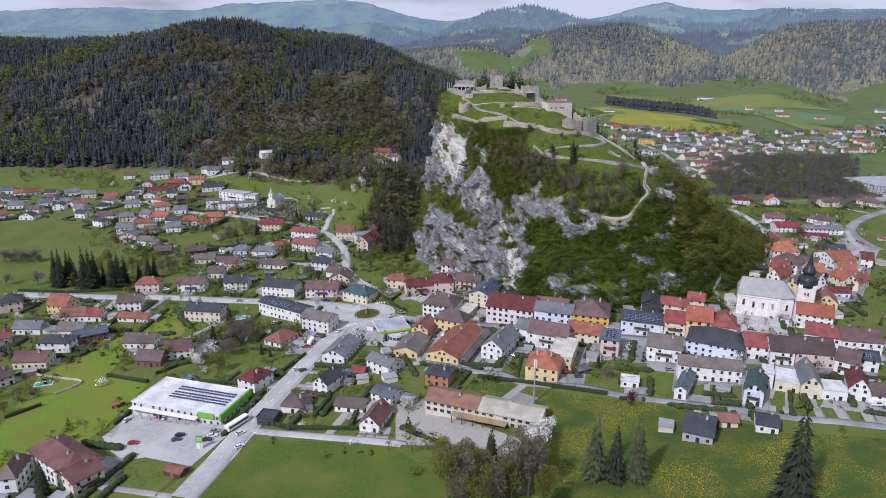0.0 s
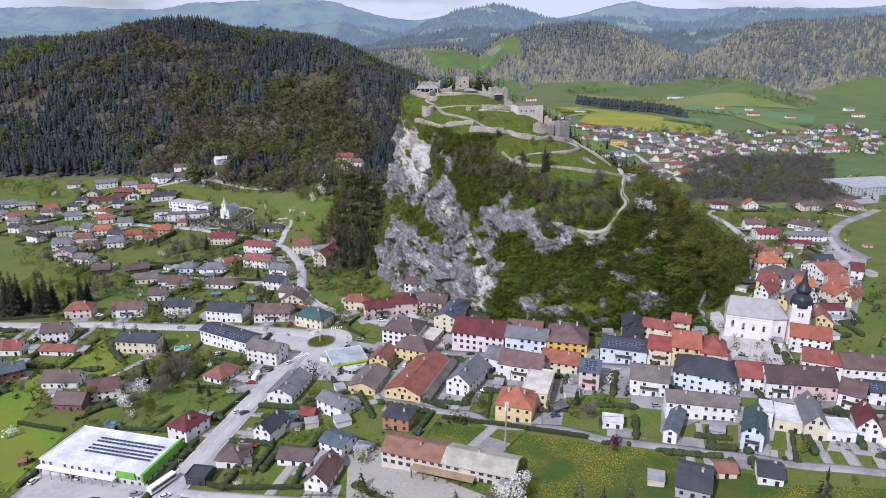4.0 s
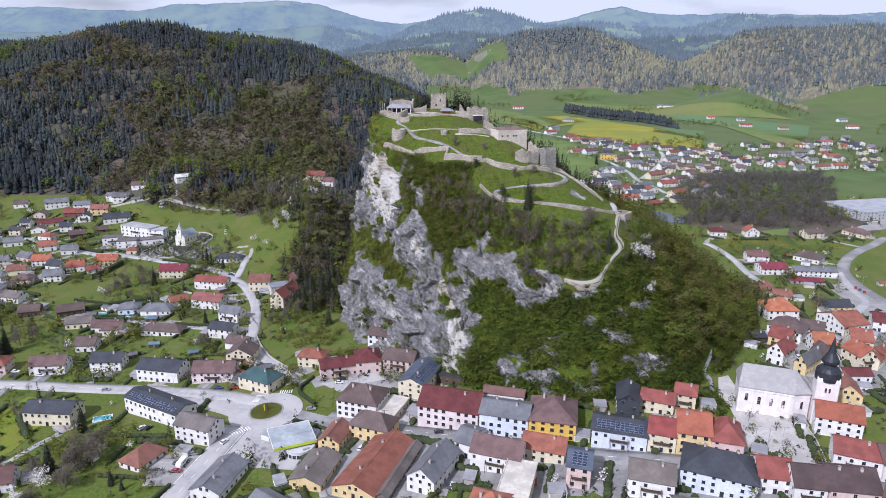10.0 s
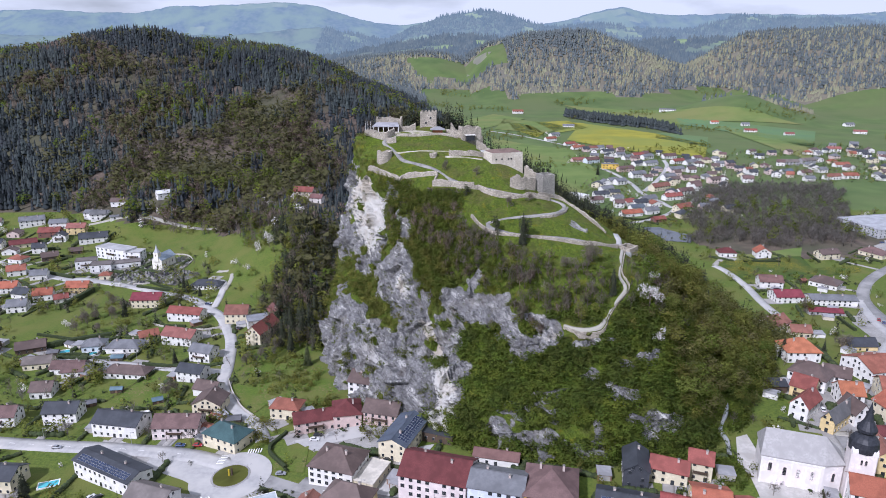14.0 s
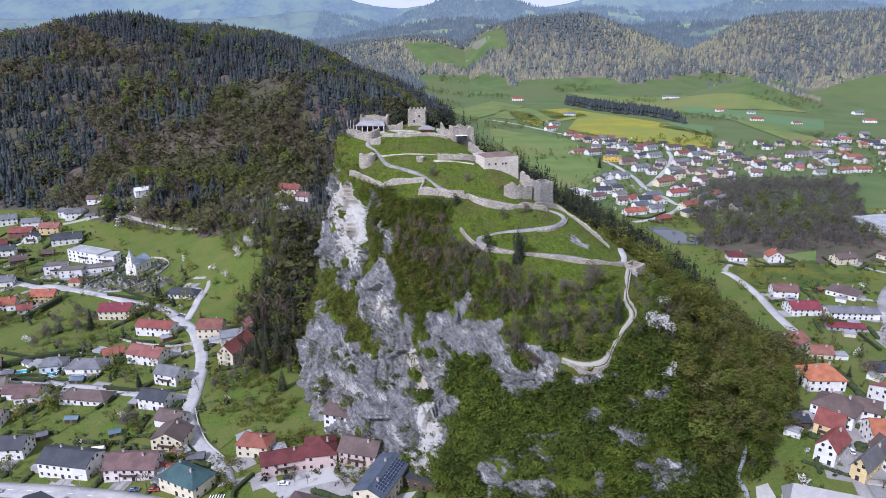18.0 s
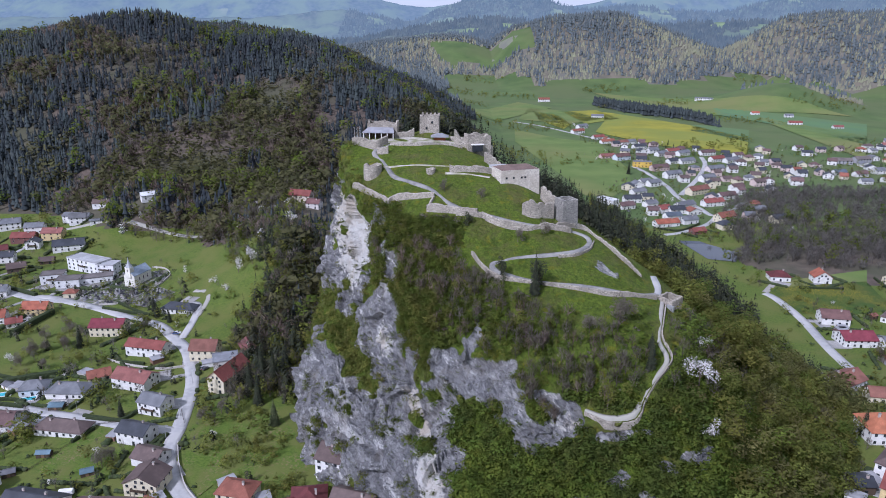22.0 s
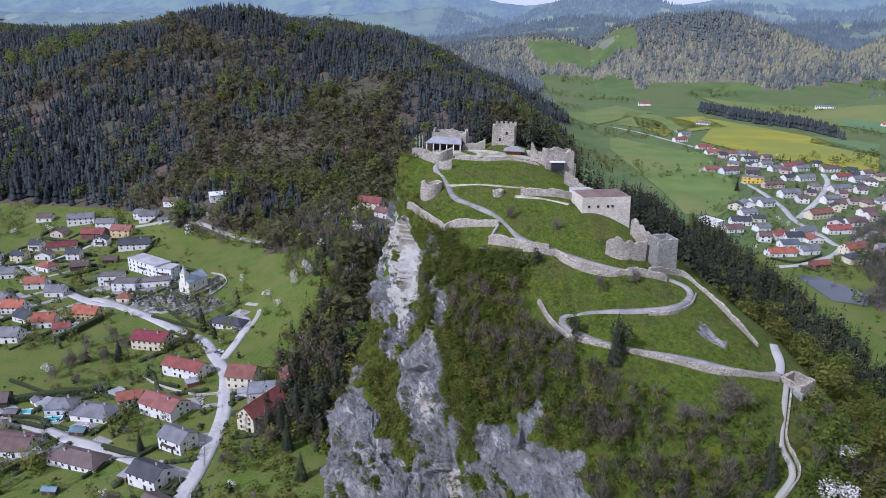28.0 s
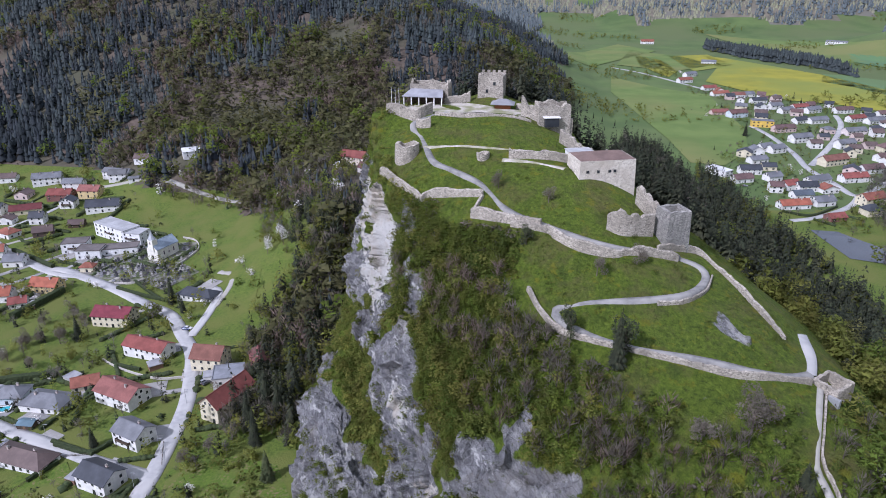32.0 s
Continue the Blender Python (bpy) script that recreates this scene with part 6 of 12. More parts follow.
# supermarket with solar roof and green sign band
sm = house(-120.5, 282.5, -14.5, 46, 24, 5.2, 0, "f", (0.58, 0.58, 0.57), (0.72, 0.73, 0.74), 0, "flat white supermarket building with solar panels on its roof", name="supermarket")
for r in range(5):
    for c in range(17):
        put("solar_panel", SOLAR, sm, pose(-9.0 + c * 1.75, -3.2 + r * 2.1 + (0.7 if r > 2 else 0), 5.75, 12))
bm = bmesh.new()
box(bm, 22.6, 23.6, -12.6, 12.4, 3.0, 6.4)
part("sign_band", bm, paint((0.16, 0.42, 0.05)), sm, "bright green sign band")
bm = bmesh.new()
box(bm, 12.0, 20.0, -12.7, -12.2, 3.6, 6.2)
part("sign_panel", bm, paint((0.16, 0.42, 0.05)), sm, "bright green sign panel")
bm = bmesh.new()
box(bm, -22.5, 12.0, -15.0, -12.2, 3.3, 3.6)
part("canopy", bm, M_WHITE, sm)
for c in range(8):
    bm = bmesh.new()
    box(bm, -21 + c * 4.6, -20.7 + c * 4.6, -14.9, -14.6, -1.5, 3.3)
    part("canopy_post", bm, M_METAL, sm)

# long workshop with rusty and pale roof
shed = house(13.5, 265.5, -20, 50, 13, 5.6, 2.6, "g", (0.58, 0.54, 0.46), (0.36, 0.17, 0.10), 0, "long workshop building with rusty orange gable roof", win=WIN_FAR)
bm = roof_bm(26, 13.3, 5.62, 2.62, "g", 0.62, 0.16)
ob = part("pale_roof", bm, paint((0.42, 0.40, 0.32), "sheet"), shed, "pale greenish sheet roof half")
ob.matrix_basis = pose(12.4, 0, 0.14)
bm = bmesh.new()
box(bm, -12, 12, -10.5, -6.4, 2.6, 2.85)
part("lean_to", bm, paint((0.36, 0.27, 0.16), "sheet"), shed)
for i in range(6):
    bm = bmesh.new()
    box(bm, -11.6 + i * 4.6, -11.3 + i * 4.6, -10.3, -10.0, -2.0, 2.6)
    part("post", bm, M_WOODDARK, shed)

# large apartment house in the foreground
house(-152.0, 234.0, -33, 30, 14, 8.5, 4.0, "h", (0.72, 0.71, 0.68), (0.20, 0.085, 0.075), 0, "large white apartment house with brown-red hipped roof")
house(-142.0, 226.0, 57, 12, 13, 6.5, 3.0, "g", (0.66, 0.62, 0.5), (0.20, 0.085, 0.075), 0, "cream annex house with brown-red gable roof")

# petrol station: tilted canopy with a yellow-green edge over a round kiosk
ps = new("petrol_station")
ps.matrix_basis = pose(-36.0, 355.2, 1.2, 0, 0, 22)
tagged(ps, "petrol station with pale blue-grey tilted canopy and lime-green edge", "petrol station")
bm = bmesh.new()
vs = box(bm, -8.8, 8.8, -7.4, 7.8, 5.3, 5.9)
for v in vs:
    v.co.z += v.co.y * 0.05
part("canopy", bm, paint((0.40, 0.44, 0.46), "sheet"), ps)
for x0, x1, y0, y1 in ((-8.95, -8.82, -7.4, 7.8), (8.82, 8.95, -7.4, 7.8), (-8.95, 8.95, 7.82, 7.95)):
    bm = bmesh.new()
    for v in box(bm, x0, x1, y0, y1, 5.3, 6.05):
        v.co.z += v.co.y * 0.05
    part("edge_trim", bm, M_WHITE, ps)
bm = bmesh.new()
box(bm, 0.2, 8.6, -0.08, 0.08, 5.98, 6.06)
part("roof_seam", bm, M_METAL, ps)
bm = bmesh.new()
box(bm, -8.95, 8.95, -7.66, -7.42, 4.5, 5.7)
part("fascia", bm, paint((0.45, 0.55, 0.04)), ps, "lime-green fascia")
bm = lathe([(6.2, -2.0), (6.2, 3.9), (6.0, 4.0), (5.9, 3.7), (0.2, 3.75)], 28)
ob = part("kiosk", bm, paint((0.52, 0.53, 0.54)), ps)
ob.matrix_basis = pose(2.2, -5.6, 0)
for k in range(9):
    a = radians(200 + k * 17.5)
    put("window", WIN_BIG, ps, Matrix.Translation((2.2 + 6.2 * math.cos(a), -5.6 + 6.2 * math.sin(a), 1.0)) @ Matrix.Rotation(a + math.pi / 2, 4, "Z"))
for k, (bx, by) in enumerate(((3.0, -10.0), (4.3, -9.6))):
    bm = bmesh.new()
    box(bm, bx - 0.5, bx + 0.5, by - 0.45, by + 0.45, 3.6, 4.5)
    bmesh.ops.bevel(bm, geom=bm.edges[:], offset=0.06, segments=1, affect="EDGES")
    part("roof_unit", bm, M_METAL, ps)
for sx in (-7, 7):
    bm = bmesh.new()
    box(bm, sx - 0.25, sx + 0.25, 4.5, 5.0, -2, 5.8)
    part("column", bm, M_METAL, ps)
HOUSES.append((-36, 357, 11))

# roundabout
RB = (-54.0, 386.3)
for r_out, mat, lift, lab, nm in ((17.0, M_ROADPALE, 0.30, "grey asphalt ring of the roundabout", "road"), (8.2, M_PAVING, 0.42, "pale stone kerb ring of the traffic island", "kerb"), (7.3, M_OLIVE, 0.55, "planted traffic island with flowers and grass", "traffic_island")):
    bm = lathe([(r_out, -1.2), (r_out, lift), (r_out * 0.5, lift + (0.25 if mat is M_LAWN else 0.02)), (0.3, lift + (0.4 if mat is M_LAWN else 0.03))], 40)
    me = bpy.data.meshes.new(nm)
    bm.to_mesh(me)
    bm.free()
    me.materials.append(mat)
    ob = new(nm, me)
    ob.matrix_basis = pose(RB[0], RB[1], flat1(*RB), math.degrees(0.0), -math.degrees(math.atan(0.07)), 0)
    tagged(ob, lab, "roundabout", kind="structure")
ROAD_POINTS.append(np.array([[RB[0], RB[1], 36.0]]))
sculpt = new("sculpture")
sculpt.matrix_basis = pose(RB[0], RB[1], flat1(*RB) + 0.8)
tagged(sculpt, "yellow and dark metal sculpture on the traffic island", "sculpture")
bm = bmesh.new()
box(bm, -0.9, -0.3, -0.3, 0.3, -0.3, 2.6)
part("upright", bm, paint((0.5, 0.38, 0.03)), sculpt)
bm = bmesh.new()
box(bm, 0.3, 0.9, -0.3, 0.3, -0.3, 3.4)
part("upright", bm, M_WOODDARK, sculpt)

# cemetery chapel
ch = new("chapel")
ch.matrix_basis = pose(-188.5, 681.0, flat1(-188, 681) + 0.3, 0, 0, -18)
tagged(ch, "small white chapel with ridge turret and blue-grey roof", "chapel")
part("wall", wall_bm(9.5, 17, 8.0, 4.0, "d"), paint((0.76, 0.74, 0.64)), ch)
part("roof", roof_bm(9.5, 17, 8.0, 4.0, "d", 0.5), paint((0.30, 0.36, 0.42), "sheet"), ch)
bm = bmesh.new()
box(bm, -2.2, 2.2, -9.2, -5.2, 6, 14.0)
part("turret", bm, paint((0.76, 0.74, 0.64)), ch)
ob = part("spire", lathe([(2.6, 14.0), (1.2, 16.5), (0.5, 18.5), (0.06, 21.0)], 8), paint((0.42, 0.44, 0.46), "sheet"), ch)
ob.matrix_basis = pose(0, -7.2, 0)
CW = arch_mesh(1.2, 3.0)
for s, ra in ((-1, -90), (1, 90)):
    for yy in (-3.5, 0.5, 4.5):
        put("arched_window", CW, ch, pose(s * 4.77, yy, 2.6, 0, 0, ra))
put("door", arch_mesh(1.8, 3.2), ch, pose(0, -8.55, 0))
put("belfry_window", arch_mesh(0.9, 1.8), ch, pose(0, -9.25, 10.8))
HOUSES.append((-188, 681, 12))

# white apartment blocks beside the cemetery
for bx, by, br, bw, bd, bh in ((-240, 711, -24, 34, 13, 9.5), (-221, 703, -5, 14, 11, 8.0), (-254, 685, 18, 16, 11, 7.0), (-238, 677, 12, 16, 11, 6.0), (-222, 686, 22, 22, 10, 4.2)):
    house(bx, by, br, bw, bd, bh, 0, "f", (0.76, 0.76, 0.75), (0.45, 0.45, 0.45) if bh > 7.5 else (0.16, 0.14, 0.13), 1, "white modern apartment building with flat roof", balcony=bh > 6.5)

# gravestones in the cemetery
GS = []
for w0, h0, rgb in ((0.9, 1.1, (0.06, 0.06, 0.065)), (1.0, 0.9, (0.22, 0.22, 0.23)), (0.8, 1.3, (0.34, 0.33, 0.31)), (0.9, 0.8, (0.10, 0.14, 0.06))):
    bm = bmesh.new()
    box(bm, -w0, w0, -0.9, 0.9, -0.4, 0.25)
    n = 6
    a = [bm.verts.new((x, 0.75, z)) for x, z in [(-w0 * 0.8, 0.25), (w0 * 0.8, 0.25)] + [(w0 * 0.8 * math.cos(math.pi * i / n), h0 + 0.4 * math.sin(math.pi * i / n)) for i in range(n + 1)]]
    b = [bm.verts.new((v.co.x, 0.5, v.co.z)) for v in a]
    bm.faces.new(a)
    bm.faces.new(b[::-1])
    for i in range(len(a)):
        j = (i + 1) % len(a)
        bm.faces.new((a[i], a[j], b[j], b[i]))
    me = bpy.data.meshes.new("gravestone")
    bm.to_mesh(me)
    bm.free()
    me.materials.append(noisy("polished_stone", tuple(c * 0.85 for c in rgb), rgb, 3, 0.4))
    GS.append(me)
rg = random.Random(4)
OLD_GRAVES = [(-223, 652), (-218, 699), (-176, 698), (-168, 683), (-178, 655), (-194, 639)]
NEW_GRAVES = [(-181, 645), (-168, 667), (-153, 656), (-164, 636)]
for i in range(24):
    for j in range(34):
        u, v = j * 2.3, i * 3.2
        x, y = -228 + u, 634 + v + u * 0.12 - 4
        if not (inside(x, y, OLD_GRAVES) or inside(x, y, NEW_GRAVES)) or math.hypot(x + 188, y - 681) < 11 or rg.random() < 0.22 or i % 7 == 4 or math.hypot(x + 221, y - 703) < 12 or math.hypot(x + 222, y - 686) < 12:
            continue
        ob = new("gravestone", rg.choice(GS))
        ob.matrix_basis = pose(x + rg.uniform(-0.3, 0.3), y + rg.uniform(-0.3, 0.3), flat1(x, y) + 0.2, 0, 0, 8 + rg.uniform(-6, 6))
        tagged(ob, "stone grave with upright headstone in the cemetery", "gravestone", group="gravestones")

# factory beyond the right-hand road
house(477.8, 757.0, 12, 80, 50, 8.0, 0, "f", (0.45, 0.46, 0.47), (0.40, 0.41, 0.43), 1, "large grey factory building with flat roof")
house(-92.0, 808.0, -14, 20, 10, 7.0, 4.0, "g", (0.66, 0.58, 0.48), (0.30, 0.075, 0.055), 1, "farm house with long red roof at the forest edge")
house(-76.0, 786.0, -14, 12, 10, 5.0, 3.0, "g", (0.66, 0.62, 0.58), (0.22, 0.10, 0.09), 1, "small farm house with red-brown roof")

# ---- lawns between the houses ----
area([(65.4, 310.0), (80.0, 307.8), (72.6, 279.7), (58.6, 285.0)], M_GARDEN, "garden lawn behind the main street", 0.24)
area([(81.6, 304.9), (91.6, 303.3), (87.5, 289.0), (75.0, 283.8)], M_GARDEN, "garden lawn behind the main street", 0.24)
area([(91.5, 295.7), (101.1, 291.8), (94.0, 272.5), (85.7, 273.7)], M_GARDEN, "vegetable garden with lawn and bushes", 0.24)
area([(112.6, 279.6), (125.6, 276.7), (120.4, 263.9), (107.1, 265.7)], M_GARDEN, "green lawn beside a house yard", 0.24)
area([(135.4, 296.6), (145.6, 293.8), (141.1, 283.5), (130.6, 286.2)], M_GARDEN, "small green lawn between roofs", 0.24)
area([(24.5, 301.8), (40.7, 326.8), (41.5, 319.4), (31.9, 298.0)], M_GARDEN, "narrow green lawn strip beside a house", 0.24)
area([(137.8, 271.7), (153.6, 262.7), (147.9, 255.4), (130.4, 259.6)], M_GARDEN, "green garden beside a shed", 0.24)
area([(-18.0, 311.2), (-8.3, 303.6), (-8.0, 281.7), (-22.4, 287.7)], M_GARDEN, "green lawn beside an unrendered brick house", 0.24)
area([(-41.4, 398.4), (-24.2, 404.7), (-23.2, 384.7), (-36.2, 388.9)], M_GARDEN, "green lawn beside the roundabout", 0.24)
area([(-60.9, 346.0), (-34.5, 334.6), (-34.1, 327.1), (-57.7, 339.3)], M_GARDEN, "green verge below the petrol station", 0.24)
area([(-133.1, 465.7), (-121.3, 489.2), (-95.2, 463.2), (-100.0, 446.6)], M_GARDEN, "vivid green garden lawn", 0.24)
area([(-170.3, 477.1), (-158.9, 498.2), (-149.9, 486.9), (-157.7, 463.3)], M_GARDEN, "vivid green garden lawn", 0.24)
area([(-154.0, 359.9), (-144.3, 369.3), (-137.7, 351.4), (-145.2, 345.8)], M_GARDEN, "vivid green garden lawn", 0.24)
area([(-144.0, 434.0), (-134.7, 437.9), (-118.8, 423.0), (-119.8, 419.7)], M_GARDEN, "green lawn strip beside a yard", 0.24)
area([(-190, 727), (-145, 701), (-104, 644), (-88, 578), (-112, 585), (-119, 633)], M_GRASS, "green sloping meadow between grove and gorge", 0.24)
house(-79.0, 543.6, 20, 13, 11, 7.5, 0.5, "f", (0.62, 0.61, 0.58), (0.25, 0.26, 0.28), 1, "grey flat-roofed middle wing of a large house")
house(-70.5, 558.0, -62, 12, 8, 6.5, 3.0, "g", (0.66, 0.60, 0.48), (0.26, 0.085, 0.075), 1, "narrow house wing with dark red pitched roof")
road([(-79.8, 572.5), (-66.0, 552.0), (-58.3, 518.9)], 4.5, M_GRAVEL, "white gravel drive behind the large house", "driveway")
area([(238, 766), (255, 765), (276, 736), (266, 713), (246, 719)], M_WATER, "calm grey-green fish pond beside the village", 0.3, name="water")
area([(118.8, 241.3), (161.2, 233.3), (141.9, 200.2), (100.5, 203.4)], M_DANDELION, "rough garden meadow beyond the tall spruce", 0.2)

# ---- houses ----
house(-78.6, 367.5, -20, 17.5, 11.0, 8.0, 3.0, "g", (0.70, 0.68, 0.65), (0.17, 0.15, 0.14), 0, "white plastered house with grey-brown gable roof")
house(-104.0, 389.8, -30.0, 34.3, 12.0, 7.5, 2.0, "g", (0.74, 0.73, 0.7), (0.055, 0.06, 0.07), 0, "white plastered house with dark solar gable roof with solar panels", solar=1)
house(-97.4, 352.2, -26.1, 11.6, 15.0, 3.0, 4.0, "h", (0.74, 0.73, 0.7), (0.3, 0.115, 0.075), 0, "white plastered house with rusty orange hipped roof")
house(-96.5, 300.9, -26.3, 10.7, 13.0, 6.0, 3.2, "h", (0.74, 0.73, 0.7), (0.17, 0.035, 0.035), 0, "white plastered house with dark red hipped roof")
house(-59.9, 332.1, -15.3, 12.3, 21.0, 4.5, 3.0, "d", (0.74, 0.73, 0.7), (0.17, 0.175, 0.185), 0, "white plastered house with grey gable roof")
house(-60.0, 295.4, -24.3, 8.3, 13.0, 6.0, 3.5, "d", (0.74, 0.73, 0.7), (0.055, 0.06, 0.07), 0, "white plastered house with dark grey gable roof")
house(-71.0, 278.9, -8.3, 10.3, 11.0, 3.6, 3.0, "h", (0.74, 0.73, 0.7), (0.125, 0.09, 0.08), 0, "white plastered house with brown hipped roof")
house(-80.8, 267.2, -9.3, 7.7, 7.0, 3.5, 0.0, "f", (0.055, 0.06, 0.07), (0.055, 0.06, 0.07), 0, "dark walled building with dark grey flat roof")
house(-45.7, 276.8, -10.3, 13.1, 9.0, 3.0, 2.2, "g", (0.74, 0.73, 0.7), (0.125, 0.09, 0.08), 0, "white plastered house with brown gable roof")
house(-33.1, 262.8, -14.7, 8.9, 15.0, 4.0, 4.0, "d", (0.74, 0.73, 0.7), (0.2, 0.1, 0.085), 0, "white plastered house with red-brown gable roof")
house(-46.9, 308.5, -15.3, 6.4, 6.0, 2.8, 2.0, "g", (0.2, 0.1, 0.085), (0.34, 0.06, 0.05), 0, "red-brown walled building with red gable roof")
house(-35.3, 311.5, -36.6, 14.8, 9.0, 6.0, 2.2, "g", (0.74, 0.73, 0.7), (0.17, 0.175, 0.185), 0, "white plastered house with grey gable roof")
house(-30.4, 282.0, -29.4, 10.9, 10.0, 5.0, 1.6, "g", (0.74, 0.73, 0.7), (0.12, 0.155, 0.19), 0, "white plastered house with blue-grey gable roof")
house(-61.8, 411.8, -28.1, 18.8, 12.0, 6.5, 4.0, "h", (0.66, 0.6, 0.44), (0.045, 0.13, 0.105), 0, "cream plastered house with green hipped roof")
house(-22.8, 334.2, -16.6, 13.1, 20.0, 3.8, 2.4, "d", (0.66, 0.52, 0.27), (0.17, 0.145, 0.13), 0, "yellow plastered house with grey-brown gable roof")
house(-17.8, 356.0, -17.3, 9.4, 14.0, 5.0, 3.0, "d", (0.66, 0.52, 0.27), (0.3, 0.115, 0.075), 0, "yellow plastered house with rusty orange gable roof")
house(-1.7, 360.9, -21.2, 18.0, 12.0, 6.5, 4.5, "h", (0.66, 0.52, 0.27), (0.125, 0.09, 0.08), 0, "yellow plastered house with brown hipped roof")
house(-7.9, 381.6, -18.9, 19.2, 17.0, 8.5, 5.0, "h", (0.74, 0.73, 0.7), (0.125, 0.09, 0.08), 0, "white plastered house with brown hipped roof")
house(0.9, 334.4, -23.1, 17.7, 38.0, 3.6, 3.4, "d", (0.66, 0.52, 0.27), (0.36, 0.11, 0.06), 0, "yellow plastered house with orange-red gable roof")
house(10.4, 330.2, -20.1, 4.3, 36.0, 3.2, 1.5, "d", (0.17, 0.145, 0.13), (0.17, 0.145, 0.13), 0, "brown walled building with grey-brown gable roof")
house(23.3, 327.3, -27.2, 11.3, 22.0, 6.5, 4.2, "d", (0.74, 0.73, 0.7), (0.17, 0.175, 0.185), 0, "white plastered house with grey gable roof")
house(38.4, 344.4, -30.9, 7.6, 14.0, 6.5, 3.0, "g", (0.74, 0.73, 0.7), (0.17, 0.175, 0.185), 0, "white plastered house with grey gable roof")
house(48.9, 332.5, -21.0, 19.5, 13.0, 7.5, 4.5, "g", (0.74, 0.73, 0.7), (0.19, 0.11, 0.1), 0, "white plastered house with reddish brown gable roof")
house(67.6, 336.0, -19.1, 16.6, 12.0, 5.5, 3.6, "g", (0.66, 0.6, 0.44), (0.36, 0.11, 0.06), 0, "cream plastered house with orange-red gable roof")
house(-6.8, 297.2, -17.2, 11.4, 10.0, 6.0, 1.6, "h", (0.4, 0.19, 0.11), (0.055, 0.06, 0.07), 0, "brick-red walled building with dark grey hipped roof")
house(77.5, 319.0, -17.3, 8.6, 13.0, 9.0, 3.0, "g", (0.62, 0.48, 0.44), (0.1, 0.13, 0.18), 0, "pink plastered house with blue solar gable roof with solar panels", solar=2)
house(32.6, 368.8, -18.0, 26.7, 19.0, 9.5, 5.0, "g", (0.7, 0.62, 0.6), (0.17, 0.035, 0.035), 0, "pale pink plastered house with dark red gable roof")
house(54.8, 357.6, -16.8, 20.4, 15.0, 9.5, 3.0, "g", (0.62, 0.67, 0.73), (0.17, 0.175, 0.185), 0, "pale blue plastered house with grey gable roof")
house(74.2, 354.8, -12.9, 19.1, 20.0, 8.5, 6.0, "h", (0.68, 0.46, 0.1), (0.19, 0.11, 0.1), 0, "bright yellow plastered house with reddish brown hipped roof")
house(56.9, 381.6, -15.4, 18.4, 6.0, 4.0, 2.0, "g", (0.74, 0.73, 0.7), (0.2, 0.1, 0.085), 0, "white plastered house with red-brown gable roof")
house(18.0, 399.7, -22.5, 12.6, 24.0, 8.0, 2.6, "d", (0.66, 0.6, 0.44), (0.1, 0.13, 0.18), 0, "cream plastered house with blue solar gable roof with solar panels", solar=2)
house(-24.1, 420.5, 15.5, 18.8, 9.0, 6.0, 3.2, "g", (0.62, 0.48, 0.44), (0.17, 0.035, 0.035), 0, "pink plastered house with dark red gable roof")
house(-9.3, 424.6, 8.6, 12.8, 14.0, 7.0, 4.0, "h", (0.62, 0.48, 0.44), (0.17, 0.035, 0.035), 0, "pink plastered house with dark red hipped roof")
house(8.1, 422.9, -16.2, 16.3, 12.0, 6.5, 3.6, "g", (0.62, 0.48, 0.44), (0.125, 0.09, 0.08), 0, "pink plastered house with brown gable roof")
house(-0.1, 449.0, -18.3, 18.2, 14.0, 9.0, 3.6, "g", (0.74, 0.73, 0.7), (0.125, 0.09, 0.08), 0, "white plastered house with brown gable roof")
house(-39.1, 434.0, -10.4, 14.1, 10.0, 6.0, 3.0, "h", (0.66, 0.6, 0.44), (0.36, 0.11, 0.06), 0, "cream plastered house with orange-red hipped roof")
house(34.2, 402.9, -23.1, 14.1, 8.0, 4.0, 0.0, "f", (0.1, 0.07, 0.05), (0.055, 0.06, 0.07), 0, "dark wooden walled building with dark grey flat roof")
house(5.9, 376.9, -22.8, 8.6, 16.0, 4.0, 0.0, "f", (0.66, 0.6, 0.44), (0.62, 0.58, 0.5), 0, "cream plastered house with cream flat roof")
house(98.6, 341.3, -17.7, 21.1, 14.0, 7.5, 3.0, "g", (0.62, 0.67, 0.73), (0.055, 0.06, 0.07), 0, "pale blue plastered house with dark solar gable roof with solar panels", solar=1)
house(114.2, 336.4, -20.5, 10.4, 13.0, 8.0, 4.0, "g", (0.66, 0.6, 0.44), (0.34, 0.06, 0.05), 0, "cream plastered house with red gable roof")
house(125.5, 335.6, -16.3, 12.3, 19.0, 9.5, 4.5, "g", (0.66, 0.52, 0.27), (0.44, 0.115, 0.05), 0, "yellow plastered house with orange gable roof")
house(136.2, 329.6, -17.9, 11.4, 16.0, 8.0, 5.0, "h", (0.62, 0.48, 0.44), (0.31, 0.075, 0.055), 0, "pink plastered house with red hipped roof")
house(121.1, 362.2, -24.4, 13.8, 9.0, 6.0, 3.0, "g", (0.66, 0.6, 0.44), (0.31, 0.075, 0.055), 0, "cream plastered house with red gable roof")
house(133.0, 362.4, -21.9, 8.6, 9.0, 8.0, 3.0, "g", (0.66, 0.6, 0.44), (0.31, 0.075, 0.055), 0, "cream plastered house with red gable roof")
house(108.6, 364.3, -14.8, 9.4, 15.0, 8.0, 3.0, "d", (0.055, 0.06, 0.07), (0.055, 0.06, 0.07), 0, "dark walled building with dark grey gable roof")
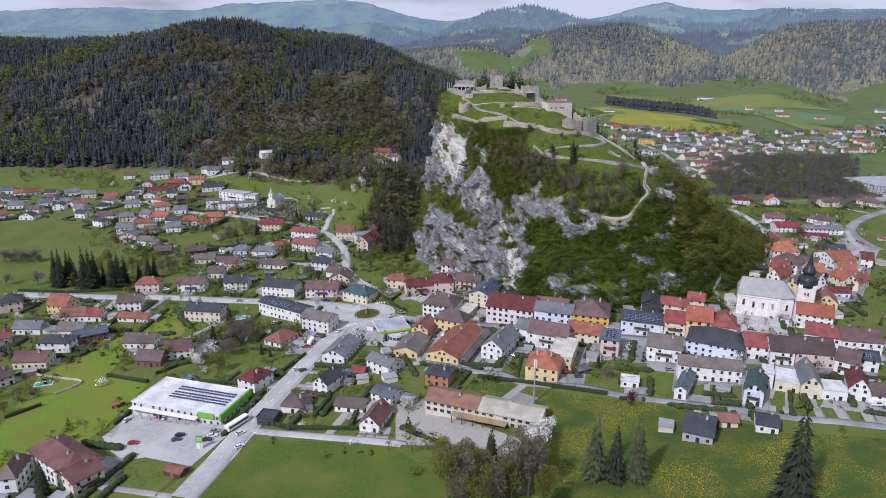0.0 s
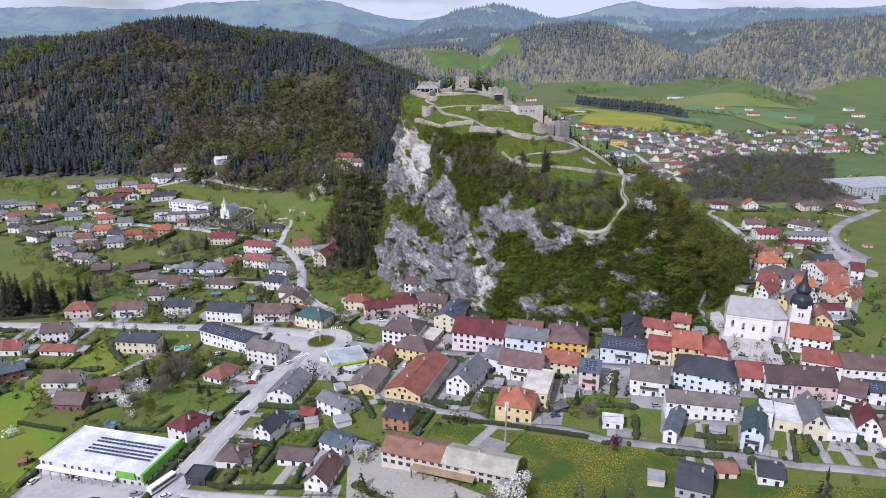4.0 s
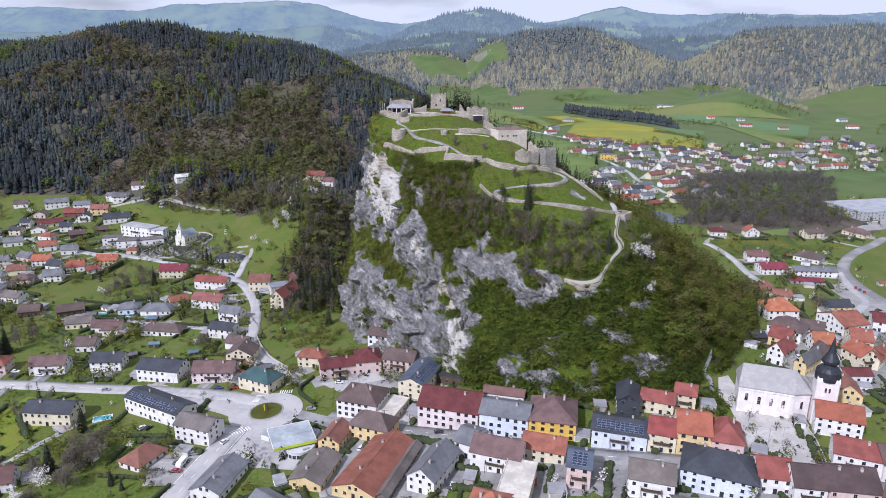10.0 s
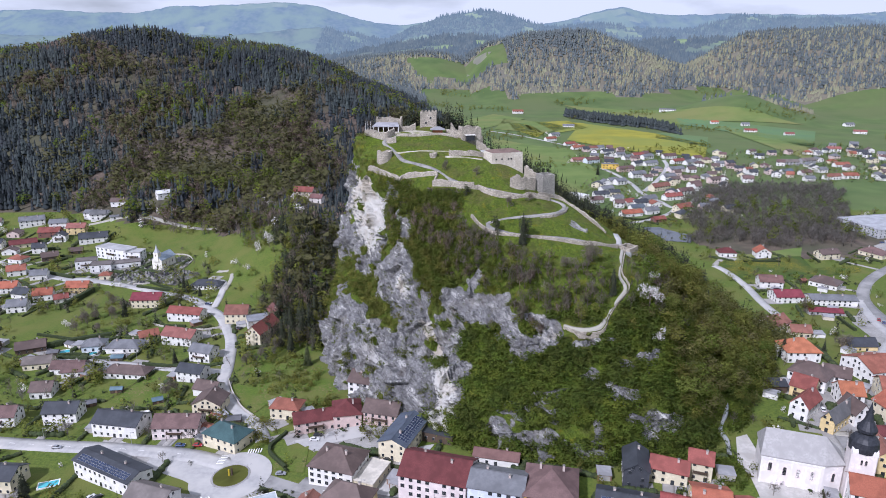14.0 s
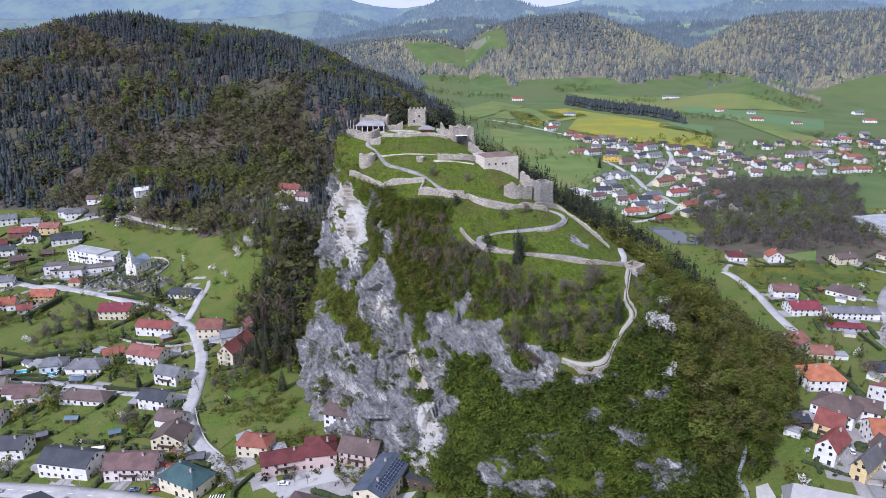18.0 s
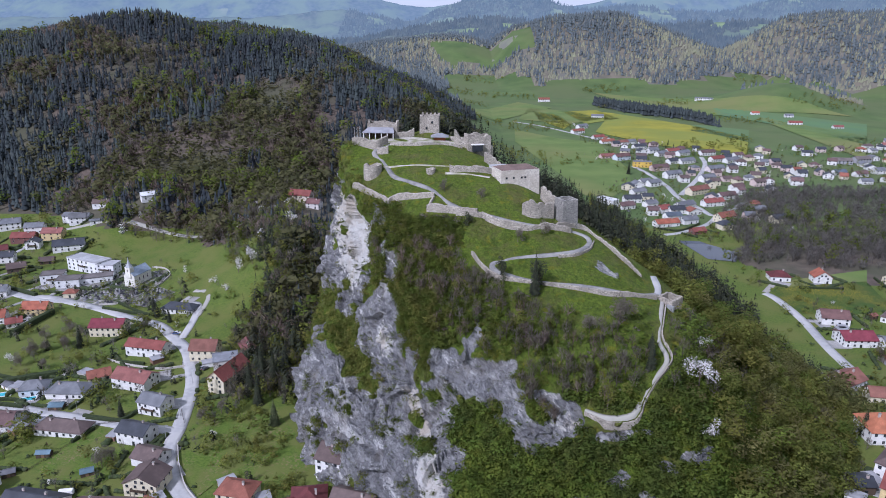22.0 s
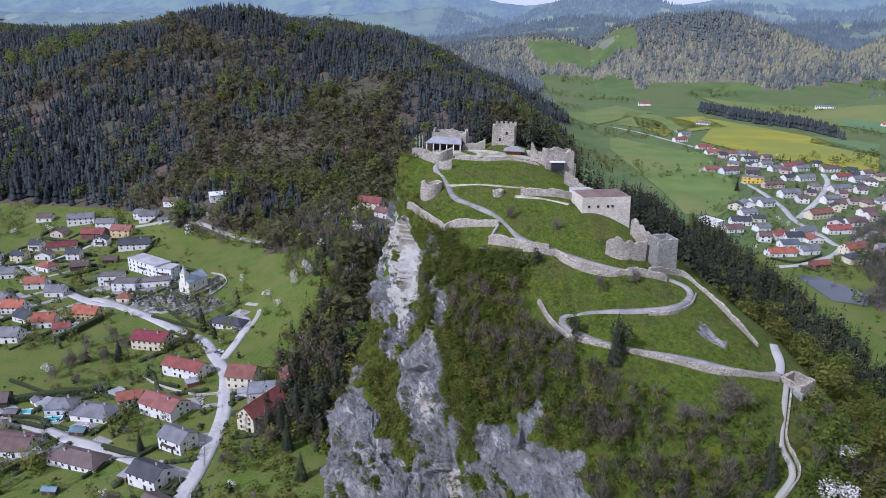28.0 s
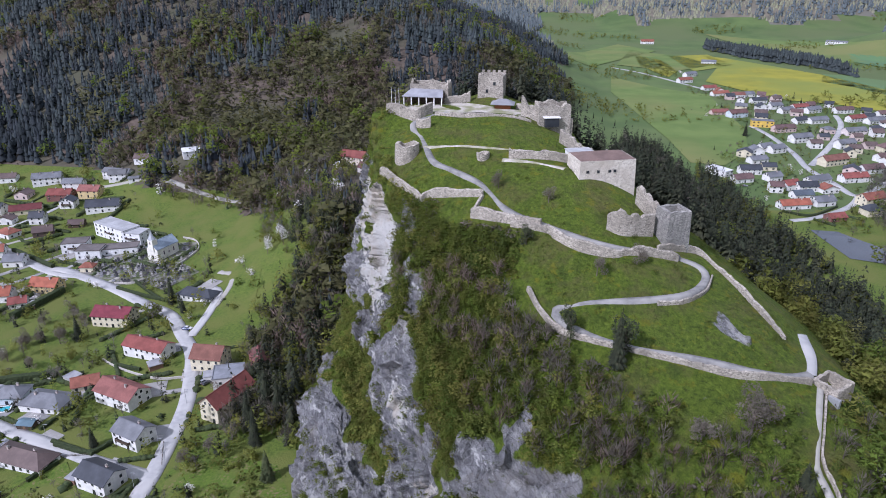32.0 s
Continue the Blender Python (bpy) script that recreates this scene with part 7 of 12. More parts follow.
house(186.0, 339.9, -22.7, 16.8, 13.0, 8.0, 4.0, "g", (0.74, 0.73, 0.7), (0.44, 0.115, 0.05), 0, "white plastered house with orange gable roof")
house(178.6, 315.7, -26.1, 15.3, 13.0, 7.5, 3.6, "g", (0.74, 0.73, 0.7), (0.31, 0.075, 0.055), 0, "white plastered house with red gable roof")
house(192.3, 310.6, -10.4, 17.4, 14.0, 7.5, 4.0, "g", (0.74, 0.73, 0.7), (0.19, 0.11, 0.1), 0, "white plastered house with reddish brown gable roof")
house(101.1, 309.9, -17.5, 15.6, 13.0, 7.5, 4.0, "g", (0.74, 0.73, 0.7), (0.17, 0.145, 0.13), 0, "white plastered house with grey-brown gable roof")
house(125.7, 310.4, -24.8, 25.2, 18.0, 8.0, 5.0, "h", (0.62, 0.67, 0.73), (0.055, 0.06, 0.07), 0, "pale blue plastered house with dark grey hipped roof")
house(114.5, 287.5, -12.9, 26.5, 10.0, 7.0, 2.6, "g", (0.74, 0.73, 0.7), (0.17, 0.145, 0.13), 0, "white plastered house with grey-brown gable roof")
house(143.2, 307.7, -12.9, 11.1, 14.0, 6.5, 4.0, "g", (0.74, 0.73, 0.7), (0.31, 0.075, 0.055), 0, "white plastered house with red gable roof")
house(151.4, 300.9, -12.0, 10.3, 14.0, 7.0, 4.6, "g", (0.74, 0.73, 0.7), (0.09, 0.062, 0.058), 0, "white plastered house with dark brown gable roof")
house(164.9, 299.4, -10.1, 16.3, 16.0, 7.0, 4.6, "g", (0.62, 0.48, 0.44), (0.09, 0.062, 0.058), 0, "pink plastered house with dark brown gable roof")
house(176.8, 288.9, -37.5, 8.8, 14.0, 7.0, 3.6, "g", (0.74, 0.73, 0.7), (0.19, 0.11, 0.1), 0, "white plastered house with reddish brown gable roof")
house(186.1, 292.2, -16.5, 8.6, 10.0, 6.0, 2.5, "g", (0.74, 0.73, 0.7), (0.055, 0.06, 0.07), 0, "white plastered house with dark solar gable roof with solar panels", solar=1)
house(101.2, 277.4, -28.8, 4.9, 20.0, 5.0, 1.4, "d", (0.74, 0.73, 0.7), (0.12, 0.155, 0.19), 0, "white plastered house with blue-grey gable roof")
house(127.4, 268.2, -27.2, 7.4, 18.0, 7.0, 3.0, "d", (0.6, 0.66, 0.7), (0.05, 0.11, 0.08), 0, "light blue plastered house with dark green gable roof")
house(136.1, 277.5, -20.5, 4.4, 9.0, 7.0, 0.0, "f", (0.74, 0.73, 0.7), (0.66, 0.66, 0.65), 0, "white plastered house with white flat roof")
house(150.7, 272.2, -17.3, 7.6, 19.0, 6.5, 4.0, "d", (0.66, 0.6, 0.44), (0.17, 0.175, 0.185), 0, "cream plastered house with grey gable roof")
house(144.0, 275.4, -24.3, 9.7, 13.0, 4.5, 0.0, "f", (0.66, 0.6, 0.44), (0.66, 0.66, 0.65), 0, "cream plastered house with white flat roof")
house(169.2, 267.9, -22.0, 7.6, 14.0, 6.0, 4.5, "d", (0.74, 0.73, 0.7), (0.17, 0.035, 0.035), 0, "white plastered house with dark red gable roof")
house(157.5, 266.1, -9.2, 10.1, 9.0, 4.5, 0.0, "f", (0.74, 0.73, 0.7), (0.66, 0.66, 0.65), 0, "white plastered house with white flat roof")
house(79.0, 284.2, -14.0, 7.8, 6.0, 3.0, 0.0, "f", (0.74, 0.73, 0.7), (0.66, 0.66, 0.65), 0, "white plastered house with white flat roof")
house(96.3, 243.6, -22.7, 10.8, 16.0, 4.0, 4.0, "g", (0.36, 0.36, 0.37), (0.055, 0.06, 0.07), 0, "grey walled building with dark grey gable roof")
house(108.7, 248.8, -5.9, 6.9, 7.0, 3.0, 1.5, "g", (0.66, 0.6, 0.44), (0.3, 0.115, 0.075), 0, "cream plastered house with rusty orange gable roof")
house(122.3, 244.7, -17.8, 7.8, 10.0, 3.6, 2.0, "g", (0.74, 0.73, 0.7), (0.055, 0.06, 0.07), 0, "white plastered house with dark grey gable roof")
house(173.4, 262.6, -8.8, 5.7, 10.0, 5.0, 3.0, "g", (0.74, 0.73, 0.7), (0.125, 0.09, 0.08), 0, "white plastered house with brown gable roof")
house(203.0, 362.4, -20.5, 11.3, 13.0, 6.5, 4.6, "d", (0.66, 0.52, 0.27), (0.3, 0.115, 0.075), 0, "yellow plastered house with rusty orange gable roof")
house(239.5, 395.7, -51.9, 6.8, 15.0, 6.0, 3.6, "d", (0.66, 0.6, 0.44), (0.36, 0.11, 0.06), 0, "cream plastered house with orange-red gable roof")
house(223.2, 459.0, -2.6, 17.2, 14.0, 6.5, 5.0, "h", (0.74, 0.73, 0.7), (0.5, 0.15, 0.05), 0, "white plastered house with bright orange hipped roof")
house(213.8, 429.8, -48.2, 17.0, 14.0, 7.0, 4.5, "h", (0.74, 0.73, 0.7), (0.125, 0.09, 0.08), 0, "white plastered house with brown hipped roof")
house(226.6, 430.2, -31.6, 11.2, 12.0, 6.0, 3.0, "g", (0.74, 0.73, 0.7), (0.125, 0.09, 0.08), 0, "white plastered house with brown gable roof")
house(247.1, 437.1, 11.0, 15.6, 20.0, 7.0, 4.0, "g", (0.74, 0.73, 0.7), (0.36, 0.11, 0.06), 0, "white plastered house with orange-red gable roof")
house(241.7, 414.2, -17.1, 9.7, 14.0, 7.0, 4.0, "g", (0.66, 0.6, 0.44), (0.36, 0.11, 0.06), 0, "cream plastered house with orange-red gable roof")
house(232.5, 397.1, 8.2, 12.4, 12.0, 7.0, 4.0, "d", (0.66, 0.6, 0.44), (0.44, 0.115, 0.05), 0, "cream plastered house with orange gable roof")
house(214.3, 396.8, 6.5, 7.4, 11.0, 6.0, 4.4, "d", (0.74, 0.73, 0.7), (0.125, 0.09, 0.08), 0, "white plastered house with brown gable roof")
house(220.9, 411.9, -9.6, 9.7, 11.0, 6.5, 4.0, "g", (0.74, 0.73, 0.7), (0.5, 0.15, 0.05), 0, "white plastered house with bright orange gable roof")
house(195.8, 402.6, -50.4, 7.8, 14.0, 7.0, 4.4, "d", (0.74, 0.73, 0.7), (0.31, 0.075, 0.055), 0, "white plastered house with red gable roof")
house(203.6, 417.6, -42.6, 9.8, 11.0, 7.0, 4.0, "g", (0.66, 0.52, 0.27), (0.31, 0.075, 0.055), 0, "yellow plastered house with red gable roof")
house(204.9, 393.0, -54.0, 5.6, 20.0, 6.0, 4.0, "d", (0.66, 0.52, 0.27), (0.14, 0.14, 0.14), 0, "yellow plastered house with grey gable roof")
house(219.7, 381.7, -2.2, 12.4, 8.0, 4.0, 2.0, "g", (0.74, 0.73, 0.7), (0.17, 0.035, 0.035), 0, "white plastered house with dark red gable roof")
house(263.2, 470.1, -1.3, 15.3, 9.0, 3.6, 3.0, "g", (0.66, 0.52, 0.27), (0.055, 0.06, 0.07), 0, "yellow plastered house with dark grey gable roof")
house(277.5, 571.8, -0.3, 18.5, 14.0, 5.0, 3.0, "g", (0.74, 0.73, 0.7), (0.26, 0.035, 0.055), 0, "white plastered house with crimson gable roof")
house(304.0, 563.2, -6.2, 30.2, 12.0, 5.0, 2.0, "g", (0.74, 0.73, 0.7), (0.17, 0.175, 0.185), 0, "white plastered house with grey gable roof")
house(286.3, 540.2, -11.8, 20.2, 7.0, 3.0, 1.6, "g", (0.36, 0.36, 0.37), (0.26, 0.035, 0.055), 0, "grey walled building with crimson gable roof")
house(281.0, 601.6, -10.0, 16.0, 12.0, 5.0, 3.4, "g", (0.74, 0.73, 0.7), (0.2, 0.1, 0.085), 0, "white plastered house with red-brown gable roof")
house(322.5, 600.4, -46.5, 18.9, 14.0, 4.0, 3.6, "h", (0.74, 0.73, 0.7), (0.125, 0.09, 0.08), 0, "white plastered house with brown hipped roof")
house(281.4, 675.9, -5.8, 14.0, 10.0, 4.0, 3.0, "h", (0.74, 0.73, 0.7), (0.17, 0.035, 0.035), 1, "white plastered house with dark red hipped roof")
house(309.9, 672.4, -6.7, 12.0, 10.0, 5.0, 4.0, "d", (0.74, 0.73, 0.7), (0.44, 0.115, 0.05), 1, "white plastered house with orange gable roof")
house(362.6, 667.9, 11.2, 17.7, 10.0, 5.0, 3.0, "g", (0.66, 0.6, 0.44), (0.125, 0.09, 0.08), 1, "cream plastered house with brown gable roof")
house(406.1, 672.7, -64.0, 19.7, 12.0, 4.0, 3.4, "h", (0.66, 0.6, 0.44), (0.19, 0.11, 0.1), 1, "cream plastered house with reddish brown hipped roof")
house(232.0, 509.4, -23.3, 5.1, 10.0, 4.0, 3.0, "d", (0.74, 0.73, 0.7), (0.125, 0.09, 0.08), 0, "white plastered house with brown gable roof")
house(237.7, 512.2, 29.3, 17.6, 12.0, 4.0, 3.6, "g", (0.74, 0.73, 0.7), (0.3, 0.115, 0.075), 0, "white plastered house with rusty orange gable roof")
house(243.6, 494.1, -8.5, 10.9, 8.0, 4.0, 3.0, "g", (0.66, 0.6, 0.44), (0.3, 0.115, 0.075), 0, "cream plastered house with rusty orange gable roof")
house(194.5, 424.9, -2.3, 6.7, 8.0, 4.0, 1.5, "g", (0.1, 0.07, 0.05), (0.055, 0.06, 0.07), 0, "dark wooden walled building with dark grey gable roof")
house(269.0, 439.7, -25.8, 6.7, 14.0, 6.0, 3.0, "g", (0.74, 0.73, 0.7), (0.17, 0.035, 0.035), 0, "white plastered house with dark red gable roof")
house(-167.0, 225.6, 11.1, 6.5, 14.0, 9.0, 3.6, "h", (0.74, 0.73, 0.7), (0.125, 0.09, 0.08), 0, "white plastered house with brown hipped roof")
house(-250.1, 401.9, -11.5, 14.1, 12.0, 6.5, 5.0, "g", (0.66, 0.52, 0.27), (0.36, 0.11, 0.06), 0, "yellow plastered house with orange-red gable roof")
house(-235.2, 388.7, 8.7, 14.3, 9.0, 4.5, 3.6, "g", (0.74, 0.73, 0.7), (0.3, 0.115, 0.075), 0, "white plastered house with rusty orange gable roof")
house(-222.7, 389.9, 0.7, 9.6, 9.0, 4.0, 3.6, "g", (0.74, 0.73, 0.7), (0.31, 0.075, 0.055), 0, "white plastered house with red gable roof")
house(-209.5, 408.3, 9.4, 14.2, 10.0, 6.0, 3.6, "g", (0.74, 0.73, 0.7), (0.125, 0.09, 0.08), 0, "white plastered house with brown gable roof")
house(-197.4, 388.7, -5.2, 19.4, 8.0, 3.0, 2.0, "g", (0.74, 0.73, 0.7), (0.36, 0.11, 0.06), 0, "white plastered house with orange-red gable roof")
house(-153.8, 390.5, -5.4, 22.5, 12.0, 7.0, 3.0, "g", (0.66, 0.6, 0.44), (0.055, 0.06, 0.07), 0, "cream plastered house with dark grey gable roof")
house(-176.7, 353.0, 0.1, 17.6, 11.0, 4.0, 3.6, "g", (0.74, 0.73, 0.7), (0.125, 0.09, 0.08), 0, "white plastered house with brown gable roof")
house(-160.6, 330.0, -4.3, 13.7, 10.0, 4.0, 3.6, "g", (0.2, 0.1, 0.085), (0.125, 0.09, 0.08), 0, "red-brown walled building with brown gable roof")
house(-149.9, 339.2, 16.2, 13.2, 11.0, 5.0, 4.0, "g", (0.74, 0.73, 0.7), (0.2, 0.1, 0.085), 0, "white plastered house with red-brown gable roof")
house(-252.1, 370.8, 0.7, 16.2, 10.0, 4.0, 3.0, "g", (0.74, 0.73, 0.7), (0.17, 0.175, 0.185), 0, "white plastered house with grey gable roof")
house(-221.8, 347.5, 0.8, 18.1, 11.0, 6.0, 2.0, "h", (0.74, 0.73, 0.7), (0.055, 0.06, 0.07), 0, "white plastered house with dark grey hipped roof")
house(-223.5, 328.1, 5.9, 16.8, 11.0, 4.5, 3.6, "g", (0.66, 0.6, 0.44), (0.2, 0.1, 0.085), 0, "cream plastered house with red-brown gable roof")
house(-227.3, 306.8, 62.4, 7.6, 10.0, 5.0, 3.4, "g", (0.74, 0.73, 0.7), (0.125, 0.09, 0.08), 0, "white plastered house with brown gable roof")
house(-224.3, 367.5, 0.7, 15.2, 10.0, 4.5, 3.0, "g", (0.74, 0.73, 0.7), (0.17, 0.145, 0.13), 0, "white plastered house with grey-brown gable roof")
house(-210.7, 360.3, 34.9, 17.3, 12.0, 5.0, 2.0, "g", (0.2, 0.1, 0.085), (0.12, 0.155, 0.19), 0, "red-brown walled building with blue-grey gable roof")
house(-259.1, 355.5, 52.1, 6.6, 10.0, 4.0, 3.0, "g", (0.74, 0.73, 0.7), (0.31, 0.075, 0.055), 0, "white plastered house with red gable roof")
house(-286.6, 405.5, 31.3, 12.7, 12.0, 7.0, 3.6, "h", (0.62, 0.48, 0.44), (0.055, 0.06, 0.07), 0, "pink plastered house with dark grey hipped roof")
house(-213.1, 442.7, 8.0, 15.4, 11.0, 6.0, 3.4, "h", (0.62, 0.48, 0.44), (0.36, 0.11, 0.06), 0, "pink plastered house with orange-red hipped roof")
house(-182.4, 442.0, 3.7, 18.4, 10.0, 6.0, 3.4, "g", (0.74, 0.73, 0.7), (0.19, 0.11, 0.1), 0, "white plastered house with reddish brown gable roof")
house(-122.6, 529.7, -17.3, 21.0, 12.0, 6.0, 3.4, "g", (0.74, 0.73, 0.7), (0.34, 0.115, 0.09), 0, "white plastered house with pinkish red gable roof")
house(-100.9, 503.5, -18.6, 13.5, 10.0, 6.5, 2.8, "g", (0.74, 0.73, 0.7), (0.17, 0.175, 0.185), 0, "white plastered house with grey gable roof")
house(-99.3, 479.1, -15.9, 14.7, 10.0, 6.0, 2.8, "g", (0.74, 0.73, 0.7), (0.055, 0.06, 0.07), 0, "white plastered house with dark grey gable roof")
house(-85.6, 461.8, -18.3, 12.7, 10.0, 4.0, 3.0, "g", (0.74, 0.73, 0.7), (0.125, 0.09, 0.08), 0, "white plastered house with brown gable roof")
house(-79.1, 443.9, -7.2, 14.2, 12.0, 6.0, 3.6, "d", (0.66, 0.6, 0.44), (0.125, 0.09, 0.08), 0, "cream plastered house with brown gable roof")
house(-154.6, 523.4, -2.0, 19.9, 12.0, 3.5, 3.0, "h", (0.74, 0.73, 0.7), (0.17, 0.175, 0.185), 0, "white plastered house with grey hipped roof")
house(-174.7, 526.3, 11.4, 13.0, 10.0, 4.0, 3.0, "h", (0.6, 0.66, 0.7), (0.17, 0.175, 0.185), 0, "light blue plastered house with grey hipped roof")
house(-138.2, 487.8, -9.1, 25.0, 10.0, 3.5, 3.0, "h", (0.74, 0.73, 0.7), (0.125, 0.09, 0.08), 0, "white plastered house with brown hipped roof")
house(-170.8, 493.4, 9.5, 11.3, 11.0, 4.0, 3.0, "g", (0.74, 0.73, 0.7), (0.19, 0.11, 0.1), 0, "white plastered house with reddish brown gable roof")
house(-116.6, 428.7, -11.2, 22.8, 13.0, 7.0, 3.4, "g", (0.74, 0.73, 0.7), (0.055, 0.06, 0.07), 0, "white plastered house with dark grey gable roof")
house(-88.2, 424.6, -0.4, 21.0, 13.0, 6.0, 3.6, "g", (0.7, 0.62, 0.6), (0.19, 0.11, 0.1), 0, "pale pink plastered house with reddish brown gable roof")
house(-147.0, 538.9, 30.5, 11.3, 9.0, 3.0, 2.4, "g", (0.66, 0.6, 0.44), (0.36, 0.11, 0.06), 0, "cream plastered house with orange-red gable roof")
house(-131.8, 566.9, -11.8, 23.3, 10.0, 6.0, 2.8, "g", (0.74, 0.73, 0.7), (0.31, 0.075, 0.055), 0, "white plastered house with red gable roof")
house(-169.3, 597.1, 1.3, 20.2, 12.0, 6.5, 3.4, "g", (0.66, 0.6, 0.44), (0.26, 0.035, 0.055), 0, "cream plastered house with crimson gable roof")
house(-95.7, 559.6, 0.5, 14.5, 12.0, 7.0, 4.0, "g", (0.66, 0.6, 0.44), (0.3, 0.115, 0.075), 0, "cream plastered house with rusty orange gable roof")
house(-72.2, 527.9, -19.5, 10.0, 22.0, 8.0, 4.4, "d", (0.66, 0.6, 0.44), (0.31, 0.075, 0.055), 0, "cream plastered house with red gable roof")
house(-135.4, 625.2, -8.6, 22.2, 10.0, 3.2, 3.0, "h", (0.74, 0.73, 0.7), (0.055, 0.06, 0.07), 0, "white plastered house with dark grey hipped roof")
house(-233.0, 627.6, 1.8, 16.4, 10.0, 5.0, 3.4, "g", (0.66, 0.52, 0.27), (0.44, 0.115, 0.05), 0, "yellow plastered house with orange gable roof")
house(-235.9, 607.2, 29.5, 9.0, 8.0, 3.5, 2.4, "g", (0.74, 0.73, 0.7), (0.31, 0.075, 0.055), 0, "white plastered house with red gable roof")
house(-225.5, 655.8, 8.8, 8.4, 6.0, 4.0, 2.0, "h", (0.66, 0.6, 0.44), (0.36, 0.11, 0.06), 1, "cream plastered house with orange-red hipped roof")
house(-330.8, 776.4, 9.0, 18.9, 12.0, 5.0, 3.4, "g", (0.2, 0.1, 0.085), (0.31, 0.075, 0.055), 1, "red-brown walled building with red gable roof")
house(-307.5, 781.4, 5.7, 16.7, 11.0, 6.0, 3.4, "g", (0.66, 0.52, 0.27), (0.34, 0.115, 0.09), 1, "yellow plastered house with pinkish red gable roof")
house(-331.4, 794.4, 10.7, 15.7, 10.0, 6.0, 3.0, "g", (0.74, 0.73, 0.7), (0.17, 0.175, 0.185), 1, "white plastered house with grey gable roof")
house(-281.5, 758.0, 20.4, 24.0, 12.0, 5.0, 4.0, "g", (0.74, 0.73, 0.7), (0.055, 0.06, 0.07), 1, "white plastered house with dark grey gable roof")
house(-300.2, 810.2, -3.8, 24.0, 10.0, 5.0, 2.4, "g", (0.74, 0.73, 0.7), (0.17, 0.175, 0.185), 1, "white plastered house with grey gable roof")
house(-296.6, 708.4, 30.4, 12.9, 10.0, 4.0, 3.0, "g", (0.125, 0.09, 0.08), (0.125, 0.09, 0.08), 1, "brown walled building with brown gable roof")
house(-283.3, 726.9, 18.2, 10.6, 8.0, 3.0, 2.4, "g", (0.1, 0.07, 0.05), (0.125, 0.09, 0.08), 1, "dark wooden walled building with brown gable roof")
house(-341.2, 748.2, 30.5, 21.8, 10.0, 4.0, 3.0, "g", (0.66, 0.6, 0.44), (0.17, 0.035, 0.035), 1, "cream plastered house with dark red gable roof")
house(-361.3, 802.2, 24.9, 22.2, 11.0, 6.0, 3.4, "g", (0.74, 0.73, 0.7), (0.17, 0.175, 0.185), 1, "white plastered house with grey gable roof")
house(-297.3, 805.7, 16.1, 13.9, 10.0, 5.5, 3.0, "g", (0.74, 0.73, 0.7), (0.14, 0.14, 0.14), 1, "white plastered house with grey gable roof")
house(-398.4, 802.9, 16.6, 12.9, 9.0, 4.0, 3.0, "g", (0.74, 0.73, 0.7), (0.125, 0.09, 0.08), 1, "white plastered house with brown gable roof")
house(-283.0, 826.0, 4.8, 17.5, 8.0, 4.0, 3.0, "g", (0.74, 0.73, 0.7), (0.125, 0.09, 0.08), 1, "white plastered house with brown gable roof")
house(-235.5, 817.5, 34.3, 13.5, 8.5, 5.0, 2.4, "g", (0.74, 0.73, 0.7), (0.66, 0.66, 0.65), 1, "white plastered house with white gable roof")
house(-488.4, 731.4, 14.8, 11.2, 10.0, 4.0, 3.0, "g", (0.74, 0.73, 0.7), (0.36, 0.11, 0.06), 1, "white plastered house with orange-red gable roof")
house(-477.7, 734.4, 42.6, 14.9, 10.0, 4.0, 3.0, "g", (0.74, 0.73, 0.7), (0.31, 0.075, 0.055), 1, "white plastered house with red gable roof")
house(-510.4, 742.5, 12.8, 13.1, 10.0, 4.0, 3.0, "g", (0.74, 0.73, 0.7), (0.12, 0.155, 0.19), 1, "white plastered house with blue-grey gable roof")
house(-455.1, 673.1, 15.0, 14.0, 10.0, 4.5, 3.0, "g", (0.74, 0.73, 0.7), (0.17, 0.175, 0.185), 1, "white plastered house with grey gable roof")
house(-444.2, 630.8, 71.2, 9.7, 10.0, 4.5, 3.0, "g", (0.62, 0.48, 0.44), (0.36, 0.11, 0.06), 0, "pink plastered house with orange-red gable roof")
house(-432.5, 685.1, 26.7, 12.7, 10.0, 4.5, 3.0, "g", (0.74, 0.73, 0.7), (0.12, 0.155, 0.19), 1, "white plastered house with blue-grey gable roof")
house(-431.7, 735.4, 26.0, 15.0, 10.0, 4.5, 3.0, "g", (0.74, 0.73, 0.7), (0.17, 0.175, 0.185), 1, "white plastered house with grey gable roof")
house(-407.8, 726.1, 16.4, 14.5, 10.0, 5.0, 3.0, "g", (0.66, 0.6, 0.44), (0.17, 0.175, 0.185), 1, "cream plastered house with grey gable roof")
house(-392.4, 677.7, 49.6, 13.7, 10.0, 5.0, 3.4, "g", (0.74, 0.73, 0.7), (0.34, 0.115, 0.09), 1, "white plastered house with pinkish red gable roof")
house(-376.2, 712.9, 11.5, 12.7, 10.0, 5.0, 3.4, "g", (0.74, 0.73, 0.7), (0.36, 0.11, 0.06), 1, "white plastered house with orange-red gable roof")
house(-338.8, 630.5, 16.1, 17.5, 10.0, 5.0, 3.4, "g", (0.74, 0.73, 0.7), (0.125, 0.09, 0.08), 0, "white plastered house with brown gable roof")
house(-318.0, 626.5, 20.8, 13.2, 10.0, 5.0, 3.0, "g", (0.66, 0.6, 0.44), (0.17, 0.175, 0.185), 0, "cream plastered house with grey gable roof")
house(-297.3, 583.5, 7.6, 14.4, 10.0, 6.0, 3.4, "g", (0.74, 0.73, 0.7), (0.17, 0.175, 0.185), 0, "white plastered house with grey gable roof")
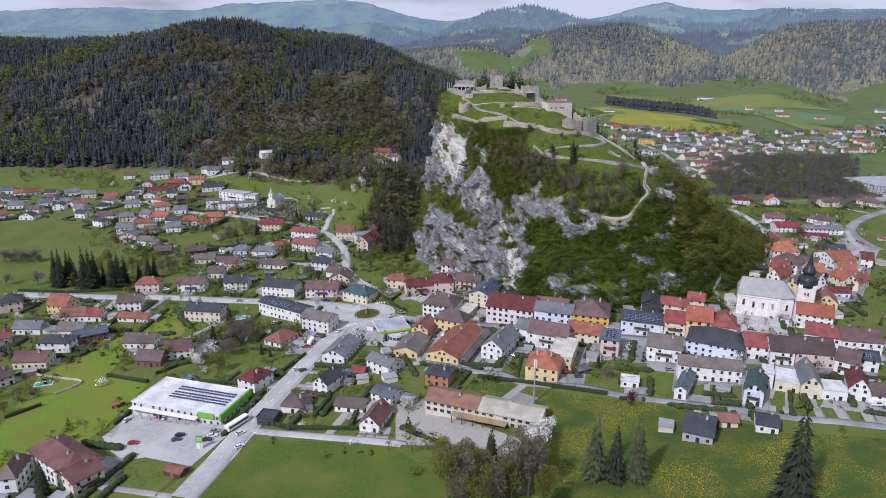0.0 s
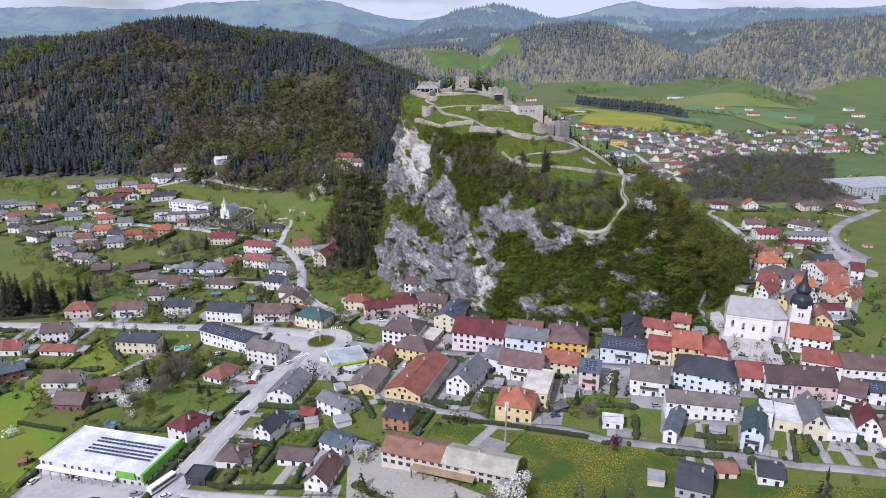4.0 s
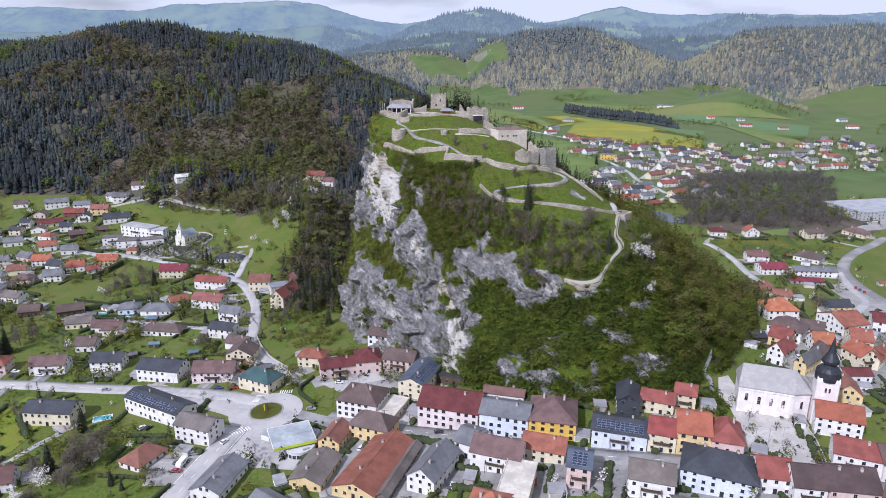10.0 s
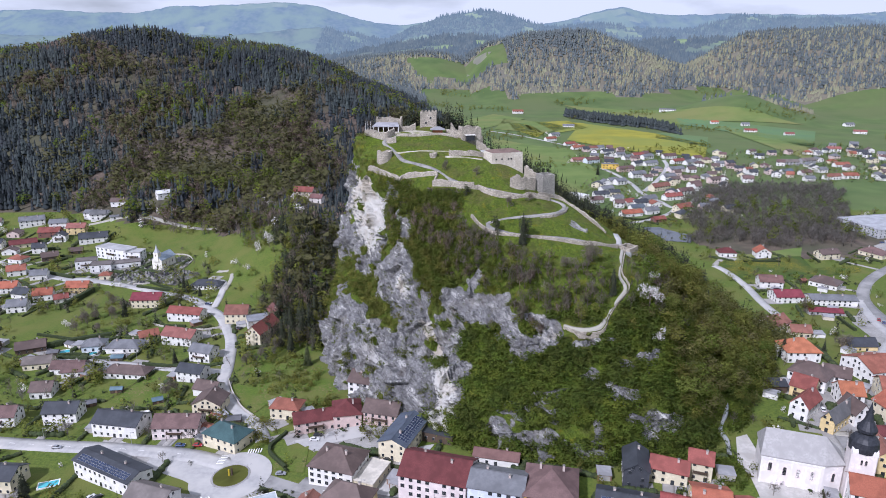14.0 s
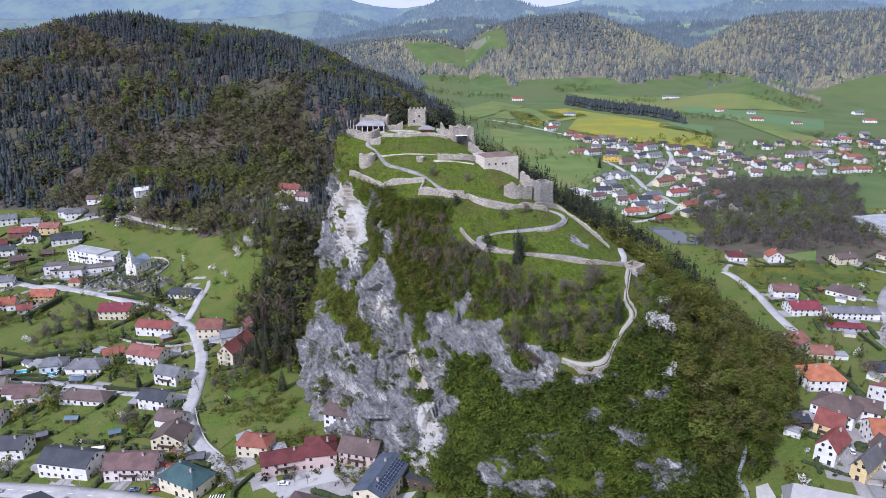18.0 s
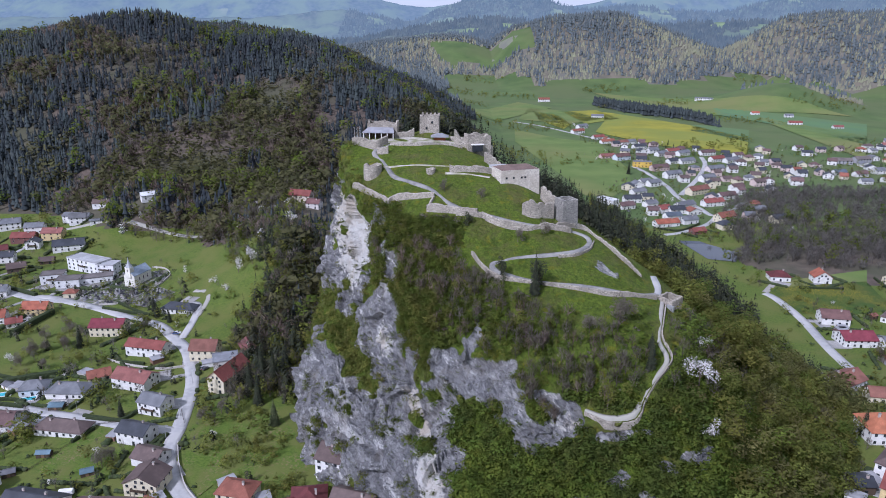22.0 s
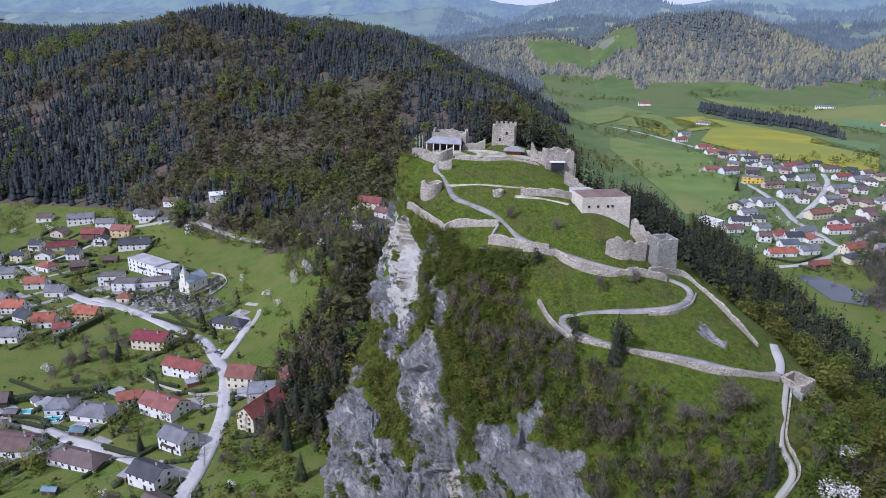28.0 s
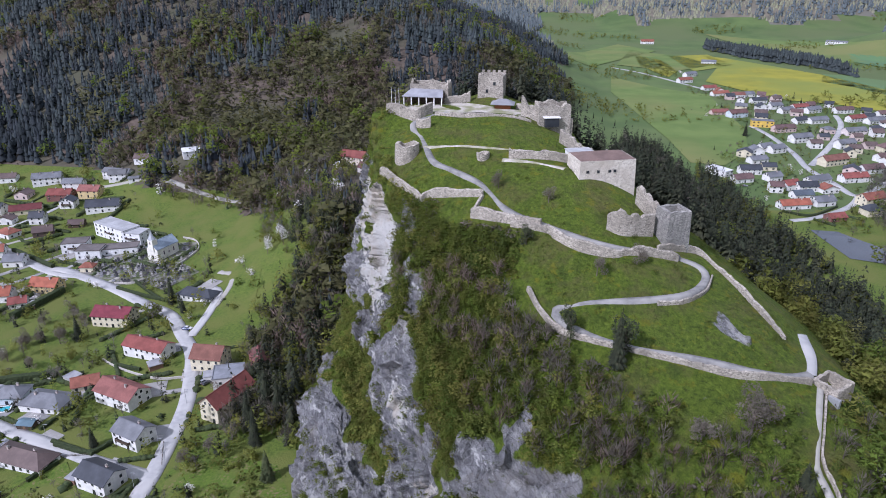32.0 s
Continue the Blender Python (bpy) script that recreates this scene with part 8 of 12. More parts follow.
house(-291.7, 605.3, 12.2, 13.2, 10.0, 4.5, 3.0, "g", (0.66, 0.6, 0.44), (0.3, 0.115, 0.075), 0, "cream plastered house with rusty orange gable roof")
house(-285.1, 628.0, 8.9, 13.4, 10.0, 5.0, 3.6, "g", (0.74, 0.73, 0.7), (0.44, 0.115, 0.05), 0, "white plastered house with orange gable roof")
house(-256.9, 590.2, 12.2, 12.5, 10.0, 5.0, 3.6, "g", (0.74, 0.73, 0.7), (0.17, 0.175, 0.185), 0, "white plastered house with grey gable roof")
house(-251.1, 612.5, 16.6, 12.7, 10.0, 5.0, 3.6, "g", (0.74, 0.73, 0.7), (0.44, 0.115, 0.05), 0, "white plastered house with orange gable roof")
house(-339.4, 682.9, 22.4, 14.4, 10.0, 4.5, 3.0, "g", (0.74, 0.73, 0.7), (0.17, 0.175, 0.185), 1, "white plastered house with grey gable roof")
house(-302.2, 668.7, 23.4, 13.2, 10.0, 5.0, 3.4, "g", (0.74, 0.73, 0.7), (0.36, 0.11, 0.06), 1, "white plastered house with orange-red gable roof")
house(-278.8, 658.7, 15.0, 12.1, 10.0, 4.5, 3.0, "g", (0.74, 0.73, 0.7), (0.17, 0.175, 0.185), 1, "white plastered house with grey gable roof")
house(-261.6, 547.8, -12.8, 13.6, 10.0, 4.5, 3.0, "g", (0.74, 0.73, 0.7), (0.17, 0.145, 0.13), 0, "white plastered house with grey-brown gable roof")
house(-237.5, 523.1, 15.1, 12.3, 10.0, 4.0, 3.0, "g", (0.1, 0.07, 0.05), (0.125, 0.09, 0.08), 0, "dark wooden walled building with brown gable roof")
house(-212.4, 524.9, 23.4, 16.0, 10.0, 3.6, 3.0, "g", (0.1, 0.07, 0.05), (0.125, 0.09, 0.08), 0, "dark wooden walled building with brown gable roof")
house(-196.3, 503.4, 11.8, 14.7, 10.0, 4.0, 2.6, "g", (0.66, 0.6, 0.44), (0.17, 0.145, 0.13), 0, "cream plastered house with grey-brown gable roof")
house(-175.1, 496.6, -0.9, 18.1, 10.0, 4.0, 2.8, "g", (0.74, 0.73, 0.7), (0.19, 0.11, 0.1), 0, "white plastered house with reddish brown gable roof")
house(-175.7, 470.0, 5.8, 10.8, 10.0, 4.5, 3.4, "g", (0.74, 0.73, 0.7), (0.125, 0.09, 0.08), 0, "white plastered house with brown gable roof")
house(-151.7, 443.8, 1.7, 16.1, 11.0, 6.0, 3.4, "g", (0.74, 0.73, 0.7), (0.055, 0.06, 0.07), 0, "white plastered house with dark grey gable roof")
house(289.5, 1278.2, 20.7, 24.0, 9.0, 4.0, 3.0, "g", (0.74, 0.73, 0.7), (0.36, 0.11, 0.06), 2, "white plastered house with orange-red gable roof")
house(284.3, 1321.4, 21.5, 20.5, 9.0, 4.0, 3.0, "g", (0.74, 0.73, 0.7), (0.31, 0.075, 0.055), 2, "white plastered house with red gable roof")
house(310.5, 1267.5, 8.4, 16.5, 9.0, 4.5, 3.0, "g", (0.74, 0.73, 0.7), (0.3, 0.115, 0.075), 2, "white plastered house with rusty orange gable roof")
house(326.0, 1276.0, 25.1, 14.7, 9.0, 4.5, 3.0, "g", (0.74, 0.73, 0.7), (0.17, 0.175, 0.185), 2, "white plastered house with grey gable roof")
house(278.4, 1138.1, 28.0, 24.1, 10.0, 6.0, 3.4, "g", (0.6, 0.66, 0.7), (0.2, 0.1, 0.085), 2, "light blue plastered house with red-brown gable roof")
house(260.8, 1149.1, 17.6, 21.0, 9.0, 4.0, 3.0, "g", (0.62, 0.48, 0.44), (0.34, 0.115, 0.09), 2, "pink plastered house with pinkish red gable roof")
house(293.7, 1090.8, -5.8, 22.9, 10.0, 7.0, 0.0, "f", (0.68, 0.46, 0.1), (0.17, 0.175, 0.185), 2, "bright yellow plastered house with grey flat roof")
house(310.0, 1068.9, 21.5, 24.0, 10.0, 5.0, 3.0, "g", (0.62, 0.48, 0.44), (0.19, 0.11, 0.1), 2, "pink plastered house with reddish brown gable roof")
house(312.9, 1024.4, 23.9, 22.6, 10.0, 6.0, 3.2, "g", (0.74, 0.73, 0.7), (0.17, 0.175, 0.185), 2, "white plastered house with grey gable roof")
house(326.9, 1231.3, 19.4, 20.5, 9.0, 4.5, 3.0, "g", (0.74, 0.73, 0.7), (0.055, 0.06, 0.07), 2, "white plastered house with dark grey gable roof")
house(337.3, 1195.3, 21.2, 16.2, 9.0, 5.0, 3.0, "g", (0.74, 0.73, 0.7), (0.17, 0.175, 0.185), 2, "white plastered house with grey gable roof")
house(343.0, 1172.1, 33.9, 19.7, 9.0, 4.5, 3.0, "g", (0.74, 0.73, 0.7), (0.17, 0.175, 0.185), 2, "white plastered house with grey gable roof")
house(364.3, 1191.3, 23.2, 20.8, 9.0, 5.0, 3.0, "g", (0.74, 0.73, 0.7), (0.31, 0.075, 0.055), 2, "white plastered house with red gable roof")
house(374.7, 1177.0, 31.6, 21.6, 9.0, 5.0, 3.0, "g", (0.74, 0.73, 0.7), (0.17, 0.175, 0.185), 2, "white plastered house with grey gable roof")
house(410.7, 1181.0, 19.9, 24.0, 9.0, 5.0, 3.0, "g", (0.74, 0.73, 0.7), (0.19, 0.11, 0.1), 2, "white plastered house with reddish brown gable roof")
house(406.8, 1133.3, 28.1, 22.6, 9.0, 5.0, 3.0, "g", (0.74, 0.73, 0.7), (0.31, 0.075, 0.055), 2, "white plastered house with red gable roof")
house(424.2, 1126.8, 28.4, 24.0, 9.0, 4.5, 3.0, "g", (0.74, 0.73, 0.7), (0.17, 0.175, 0.185), 2, "white plastered house with grey gable roof")
house(360.9, 1118.8, 26.3, 24.0, 9.0, 4.5, 3.0, "g", (0.74, 0.73, 0.7), (0.17, 0.175, 0.185), 2, "white plastered house with grey gable roof")
house(341.2, 1115.7, 32.7, 18.2, 9.0, 4.5, 3.0, "g", (0.74, 0.73, 0.7), (0.055, 0.06, 0.07), 2, "white plastered house with dark grey gable roof")
house(379.9, 1066.1, 20.4, 24.0, 10.0, 5.0, 3.0, "g", (0.7, 0.62, 0.6), (0.17, 0.175, 0.185), 2, "pale pink plastered house with grey gable roof")
house(348.2, 1005.8, 25.4, 19.4, 9.0, 6.0, 3.0, "g", (0.74, 0.73, 0.7), (0.17, 0.175, 0.185), 2, "white plastered house with grey gable roof")
house(314.5, 941.2, 28.7, 27.5, 10.0, 6.0, 3.4, "g", (0.66, 0.6, 0.44), (0.3, 0.115, 0.075), 2, "cream plastered house with rusty orange gable roof")
house(267.4, 982.3, 30.5, 14.6, 9.0, 5.0, 3.0, "g", (0.74, 0.73, 0.7), (0.17, 0.175, 0.185), 2, "white plastered house with grey gable roof")
house(276.5, 978.2, 27.8, 16.3, 9.0, 5.0, 3.0, "g", (0.74, 0.73, 0.7), (0.17, 0.175, 0.185), 2, "white plastered house with grey gable roof")
house(248.7, 938.1, 25.0, 17.2, 9.0, 4.0, 2.6, "g", (0.74, 0.73, 0.7), (0.17, 0.175, 0.185), 2, "white plastered house with grey gable roof")
house(232.5, 901.0, 8.6, 18.1, 9.0, 5.0, 3.0, "g", (0.74, 0.73, 0.7), (0.055, 0.06, 0.07), 1, "white plastered house with dark grey gable roof")
house(220.2, 875.7, 22.8, 16.5, 9.0, 4.0, 3.0, "g", (0.74, 0.73, 0.7), (0.19, 0.11, 0.1), 1, "white plastered house with reddish brown gable roof")
house(246.5, 883.7, 26.5, 13.3, 9.0, 4.5, 3.0, "g", (0.74, 0.73, 0.7), (0.17, 0.175, 0.185), 1, "white plastered house with grey gable roof")
house(253.1, 860.8, 25.8, 12.8, 9.0, 5.0, 3.0, "g", (0.74, 0.73, 0.7), (0.31, 0.075, 0.055), 1, "white plastered house with red gable roof")
house(264.8, 857.9, 14.0, 15.7, 9.0, 5.0, 3.0, "g", (0.74, 0.73, 0.7), (0.055, 0.06, 0.07), 1, "white plastered house with dark grey gable roof")
house(280.1, 878.6, 29.6, 22.1, 9.0, 4.5, 3.0, "g", (0.74, 0.73, 0.7), (0.17, 0.175, 0.185), 1, "white plastered house with grey gable roof")
house(255.1, 838.5, 16.3, 15.6, 9.0, 4.0, 2.6, "g", (0.74, 0.73, 0.7), (0.12, 0.155, 0.19), 1, "white plastered house with blue-grey gable roof")
house(265.3, 823.4, 20.4, 16.1, 9.0, 4.5, 3.0, "g", (0.74, 0.73, 0.7), (0.17, 0.175, 0.185), 1, "white plastered house with grey gable roof")
house(241.5, 813.3, 16.6, 23.1, 9.0, 4.0, 3.0, "g", (0.74, 0.73, 0.7), (0.44, 0.115, 0.05), 1, "white plastered house with orange gable roof")
house(311.9, 889.6, 18.7, 22.9, 9.0, 5.0, 3.0, "g", (0.74, 0.73, 0.7), (0.31, 0.075, 0.055), 1, "white plastered house with red gable roof")
house(337.5, 919.0, 21.0, 20.5, 9.0, 5.0, 3.0, "g", (0.74, 0.73, 0.7), (0.19, 0.11, 0.1), 2, "white plastered house with reddish brown gable roof")
house(302.1, 831.0, 27.8, 20.2, 10.0, 6.0, 3.4, "g", (0.66, 0.6, 0.44), (0.36, 0.11, 0.06), 1, "cream plastered house with orange-red gable roof")
house(262.8, 791.0, 21.5, 13.1, 8.0, 3.0, 2.4, "g", (0.2, 0.1, 0.085), (0.31, 0.075, 0.055), 1, "red-brown walled building with red gable roof")
house(206.0, 895.3, -49.6, 20.5, 10.0, 5.0, 0.0, "f", (0.74, 0.73, 0.7), (0.66, 0.66, 0.65), 1, "white plastered house with white flat roof")
house(364.8, 960.5, 25.8, 16.6, 9.0, 5.0, 3.0, "g", (0.74, 0.73, 0.7), (0.19, 0.11, 0.1), 2, "white plastered house with reddish brown gable roof")
house(261.2, 1381.4, 27.7, 23.2, 9.0, 5.0, 3.0, "g", (0.74, 0.73, 0.7), (0.36, 0.11, 0.06), 2, "white plastered house with orange-red gable roof")
house(279.6, 1441.2, 39.7, 24.0, 9.0, 5.0, 3.0, "g", (0.74, 0.73, 0.7), (0.17, 0.175, 0.185), 2, "white plastered house with grey gable roof")
house(338.4, 1591.2, -9.4, 24.0, 9.0, 4.5, 3.0, "g", (0.74, 0.73, 0.7), (0.17, 0.175, 0.185), 2, "white plastered house with grey gable roof")
house(270.3, 1894.5, 2.5, 27.3, 10.0, 6.0, 4.0, "g", (0.74, 0.73, 0.7), (0.36, 0.11, 0.06), 2, "white plastered house with orange-red gable roof")
house(651.1, 1874.0, -28.5, 40.0, 12.0, 6.0, 2.0, "g", (0.74, 0.73, 0.7), (0.17, 0.175, 0.185), 2, "white plastered house with grey gable roof")
house(-277.9, 797.0, 24.4, 8.0, 5.0, 3.0, 1.0, "g", (0.74, 0.73, 0.7), (0.17, 0.175, 0.185), 1, "white plastered house with grey gable roof")
house(676.9, 1645.7, 1.0, 16.4, 9.0, 5.0, 3.0, "g", (0.74, 0.73, 0.7), (0.44, 0.115, 0.05), 2, "white plastered house with orange gable roof")
house(728.1, 1605.4, -5.0, 16.4, 9.0, 5.0, 3.0, "g", (0.74, 0.73, 0.7), (0.17, 0.175, 0.185), 2, "white plastered house with grey gable roof")
house(694.7, 1509.5, -11.3, 24.0, 10.0, 5.0, 3.0, "g", (0.74, 0.73, 0.7), (0.31, 0.075, 0.055), 2, "white plastered house with red gable roof")
house(749.9, 1462.3, 0.2, 18.1, 9.0, 4.0, 3.0, "g", (0.74, 0.73, 0.7), (0.34, 0.115, 0.09), 2, "white plastered house with pinkish red gable roof")
house(713.4, 1250.7, -13.9, 21.5, 10.0, 6.0, 3.0, "g", (0.74, 0.73, 0.7), (0.34, 0.115, 0.09), 2, "white plastered house with pinkish red gable roof")
house(741.4, 1224.0, -19.6, 22.1, 10.0, 5.0, 3.0, "g", (0.74, 0.73, 0.7), (0.055, 0.06, 0.07), 2, "white plastered house with dark grey gable roof")
house(572.7, 1125.9, -7.7, 24.0, 14.0, 5.0, 3.0, "g", (0.36, 0.36, 0.37), (0.17, 0.145, 0.13), 2, "grey walled building with grey-brown gable roof")
house(603.3, 1133.1, 10.8, 22.2, 12.0, 6.0, 3.0, "g", (0.36, 0.36, 0.37), (0.17, 0.145, 0.13), 2, "grey walled building with grey-brown gable roof")
house(910.2, 1490.2, -23.3, 24.0, 10.0, 5.0, 3.0, "g", (0.74, 0.73, 0.7), (0.34, 0.115, 0.09), 2, "white plastered house with pinkish red gable roof")
house(961.5, 1611.4, 13.0, 24.0, 10.0, 5.0, 3.0, "g", (0.74, 0.73, 0.7), (0.17, 0.175, 0.185), 2, "white plastered house with grey gable roof")
house(568.8, 1010.2, 12.4, 22.2, 10.0, 5.0, 3.0, "g", (0.74, 0.73, 0.7), (0.3, 0.115, 0.075), 2, "white plastered house with rusty orange gable roof")
house(596.5, 1015.9, -0.2, 20.6, 10.0, 5.0, 3.0, "g", (0.74, 0.73, 0.7), (0.36, 0.11, 0.06), 2, "white plastered house with orange-red gable roof")
house(583.2, 1059.9, 13.6, 15.2, 9.0, 5.0, 3.0, "g", (0.74, 0.73, 0.7), (0.17, 0.175, 0.185), 2, "white plastered house with grey gable roof")
house(550.9, 1043.1, 16.8, 17.8, 9.0, 4.0, 3.0, "g", (0.74, 0.73, 0.7), (0.19, 0.11, 0.1), 2, "white plastered house with reddish brown gable roof")
house(529.1, 1051.2, 12.2, 16.5, 9.0, 4.0, 3.0, "g", (0.74, 0.73, 0.7), (0.12, 0.155, 0.19), 2, "white plastered house with blue-grey gable roof")
house(532.4, 999.6, -0.2, 13.4, 9.0, 4.0, 3.0, "g", (0.74, 0.73, 0.7), (0.17, 0.175, 0.185), 2, "white plastered house with grey gable roof")
house(640.0, 1107.2, 9.6, 23.7, 9.0, 4.0, 3.0, "g", (0.74, 0.73, 0.7), (0.36, 0.11, 0.06), 2, "white plastered house with orange-red gable roof")


# ---- further houses of the same villages ----
ROOFS = (((0.17, 0.175, 0.185), "grey"), ((0.055, 0.06, 0.07), "dark grey"), ((0.31, 0.075, 0.055), "red"), ((0.19, 0.11, 0.10), "reddish brown"), ((0.36, 0.11, 0.06), "orange-red"), ((0.125, 0.09, 0.08), "brown"))


def fill(poly, count, gap, lod, seed):
    """Houses set down at random in a village outline, clear of roads and of one another."""
    r = random.Random(seed)
    roads = np.concatenate(ROAD_POINTS)
    x0, x1 = min(p[0] for p in poly), max(p[0] for p in poly)
    y0, y1 = min(p[1] for p in poly), max(p[1] for p in poly)
    made = tries = 0
    while made < count and tries < 4000:
        tries += 1
        x, y = r.uniform(x0, x1), r.uniform(y0, y1)
        if not inside(x, y, poly) or any(math.hypot(x - a, y - b) < c * 0.75 + gap for a, b, c in HOUSES):
            continue
        if np.min(np.hypot(roads[:, 0] - x, roads[:, 1] - y) - roads[:, 2] / 2) < 7:
            continue
        rgb, nm = ROOFS[r.choice((0, 0, 0, 1, 1, 1, 1, 3, 3, 5, 5, 4))]
        house(x, y, r.choice((-20, -12, 0, 8, 15)) + r.uniform(-5, 5), r.uniform(9, 14), r.uniform(8.5, 11), r.choice((4.0, 5.2, 5.8)), r.uniform(2.4, 3.4), r.choice("gggdh"), r.choice(((0.74, 0.73, 0.70), (0.74, 0.73, 0.70), (0.66, 0.60, 0.44), (0.62, 0.5, 0.46))), rgb, lod, "pale plastered house with %s pitched roof" % nm)
        made += 1


fill([(285, 1330), (340, 1290), (400, 1230), (470, 1180), (520, 1100), (430, 960), (340, 800), (240, 799), (225, 943), (283, 1018), (278, 1084)], 60, 8.0, 2, 1)
fill([(500, 1240), (640, 1240), (800, 1330), (750, 1150), (640, 980), (594, 971), (470, 960), (480, 1090)], 36, 9.0, 2, 2)
fill([(-523, 747), (-438, 739), (-369, 718), (-367, 796), (-295, 754), (-256, 639), (-249, 559), (-261, 532), (-338, 610), (-402, 635), (-430, 608)], 26, 10.0, 1, 3)

# ---- trees ----
rs = np.random.RandomState(11)


def round_normals(v, mid, up=0.3):
    """Normals that point out from the middle of a crown, so that its many sprays are lit as one round mass."""
    n = v - np.array(mid)
    n /= np.linalg.norm(n, axis=1)[:, None] + 1e-6
    n[:, 2] += up
    return n / (np.linalg.norm(n, axis=1)[:, None] + 1e-6)


def axis_normals(v, up=0.55):
    """Normals that point out from the stem."""
    n = v * np.array((1, 1, 0)) + np.array((1e-4, 0, 0))
    n /= np.linalg.norm(n, axis=1)[:, None]
    n[:, 2] = up
    return n / np.linalg.norm(n, axis=1)[:, None]


def facing(v, f, n):
    """Turn each face to the side to which its normals point."""
    f = np.array(f)
    side = np.cross(v[f[:, 1]] - v[f[:, 0]], v[f[:, 2]] - v[f[:, 0]])
    back = np.sum(side * n[f].mean(1), axis=1) < 0
    f[back] = f[back][:, ::-1]
    return v, f, n


def dress(me, normals, tone):
    """Give a mesh of leaves its normals and each plant its own tone."""
    me.attributes.new("custom_normal", "FLOAT_VECTOR", "POINT").data.foreach_set("vector", normals.astype(np.float32).ravel())
    me.attributes.new("tone", "FLOAT", "POINT").data.foreach_set("value", tone.astype(np.float32).ravel())


def conifer_geo(sides=7, tiers=4, seed=0, jag=0.72):
    """Unit-height spruce: jagged skirts one above another."""
    r = np.random.RandomState(seed)
    vs, fs, ns = [], [], []
    for k in range(tiers):
        z0 = 0.10 + 0.80 * k / tiers
        z1 = min(1.0, z0 + 0.42 - 0.05 * k) if k < tiers - 1 else 1.0
        rad = 0.23 * (1 - k / (tiers + 0.35))
        b = len(vs)
        vs.append((0, 0, z1))
        ns.append((0, 0, 1.0))
        for i in range(sides):
            a = 2 * np.pi * (i + 0.5 * (k % 2)) / sides + r.uniform(-0.2, 0.2)
            q = rad * r.uniform(jag, 1.22)
            vs.append((q * np.cos(a), q * np.sin(a), z0 + r.uniform(-0.05, 0.03)))
            ns.append((0.9 * np.cos(a), 0.9 * np.sin(a), 0.42))
        for i in range(sides):
            fs.append((b, b + 1 + i, b + 1 + (i + 1) % sides))
    return facing(np.array(vs), fs, np.array(ns))


def fir_geo(n, leaf, seed=0):
    """Unit-height spruce made of many drooping sprays round a straight stem."""
    r = np.random.RandomState(seed)
    z = 0.04 + 0.96 * (1 - np.sqrt(r.uniform(0, 1, n)))
    a = r.uniform(0, 2 * np.pi, n)
    whorl = 0.8 + 0.2 * np.sin(z * 55 + a * 2)
    q = 0.20 * (1 - z) ** 0.8 * whorl * r.uniform(0.45, 1.08, n)
    size = leaf * (0.45 + 0.75 * (1 - z)) * r.uniform(0.8, 1.3, n)
    c, s = np.cos(a), np.sin(a)
    tip = np.column_stack([(q + size) * c, (q + size) * s, z - size * 0.55])
    in1 = np.column_stack([q * 0.7 * c - size * 0.6 * s, q * 0.7 * s + size * 0.6 * c, z + size * 0.35])
    in2 = np.column_stack([q * 0.7 * c + size * 0.6 * s, q * 0.7 * s - size * 0.6 * c, z + size * 0.35])
    top = np.array([(-0.015, 0, 0.9), (0.015, 0, 0.9), (0, 0, 1.03)])
    v = np.concatenate([np.stack([tip, in1, in2], 1).reshape(-1, 3), top])
    return facing(v, np.arange(len(v)).reshape(-1, 3), axis_normals(v))


def crown_geo(clumps, leaf, seed=0, spread=(0.34, 0.34, 0.36), mid=0.62, lobes=7):
    """Unit-height round crown made of many small sprays of leaves with gaps between them."""
    r = np.random.RandomState(seed)
    lobe = r.normal(size=(lobes, 3)) * np.array(spread) * 0.5
    u = r.normal(size=(clumps, 3))
    u /= np.linalg.norm(u, axis=1)[:, None]
    u *= r.uniform(0.25, 1.0, (clumps, 1)) ** 0.5
    home = lobe[r.randint(lobes, size=clumps)]
    c = home + u * np.array(spread) * 0.62
    c[:, 2] = np.clip(c[:, 2] + mid, 0.14, 1.05)
    home = home * 0.55 + np.array((0, 0, mid - 0.08))
    q = r.normal(size=(clumps, 3, 3))
    q[:, :, 2] *= 0.6
    q /= np.linalg.norm(q, axis=2)[:, :, None]
    v = c[:, None] + q * leaf * r.uniform(0.8, 1.5, (clumps, 1, 1))
    n = np.stack([round_normals(v[:, k], home) for k in range(3)], 1)
    return facing(v.reshape(-1, 3), np.arange(clumps * 3).reshape(-1, 3), n.reshape(-1, 3))


def block_geo(seed=0):
    """Unit-height stretch of a clipped hedge with a rounded, uneven top."""
    r = np.random.RandomState(seed)
    vs = []
    for w, z in ((0.40, 0.0), (0.42, 0.7), (0.30, 0.97)):
        vs += [(w * cx_ * r.uniform(0.85, 1.2), w * cy_ * r.uniform(0.85, 1.2), z + r.uniform(-0.06, 0.06)) for cx_, cy_ in ((-1, -1), (1, -1), (1, 1), (-1, 1))]
    vs.append((0, 0, 1.05))
    fs = [(8 + i, 8 + (i + 1) % 4, 12) for i in range(4)]
    for b in (0, 4):
        for i in range(4):
            j = (i + 1) % 4
            fs += [(b + i, b + j, b + 4 + j), (b + i, b + 4 + j, b + 4 + i)]
    v = np.array(vs)
    return facing(v, fs, round_normals(v, (0, 0, 0.45), 0.1))


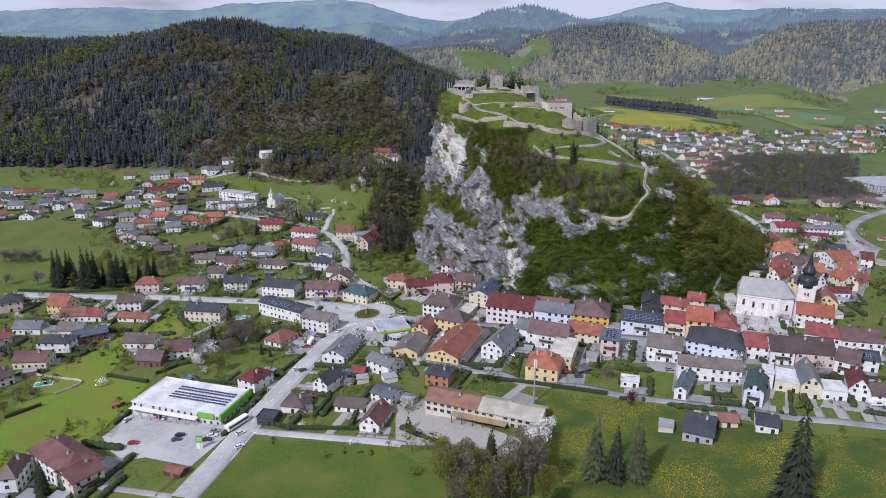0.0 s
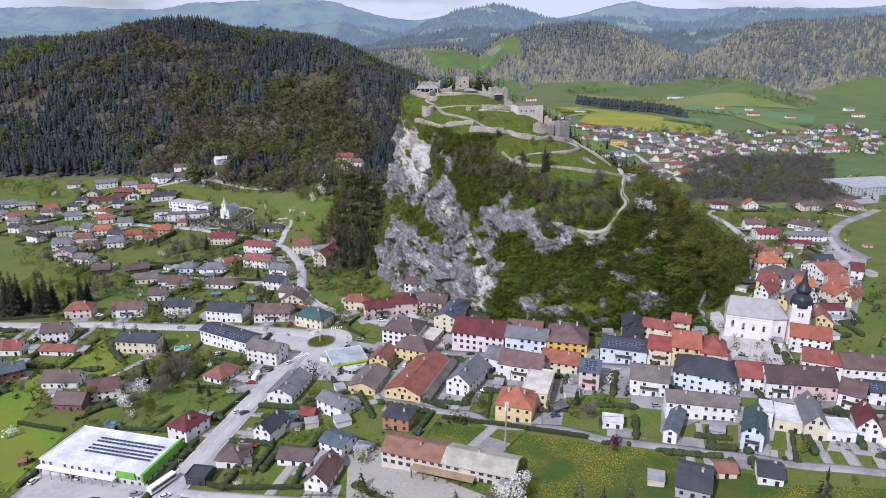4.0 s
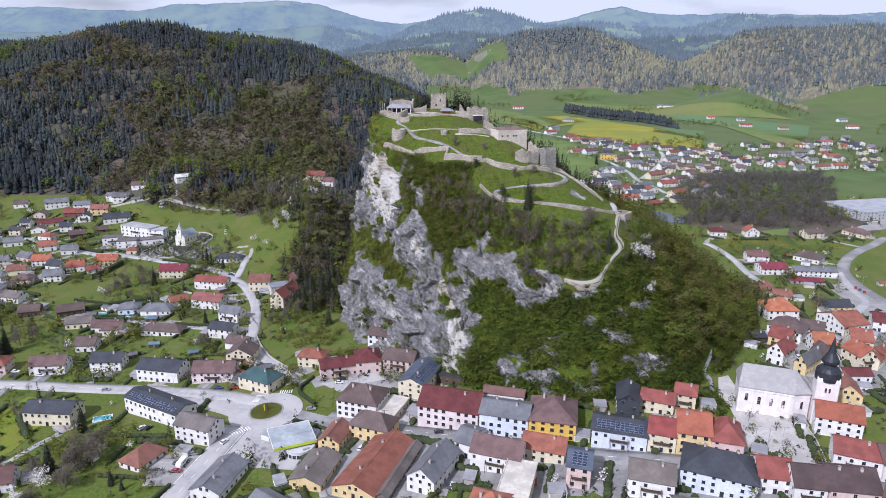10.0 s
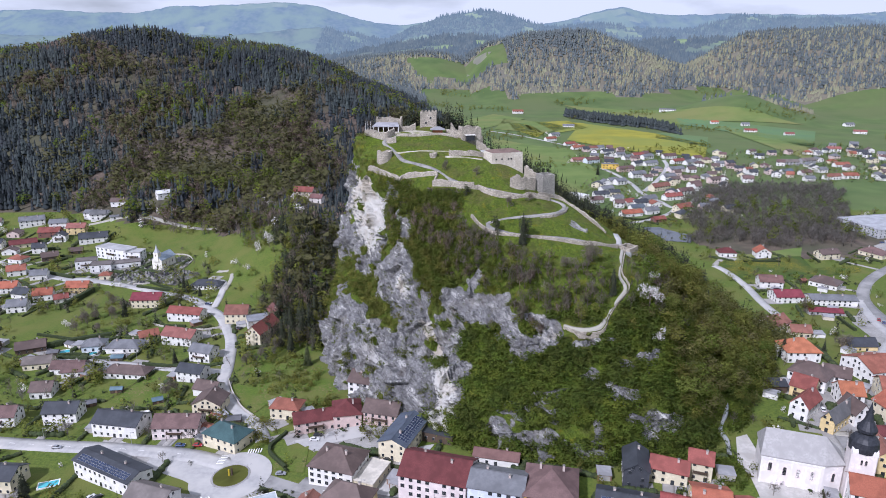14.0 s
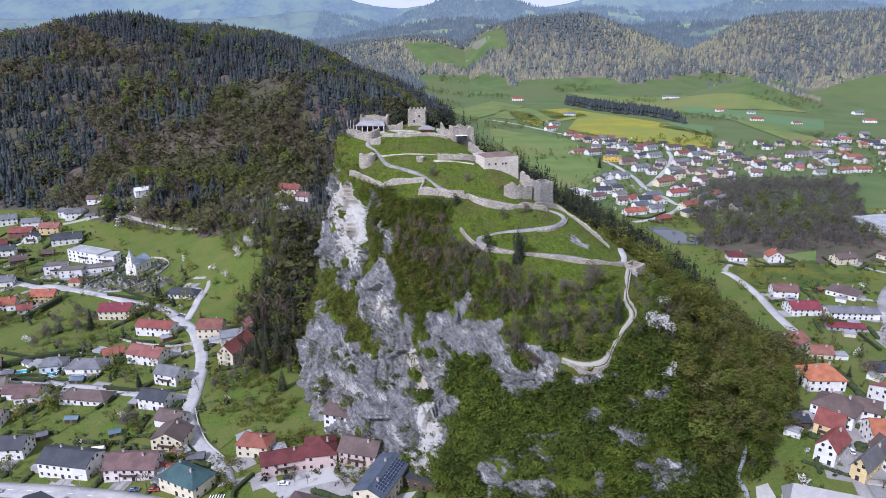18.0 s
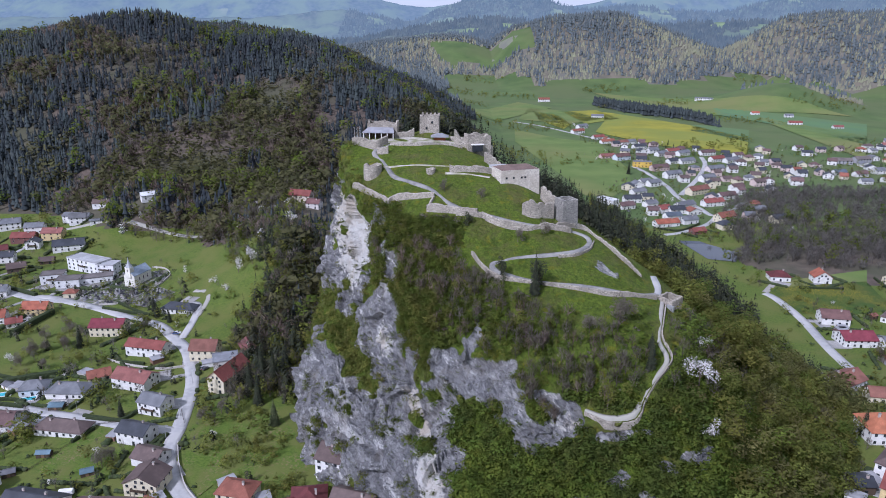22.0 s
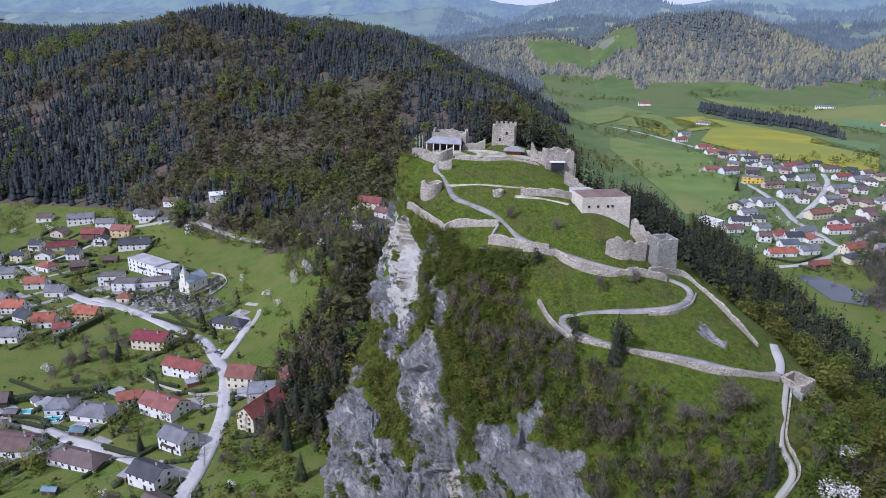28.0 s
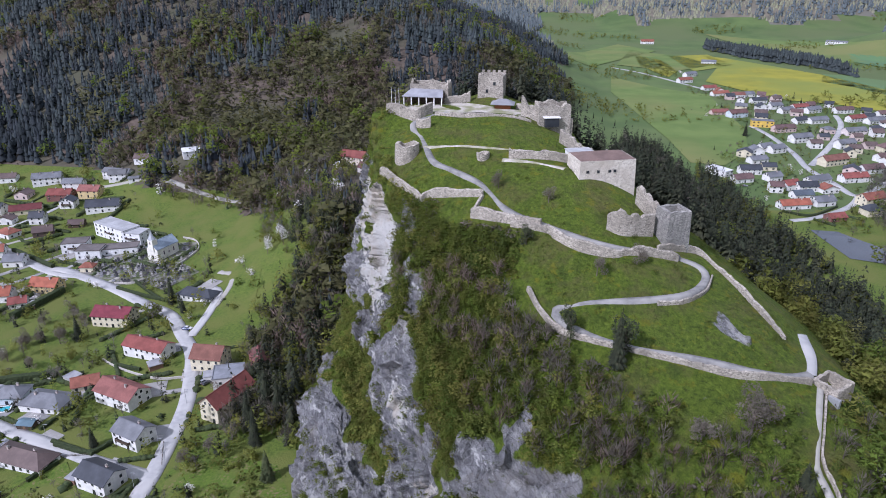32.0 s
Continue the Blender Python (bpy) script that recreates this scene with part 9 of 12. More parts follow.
def forest(name, points, heights, geos, mat, label, width=1.0, category="trees"):
    """Many trees joined into one mesh: each tree one of geos, turned, scaled and set down."""
    points, heights = np.asarray(points), np.asarray(heights)
    allv, allf, alln, allt, base = [], [], [], [], 0
    pick = rs.randint(len(geos), size=len(points))
    for g, (v, f, n) in enumerate(geos):
        p, h = points[pick == g], heights[pick == g]
        if not len(p):
            continue
        a = rs.uniform(0, 2 * np.pi, len(p))
        ca, sa = np.cos(a)[:, None], np.sin(a)[:, None]
        ws = h * width * rs.uniform(0.8, 1.25, len(p))
        x = (v[None, :, 0] * ca - v[None, :, 1] * sa) * ws[:, None] + p[:, 0, None]
        y = (v[None, :, 0] * sa + v[None, :, 1] * ca) * ws[:, None] + p[:, 1, None]
        z = v[None, :, 2] * h[:, None] + p[:, 2, None]
        allv.append(np.stack([x, y, z], -1).reshape(-1, 3))
        alln.append(np.stack([n[None, :, 0] * ca - n[None, :, 1] * sa, n[None, :, 0] * sa + n[None, :, 1] * ca, np.repeat(n[None, :, 2], len(p), 0)], -1).reshape(-1, 3))
        allt.append(np.repeat(rs.uniform(size=len(p)), len(v)))
        allf.append((f[None] + (np.arange(len(p)) * len(v))[:, None, None] + base).reshape(-1, 3))
        base += len(p) * len(v)
    V, Fc = np.concatenate(allv), np.concatenate(allf)
    me = bpy.data.meshes.new(name)
    me.vertices.add(len(V))
    me.vertices.foreach_set("co", V.astype(np.float32).ravel())
    me.loops.add(Fc.size)
    me.loops.foreach_set("vertex_index", Fc.astype(np.int32).ravel())
    me.polygons.add(len(Fc))
    me.polygons.foreach_set("loop_start", np.arange(0, Fc.size, 3, dtype=np.int32))
    me.polygons.foreach_set("loop_total", np.full(len(Fc), 3, dtype=np.int32))
    me.update(calc_edges=True)
    me.validate()
    dress(me, np.concatenate(alln), np.concatenate(allt))
    me.materials.append(mat)
    return tagged(new(name, me), label, category, kind="stuff")


def bare_geo(limbs, twigs, seed=0):
    """Unit-height leafless tree: a slim trunk, rising limbs and a haze of thin upright twigs."""
    r = np.random.RandomState(seed)
    v = [(-0.014, 0, 0), (0.014, 0, 0), (0, 0, 0.8), (0, -0.014, 0), (0, 0.014, 0), (0, 0, 0.8)]
    for k in range(limbs):
        a, z0 = r.uniform(0, 2 * np.pi), r.uniform(0.15, 0.6)
        q, up = r.uniform(0.10, 0.28), r.uniform(0.18, 0.4)
        w = r.uniform(0.010, 0.02)
        v += [(0, 0, z0), (-w * np.sin(a), w * np.cos(a), z0 + 0.02), (q * np.cos(a), q * np.sin(a), min(1.0, z0 + up))]
    width = 0.011 if twigs > 30 else 0.024
    for k in range(twigs):
        a, e = r.uniform(0, 2 * np.pi), r.uniform(0, 1) ** 0.6
        q, z0 = 0.19 * e, 0.46 + 0.36 * (1 - e * e) * r.uniform(0.2, 1.1)
        b, w, ln = a + r.uniform(-0.9, 0.9), width * r.uniform(0.6, 1.3), r.uniform(0.14, 0.27)
        p = np.array((q * np.cos(a), q * np.sin(a), z0))
        side = np.array((-np.sin(b), np.cos(b), r.uniform(-0.3, 0.3))) * w
        tip = p + ln * np.array((0.55 * np.cos(b), 0.55 * np.sin(b), r.uniform(0.4, 1.0)))
        v += [tuple(p - side), tuple(p + side), tuple(tip)]
    v = np.array(v)
    return facing(v, np.arange(len(v)).reshape(-1, 3), round_normals(v, (0, 0, 0.5)))


CON = [fir_geo(112, 0.054, s) for s in range(6)]
CON_VALLEY = [fir_geo(60, 0.08, s) for s in range(6)]
CON_FAR = [conifer_geo(5, 2, s) for s in range(4)]
CROWN_MID = [crown_geo(96, 0.078, s) for s in range(5)]
CROWN_FAR = [crown_geo(26, 0.13, s) for s in range(4)]
ROUNDED = [conifer_geo(5, 1, s, 0.6) for s in range(5)]
BARE_FAR = [bare_geo(6, 26, s) for s in range(5)]
BARE_MID = [bare_geo(14, 64, s) for s in range(5)]
BUSHES = [crown_geo(74, 0.092, s, (0.45, 0.45, 0.26), 0.42) for s in range(5)]


def terrain_z(x, y):
    """Height of the drawn ground, with the roughness of the far slopes."""
    z = flat_z(x, y)
    return z + smooth(760, 1500, y) * (rough_noise(x / 90, y / 90) * 9 + rough_noise(x / 37, y / 41, 3) * 4) * smooth(20, 90, z)


def scatter(n, x0, x1, y0, y1, keep):
    x, y = rs.uniform(x0, x1, n), rs.uniform(y0, y1, n)
    k = keep(x, y)
    return x[k], y[k]


MEADOW = [(-190, 727), (-145, 701), (-104, 644), (-88, 578), (-112, 585), (-119, 633)]


def within(x, y, poly):
    return np.array([inside(a, b, poly) for a, b in zip(x, y)])


# the wooded mountain behind the chapel
def mountain(x, y):
    ok = (wooded(x, y) > 0) & (y < 1560) & (x < 120) & ~within(x, y, MEADOW)
    for hx_, hy_, hr in HOUSES:
        if hy_ > 620:
            ok &= ~((np.abs(x - hx_) < hr * 0.8 + 3) & (y > hy_ - hr - 26) & (y < hy_ + hr))
    return ok


x, y = scatter(43000, -1000, 120, 560, 1480, mountain)
z = terrain_z(x, y)
# beech slopes, brown cuttings and the spruces between them
clear = rough_noise(x / 70 + 3, y / 80, 7) * 0.45 + rough_noise(x / 26, y / 29, 2) * 0.45 + 0.12 + 0.35 * (y < 790)
clear = clear + bell(x, y, -240, 945, 0.9, 95, 85) + bell(x, y, -165, 1060, 0.7, 70, 60) + bell(x, y, -130, 880, 0.6, 60, 70) + bell(x, y, -330, 1120, 0.45, 90, 70)
clear = clear - bell(x, y, -450, 940, 0.7, 120, 90) - bell(x, y, -75, 1010, 0.75, 60, 85) - bell(x, y, -560, 1150, 0.4, 160, 160) - 0.25 * smooth(1180, 1300, y)
cut = bell(x, y, -235, 950, 1, 62, 55) + bell(x, y, -165, 1070, 1, 48, 38) + bell(x, y, -560, 1000, 0.8, 40, 30) + bell(x, y, -60, 1090, 0.7, 36, 30)
roll = rs.uniform(-0.5, 0.5, len(x))
kind = clear + roll * 0.8 + cut * 0.3
spared = rs.uniform(size=len(x)) > cut * 0.72
clump = rough_noise(x / 17 + 5, y / 19, 4) > 0.55
fir = ((kind < 0.3) | (clump & (y > 800) & (kind < 1.0) & (roll < 0.15))) & spared
sel = fir & (rs.uniform(size=len(x)) < 0.62)
h = rs.uniform(13, 25, len(x)) * (0.8 + 0.25 * rough_noise(x / 40, y / 43, 3)) - 3.0 * (y < 830)
# dark spruce green, its blue also raised a little for haze
M_FIRDARK = noisy("deep_spruce_needles", (0.012, 0.020, 0.019), (0.029, 0.041, 0.033), 0.35, 0.9, random_amount=0.5, island=True)
MOUNTAIN_FIRS = [conifer_geo(6, 3, s, 0.6) for s in range(6)]
deep = sel & (rough_noise(x / 60 + 2, y / 66, 5) + roll > -0.1)
forest("conifer_forest", np.column_stack([x, y, z - 0.5])[deep], h[deep], MOUNTAIN_FIRS, M_FIRDARK, "dense dark spruce forest on the mountain side", 0.92)
sel = sel & ~deep
forest("conifer_forest", np.column_stack([x, y, z - 0.5])[sel], h[sel], MOUNTAIN_FIRS, M_CONIFER, "green spruces on the mountain side, bluish with haze", 0.95)
M_BROWNWOOD = noisy("brown_budding_twigs", (0.175, 0.132, 0.105), (0.27, 0.208, 0.167), 0.1, 0.95, random_amount=0.25, island=True)
leafy(M_BROWNWOOD, 0.4)
sel = ~fir & (kind < 1.05) & spared & (roll > -0.42)
tint = rough_noise(x / 33, y / 37, 8) + roll > -0.1
forest("bare_wood", np.column_stack([x, y, z - 2])[sel & tint], rs.uniform(9, 18, (sel & tint).sum()), BARE_FAR, M_BARE, "grey-brown leafless deciduous wood on the slope")
forest("bare_wood", np.column_stack([x, y, z - 2])[sel & ~tint], rs.uniform(9, 18, (sel & ~tint).sum()), BARE_FAR, M_BROWNWOOD, "reddish brown leafless wood on the slope")
sel = spared & ((~fir & (kind >= 0.6) & (roll > 0.05)) | (fir & (rough_noise(x / 31, y / 35, 6) > 0.25) & (roll > 0.38)))
forest("spring_wood", np.column_stack([x, y, z - 2])[sel], rs.uniform(11, 20, sel.sum()), CROWN_FAR, M_HILLWOOD, "olive-green budding deciduous trees on the slope", 1.1)
sel = (rs.uniform(size=len(x)) < 0.012 + 0.07 * (rough_noise(x / 50, y / 45, 9) > 0.45)) & spared
forest("beech_trees", np.column_stack([x, y, z - 2])[sel], rs.uniform(14, 23, sel.sum()), CROWN_MID, M_BEECH, "fresh yellow-green beeches among the spruces")

BELT = ([379, 425, 466, 513, 535], [1823, 1730, 1671, 1600, 1517])

# woods of the far hills and the valley
def far_wood(x, y):
    return (wooded(x, y) > 0) & (y > 1500) & (y < 3100) & ~within(x, y, [(62, 2628), (182, 2660), (275, 2570), (240, 2485), (66, 2558)])


x, y = scatter(52000, -500, 2300, 1500, 2950, far_wood)
z = terrain_z(x, y)
pk = rs.uniform(size=len(x)) + rough_noise(x / 120, y / 130, 6) * 0.4 + rough_noise(x / 45, y / 50, 3) * 0.2 + 0.25 * bell(x, y, 680, 2450, 1, 230, 150)
# base colours lightened and greyed to carry the haze of distance
M_CONFAR = noisy("hazed_far_needles", (0.062, 0.092, 0.078), (0.098, 0.132, 0.108), 0.1, 0.9, random_amount=0.2, island=True)
M_DECFAR = noisy("hazed_far_leaves", (0.150, 0.168, 0.096), (0.212, 0.218, 0.130), 0.03, 0.9, random_amount=0.1, island=True)
sel = pk < 0.55
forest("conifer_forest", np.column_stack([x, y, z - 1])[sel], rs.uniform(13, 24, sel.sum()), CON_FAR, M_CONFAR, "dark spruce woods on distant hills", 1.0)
sel = pk >= 0.55
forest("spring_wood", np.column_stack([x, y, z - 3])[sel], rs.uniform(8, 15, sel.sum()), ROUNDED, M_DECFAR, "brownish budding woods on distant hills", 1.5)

# spruces along the far ridges, with the same haze emission as the slopes
SPIKE = [conifer_geo(4, 1, s, 0.7) for s in range(3)]
for v, flag, n, haze, lab in ((FAR_GRIDS[2], CLEAR[2], 15000, HAZE[0], "spruce woods on a hazy ridge"), (FAR_GRIDS[1], CLEAR[1], 11000, HAZE[1], "spruce woods on a ridge blue with haze")):
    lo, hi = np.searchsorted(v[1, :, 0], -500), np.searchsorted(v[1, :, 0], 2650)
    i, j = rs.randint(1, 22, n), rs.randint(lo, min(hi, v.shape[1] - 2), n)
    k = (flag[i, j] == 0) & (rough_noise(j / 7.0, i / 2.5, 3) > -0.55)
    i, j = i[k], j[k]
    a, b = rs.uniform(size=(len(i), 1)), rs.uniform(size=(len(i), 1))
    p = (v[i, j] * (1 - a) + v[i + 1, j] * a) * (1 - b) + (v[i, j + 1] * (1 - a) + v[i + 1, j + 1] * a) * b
    forest("conifer_forest", p - np.array([0, 0, 1.0]), rs.uniform(12, 24, len(p)), SPIKE, far_material("hazy_ridge_spruces", (0.012, 0.024, 0.022), (0.045, 0.06, 0.04), haze, 0.02, True), lab, 1.3)


# a strip of dark spruces across the far fields, and scattered orchard trees
BELT_X, BELT_Y = BELT
x = rs.uniform(BELT_X[0], BELT_X[-1], 1100)
y = np.interp(x, BELT_X, BELT_Y) + rs.normal(size=1100) * (14 + 14 * np.sin(x / 40) ** 2)
forest("spruce_belt", np.column_stack([x, y, flat_z(x, y)]), rs.uniform(14, 22, len(x)), CON_FAR, M_CONIFER, "narrow belt of dark spruces between the fields", 1.2)


def valley_trees(x, y):
    return (flat_z(x, y) < 60) & (rough_noise(x / 60, y / 50, 9) > np.where(x < 260, 0.5, 0.66)) & (x > -60)


x, y = scatter(11000, -60, 1800, 1000, 2700, valley_trees)
forest("field_trees", np.column_stack([x, y, flat_z(x, y) - 1]), rs.uniform(6, 12, len(x)), CROWN_FAR, M_OLIVE, "budding trees and copses between valley fields")


# leafless wood in the right-hand valley
BARE_WOOD = [(332, 910), (425, 984), (549, 954), (409, 698), (330, 703), (267, 716)]


def bare_valley(x, y):
    return within(x + 9 * rough_noise(y / 12, x / 13, 3), y + 9 * rough_noise(x / 12, y / 15, 1), BARE_WOOD)


x, y = scatter(5600, 150, 620, 600, 960, bare_valley)
forest("bare_wood", np.column_stack([x, y, flat_z(x, y) - 2]), rs.uniform(9, 15, len(x)), BARE_MID, M_TWIG, "dense grey-brown leafless wood in the valley")
x, y = scatter(160, 180, 560, 640, 860, bare_valley)
forest("beech_trees", np.column_stack([x, y, flat_z(x, y) - 1]), rs.uniform(10, 15, len(x)), CROWN_MID, M_BEECH, "fresh green trees in the leafless wood")


BRUSH = [crown_geo(22, 0.20, s, (0.45, 0.45, 0.26), 0.42) for s in range(5)]
# ---- growth on the castle hill ----
def off_paths(x, y, d):
    ok = np.ones(len(x), bool)
    for c in HILL_PATHS:
        for p in c[::2]:
            ok &= np.hypot(x - p[0], y - p[1]) > d
    return ok


def grow(n, a0, a1, s0, s1):
    """Random places on the hill: s 0..1 from the middle to the rim, 1..2 from rim to foot."""
    ang = rs.uniform(a0, a1, n) % 360
    s = np.sqrt(rs.uniform(s0 * s0, s1 * s1, n))
    rim, foot = np.interp(ang, RING, RIM), np.interp(ang, RING, FOOT)
    r = np.where(s < 1, s * rim, rim + (s - 1) * (foot - rim))
    z = hill_at(ang, r)
    i, j = (ang / 360 * NA).astype(int) % NA, np.clip(np.searchsorted(sv, s), 0, NR - 1)
    d = PUSH[i, j]
    return HILL[0] + r * np.cos(np.radians(ang)) + d[:, 0], HILL[1] + r * np.sin(np.radians(ang)) + d[:, 1], z + d[:, 2], ang, s


# wooded right flank and back
x, y, z, a, s = grow(860, 292, 392, 0.9, 2.0)
a = np.where(a < 180, a + 360, a)
k = (rough_noise(x / 9, y / 9, 1) > -0.8) & ((s > 1.12) | (a < 330)) & ((s > 0.93) | (a > 328)) & off_paths(x, y, 4) & (a + 4 * rough_noise(x / 6, y / 7, 2) > 303)
x, y, z, a, s = x[k], y[k], z[k], a[k], s[k]
dark = (a > 361) & (rs.uniform(size=len(x)) < 0.8)
forest("spruce_slope", np.column_stack([x, y, z - 1])[dark], rs.uniform(10, 19, dark.sum()), CON, M_SPRUCE, "dark spruces on the shady side of the crag")
q = rs.uniform(size=len(x)) + 0.35 * rough_noise(x / 12, y / 12, 4)
FLANK_CROWNS = [crown_geo(460, 0.031, 20 + k_, lobes=4) for k_ in range(5)]
M_BUDBROWN = noisy("brown_buds", (0.155, 0.154, 0.048), (0.24, 0.232, 0.080), 0.15, 0.9, random_amount=0.36, island=True)
leafy(M_BUDBROWN, 0.55)
for lo, hi, mat, lab in ((-1, 0.40, M_OLIVE, "olive-green budding wood on the flank of the crag"), (0.40, 0.66, M_BUDBROWN, "brownish budding wood on the flank of the crag"), (0.66, 0.86, M_BEECH, "yellow-green young beeches on the flank of the crag")):
    sel = ~dark & (q >= lo) & (q < hi)
    forest("spring_wood", np.column_stack([x, y, z - 1.5])[sel], rs.uniform(6.5, 16, sel.sum()), FLANK_CROWNS, mat, lab, 1.15)
sel = ~dark & (q >= 0.86)
forest("bare_wood", np.column_stack([x, y, z - 1.5])[sel], rs.uniform(6, 11, sel.sum()), BARE_MID, M_BARE, "grey-brown leafless trees on the flank of the crag")
x, y, z, a, s = grow(450, 32, 130, 1.05, 1.6)
forest("spruce_slope", np.column_stack([x, y, z - 1]), rs.uniform(10, 19, len(x)), CON, M_SPRUCE, "dark spruce wood behind the castle")
x, y = scatter(900, 150, 240, 470, 660, lambda x, y: (np.hypot(x - 70, y - 500) > 128) & (x < 235 - 0.12 * (y - 470)) & (y < 600 + (x - 150)))
dark = y + 12 * rough_noise(x / 9, y / 9, 2) > 520
forest("spruce_slope", np.column_stack([x, y, land(x, y) - 1])[dark], rs.uniform(9, 17, dark.sum()), CON, M_SPRUCE, "dark spruces at the foot of the crag")
forest("spring_wood", np.column_stack([x, y, land(x, y) - 1.5])[~dark], rs.uniform(6, 12, (~dark).sum()), CROWN_MID, M_BUDBROWN, "brownish budding trees at the foot of the crag")

x, y, z, a, s = grow(1800, 330, 400, 1.0, 2.0)
a = np.where(a < 180, a + 360, a)
k = off_paths(x, y, 5) & (s > 1.08)
sel = k & (rs.uniform(size=len(x)) < np.where((a > 361 + 4 * rough_noise(x / 8, y / 8, 3)) & (s > 1.24), 0.9, 0.02))
forest("spruce_slope", np.column_stack([x, y, z - 1])[sel], rs.uniform(8, 17, sel.sum()), CON, M_SPRUCE, "dark spruces below the castle wall")
sel = k & ~sel
forest("spring_wood", np.column_stack([x, y, z - 1])[sel], rs.uniform(4, 10, sel.sum()), CROWN_MID, M_OLIVE, "olive scrub wood below the castle wall")


# tall spruces behind the castle, on the back of the crag and in the valley behind it
x, y, z, a, s = grow(1500, 2, 125, 0.72, 1.6)
k = (x > np.interp(y, [480, 500, 520, 540, 560, 580, 600, 612], [134, 118, 107, 99, 92, 82, 66, -30])) & (off_paths(x, y, 6)) & ((s > 1.2) | (y > 545))
forest("spruce_slope", np.column_stack([x, y, z - 1])[k], rs.uniform(13, 22, k.sum()), CON, M_SPRUCE, "tall dark spruces behind the castle walls")
BACK = [(105, 640), (150, 690), (176, 780), (184, 860), (165, 950), (138, 1010), (105, 900), (85, 760), (75, 680)]
x, y = scatter(2600, 70, 190, 640, 1010, lambda x, y: within(x, y, BACK))
forest("spruce_slope", np.column_stack([x, y, flat_z(x, y) - 1])[::2], rs.uniform(13, 22, len(x[::2])), CON_VALLEY, M_SPRUCE, "dark spruce wood in the valley behind the crag")
forest("bare_wood", np.column_stack([x, y, flat_z(x, y) - 1])[1::5], rs.uniform(9, 15, len(x[1::5])), BARE_MID, M_BARE, "leafless trees in the valley behind the crag")
RIGHT = [(190, 915), (207, 834), (220, 735), (232, 664), (234, 607), (218, 560), (190, 515), (174, 505), (178, 576), (174, 646), (166, 755)]
x, y = scatter(2800, 130, 300, 480, 920, lambda x, y: within(x, y, RIGHT) & (hill_z(x, y) < flat_z(x, y) + 4))
k = np.ones(len(x), bool)
for hx_, hy_, hr in HOUSES:
    k &= np.hypot(x - hx_, y - hy_) > hr + 4
for p in np.concatenate(ROAD_POINTS):
    k &= np.hypot(x - p[0], y - p[1]) > p[2] / 2 + 3
x, y = x[k], y[k]
k2 = rs.uniform(size=len(x)) < 0.82
forest("spruce_slope", np.column_stack([x, y, flat_z(x, y) - 1])[k2], rs.uniform(12, 21, k2.sum()), CON_VALLEY, M_SPRUCE, "dark spruce wood between crag and pond")
forest("spring_wood", np.column_stack([x, y, flat_z(x, y) - 1])[~k2], rs.uniform(7, 12, (~k2).sum()), CROWN_MID, M_OLIVE, "budding trees between crag and pond")
GORGE = [(-103, 705), (-81, 715), (-54, 637), (-36, 567), (-58, 570), (-85, 634)]
x, y = scatter(420, -105, -35, 560, 720, lambda x, y: within(x, y, GORGE) & (rough_noise(x / 9, y / 9, 3) > -0.3))
forest("gorge_spruces", np.column_stack([x, y, land(x, y) - 1])[::2], rs.uniform(12, 22, len(x[::2])), CON, M_SPRUCE, "group of tall dark spruces in the gorge")

RAVINE = [(-70, 518), (-42, 515), (-36, 560), (-40, 640), (-52, 715), (-80, 700), (-72, 620)]
x, y = scatter(420, -82, -34, 512, 720, lambda x, y: within(x, y, RAVINE) & (hill_z(x, y) < flat_z(x, y) + 5) & (rough_noise(x / 9, y / 14, 5) > -0.15))
forest("spring_wood", np.column_stack([x, y, land(x, y) - 1])[1::2], rs.uniform(5, 12, len(x[1::2])), CROWN_MID, M_OLIVE, "budding trees between the spruces in the gorge")
x, y = x[::2], y[::2]
forest("gorge_spruces", np.column_stack([x, y, land(x, y) - 1]), rs.uniform(13, 25, len(x)), CON, M_SPRUCE, "tall dark spruces standing close in the gorge")

# scrub over the lower right face
x, y, z, a, s = grow(4800, 238, 316, 0.9, 2.0)
rk = ROCKY(a, s, x, y, z)
k = ~rk & off_paths(x, y, 3)
nx, ny = np.cos(np.radians(a)), np.sin(np.radians(a))
forest("ivy_scrub", np.column_stack([x + nx * 0.8, y + ny * 0.8, z - 0.8])[k], rs.uniform(1.6, 2.45, k.sum()) ** 2, BUSHES, M_IVY, "bright green ivy and scrub over the rock face", 1.2, "shrubs")
x, y, z, a, s = grow(2500, 244, 304, 1.02, 1.99)
k = ~ROCKY(a, s, x, y, z)
fresh = k & (rough_noise(x / 6 + z / 8, y / 7 - z / 9, 11) > 0.25)
forest("ivy_scrub", np.column_stack([x, y - 0.8, z - 0.3])[fresh], rs.uniform(2.0, 4.8, fresh.sum()), BUSHES, M_BEECH, "fresh yellow-green scrub in drifts on the rock face", 1.3, "shrubs")
k &= ~fresh & (s > 1.3)
nx, ny = np.cos(np.radians(a)), np.sin(np.radians(a))
forest("ivy_scrub", np.column_stack([x + nx * 0.9, y + ny * 0.9, z - 0.8])[k], rs.uniform(2.0, 4.6, k.sum()), BUSHES, M_IVY, "dense green ivy over the foot of the rock", 1.2, "shrubs")
x, y = scatter(520, 96, 152, 346, 386, lambda x, y: within(x, y, [(98, 384), (108, 366), (128, 358), (147, 350), (151, 366), (150, 384), (130, 388)]) & (rough_noise(x / 5, y / 6, 4) > -0.5))
k = np.ones(len(x), bool)
for hx_, hy_, hr in HOUSES:
    k &= np.hypot(x - hx_, y - hy_) > hr + 0.5
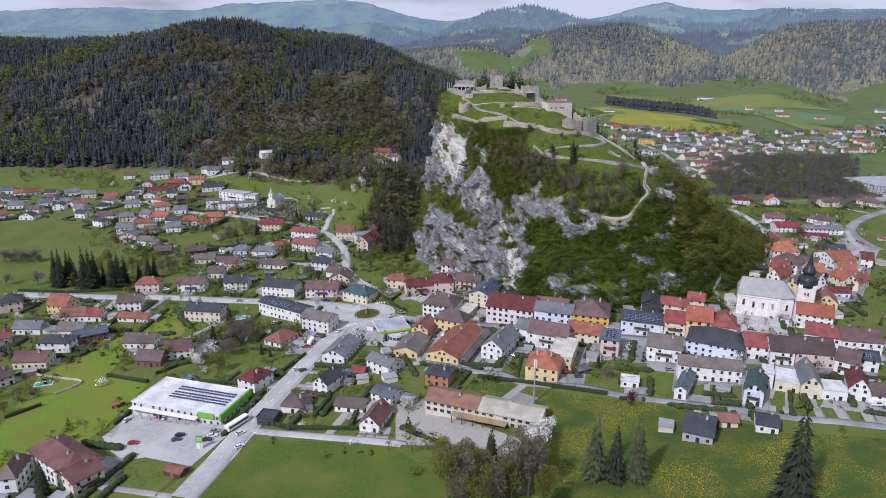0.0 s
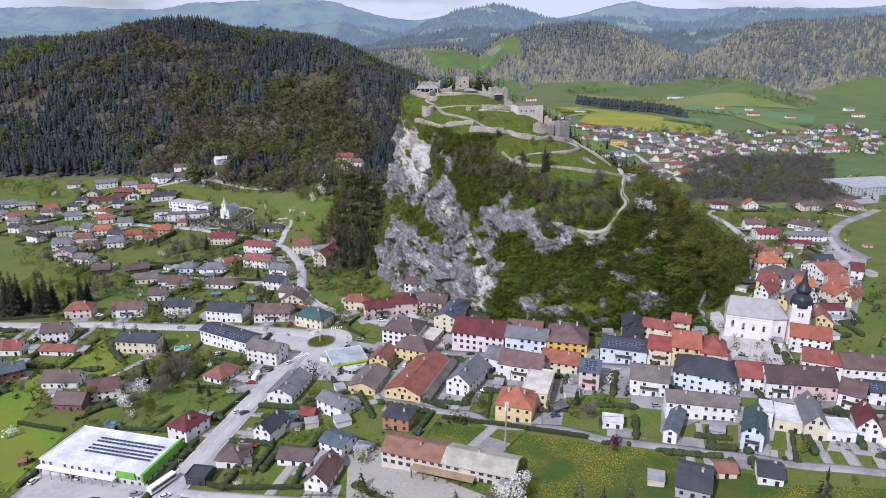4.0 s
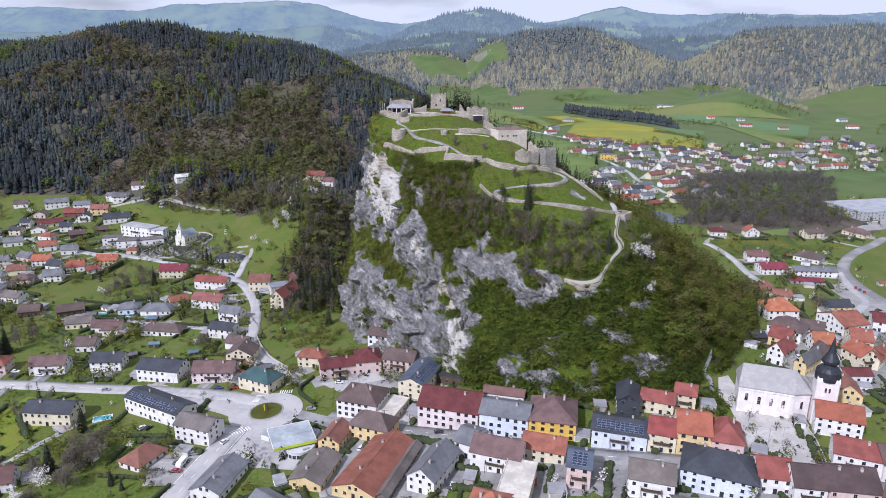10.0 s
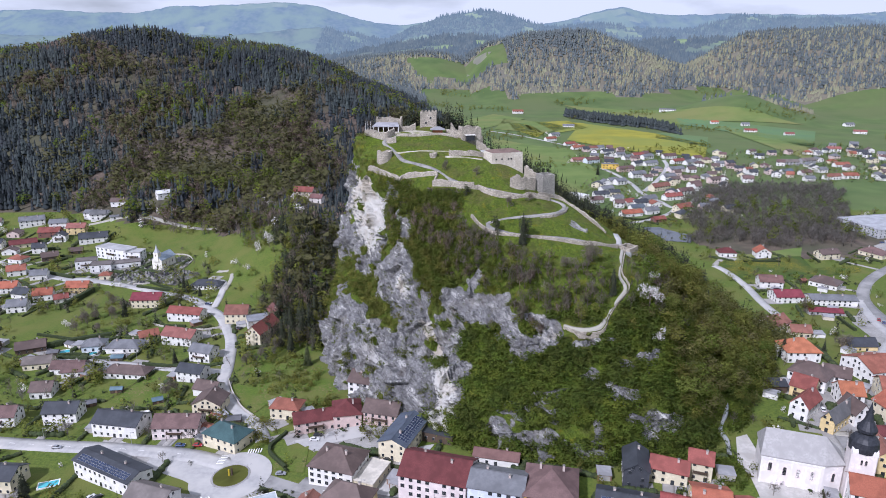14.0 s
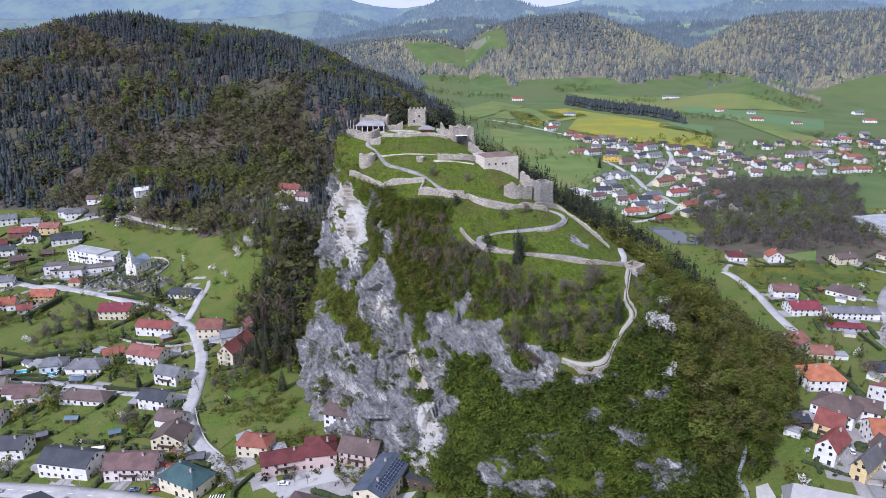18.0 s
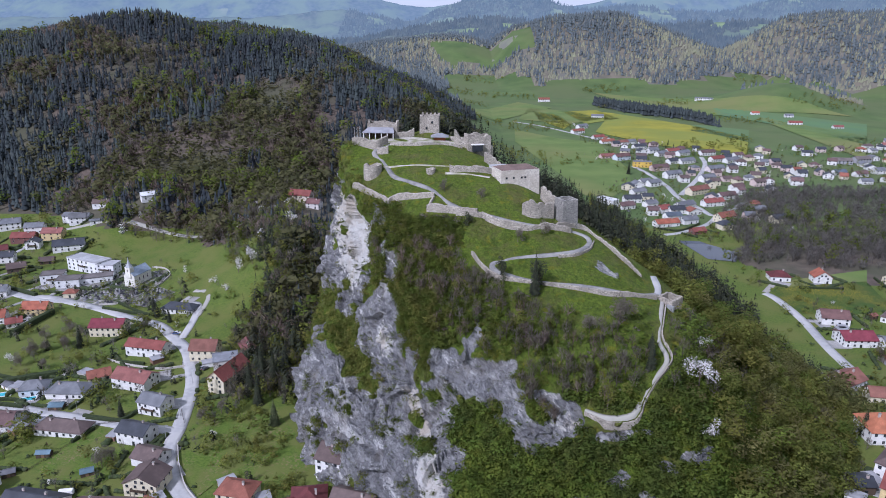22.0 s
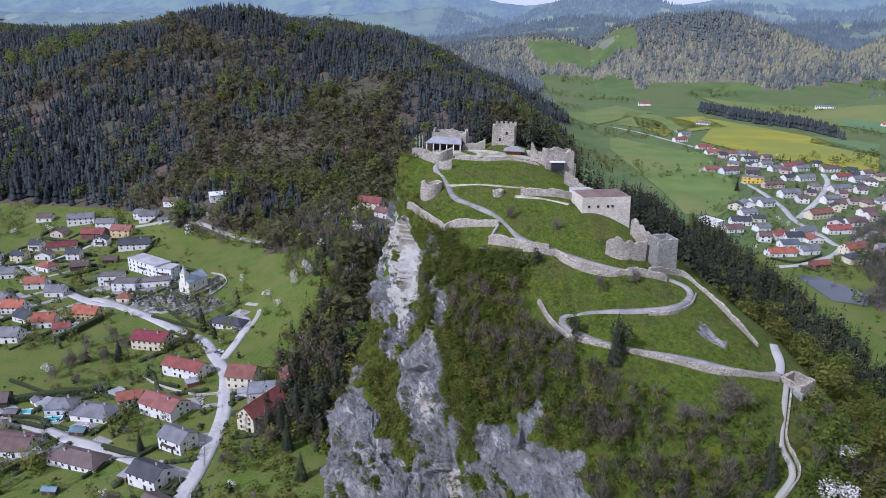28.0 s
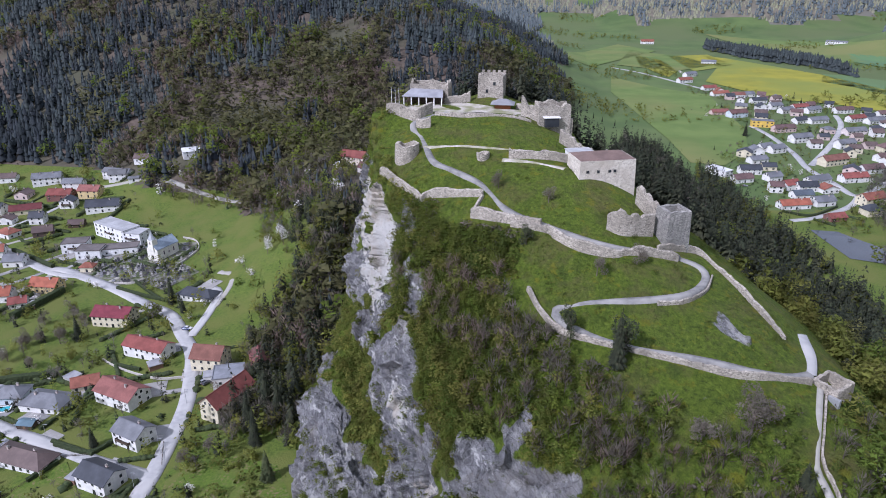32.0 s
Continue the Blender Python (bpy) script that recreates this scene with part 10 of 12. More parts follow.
forest("foot_scrub", np.column_stack([x, y, land(x, y) - 0.5])[k], rs.uniform(1.5, 4.5, k.sum()), BUSHES, M_IVY, "green scrub at the foot of the rock beside the church", 1.2, "shrubs")
# tufts in the rock
x, y, z, a, s = grow(3600, 120, 300, 1.0, 1.98)
k = ROCKY(a, s, x, y, z) & (rough_noise(x / 6 + z / 7, y / 6, 8) > 0.25)
forest("rock_scrub", np.column_stack([x, y, z - 0.6])[k], rs.uniform(1.2, 3.0, k.sum()), BUSHES, M_BUSH, "small green bushes clinging to the cliff", 1.1, "shrubs")
x, y, z, a, s = grow(4200, 120, 240, 0.95, 1.95)
k = ~ROCKY(a, s, x, y, z)
forest("cliff_scrub", np.column_stack([x, y, z - 0.8])[k], rs.uniform(1.5, 3.6, k.sum()), BUSHES, M_BUSH, "green bushes on ledges of the cliff", 1.2, "shrubs")
x, y, z, a, s = grow(2600, 120, 240, 0.92, 1.9)
k = ~ROCKY(a, s, x, y, z)
forest("cliff_scrub", np.column_stack([x, y, z - 0.8])[k], rs.uniform(1.8, 4.5, k.sum()), BUSHES, M_OLIVE, "olive scrub on ledges of the cliff", 1.1, "shrubs")

# thicket on the slope below the path: dense on the left, thinning to grass with single bare trees
def slope_limit(a, x, y):
    return np.interp(a, [160, 170, 190, 221, 235, 250, 262, 280, 300, 320], [98, 97, 96.5, 89, 84, 82.5, 80, 79, 76, 74]) - 1.5 + 1.5 * rough_noise(x / 7, y / 8, 2)


SLOPE_BUSH = [crown_geo(170, 0.054, 40 + k_, lobes=6) for k_ in range(5)]


def slope_density(a):
    return np.interp(a, [160, 215, 245, 262, 276, 292, 320], [1.0, 1.0, 0.95, 0.82, 0.52, 0.26, 0.16])


x, y, z, a, s = grow(5200, 152, 322, 0.2, 1.06)
k = (z < slope_limit(a, x, y)) & off_paths(x, y, 3.5) & ~ROCKY(a, s, x, y, z)
k &= rs.uniform(size=len(x)) < slope_density(a) * (0.72 + 0.5 * rough_noise(x / 11, y / 12, 2))
x, y, z, a = x[k], y[k], z[k], a[k]
q = rs.uniform(size=len(x)) + 0.35 * rough_noise(x / 13, y / 11, 12) + 0.25 * (1 - smooth(200, 225, a)) - 0.3 * smooth(255, 280, a)
for lo, hi, h0, h1, geo_, mat, lab in ((-2, 0.16, 6.0, 11.0, BARE_MID, M_BARE, "grey leafless trees on the castle slope"), (0.16, 0.28, 5.0, 10.0, BARE_MID, M_BROWNWOOD, "brown leafless thicket on the castle slope"), (0.28, 0.44, 3.0, 7.0, SLOPE_BUSH, M_OLIVE, "olive-green thicket on the castle slope"), (0.44, 0.64, 2.6, 5.5, SLOPE_BUSH, M_IVY, "dark green bushes on the castle slope"), (0.64, 3, 2.4, 5.0, SLOPE_BUSH, M_BUSH, "fresh green bushes on the castle slope")):
    sel = (q >= lo) & (q < hi)
    forest("slope_thicket", np.column_stack([x, y, z - 0.7])[sel], rs.uniform(h0, h1, sel.sum()), geo_, mat, lab, 1.0 if geo_ is BARE_MID else 1.15)
x, y, z, a, s = grow(7000, 152, 335, 0.2, 1.06)
k = (z < slope_limit(a, x, y) + 2) & off_paths(x, y, 3.0) & ~ROCKY(a, s, x, y, z) & (rough_noise(x / 7, y / 6, 4) > -0.55)
k &= rs.uniform(size=len(x)) < 0.25 + 0.75 * slope_density(a)
x, y, z = x[k], y[k], z[k]
q = rs.uniform(size=len(x)) + 0.3 * rough_noise(x / 10, y / 11, 3)
for lo, hi, mat, lab in ((-1, 0.3, M_BUSH, "low green brambles on the castle slope"), (0.3, 0.55, M_IVY, "low dark brambles on the castle slope"), (0.55, 0.8, M_OLIVE, "low olive brush on the castle slope"), (0.8, 2, M_BARE, "low brown brush on the castle slope")):
    sel = (q >= lo) & (q < hi)
    forest("slope_brush", np.column_stack([x, y, z - 0.3])[sel], rs.uniform(0.7, 2.0, sel.sum()), BRUSH, mat, lab, 1.4, "shrubs")

# few shrubs on the terraces
x, y, z, a, s = grow(1500, 0, 360, 0.05, 0.95)
k = (z > 78) & off_paths(x, y, 3.0) & (rough_noise(x / 8, y / 7, 6) > 0.3) & (y < 575)
forest("terrace_shrubs", np.column_stack([x, y, z - 0.3])[k], rs.uniform(0.7, 1.8, k.sum()), BUSHES, M_BUSH, "low shrubs on the castle terraces", 1.3, "shrubs")
x, y, z, a, s = grow(5200, 0, 360, 0.02, 0.97)
k = (z > 76) & off_paths(x, y, 2.2) & (rough_noise(x / 5, y / 6, 3) + rough_noise(x / 17, y / 15, 7) > 0.1) & (y < 568)
q = rs.uniform(size=len(x))
for lo, hi, mat, lab in ((0, 0.5, M_BUSH, "tufts of long grass on the terraces"), (0.5, 0.8, M_IVY, "dark weeds on the terraces"), (0.8, 1, M_OLIVE, "dry tufts on the terraces")):
    sel = k & (q >= lo) & (q < hi)
    forest("grass_tufts", np.column_stack([x, y, z - 0.15])[sel], rs.uniform(0.3, 0.8, sel.sum()), BRUSH, mat, lab, 1.6, "grass")
# wood in the gorge left of the cliff
x, y = scatter(800, -95, -10, 505, 700, lambda x, y: (hill_z(x, y) < flat_z(x, y) + 6) & (x > -92 + 0.25 * np.abs(y - 600)) & ~within(x, y, MEADOW))
forest("gorge_spruces", np.column_stack([x, y, land(x, y) - 1])[::9], rs.uniform(10, 24, len(x[::9])), CON, M_SPRUCE, "dark spruces in the gorge beside the cliff")
forest("gorge_wood", np.column_stack([x, y, land(x, y) - 2])[1::3], rs.uniform(8, 15, len(x[1::3])), BARE_MID, M_BARE, "grey budding trees in the gorge beside the cliff")
x, y = scatter(500, -60, 30, 405, 500, lambda x, y: (hill_z(x, y) < flat_z(x, y) + 8) & (rough_noise(x / 9, y / 8, 3) > 0.0) & (np.hypot(x + 45, y - 440) > 14))
forest("foot_scrub", np.column_stack([x, y, land(x, y) - 0.6]), rs.uniform(2, 6, len(x)), CROWN_MID, M_OLIVE, "mixed scrub at the foot of the cliff", 1.2, "shrubs")

# ---- gardens: bushes and small trees between the houses ----
HS = np.array(HOUSES)
RP = np.concatenate(ROAD_POINTS)


def free(x, y, gap=1.5):
    ok = np.ones(len(x), bool)
    for hx_, hy_, hr in HS:
        ok &= np.hypot(x - hx_, y - hy_) > hr * 0.8 + gap
    for p in RP:
        ok &= np.hypot(x - p[0], y - p[1]) > p[2] / 2 + gap
    return ok


def near_house(x, y, d):
    best = np.full(len(x), 1e9)
    for hx_, hy_, hr in HS:
        best = np.minimum(best, np.hypot(x - hx_, y - hy_) - hr)
    return best < d


def gardens(n, gap, near):
    x, y = rs.uniform(-330, 800, n), rs.uniform(215, 1340, n)
    k = (hill_z(x, y) < flat_z(x, y)) & free(x, y, gap) & near_house(x, y, near) & (wooded(x, y) == 0)
    k &= ~((x > -8) & (x < 130) & (y < 292)) & ~((x > -150) & (x < -95) & (y < 275))
    return x[k], y[k]


x, y = gardens(13000, 0.8, 16)
forest("garden_bushes", np.column_stack([x, y, flat_z(x, y) - 0.3]), rs.uniform(1.2, 3.2, len(x)), BRUSH, M_HEDGE, "clipped bushes and shrubs in the gardens", 1.1, "shrubs")
x, y = gardens(7500, 2.0, 24)
h = rs.uniform(3.5, 8.5, len(x))
q = rs.uniform(size=len(x))
for lo, hi, mat, lab in ((0, 0.3, M_BARE, "bare fruit trees in the gardens"), (0.3, 0.72, M_OLIVE, "budding trees in the gardens"), (0.72, 0.86, M_BEECH, "fresh green trees in the gardens")):
    sel = (q >= lo) & (q < hi)
    forest("garden_trees", np.column_stack([x, y, flat_z(x, y) - 0.8])[sel], h[sel], BARE_MID if mat is M_BARE else CROWN_MID, mat, lab)
sel = (q >= 0.86) & (q < 0.94)
forest("garden_spruces", np.column_stack([x, y, flat_z(x, y)])[sel], h[sel] * 1.3, CON_VALLEY, M_SPRUCE, "small dark spruces in the gardens")
sel = q >= 0.94
forest("blossom_trees", np.column_stack([x, y, flat_z(x, y) - 0.8])[sel], h[sel] * 0.8, CROWN_MID, M_BLOSSOM, "white blossoming fruit trees in the gardens")

# green trees in the gorge
x, y = scatter(260, -95, -10, 505, 720, lambda x, y: (hill_z(x, y) < flat_z(x, y) + 6) & (x > -92 + 0.25 * np.abs(y - 600)))
forest("gorge_wood", np.column_stack([x, y, land(x, y) - 2]), rs.uniform(7, 14, len(x)), CROWN_MID, M_OLIVE, "olive budding trees in the gorge beside the cliff")


# grove between the upper lane and the mountain foot
GROVE = [(-333, 897), (-136, 940), (-21, 574), (-66, 642), (-104, 654), (-152, 741), (-266, 785), (-348, 858)]
x, y = scatter(2600, -260, 10, 520, 800, lambda x, y: np.array([inside(a, b, GROVE) for a, b in zip(x, y)]) & (hill_z(x, y) < flat_z(x, y) + 3))
k = free(x, y, 2.0) & ~within(x, y, MEADOW)
x, y = x[k], y[k]
q = rs.uniform(size=len(x)) + 0.25 * rough_noise(x / 20, y / 22, 3)
for lo, hi, geo_, mat, lab in ((-1, 0.5, BARE_MID, M_BARE, "grey leafless trees in the grove behind the chapel"), (0.5, 0.8, CROWN_MID, M_OLIVE, "budding olive trees in the grove behind the chapel"), (0.8, 0.92, CROWN_MID, M_BEECH, "fresh green trees in the grove behind the chapel"), (0.92, 0.935, CROWN_MID, M_BLOSSOM, "white blossoming wild cherries behind the chapel"), (0.94, 1.02, CON, M_CONIFER, "single dark spruces in the grove behind the chapel")):
    sel = (q >= lo) & (q < hi)
    forest("grove", np.column_stack([x, y, flat_z(x, y) - 0.8])[sel], rs.uniform(5, 12, sel.sum()), geo_, mat, lab)


EDGE = [(-556, 829), (-327, 831), (-325, 807), (-392, 764), (-521, 774)]
x, y = scatter(2600, -560, -180, 560, 900, lambda x, y: within(x, y, EDGE) & (rough_noise(x / 16, y / 15, 2) > -0.2))
k = free(x, y, 2.0)
x, y = x[k], y[k]
forest("village_trees", np.column_stack([x, y, flat_z(x, y) - 0.8])[::3], rs.uniform(5, 11, len(x[::3])), CROWN_MID, M_OLIVE, "budding trees along the edge of the village")
forest("village_trees", np.column_stack([x, y, flat_z(x, y) - 0.8])[1::3], rs.uniform(5, 11, len(x[1::3])), BARE_MID, M_BARE, "leafless trees along the edge of the village")


x, y = rs.uniform(-330, -40, 1500), rs.uniform(330, 690, 1500)
k = (hill_z(x, y) < flat_z(x, y)) & free(x, y, 2.5) & near_house(x, y, 40) & (rough_noise(x / 13, y / 14, 5) > 0.1)
x, y = x[k], y[k]
q = rs.uniform(size=len(x))
for lo, hi, geo_, mat, lab in ((0, 0.4, BARE_MID, M_TWIG, "large leafless garden trees between the houses"), (0.4, 0.75, CROWN_MID, M_OLIVE, "large budding garden trees between the houses"), (0.75, 1.0, CON_VALLEY, M_SPRUCE, "dark garden spruces between the houses")):
    sel = (q >= lo) & (q < hi)
    forest("garden_trees", np.column_stack([x, y, flat_z(x, y) - 0.8])[sel], rs.uniform(5.5, 11, sel.sum()), geo_, mat, lab)


# ---- hedges and paved yards round the houses ----
def plots(seed):
    """Hedge points and yard corners for the garden plot of every nearer house."""
    r = random.Random(seed)
    hedge, yards = [], []
    for hx_, hy_, hr in HOUSES:
        if hy_ > 800 or hill_z(np.array(hx_), np.array(hy_)) > flat_z(np.array(hx_), np.array(hy_)):
            continue
        d = np.hypot(RP[:, 0] - hx_, RP[:, 1] - hy_)
        k = int(np.argmin(d))
        a = math.atan2(RP[k, 1] - hy_, RP[k, 0] - hx_)
        ux, uy = math.cos(a), math.sin(a)
        w, l = hr * 0.7 + r.uniform(4, 8), hr * 0.7 + r.uniform(6, 11)
        corners = [(l, w), (-l, w), (-l, -w), (l, -w)]
        for i in r.sample(range(4), r.choice((1, 2, 2, 3))):
            (p0, q0), (p1, q1) = corners[i], corners[(i + 1) % 4]
            n = int(math.hypot(p1 - p0, q1 - q0) / 0.9)
            t0, t1 = r.uniform(0, 0.3), r.uniform(0.75, 1)
            hh = r.uniform(1.6, 2.8)
            for j in range(int(n * t0), int(n * t1)):
                p, q = p0 + (p1 - p0) * j / n, q0 + (q1 - q0) * j / n
                hedge.append((hx_ + ux * p - uy * q, hy_ + uy * p + ux * q, hh * r.uniform(0.85, 1.15)))
        if hy_ < 700:
            s0, s1 = hr * 0.45, hr * 0.7 + r.uniform(4, 9)
            q0 = r.uniform(-0.5, 0.1) * hr
            q1 = q0 + r.uniform(7, 13)
            yards.append([(hx_ + ux * p - uy * q, hy_ + uy * p + ux * q) for p, q in ((s0, q0), (s1, q0), (s1, q1), (s0, q1))])
    return np.array(hedge), yards


hedge, yards = plots(8)
k = free(hedge[:, 0], hedge[:, 1], 0.3)
hedge = hedge[k & ~within(hedge[:, 0], hedge[:, 1], [(8, 297), (40, 284), (86, 267), (122, 245), (165, 236), (150, 195), (30, 200)])]
hedge[:, 2] *= 0.85
HEDGE_GEO = [block_geo(s) for s in range(6)]
forest("garden_hedges", np.column_stack([hedge[:, 0], hedge[:, 1], flat_z(hedge[:, 0], hedge[:, 1]) - 0.2]), hedge[:, 2], HEDGE_GEO, M_HEDGE, "clipped dark green hedges round the garden plots", 1.1, "hedges")
yv, yf, ym = [], [], []
for q in yards:
    c = np.array(q)
    top = np.column_stack([c, flat_z(c[:, 0], c[:, 1]) + 0.185])
    b = len(yv)
    yv += top.tolist() + (top - np.array([0, 0, 0.6])).tolist()
    yf += [[b + i for i in w] for w in ([0, 1, 2, 3], [0, 4, 5, 1], [1, 5, 6, 2], [2, 6, 7, 3], [3, 7, 4, 0])]
    ym += [0 if int(c[0, 0]) % 3 else 1] * 5
ob = mesh_object("yard_paving", yv, yf, [M_PAVING, M_ASPHALT])
ob.data.polygons.foreach_set("material_index", ym)
tagged(ob, "paved yards and parking spots beside the houses", "pavement", kind="structure")


# ---- garages beside the houses ----
def garage(x, y, yaw, w, d, rgb, tone):
    top = new("garage")
    top.matrix_basis = pose(x, y, float(flat_z(np.array(x), np.array(y))), 0, 0, yaw)
    tagged(top, "small flat-roofed garage with %s walls" % tone, "garage", group="garages beside the houses")
    bm = bmesh.new()
    box(bm, -w / 2, w / 2, -d / 2, d / 2, -0.8, 2.5)
    part("wall", bm, paint(rgb), top)
    bm = bmesh.new()
    box(bm, -w / 2 - 0.2, w / 2 + 0.2, -d / 2 - 0.2, d / 2 + 0.2, 2.5, 2.75)
    part("roof", bm, paint((0.34, 0.34, 0.35), "sheet"), top)
    bm = bmesh.new()
    box(bm, w / 2, w / 2 + 0.05, -d / 2 + 0.5, d / 2 - 0.5, 0.1, 2.2)
    part("garage_door", bm, paint((0.45, 0.44, 0.42), "sheet"), top)


r_ = random.Random(21)
built = 0
for hx_, hy_, hr in list(HOUSES):
    if hy_ > 640 or built >= 85 or r_.random() < 0.35:
        continue
    d = np.hypot(RP[:, 0] - hx_, RP[:, 1] - hy_)
    a = math.atan2(RP[int(np.argmin(d)), 1] - hy_, RP[int(np.argmin(d)), 0] - hx_)
    for sgn in r_.sample((-1, 1), 2):
        q = sgn * (hr * 0.8 + 4.5)
        x, y = hx_ - math.sin(a) * q, hy_ + math.cos(a) * q
        if hill_z(np.array(x), np.array(y)) < flat_z(np.array(x), np.array(y)) and free(np.array([x]), np.array([y]), 2.6)[0]:
            rgb, tone = r_.choice((((0.70, 0.69, 0.66), "white"), ((0.55, 0.5, 0.42), "beige"), ((0.22, 0.13, 0.09), "brown timber")))
            garage(x, y, math.degrees(a) + r_.uniform(-4, 4), r_.uniform(5.5, 7), r_.uniform(4, 6.5), rgb, tone)
            built += 1
            break

# ---- builders of single trees, hedges and vehicles ----
def geo_mesh(name, geo, mat):
    me = bpy.data.meshes.new(name)
    me.from_pydata(geo[0].tolist(), [], geo[1].tolist())
    me.materials.append(mat)
    dress(me, geo[2], np.repeat(rs.uniform(0.2, 0.8, len(geo[0]) // 3 + 1), 3)[:len(geo[0])])
    return me


def trunk_mesh(limbs):
    """Tapered trunk with limbs, unit height."""
    bm = bmesh.new()

    def tube(p, q, r0, r1):
        d = (Vector(q) - Vector(p))
        m = Matrix.Translation((Vector(p) + Vector(q)) / 2) @ d.to_track_quat("Z", "Y").to_matrix().to_4x4()
        bmesh.ops.create_cone(bm, cap_ends=True, segments=6, radius1=r0, radius2=r1, depth=d.length, matrix=m)

    tube((0, 0, -0.1), (0, 0, 0.6), 0.028, 0.014)
    for k in range(limbs):
        a = k * 2.4
        tube((0, 0, 0.28 + 0.05 * k), (0.22 * math.cos(a), 0.22 * math.sin(a), 0.55 + 0.06 * k), 0.012, 0.004)
    me = bpy.data.meshes.new("trunk")
    bm.to_mesh(me)
    bm.free()
    me.materials.append(M_TRUNK)
    return me


TRUNK, TRUNK_S = trunk_mesh(6), trunk_mesh(0)
M_PINE = noisy("pine_needles", (0.026, 0.040, 0.014), (0.055, 0.075, 0.026), 0.6, 0.9, random_amount=0.4, island=True)
M_LARCH = noisy("larch_needles", (0.070, 0.102, 0.036), (0.120, 0.160, 0.058), 0.6, 0.9, random_amount=0.3, island=True)
leafy(M_LARCH, 0.4)
M_COPPER = noisy("copper_leaves", (0.05, 0.015, 0.02), (0.085, 0.03, 0.035), 1.0, 0.9, random_amount=0.3, island=True)
SPECIES = {
    "spruce": ([geo_mesh("crown", fir_geo(1300, 0.034, 30 + s), M_SPRUCE) for s in range(3)], "tall dark green spruce with drooping branches", "spruce"),
    "larch": ([geo_mesh("crown", fir_geo(1500, 0.030, 90 + s), M_LARCH) for s in range(2)], "airy light green larch beside the meadow", "larch"),
    "pine": ([geo_mesh("crown", crown_geo(1250, 0.036, 80 + s, (0.27, 0.27, 0.40), 0.60), M_PINE) for s in range(2)], "dark green pine with a rounded open crown", "pine"),
    "bare": ([geo_mesh("crown", crown_geo(1344, 0.030, 40 + s), M_BARE) for s in range(3)], "leafless brown tree with fine twigs", "tree"),
    "olive": ([geo_mesh("crown", crown_geo(1248, 0.034, 50 + s), M_OLIVE) for s in range(3)], "olive-green tree just coming into leaf", "tree"),
    "blossom": ([geo_mesh("crown", crown_geo(760, 0.031, 60 + s), M_BLOSSOM) for s in range(3)], "white blossoming cherry tree", "tree"),
    "copper": ([geo_mesh("crown", crown_geo(1100, 0.04, 70 + s), M_COPPER) for s in range(2)], "round copper-leaved bush by the lane", "bush"),
}


def tree(kind, x, y, h, slim=1.0):
    shapes, label, cat = SPECIES[kind]
    r = random.Random(int(x * 11 + y * 5))
    top = new(kind + "_tree" if kind != "copper" else "copper_bush")
    top.matrix_basis = pose(x, y, float(land(np.array(x), np.array(y))) - 0.1, 0, 0, r.uniform(0, 360)) @ Matrix.Diagonal((h * slim, h * slim, h, 1))
    tagged(top, label, cat)
    put("trunk", TRUNK_S if kind in ("spruce", "larch") else TRUNK, top, Matrix.Identity(4))
    put("crown", r.choice(shapes), top, Matrix.Identity(4))
    return top


def hedge(pts, h=1.7, w=1.3):
    c = lerp_path(pts, 0.9)
    n = side_normals(c)
    r = np.random.RandomState(int(abs(c[0, 0]) * 3))
    z = flat_z(c[:, 0], c[:, 1])
    rows = []
    for off, zz in ((-0.5, -0.4), (-0.58, 0.5), (-0.5, 0.93), (-0.2, 1.03), (0.2, 1.03), (0.5, 0.93), (0.58, 0.5), (0.5, -0.4)):
        q = c + n * w * off + r.uniform(-0.14, 0.14, c.shape)
        rows.append(np.column_stack([q, z + h * zz + r.uniform(-0.15, 0.15, len(c))]))
    v = np.stack(rows, 1).reshape(-1, 3)
    f = grid_faces(len(c), 8).tolist() + [list(range(8)), list(range((len(c) - 1) * 8, len(c) * 8))[::-1]]
    return tagged(mesh_object("hedge", v, f, M_HEDGE), "dense clipped dark green garden hedge", "hedge")


M_TYRE = noisy("tyre_rubber", (0.015, 0.015, 0.016), (0.025, 0.025, 0.026), 4, 0.9)


def shell(name, prof, w, mat, narrow=0.0):
    """A body from a side profile (x, z), bevelled at its long edges."""
    bm = bmesh.new()
    a = [bm.verts.new((x, -w / 2 + narrow * max(0, z - 0.8), z)) for x, z in prof]
    b = [bm.verts.new((x, w / 2 - narrow * max(0, z - 0.8), z)) for x, z in prof]
    bm.faces.new(a)
    bm.faces.new(b[::-1])
    for i in range(len(prof)):
        j = (i + 1) % len(prof)
        bm.faces.new((a[j], a[i], b[i], b[j]))
    bmesh.ops.recalc_face_normals(bm, faces=bm.faces)
    bmesh.ops.bevel(bm, geom=bm.edges[:], offset=0.06, segments=1, affect="EDGES")
    me = bpy.data.meshes.new(name)
    bm.to_mesh(me)
    bm.free()
    me.materials.append(mat)
    return me


def wheel_mesh(r=0.33, w=0.22):
    bm = lathe([(0.02, -w / 2), (r * 0.6, -w / 2), (r, -w / 2 + 0.03), (r, w / 2 - 0.03), (r * 0.6, w / 2), (0.02, w / 2)], 14)
    bmesh.ops.rotate(bm, verts=bm.verts, cent=(0, 0, 0), matrix=Matrix.Rotation(radians(90), 3, "X"))
    me = bpy.data.meshes.new("wheel")
    bm.to_mesh(me)
    bm.free()
    me.materials.append(M_TYRE)
    return me


WHEEL, BUS_WHEEL = wheel_mesh(), wheel_mesh(0.5, 0.3)
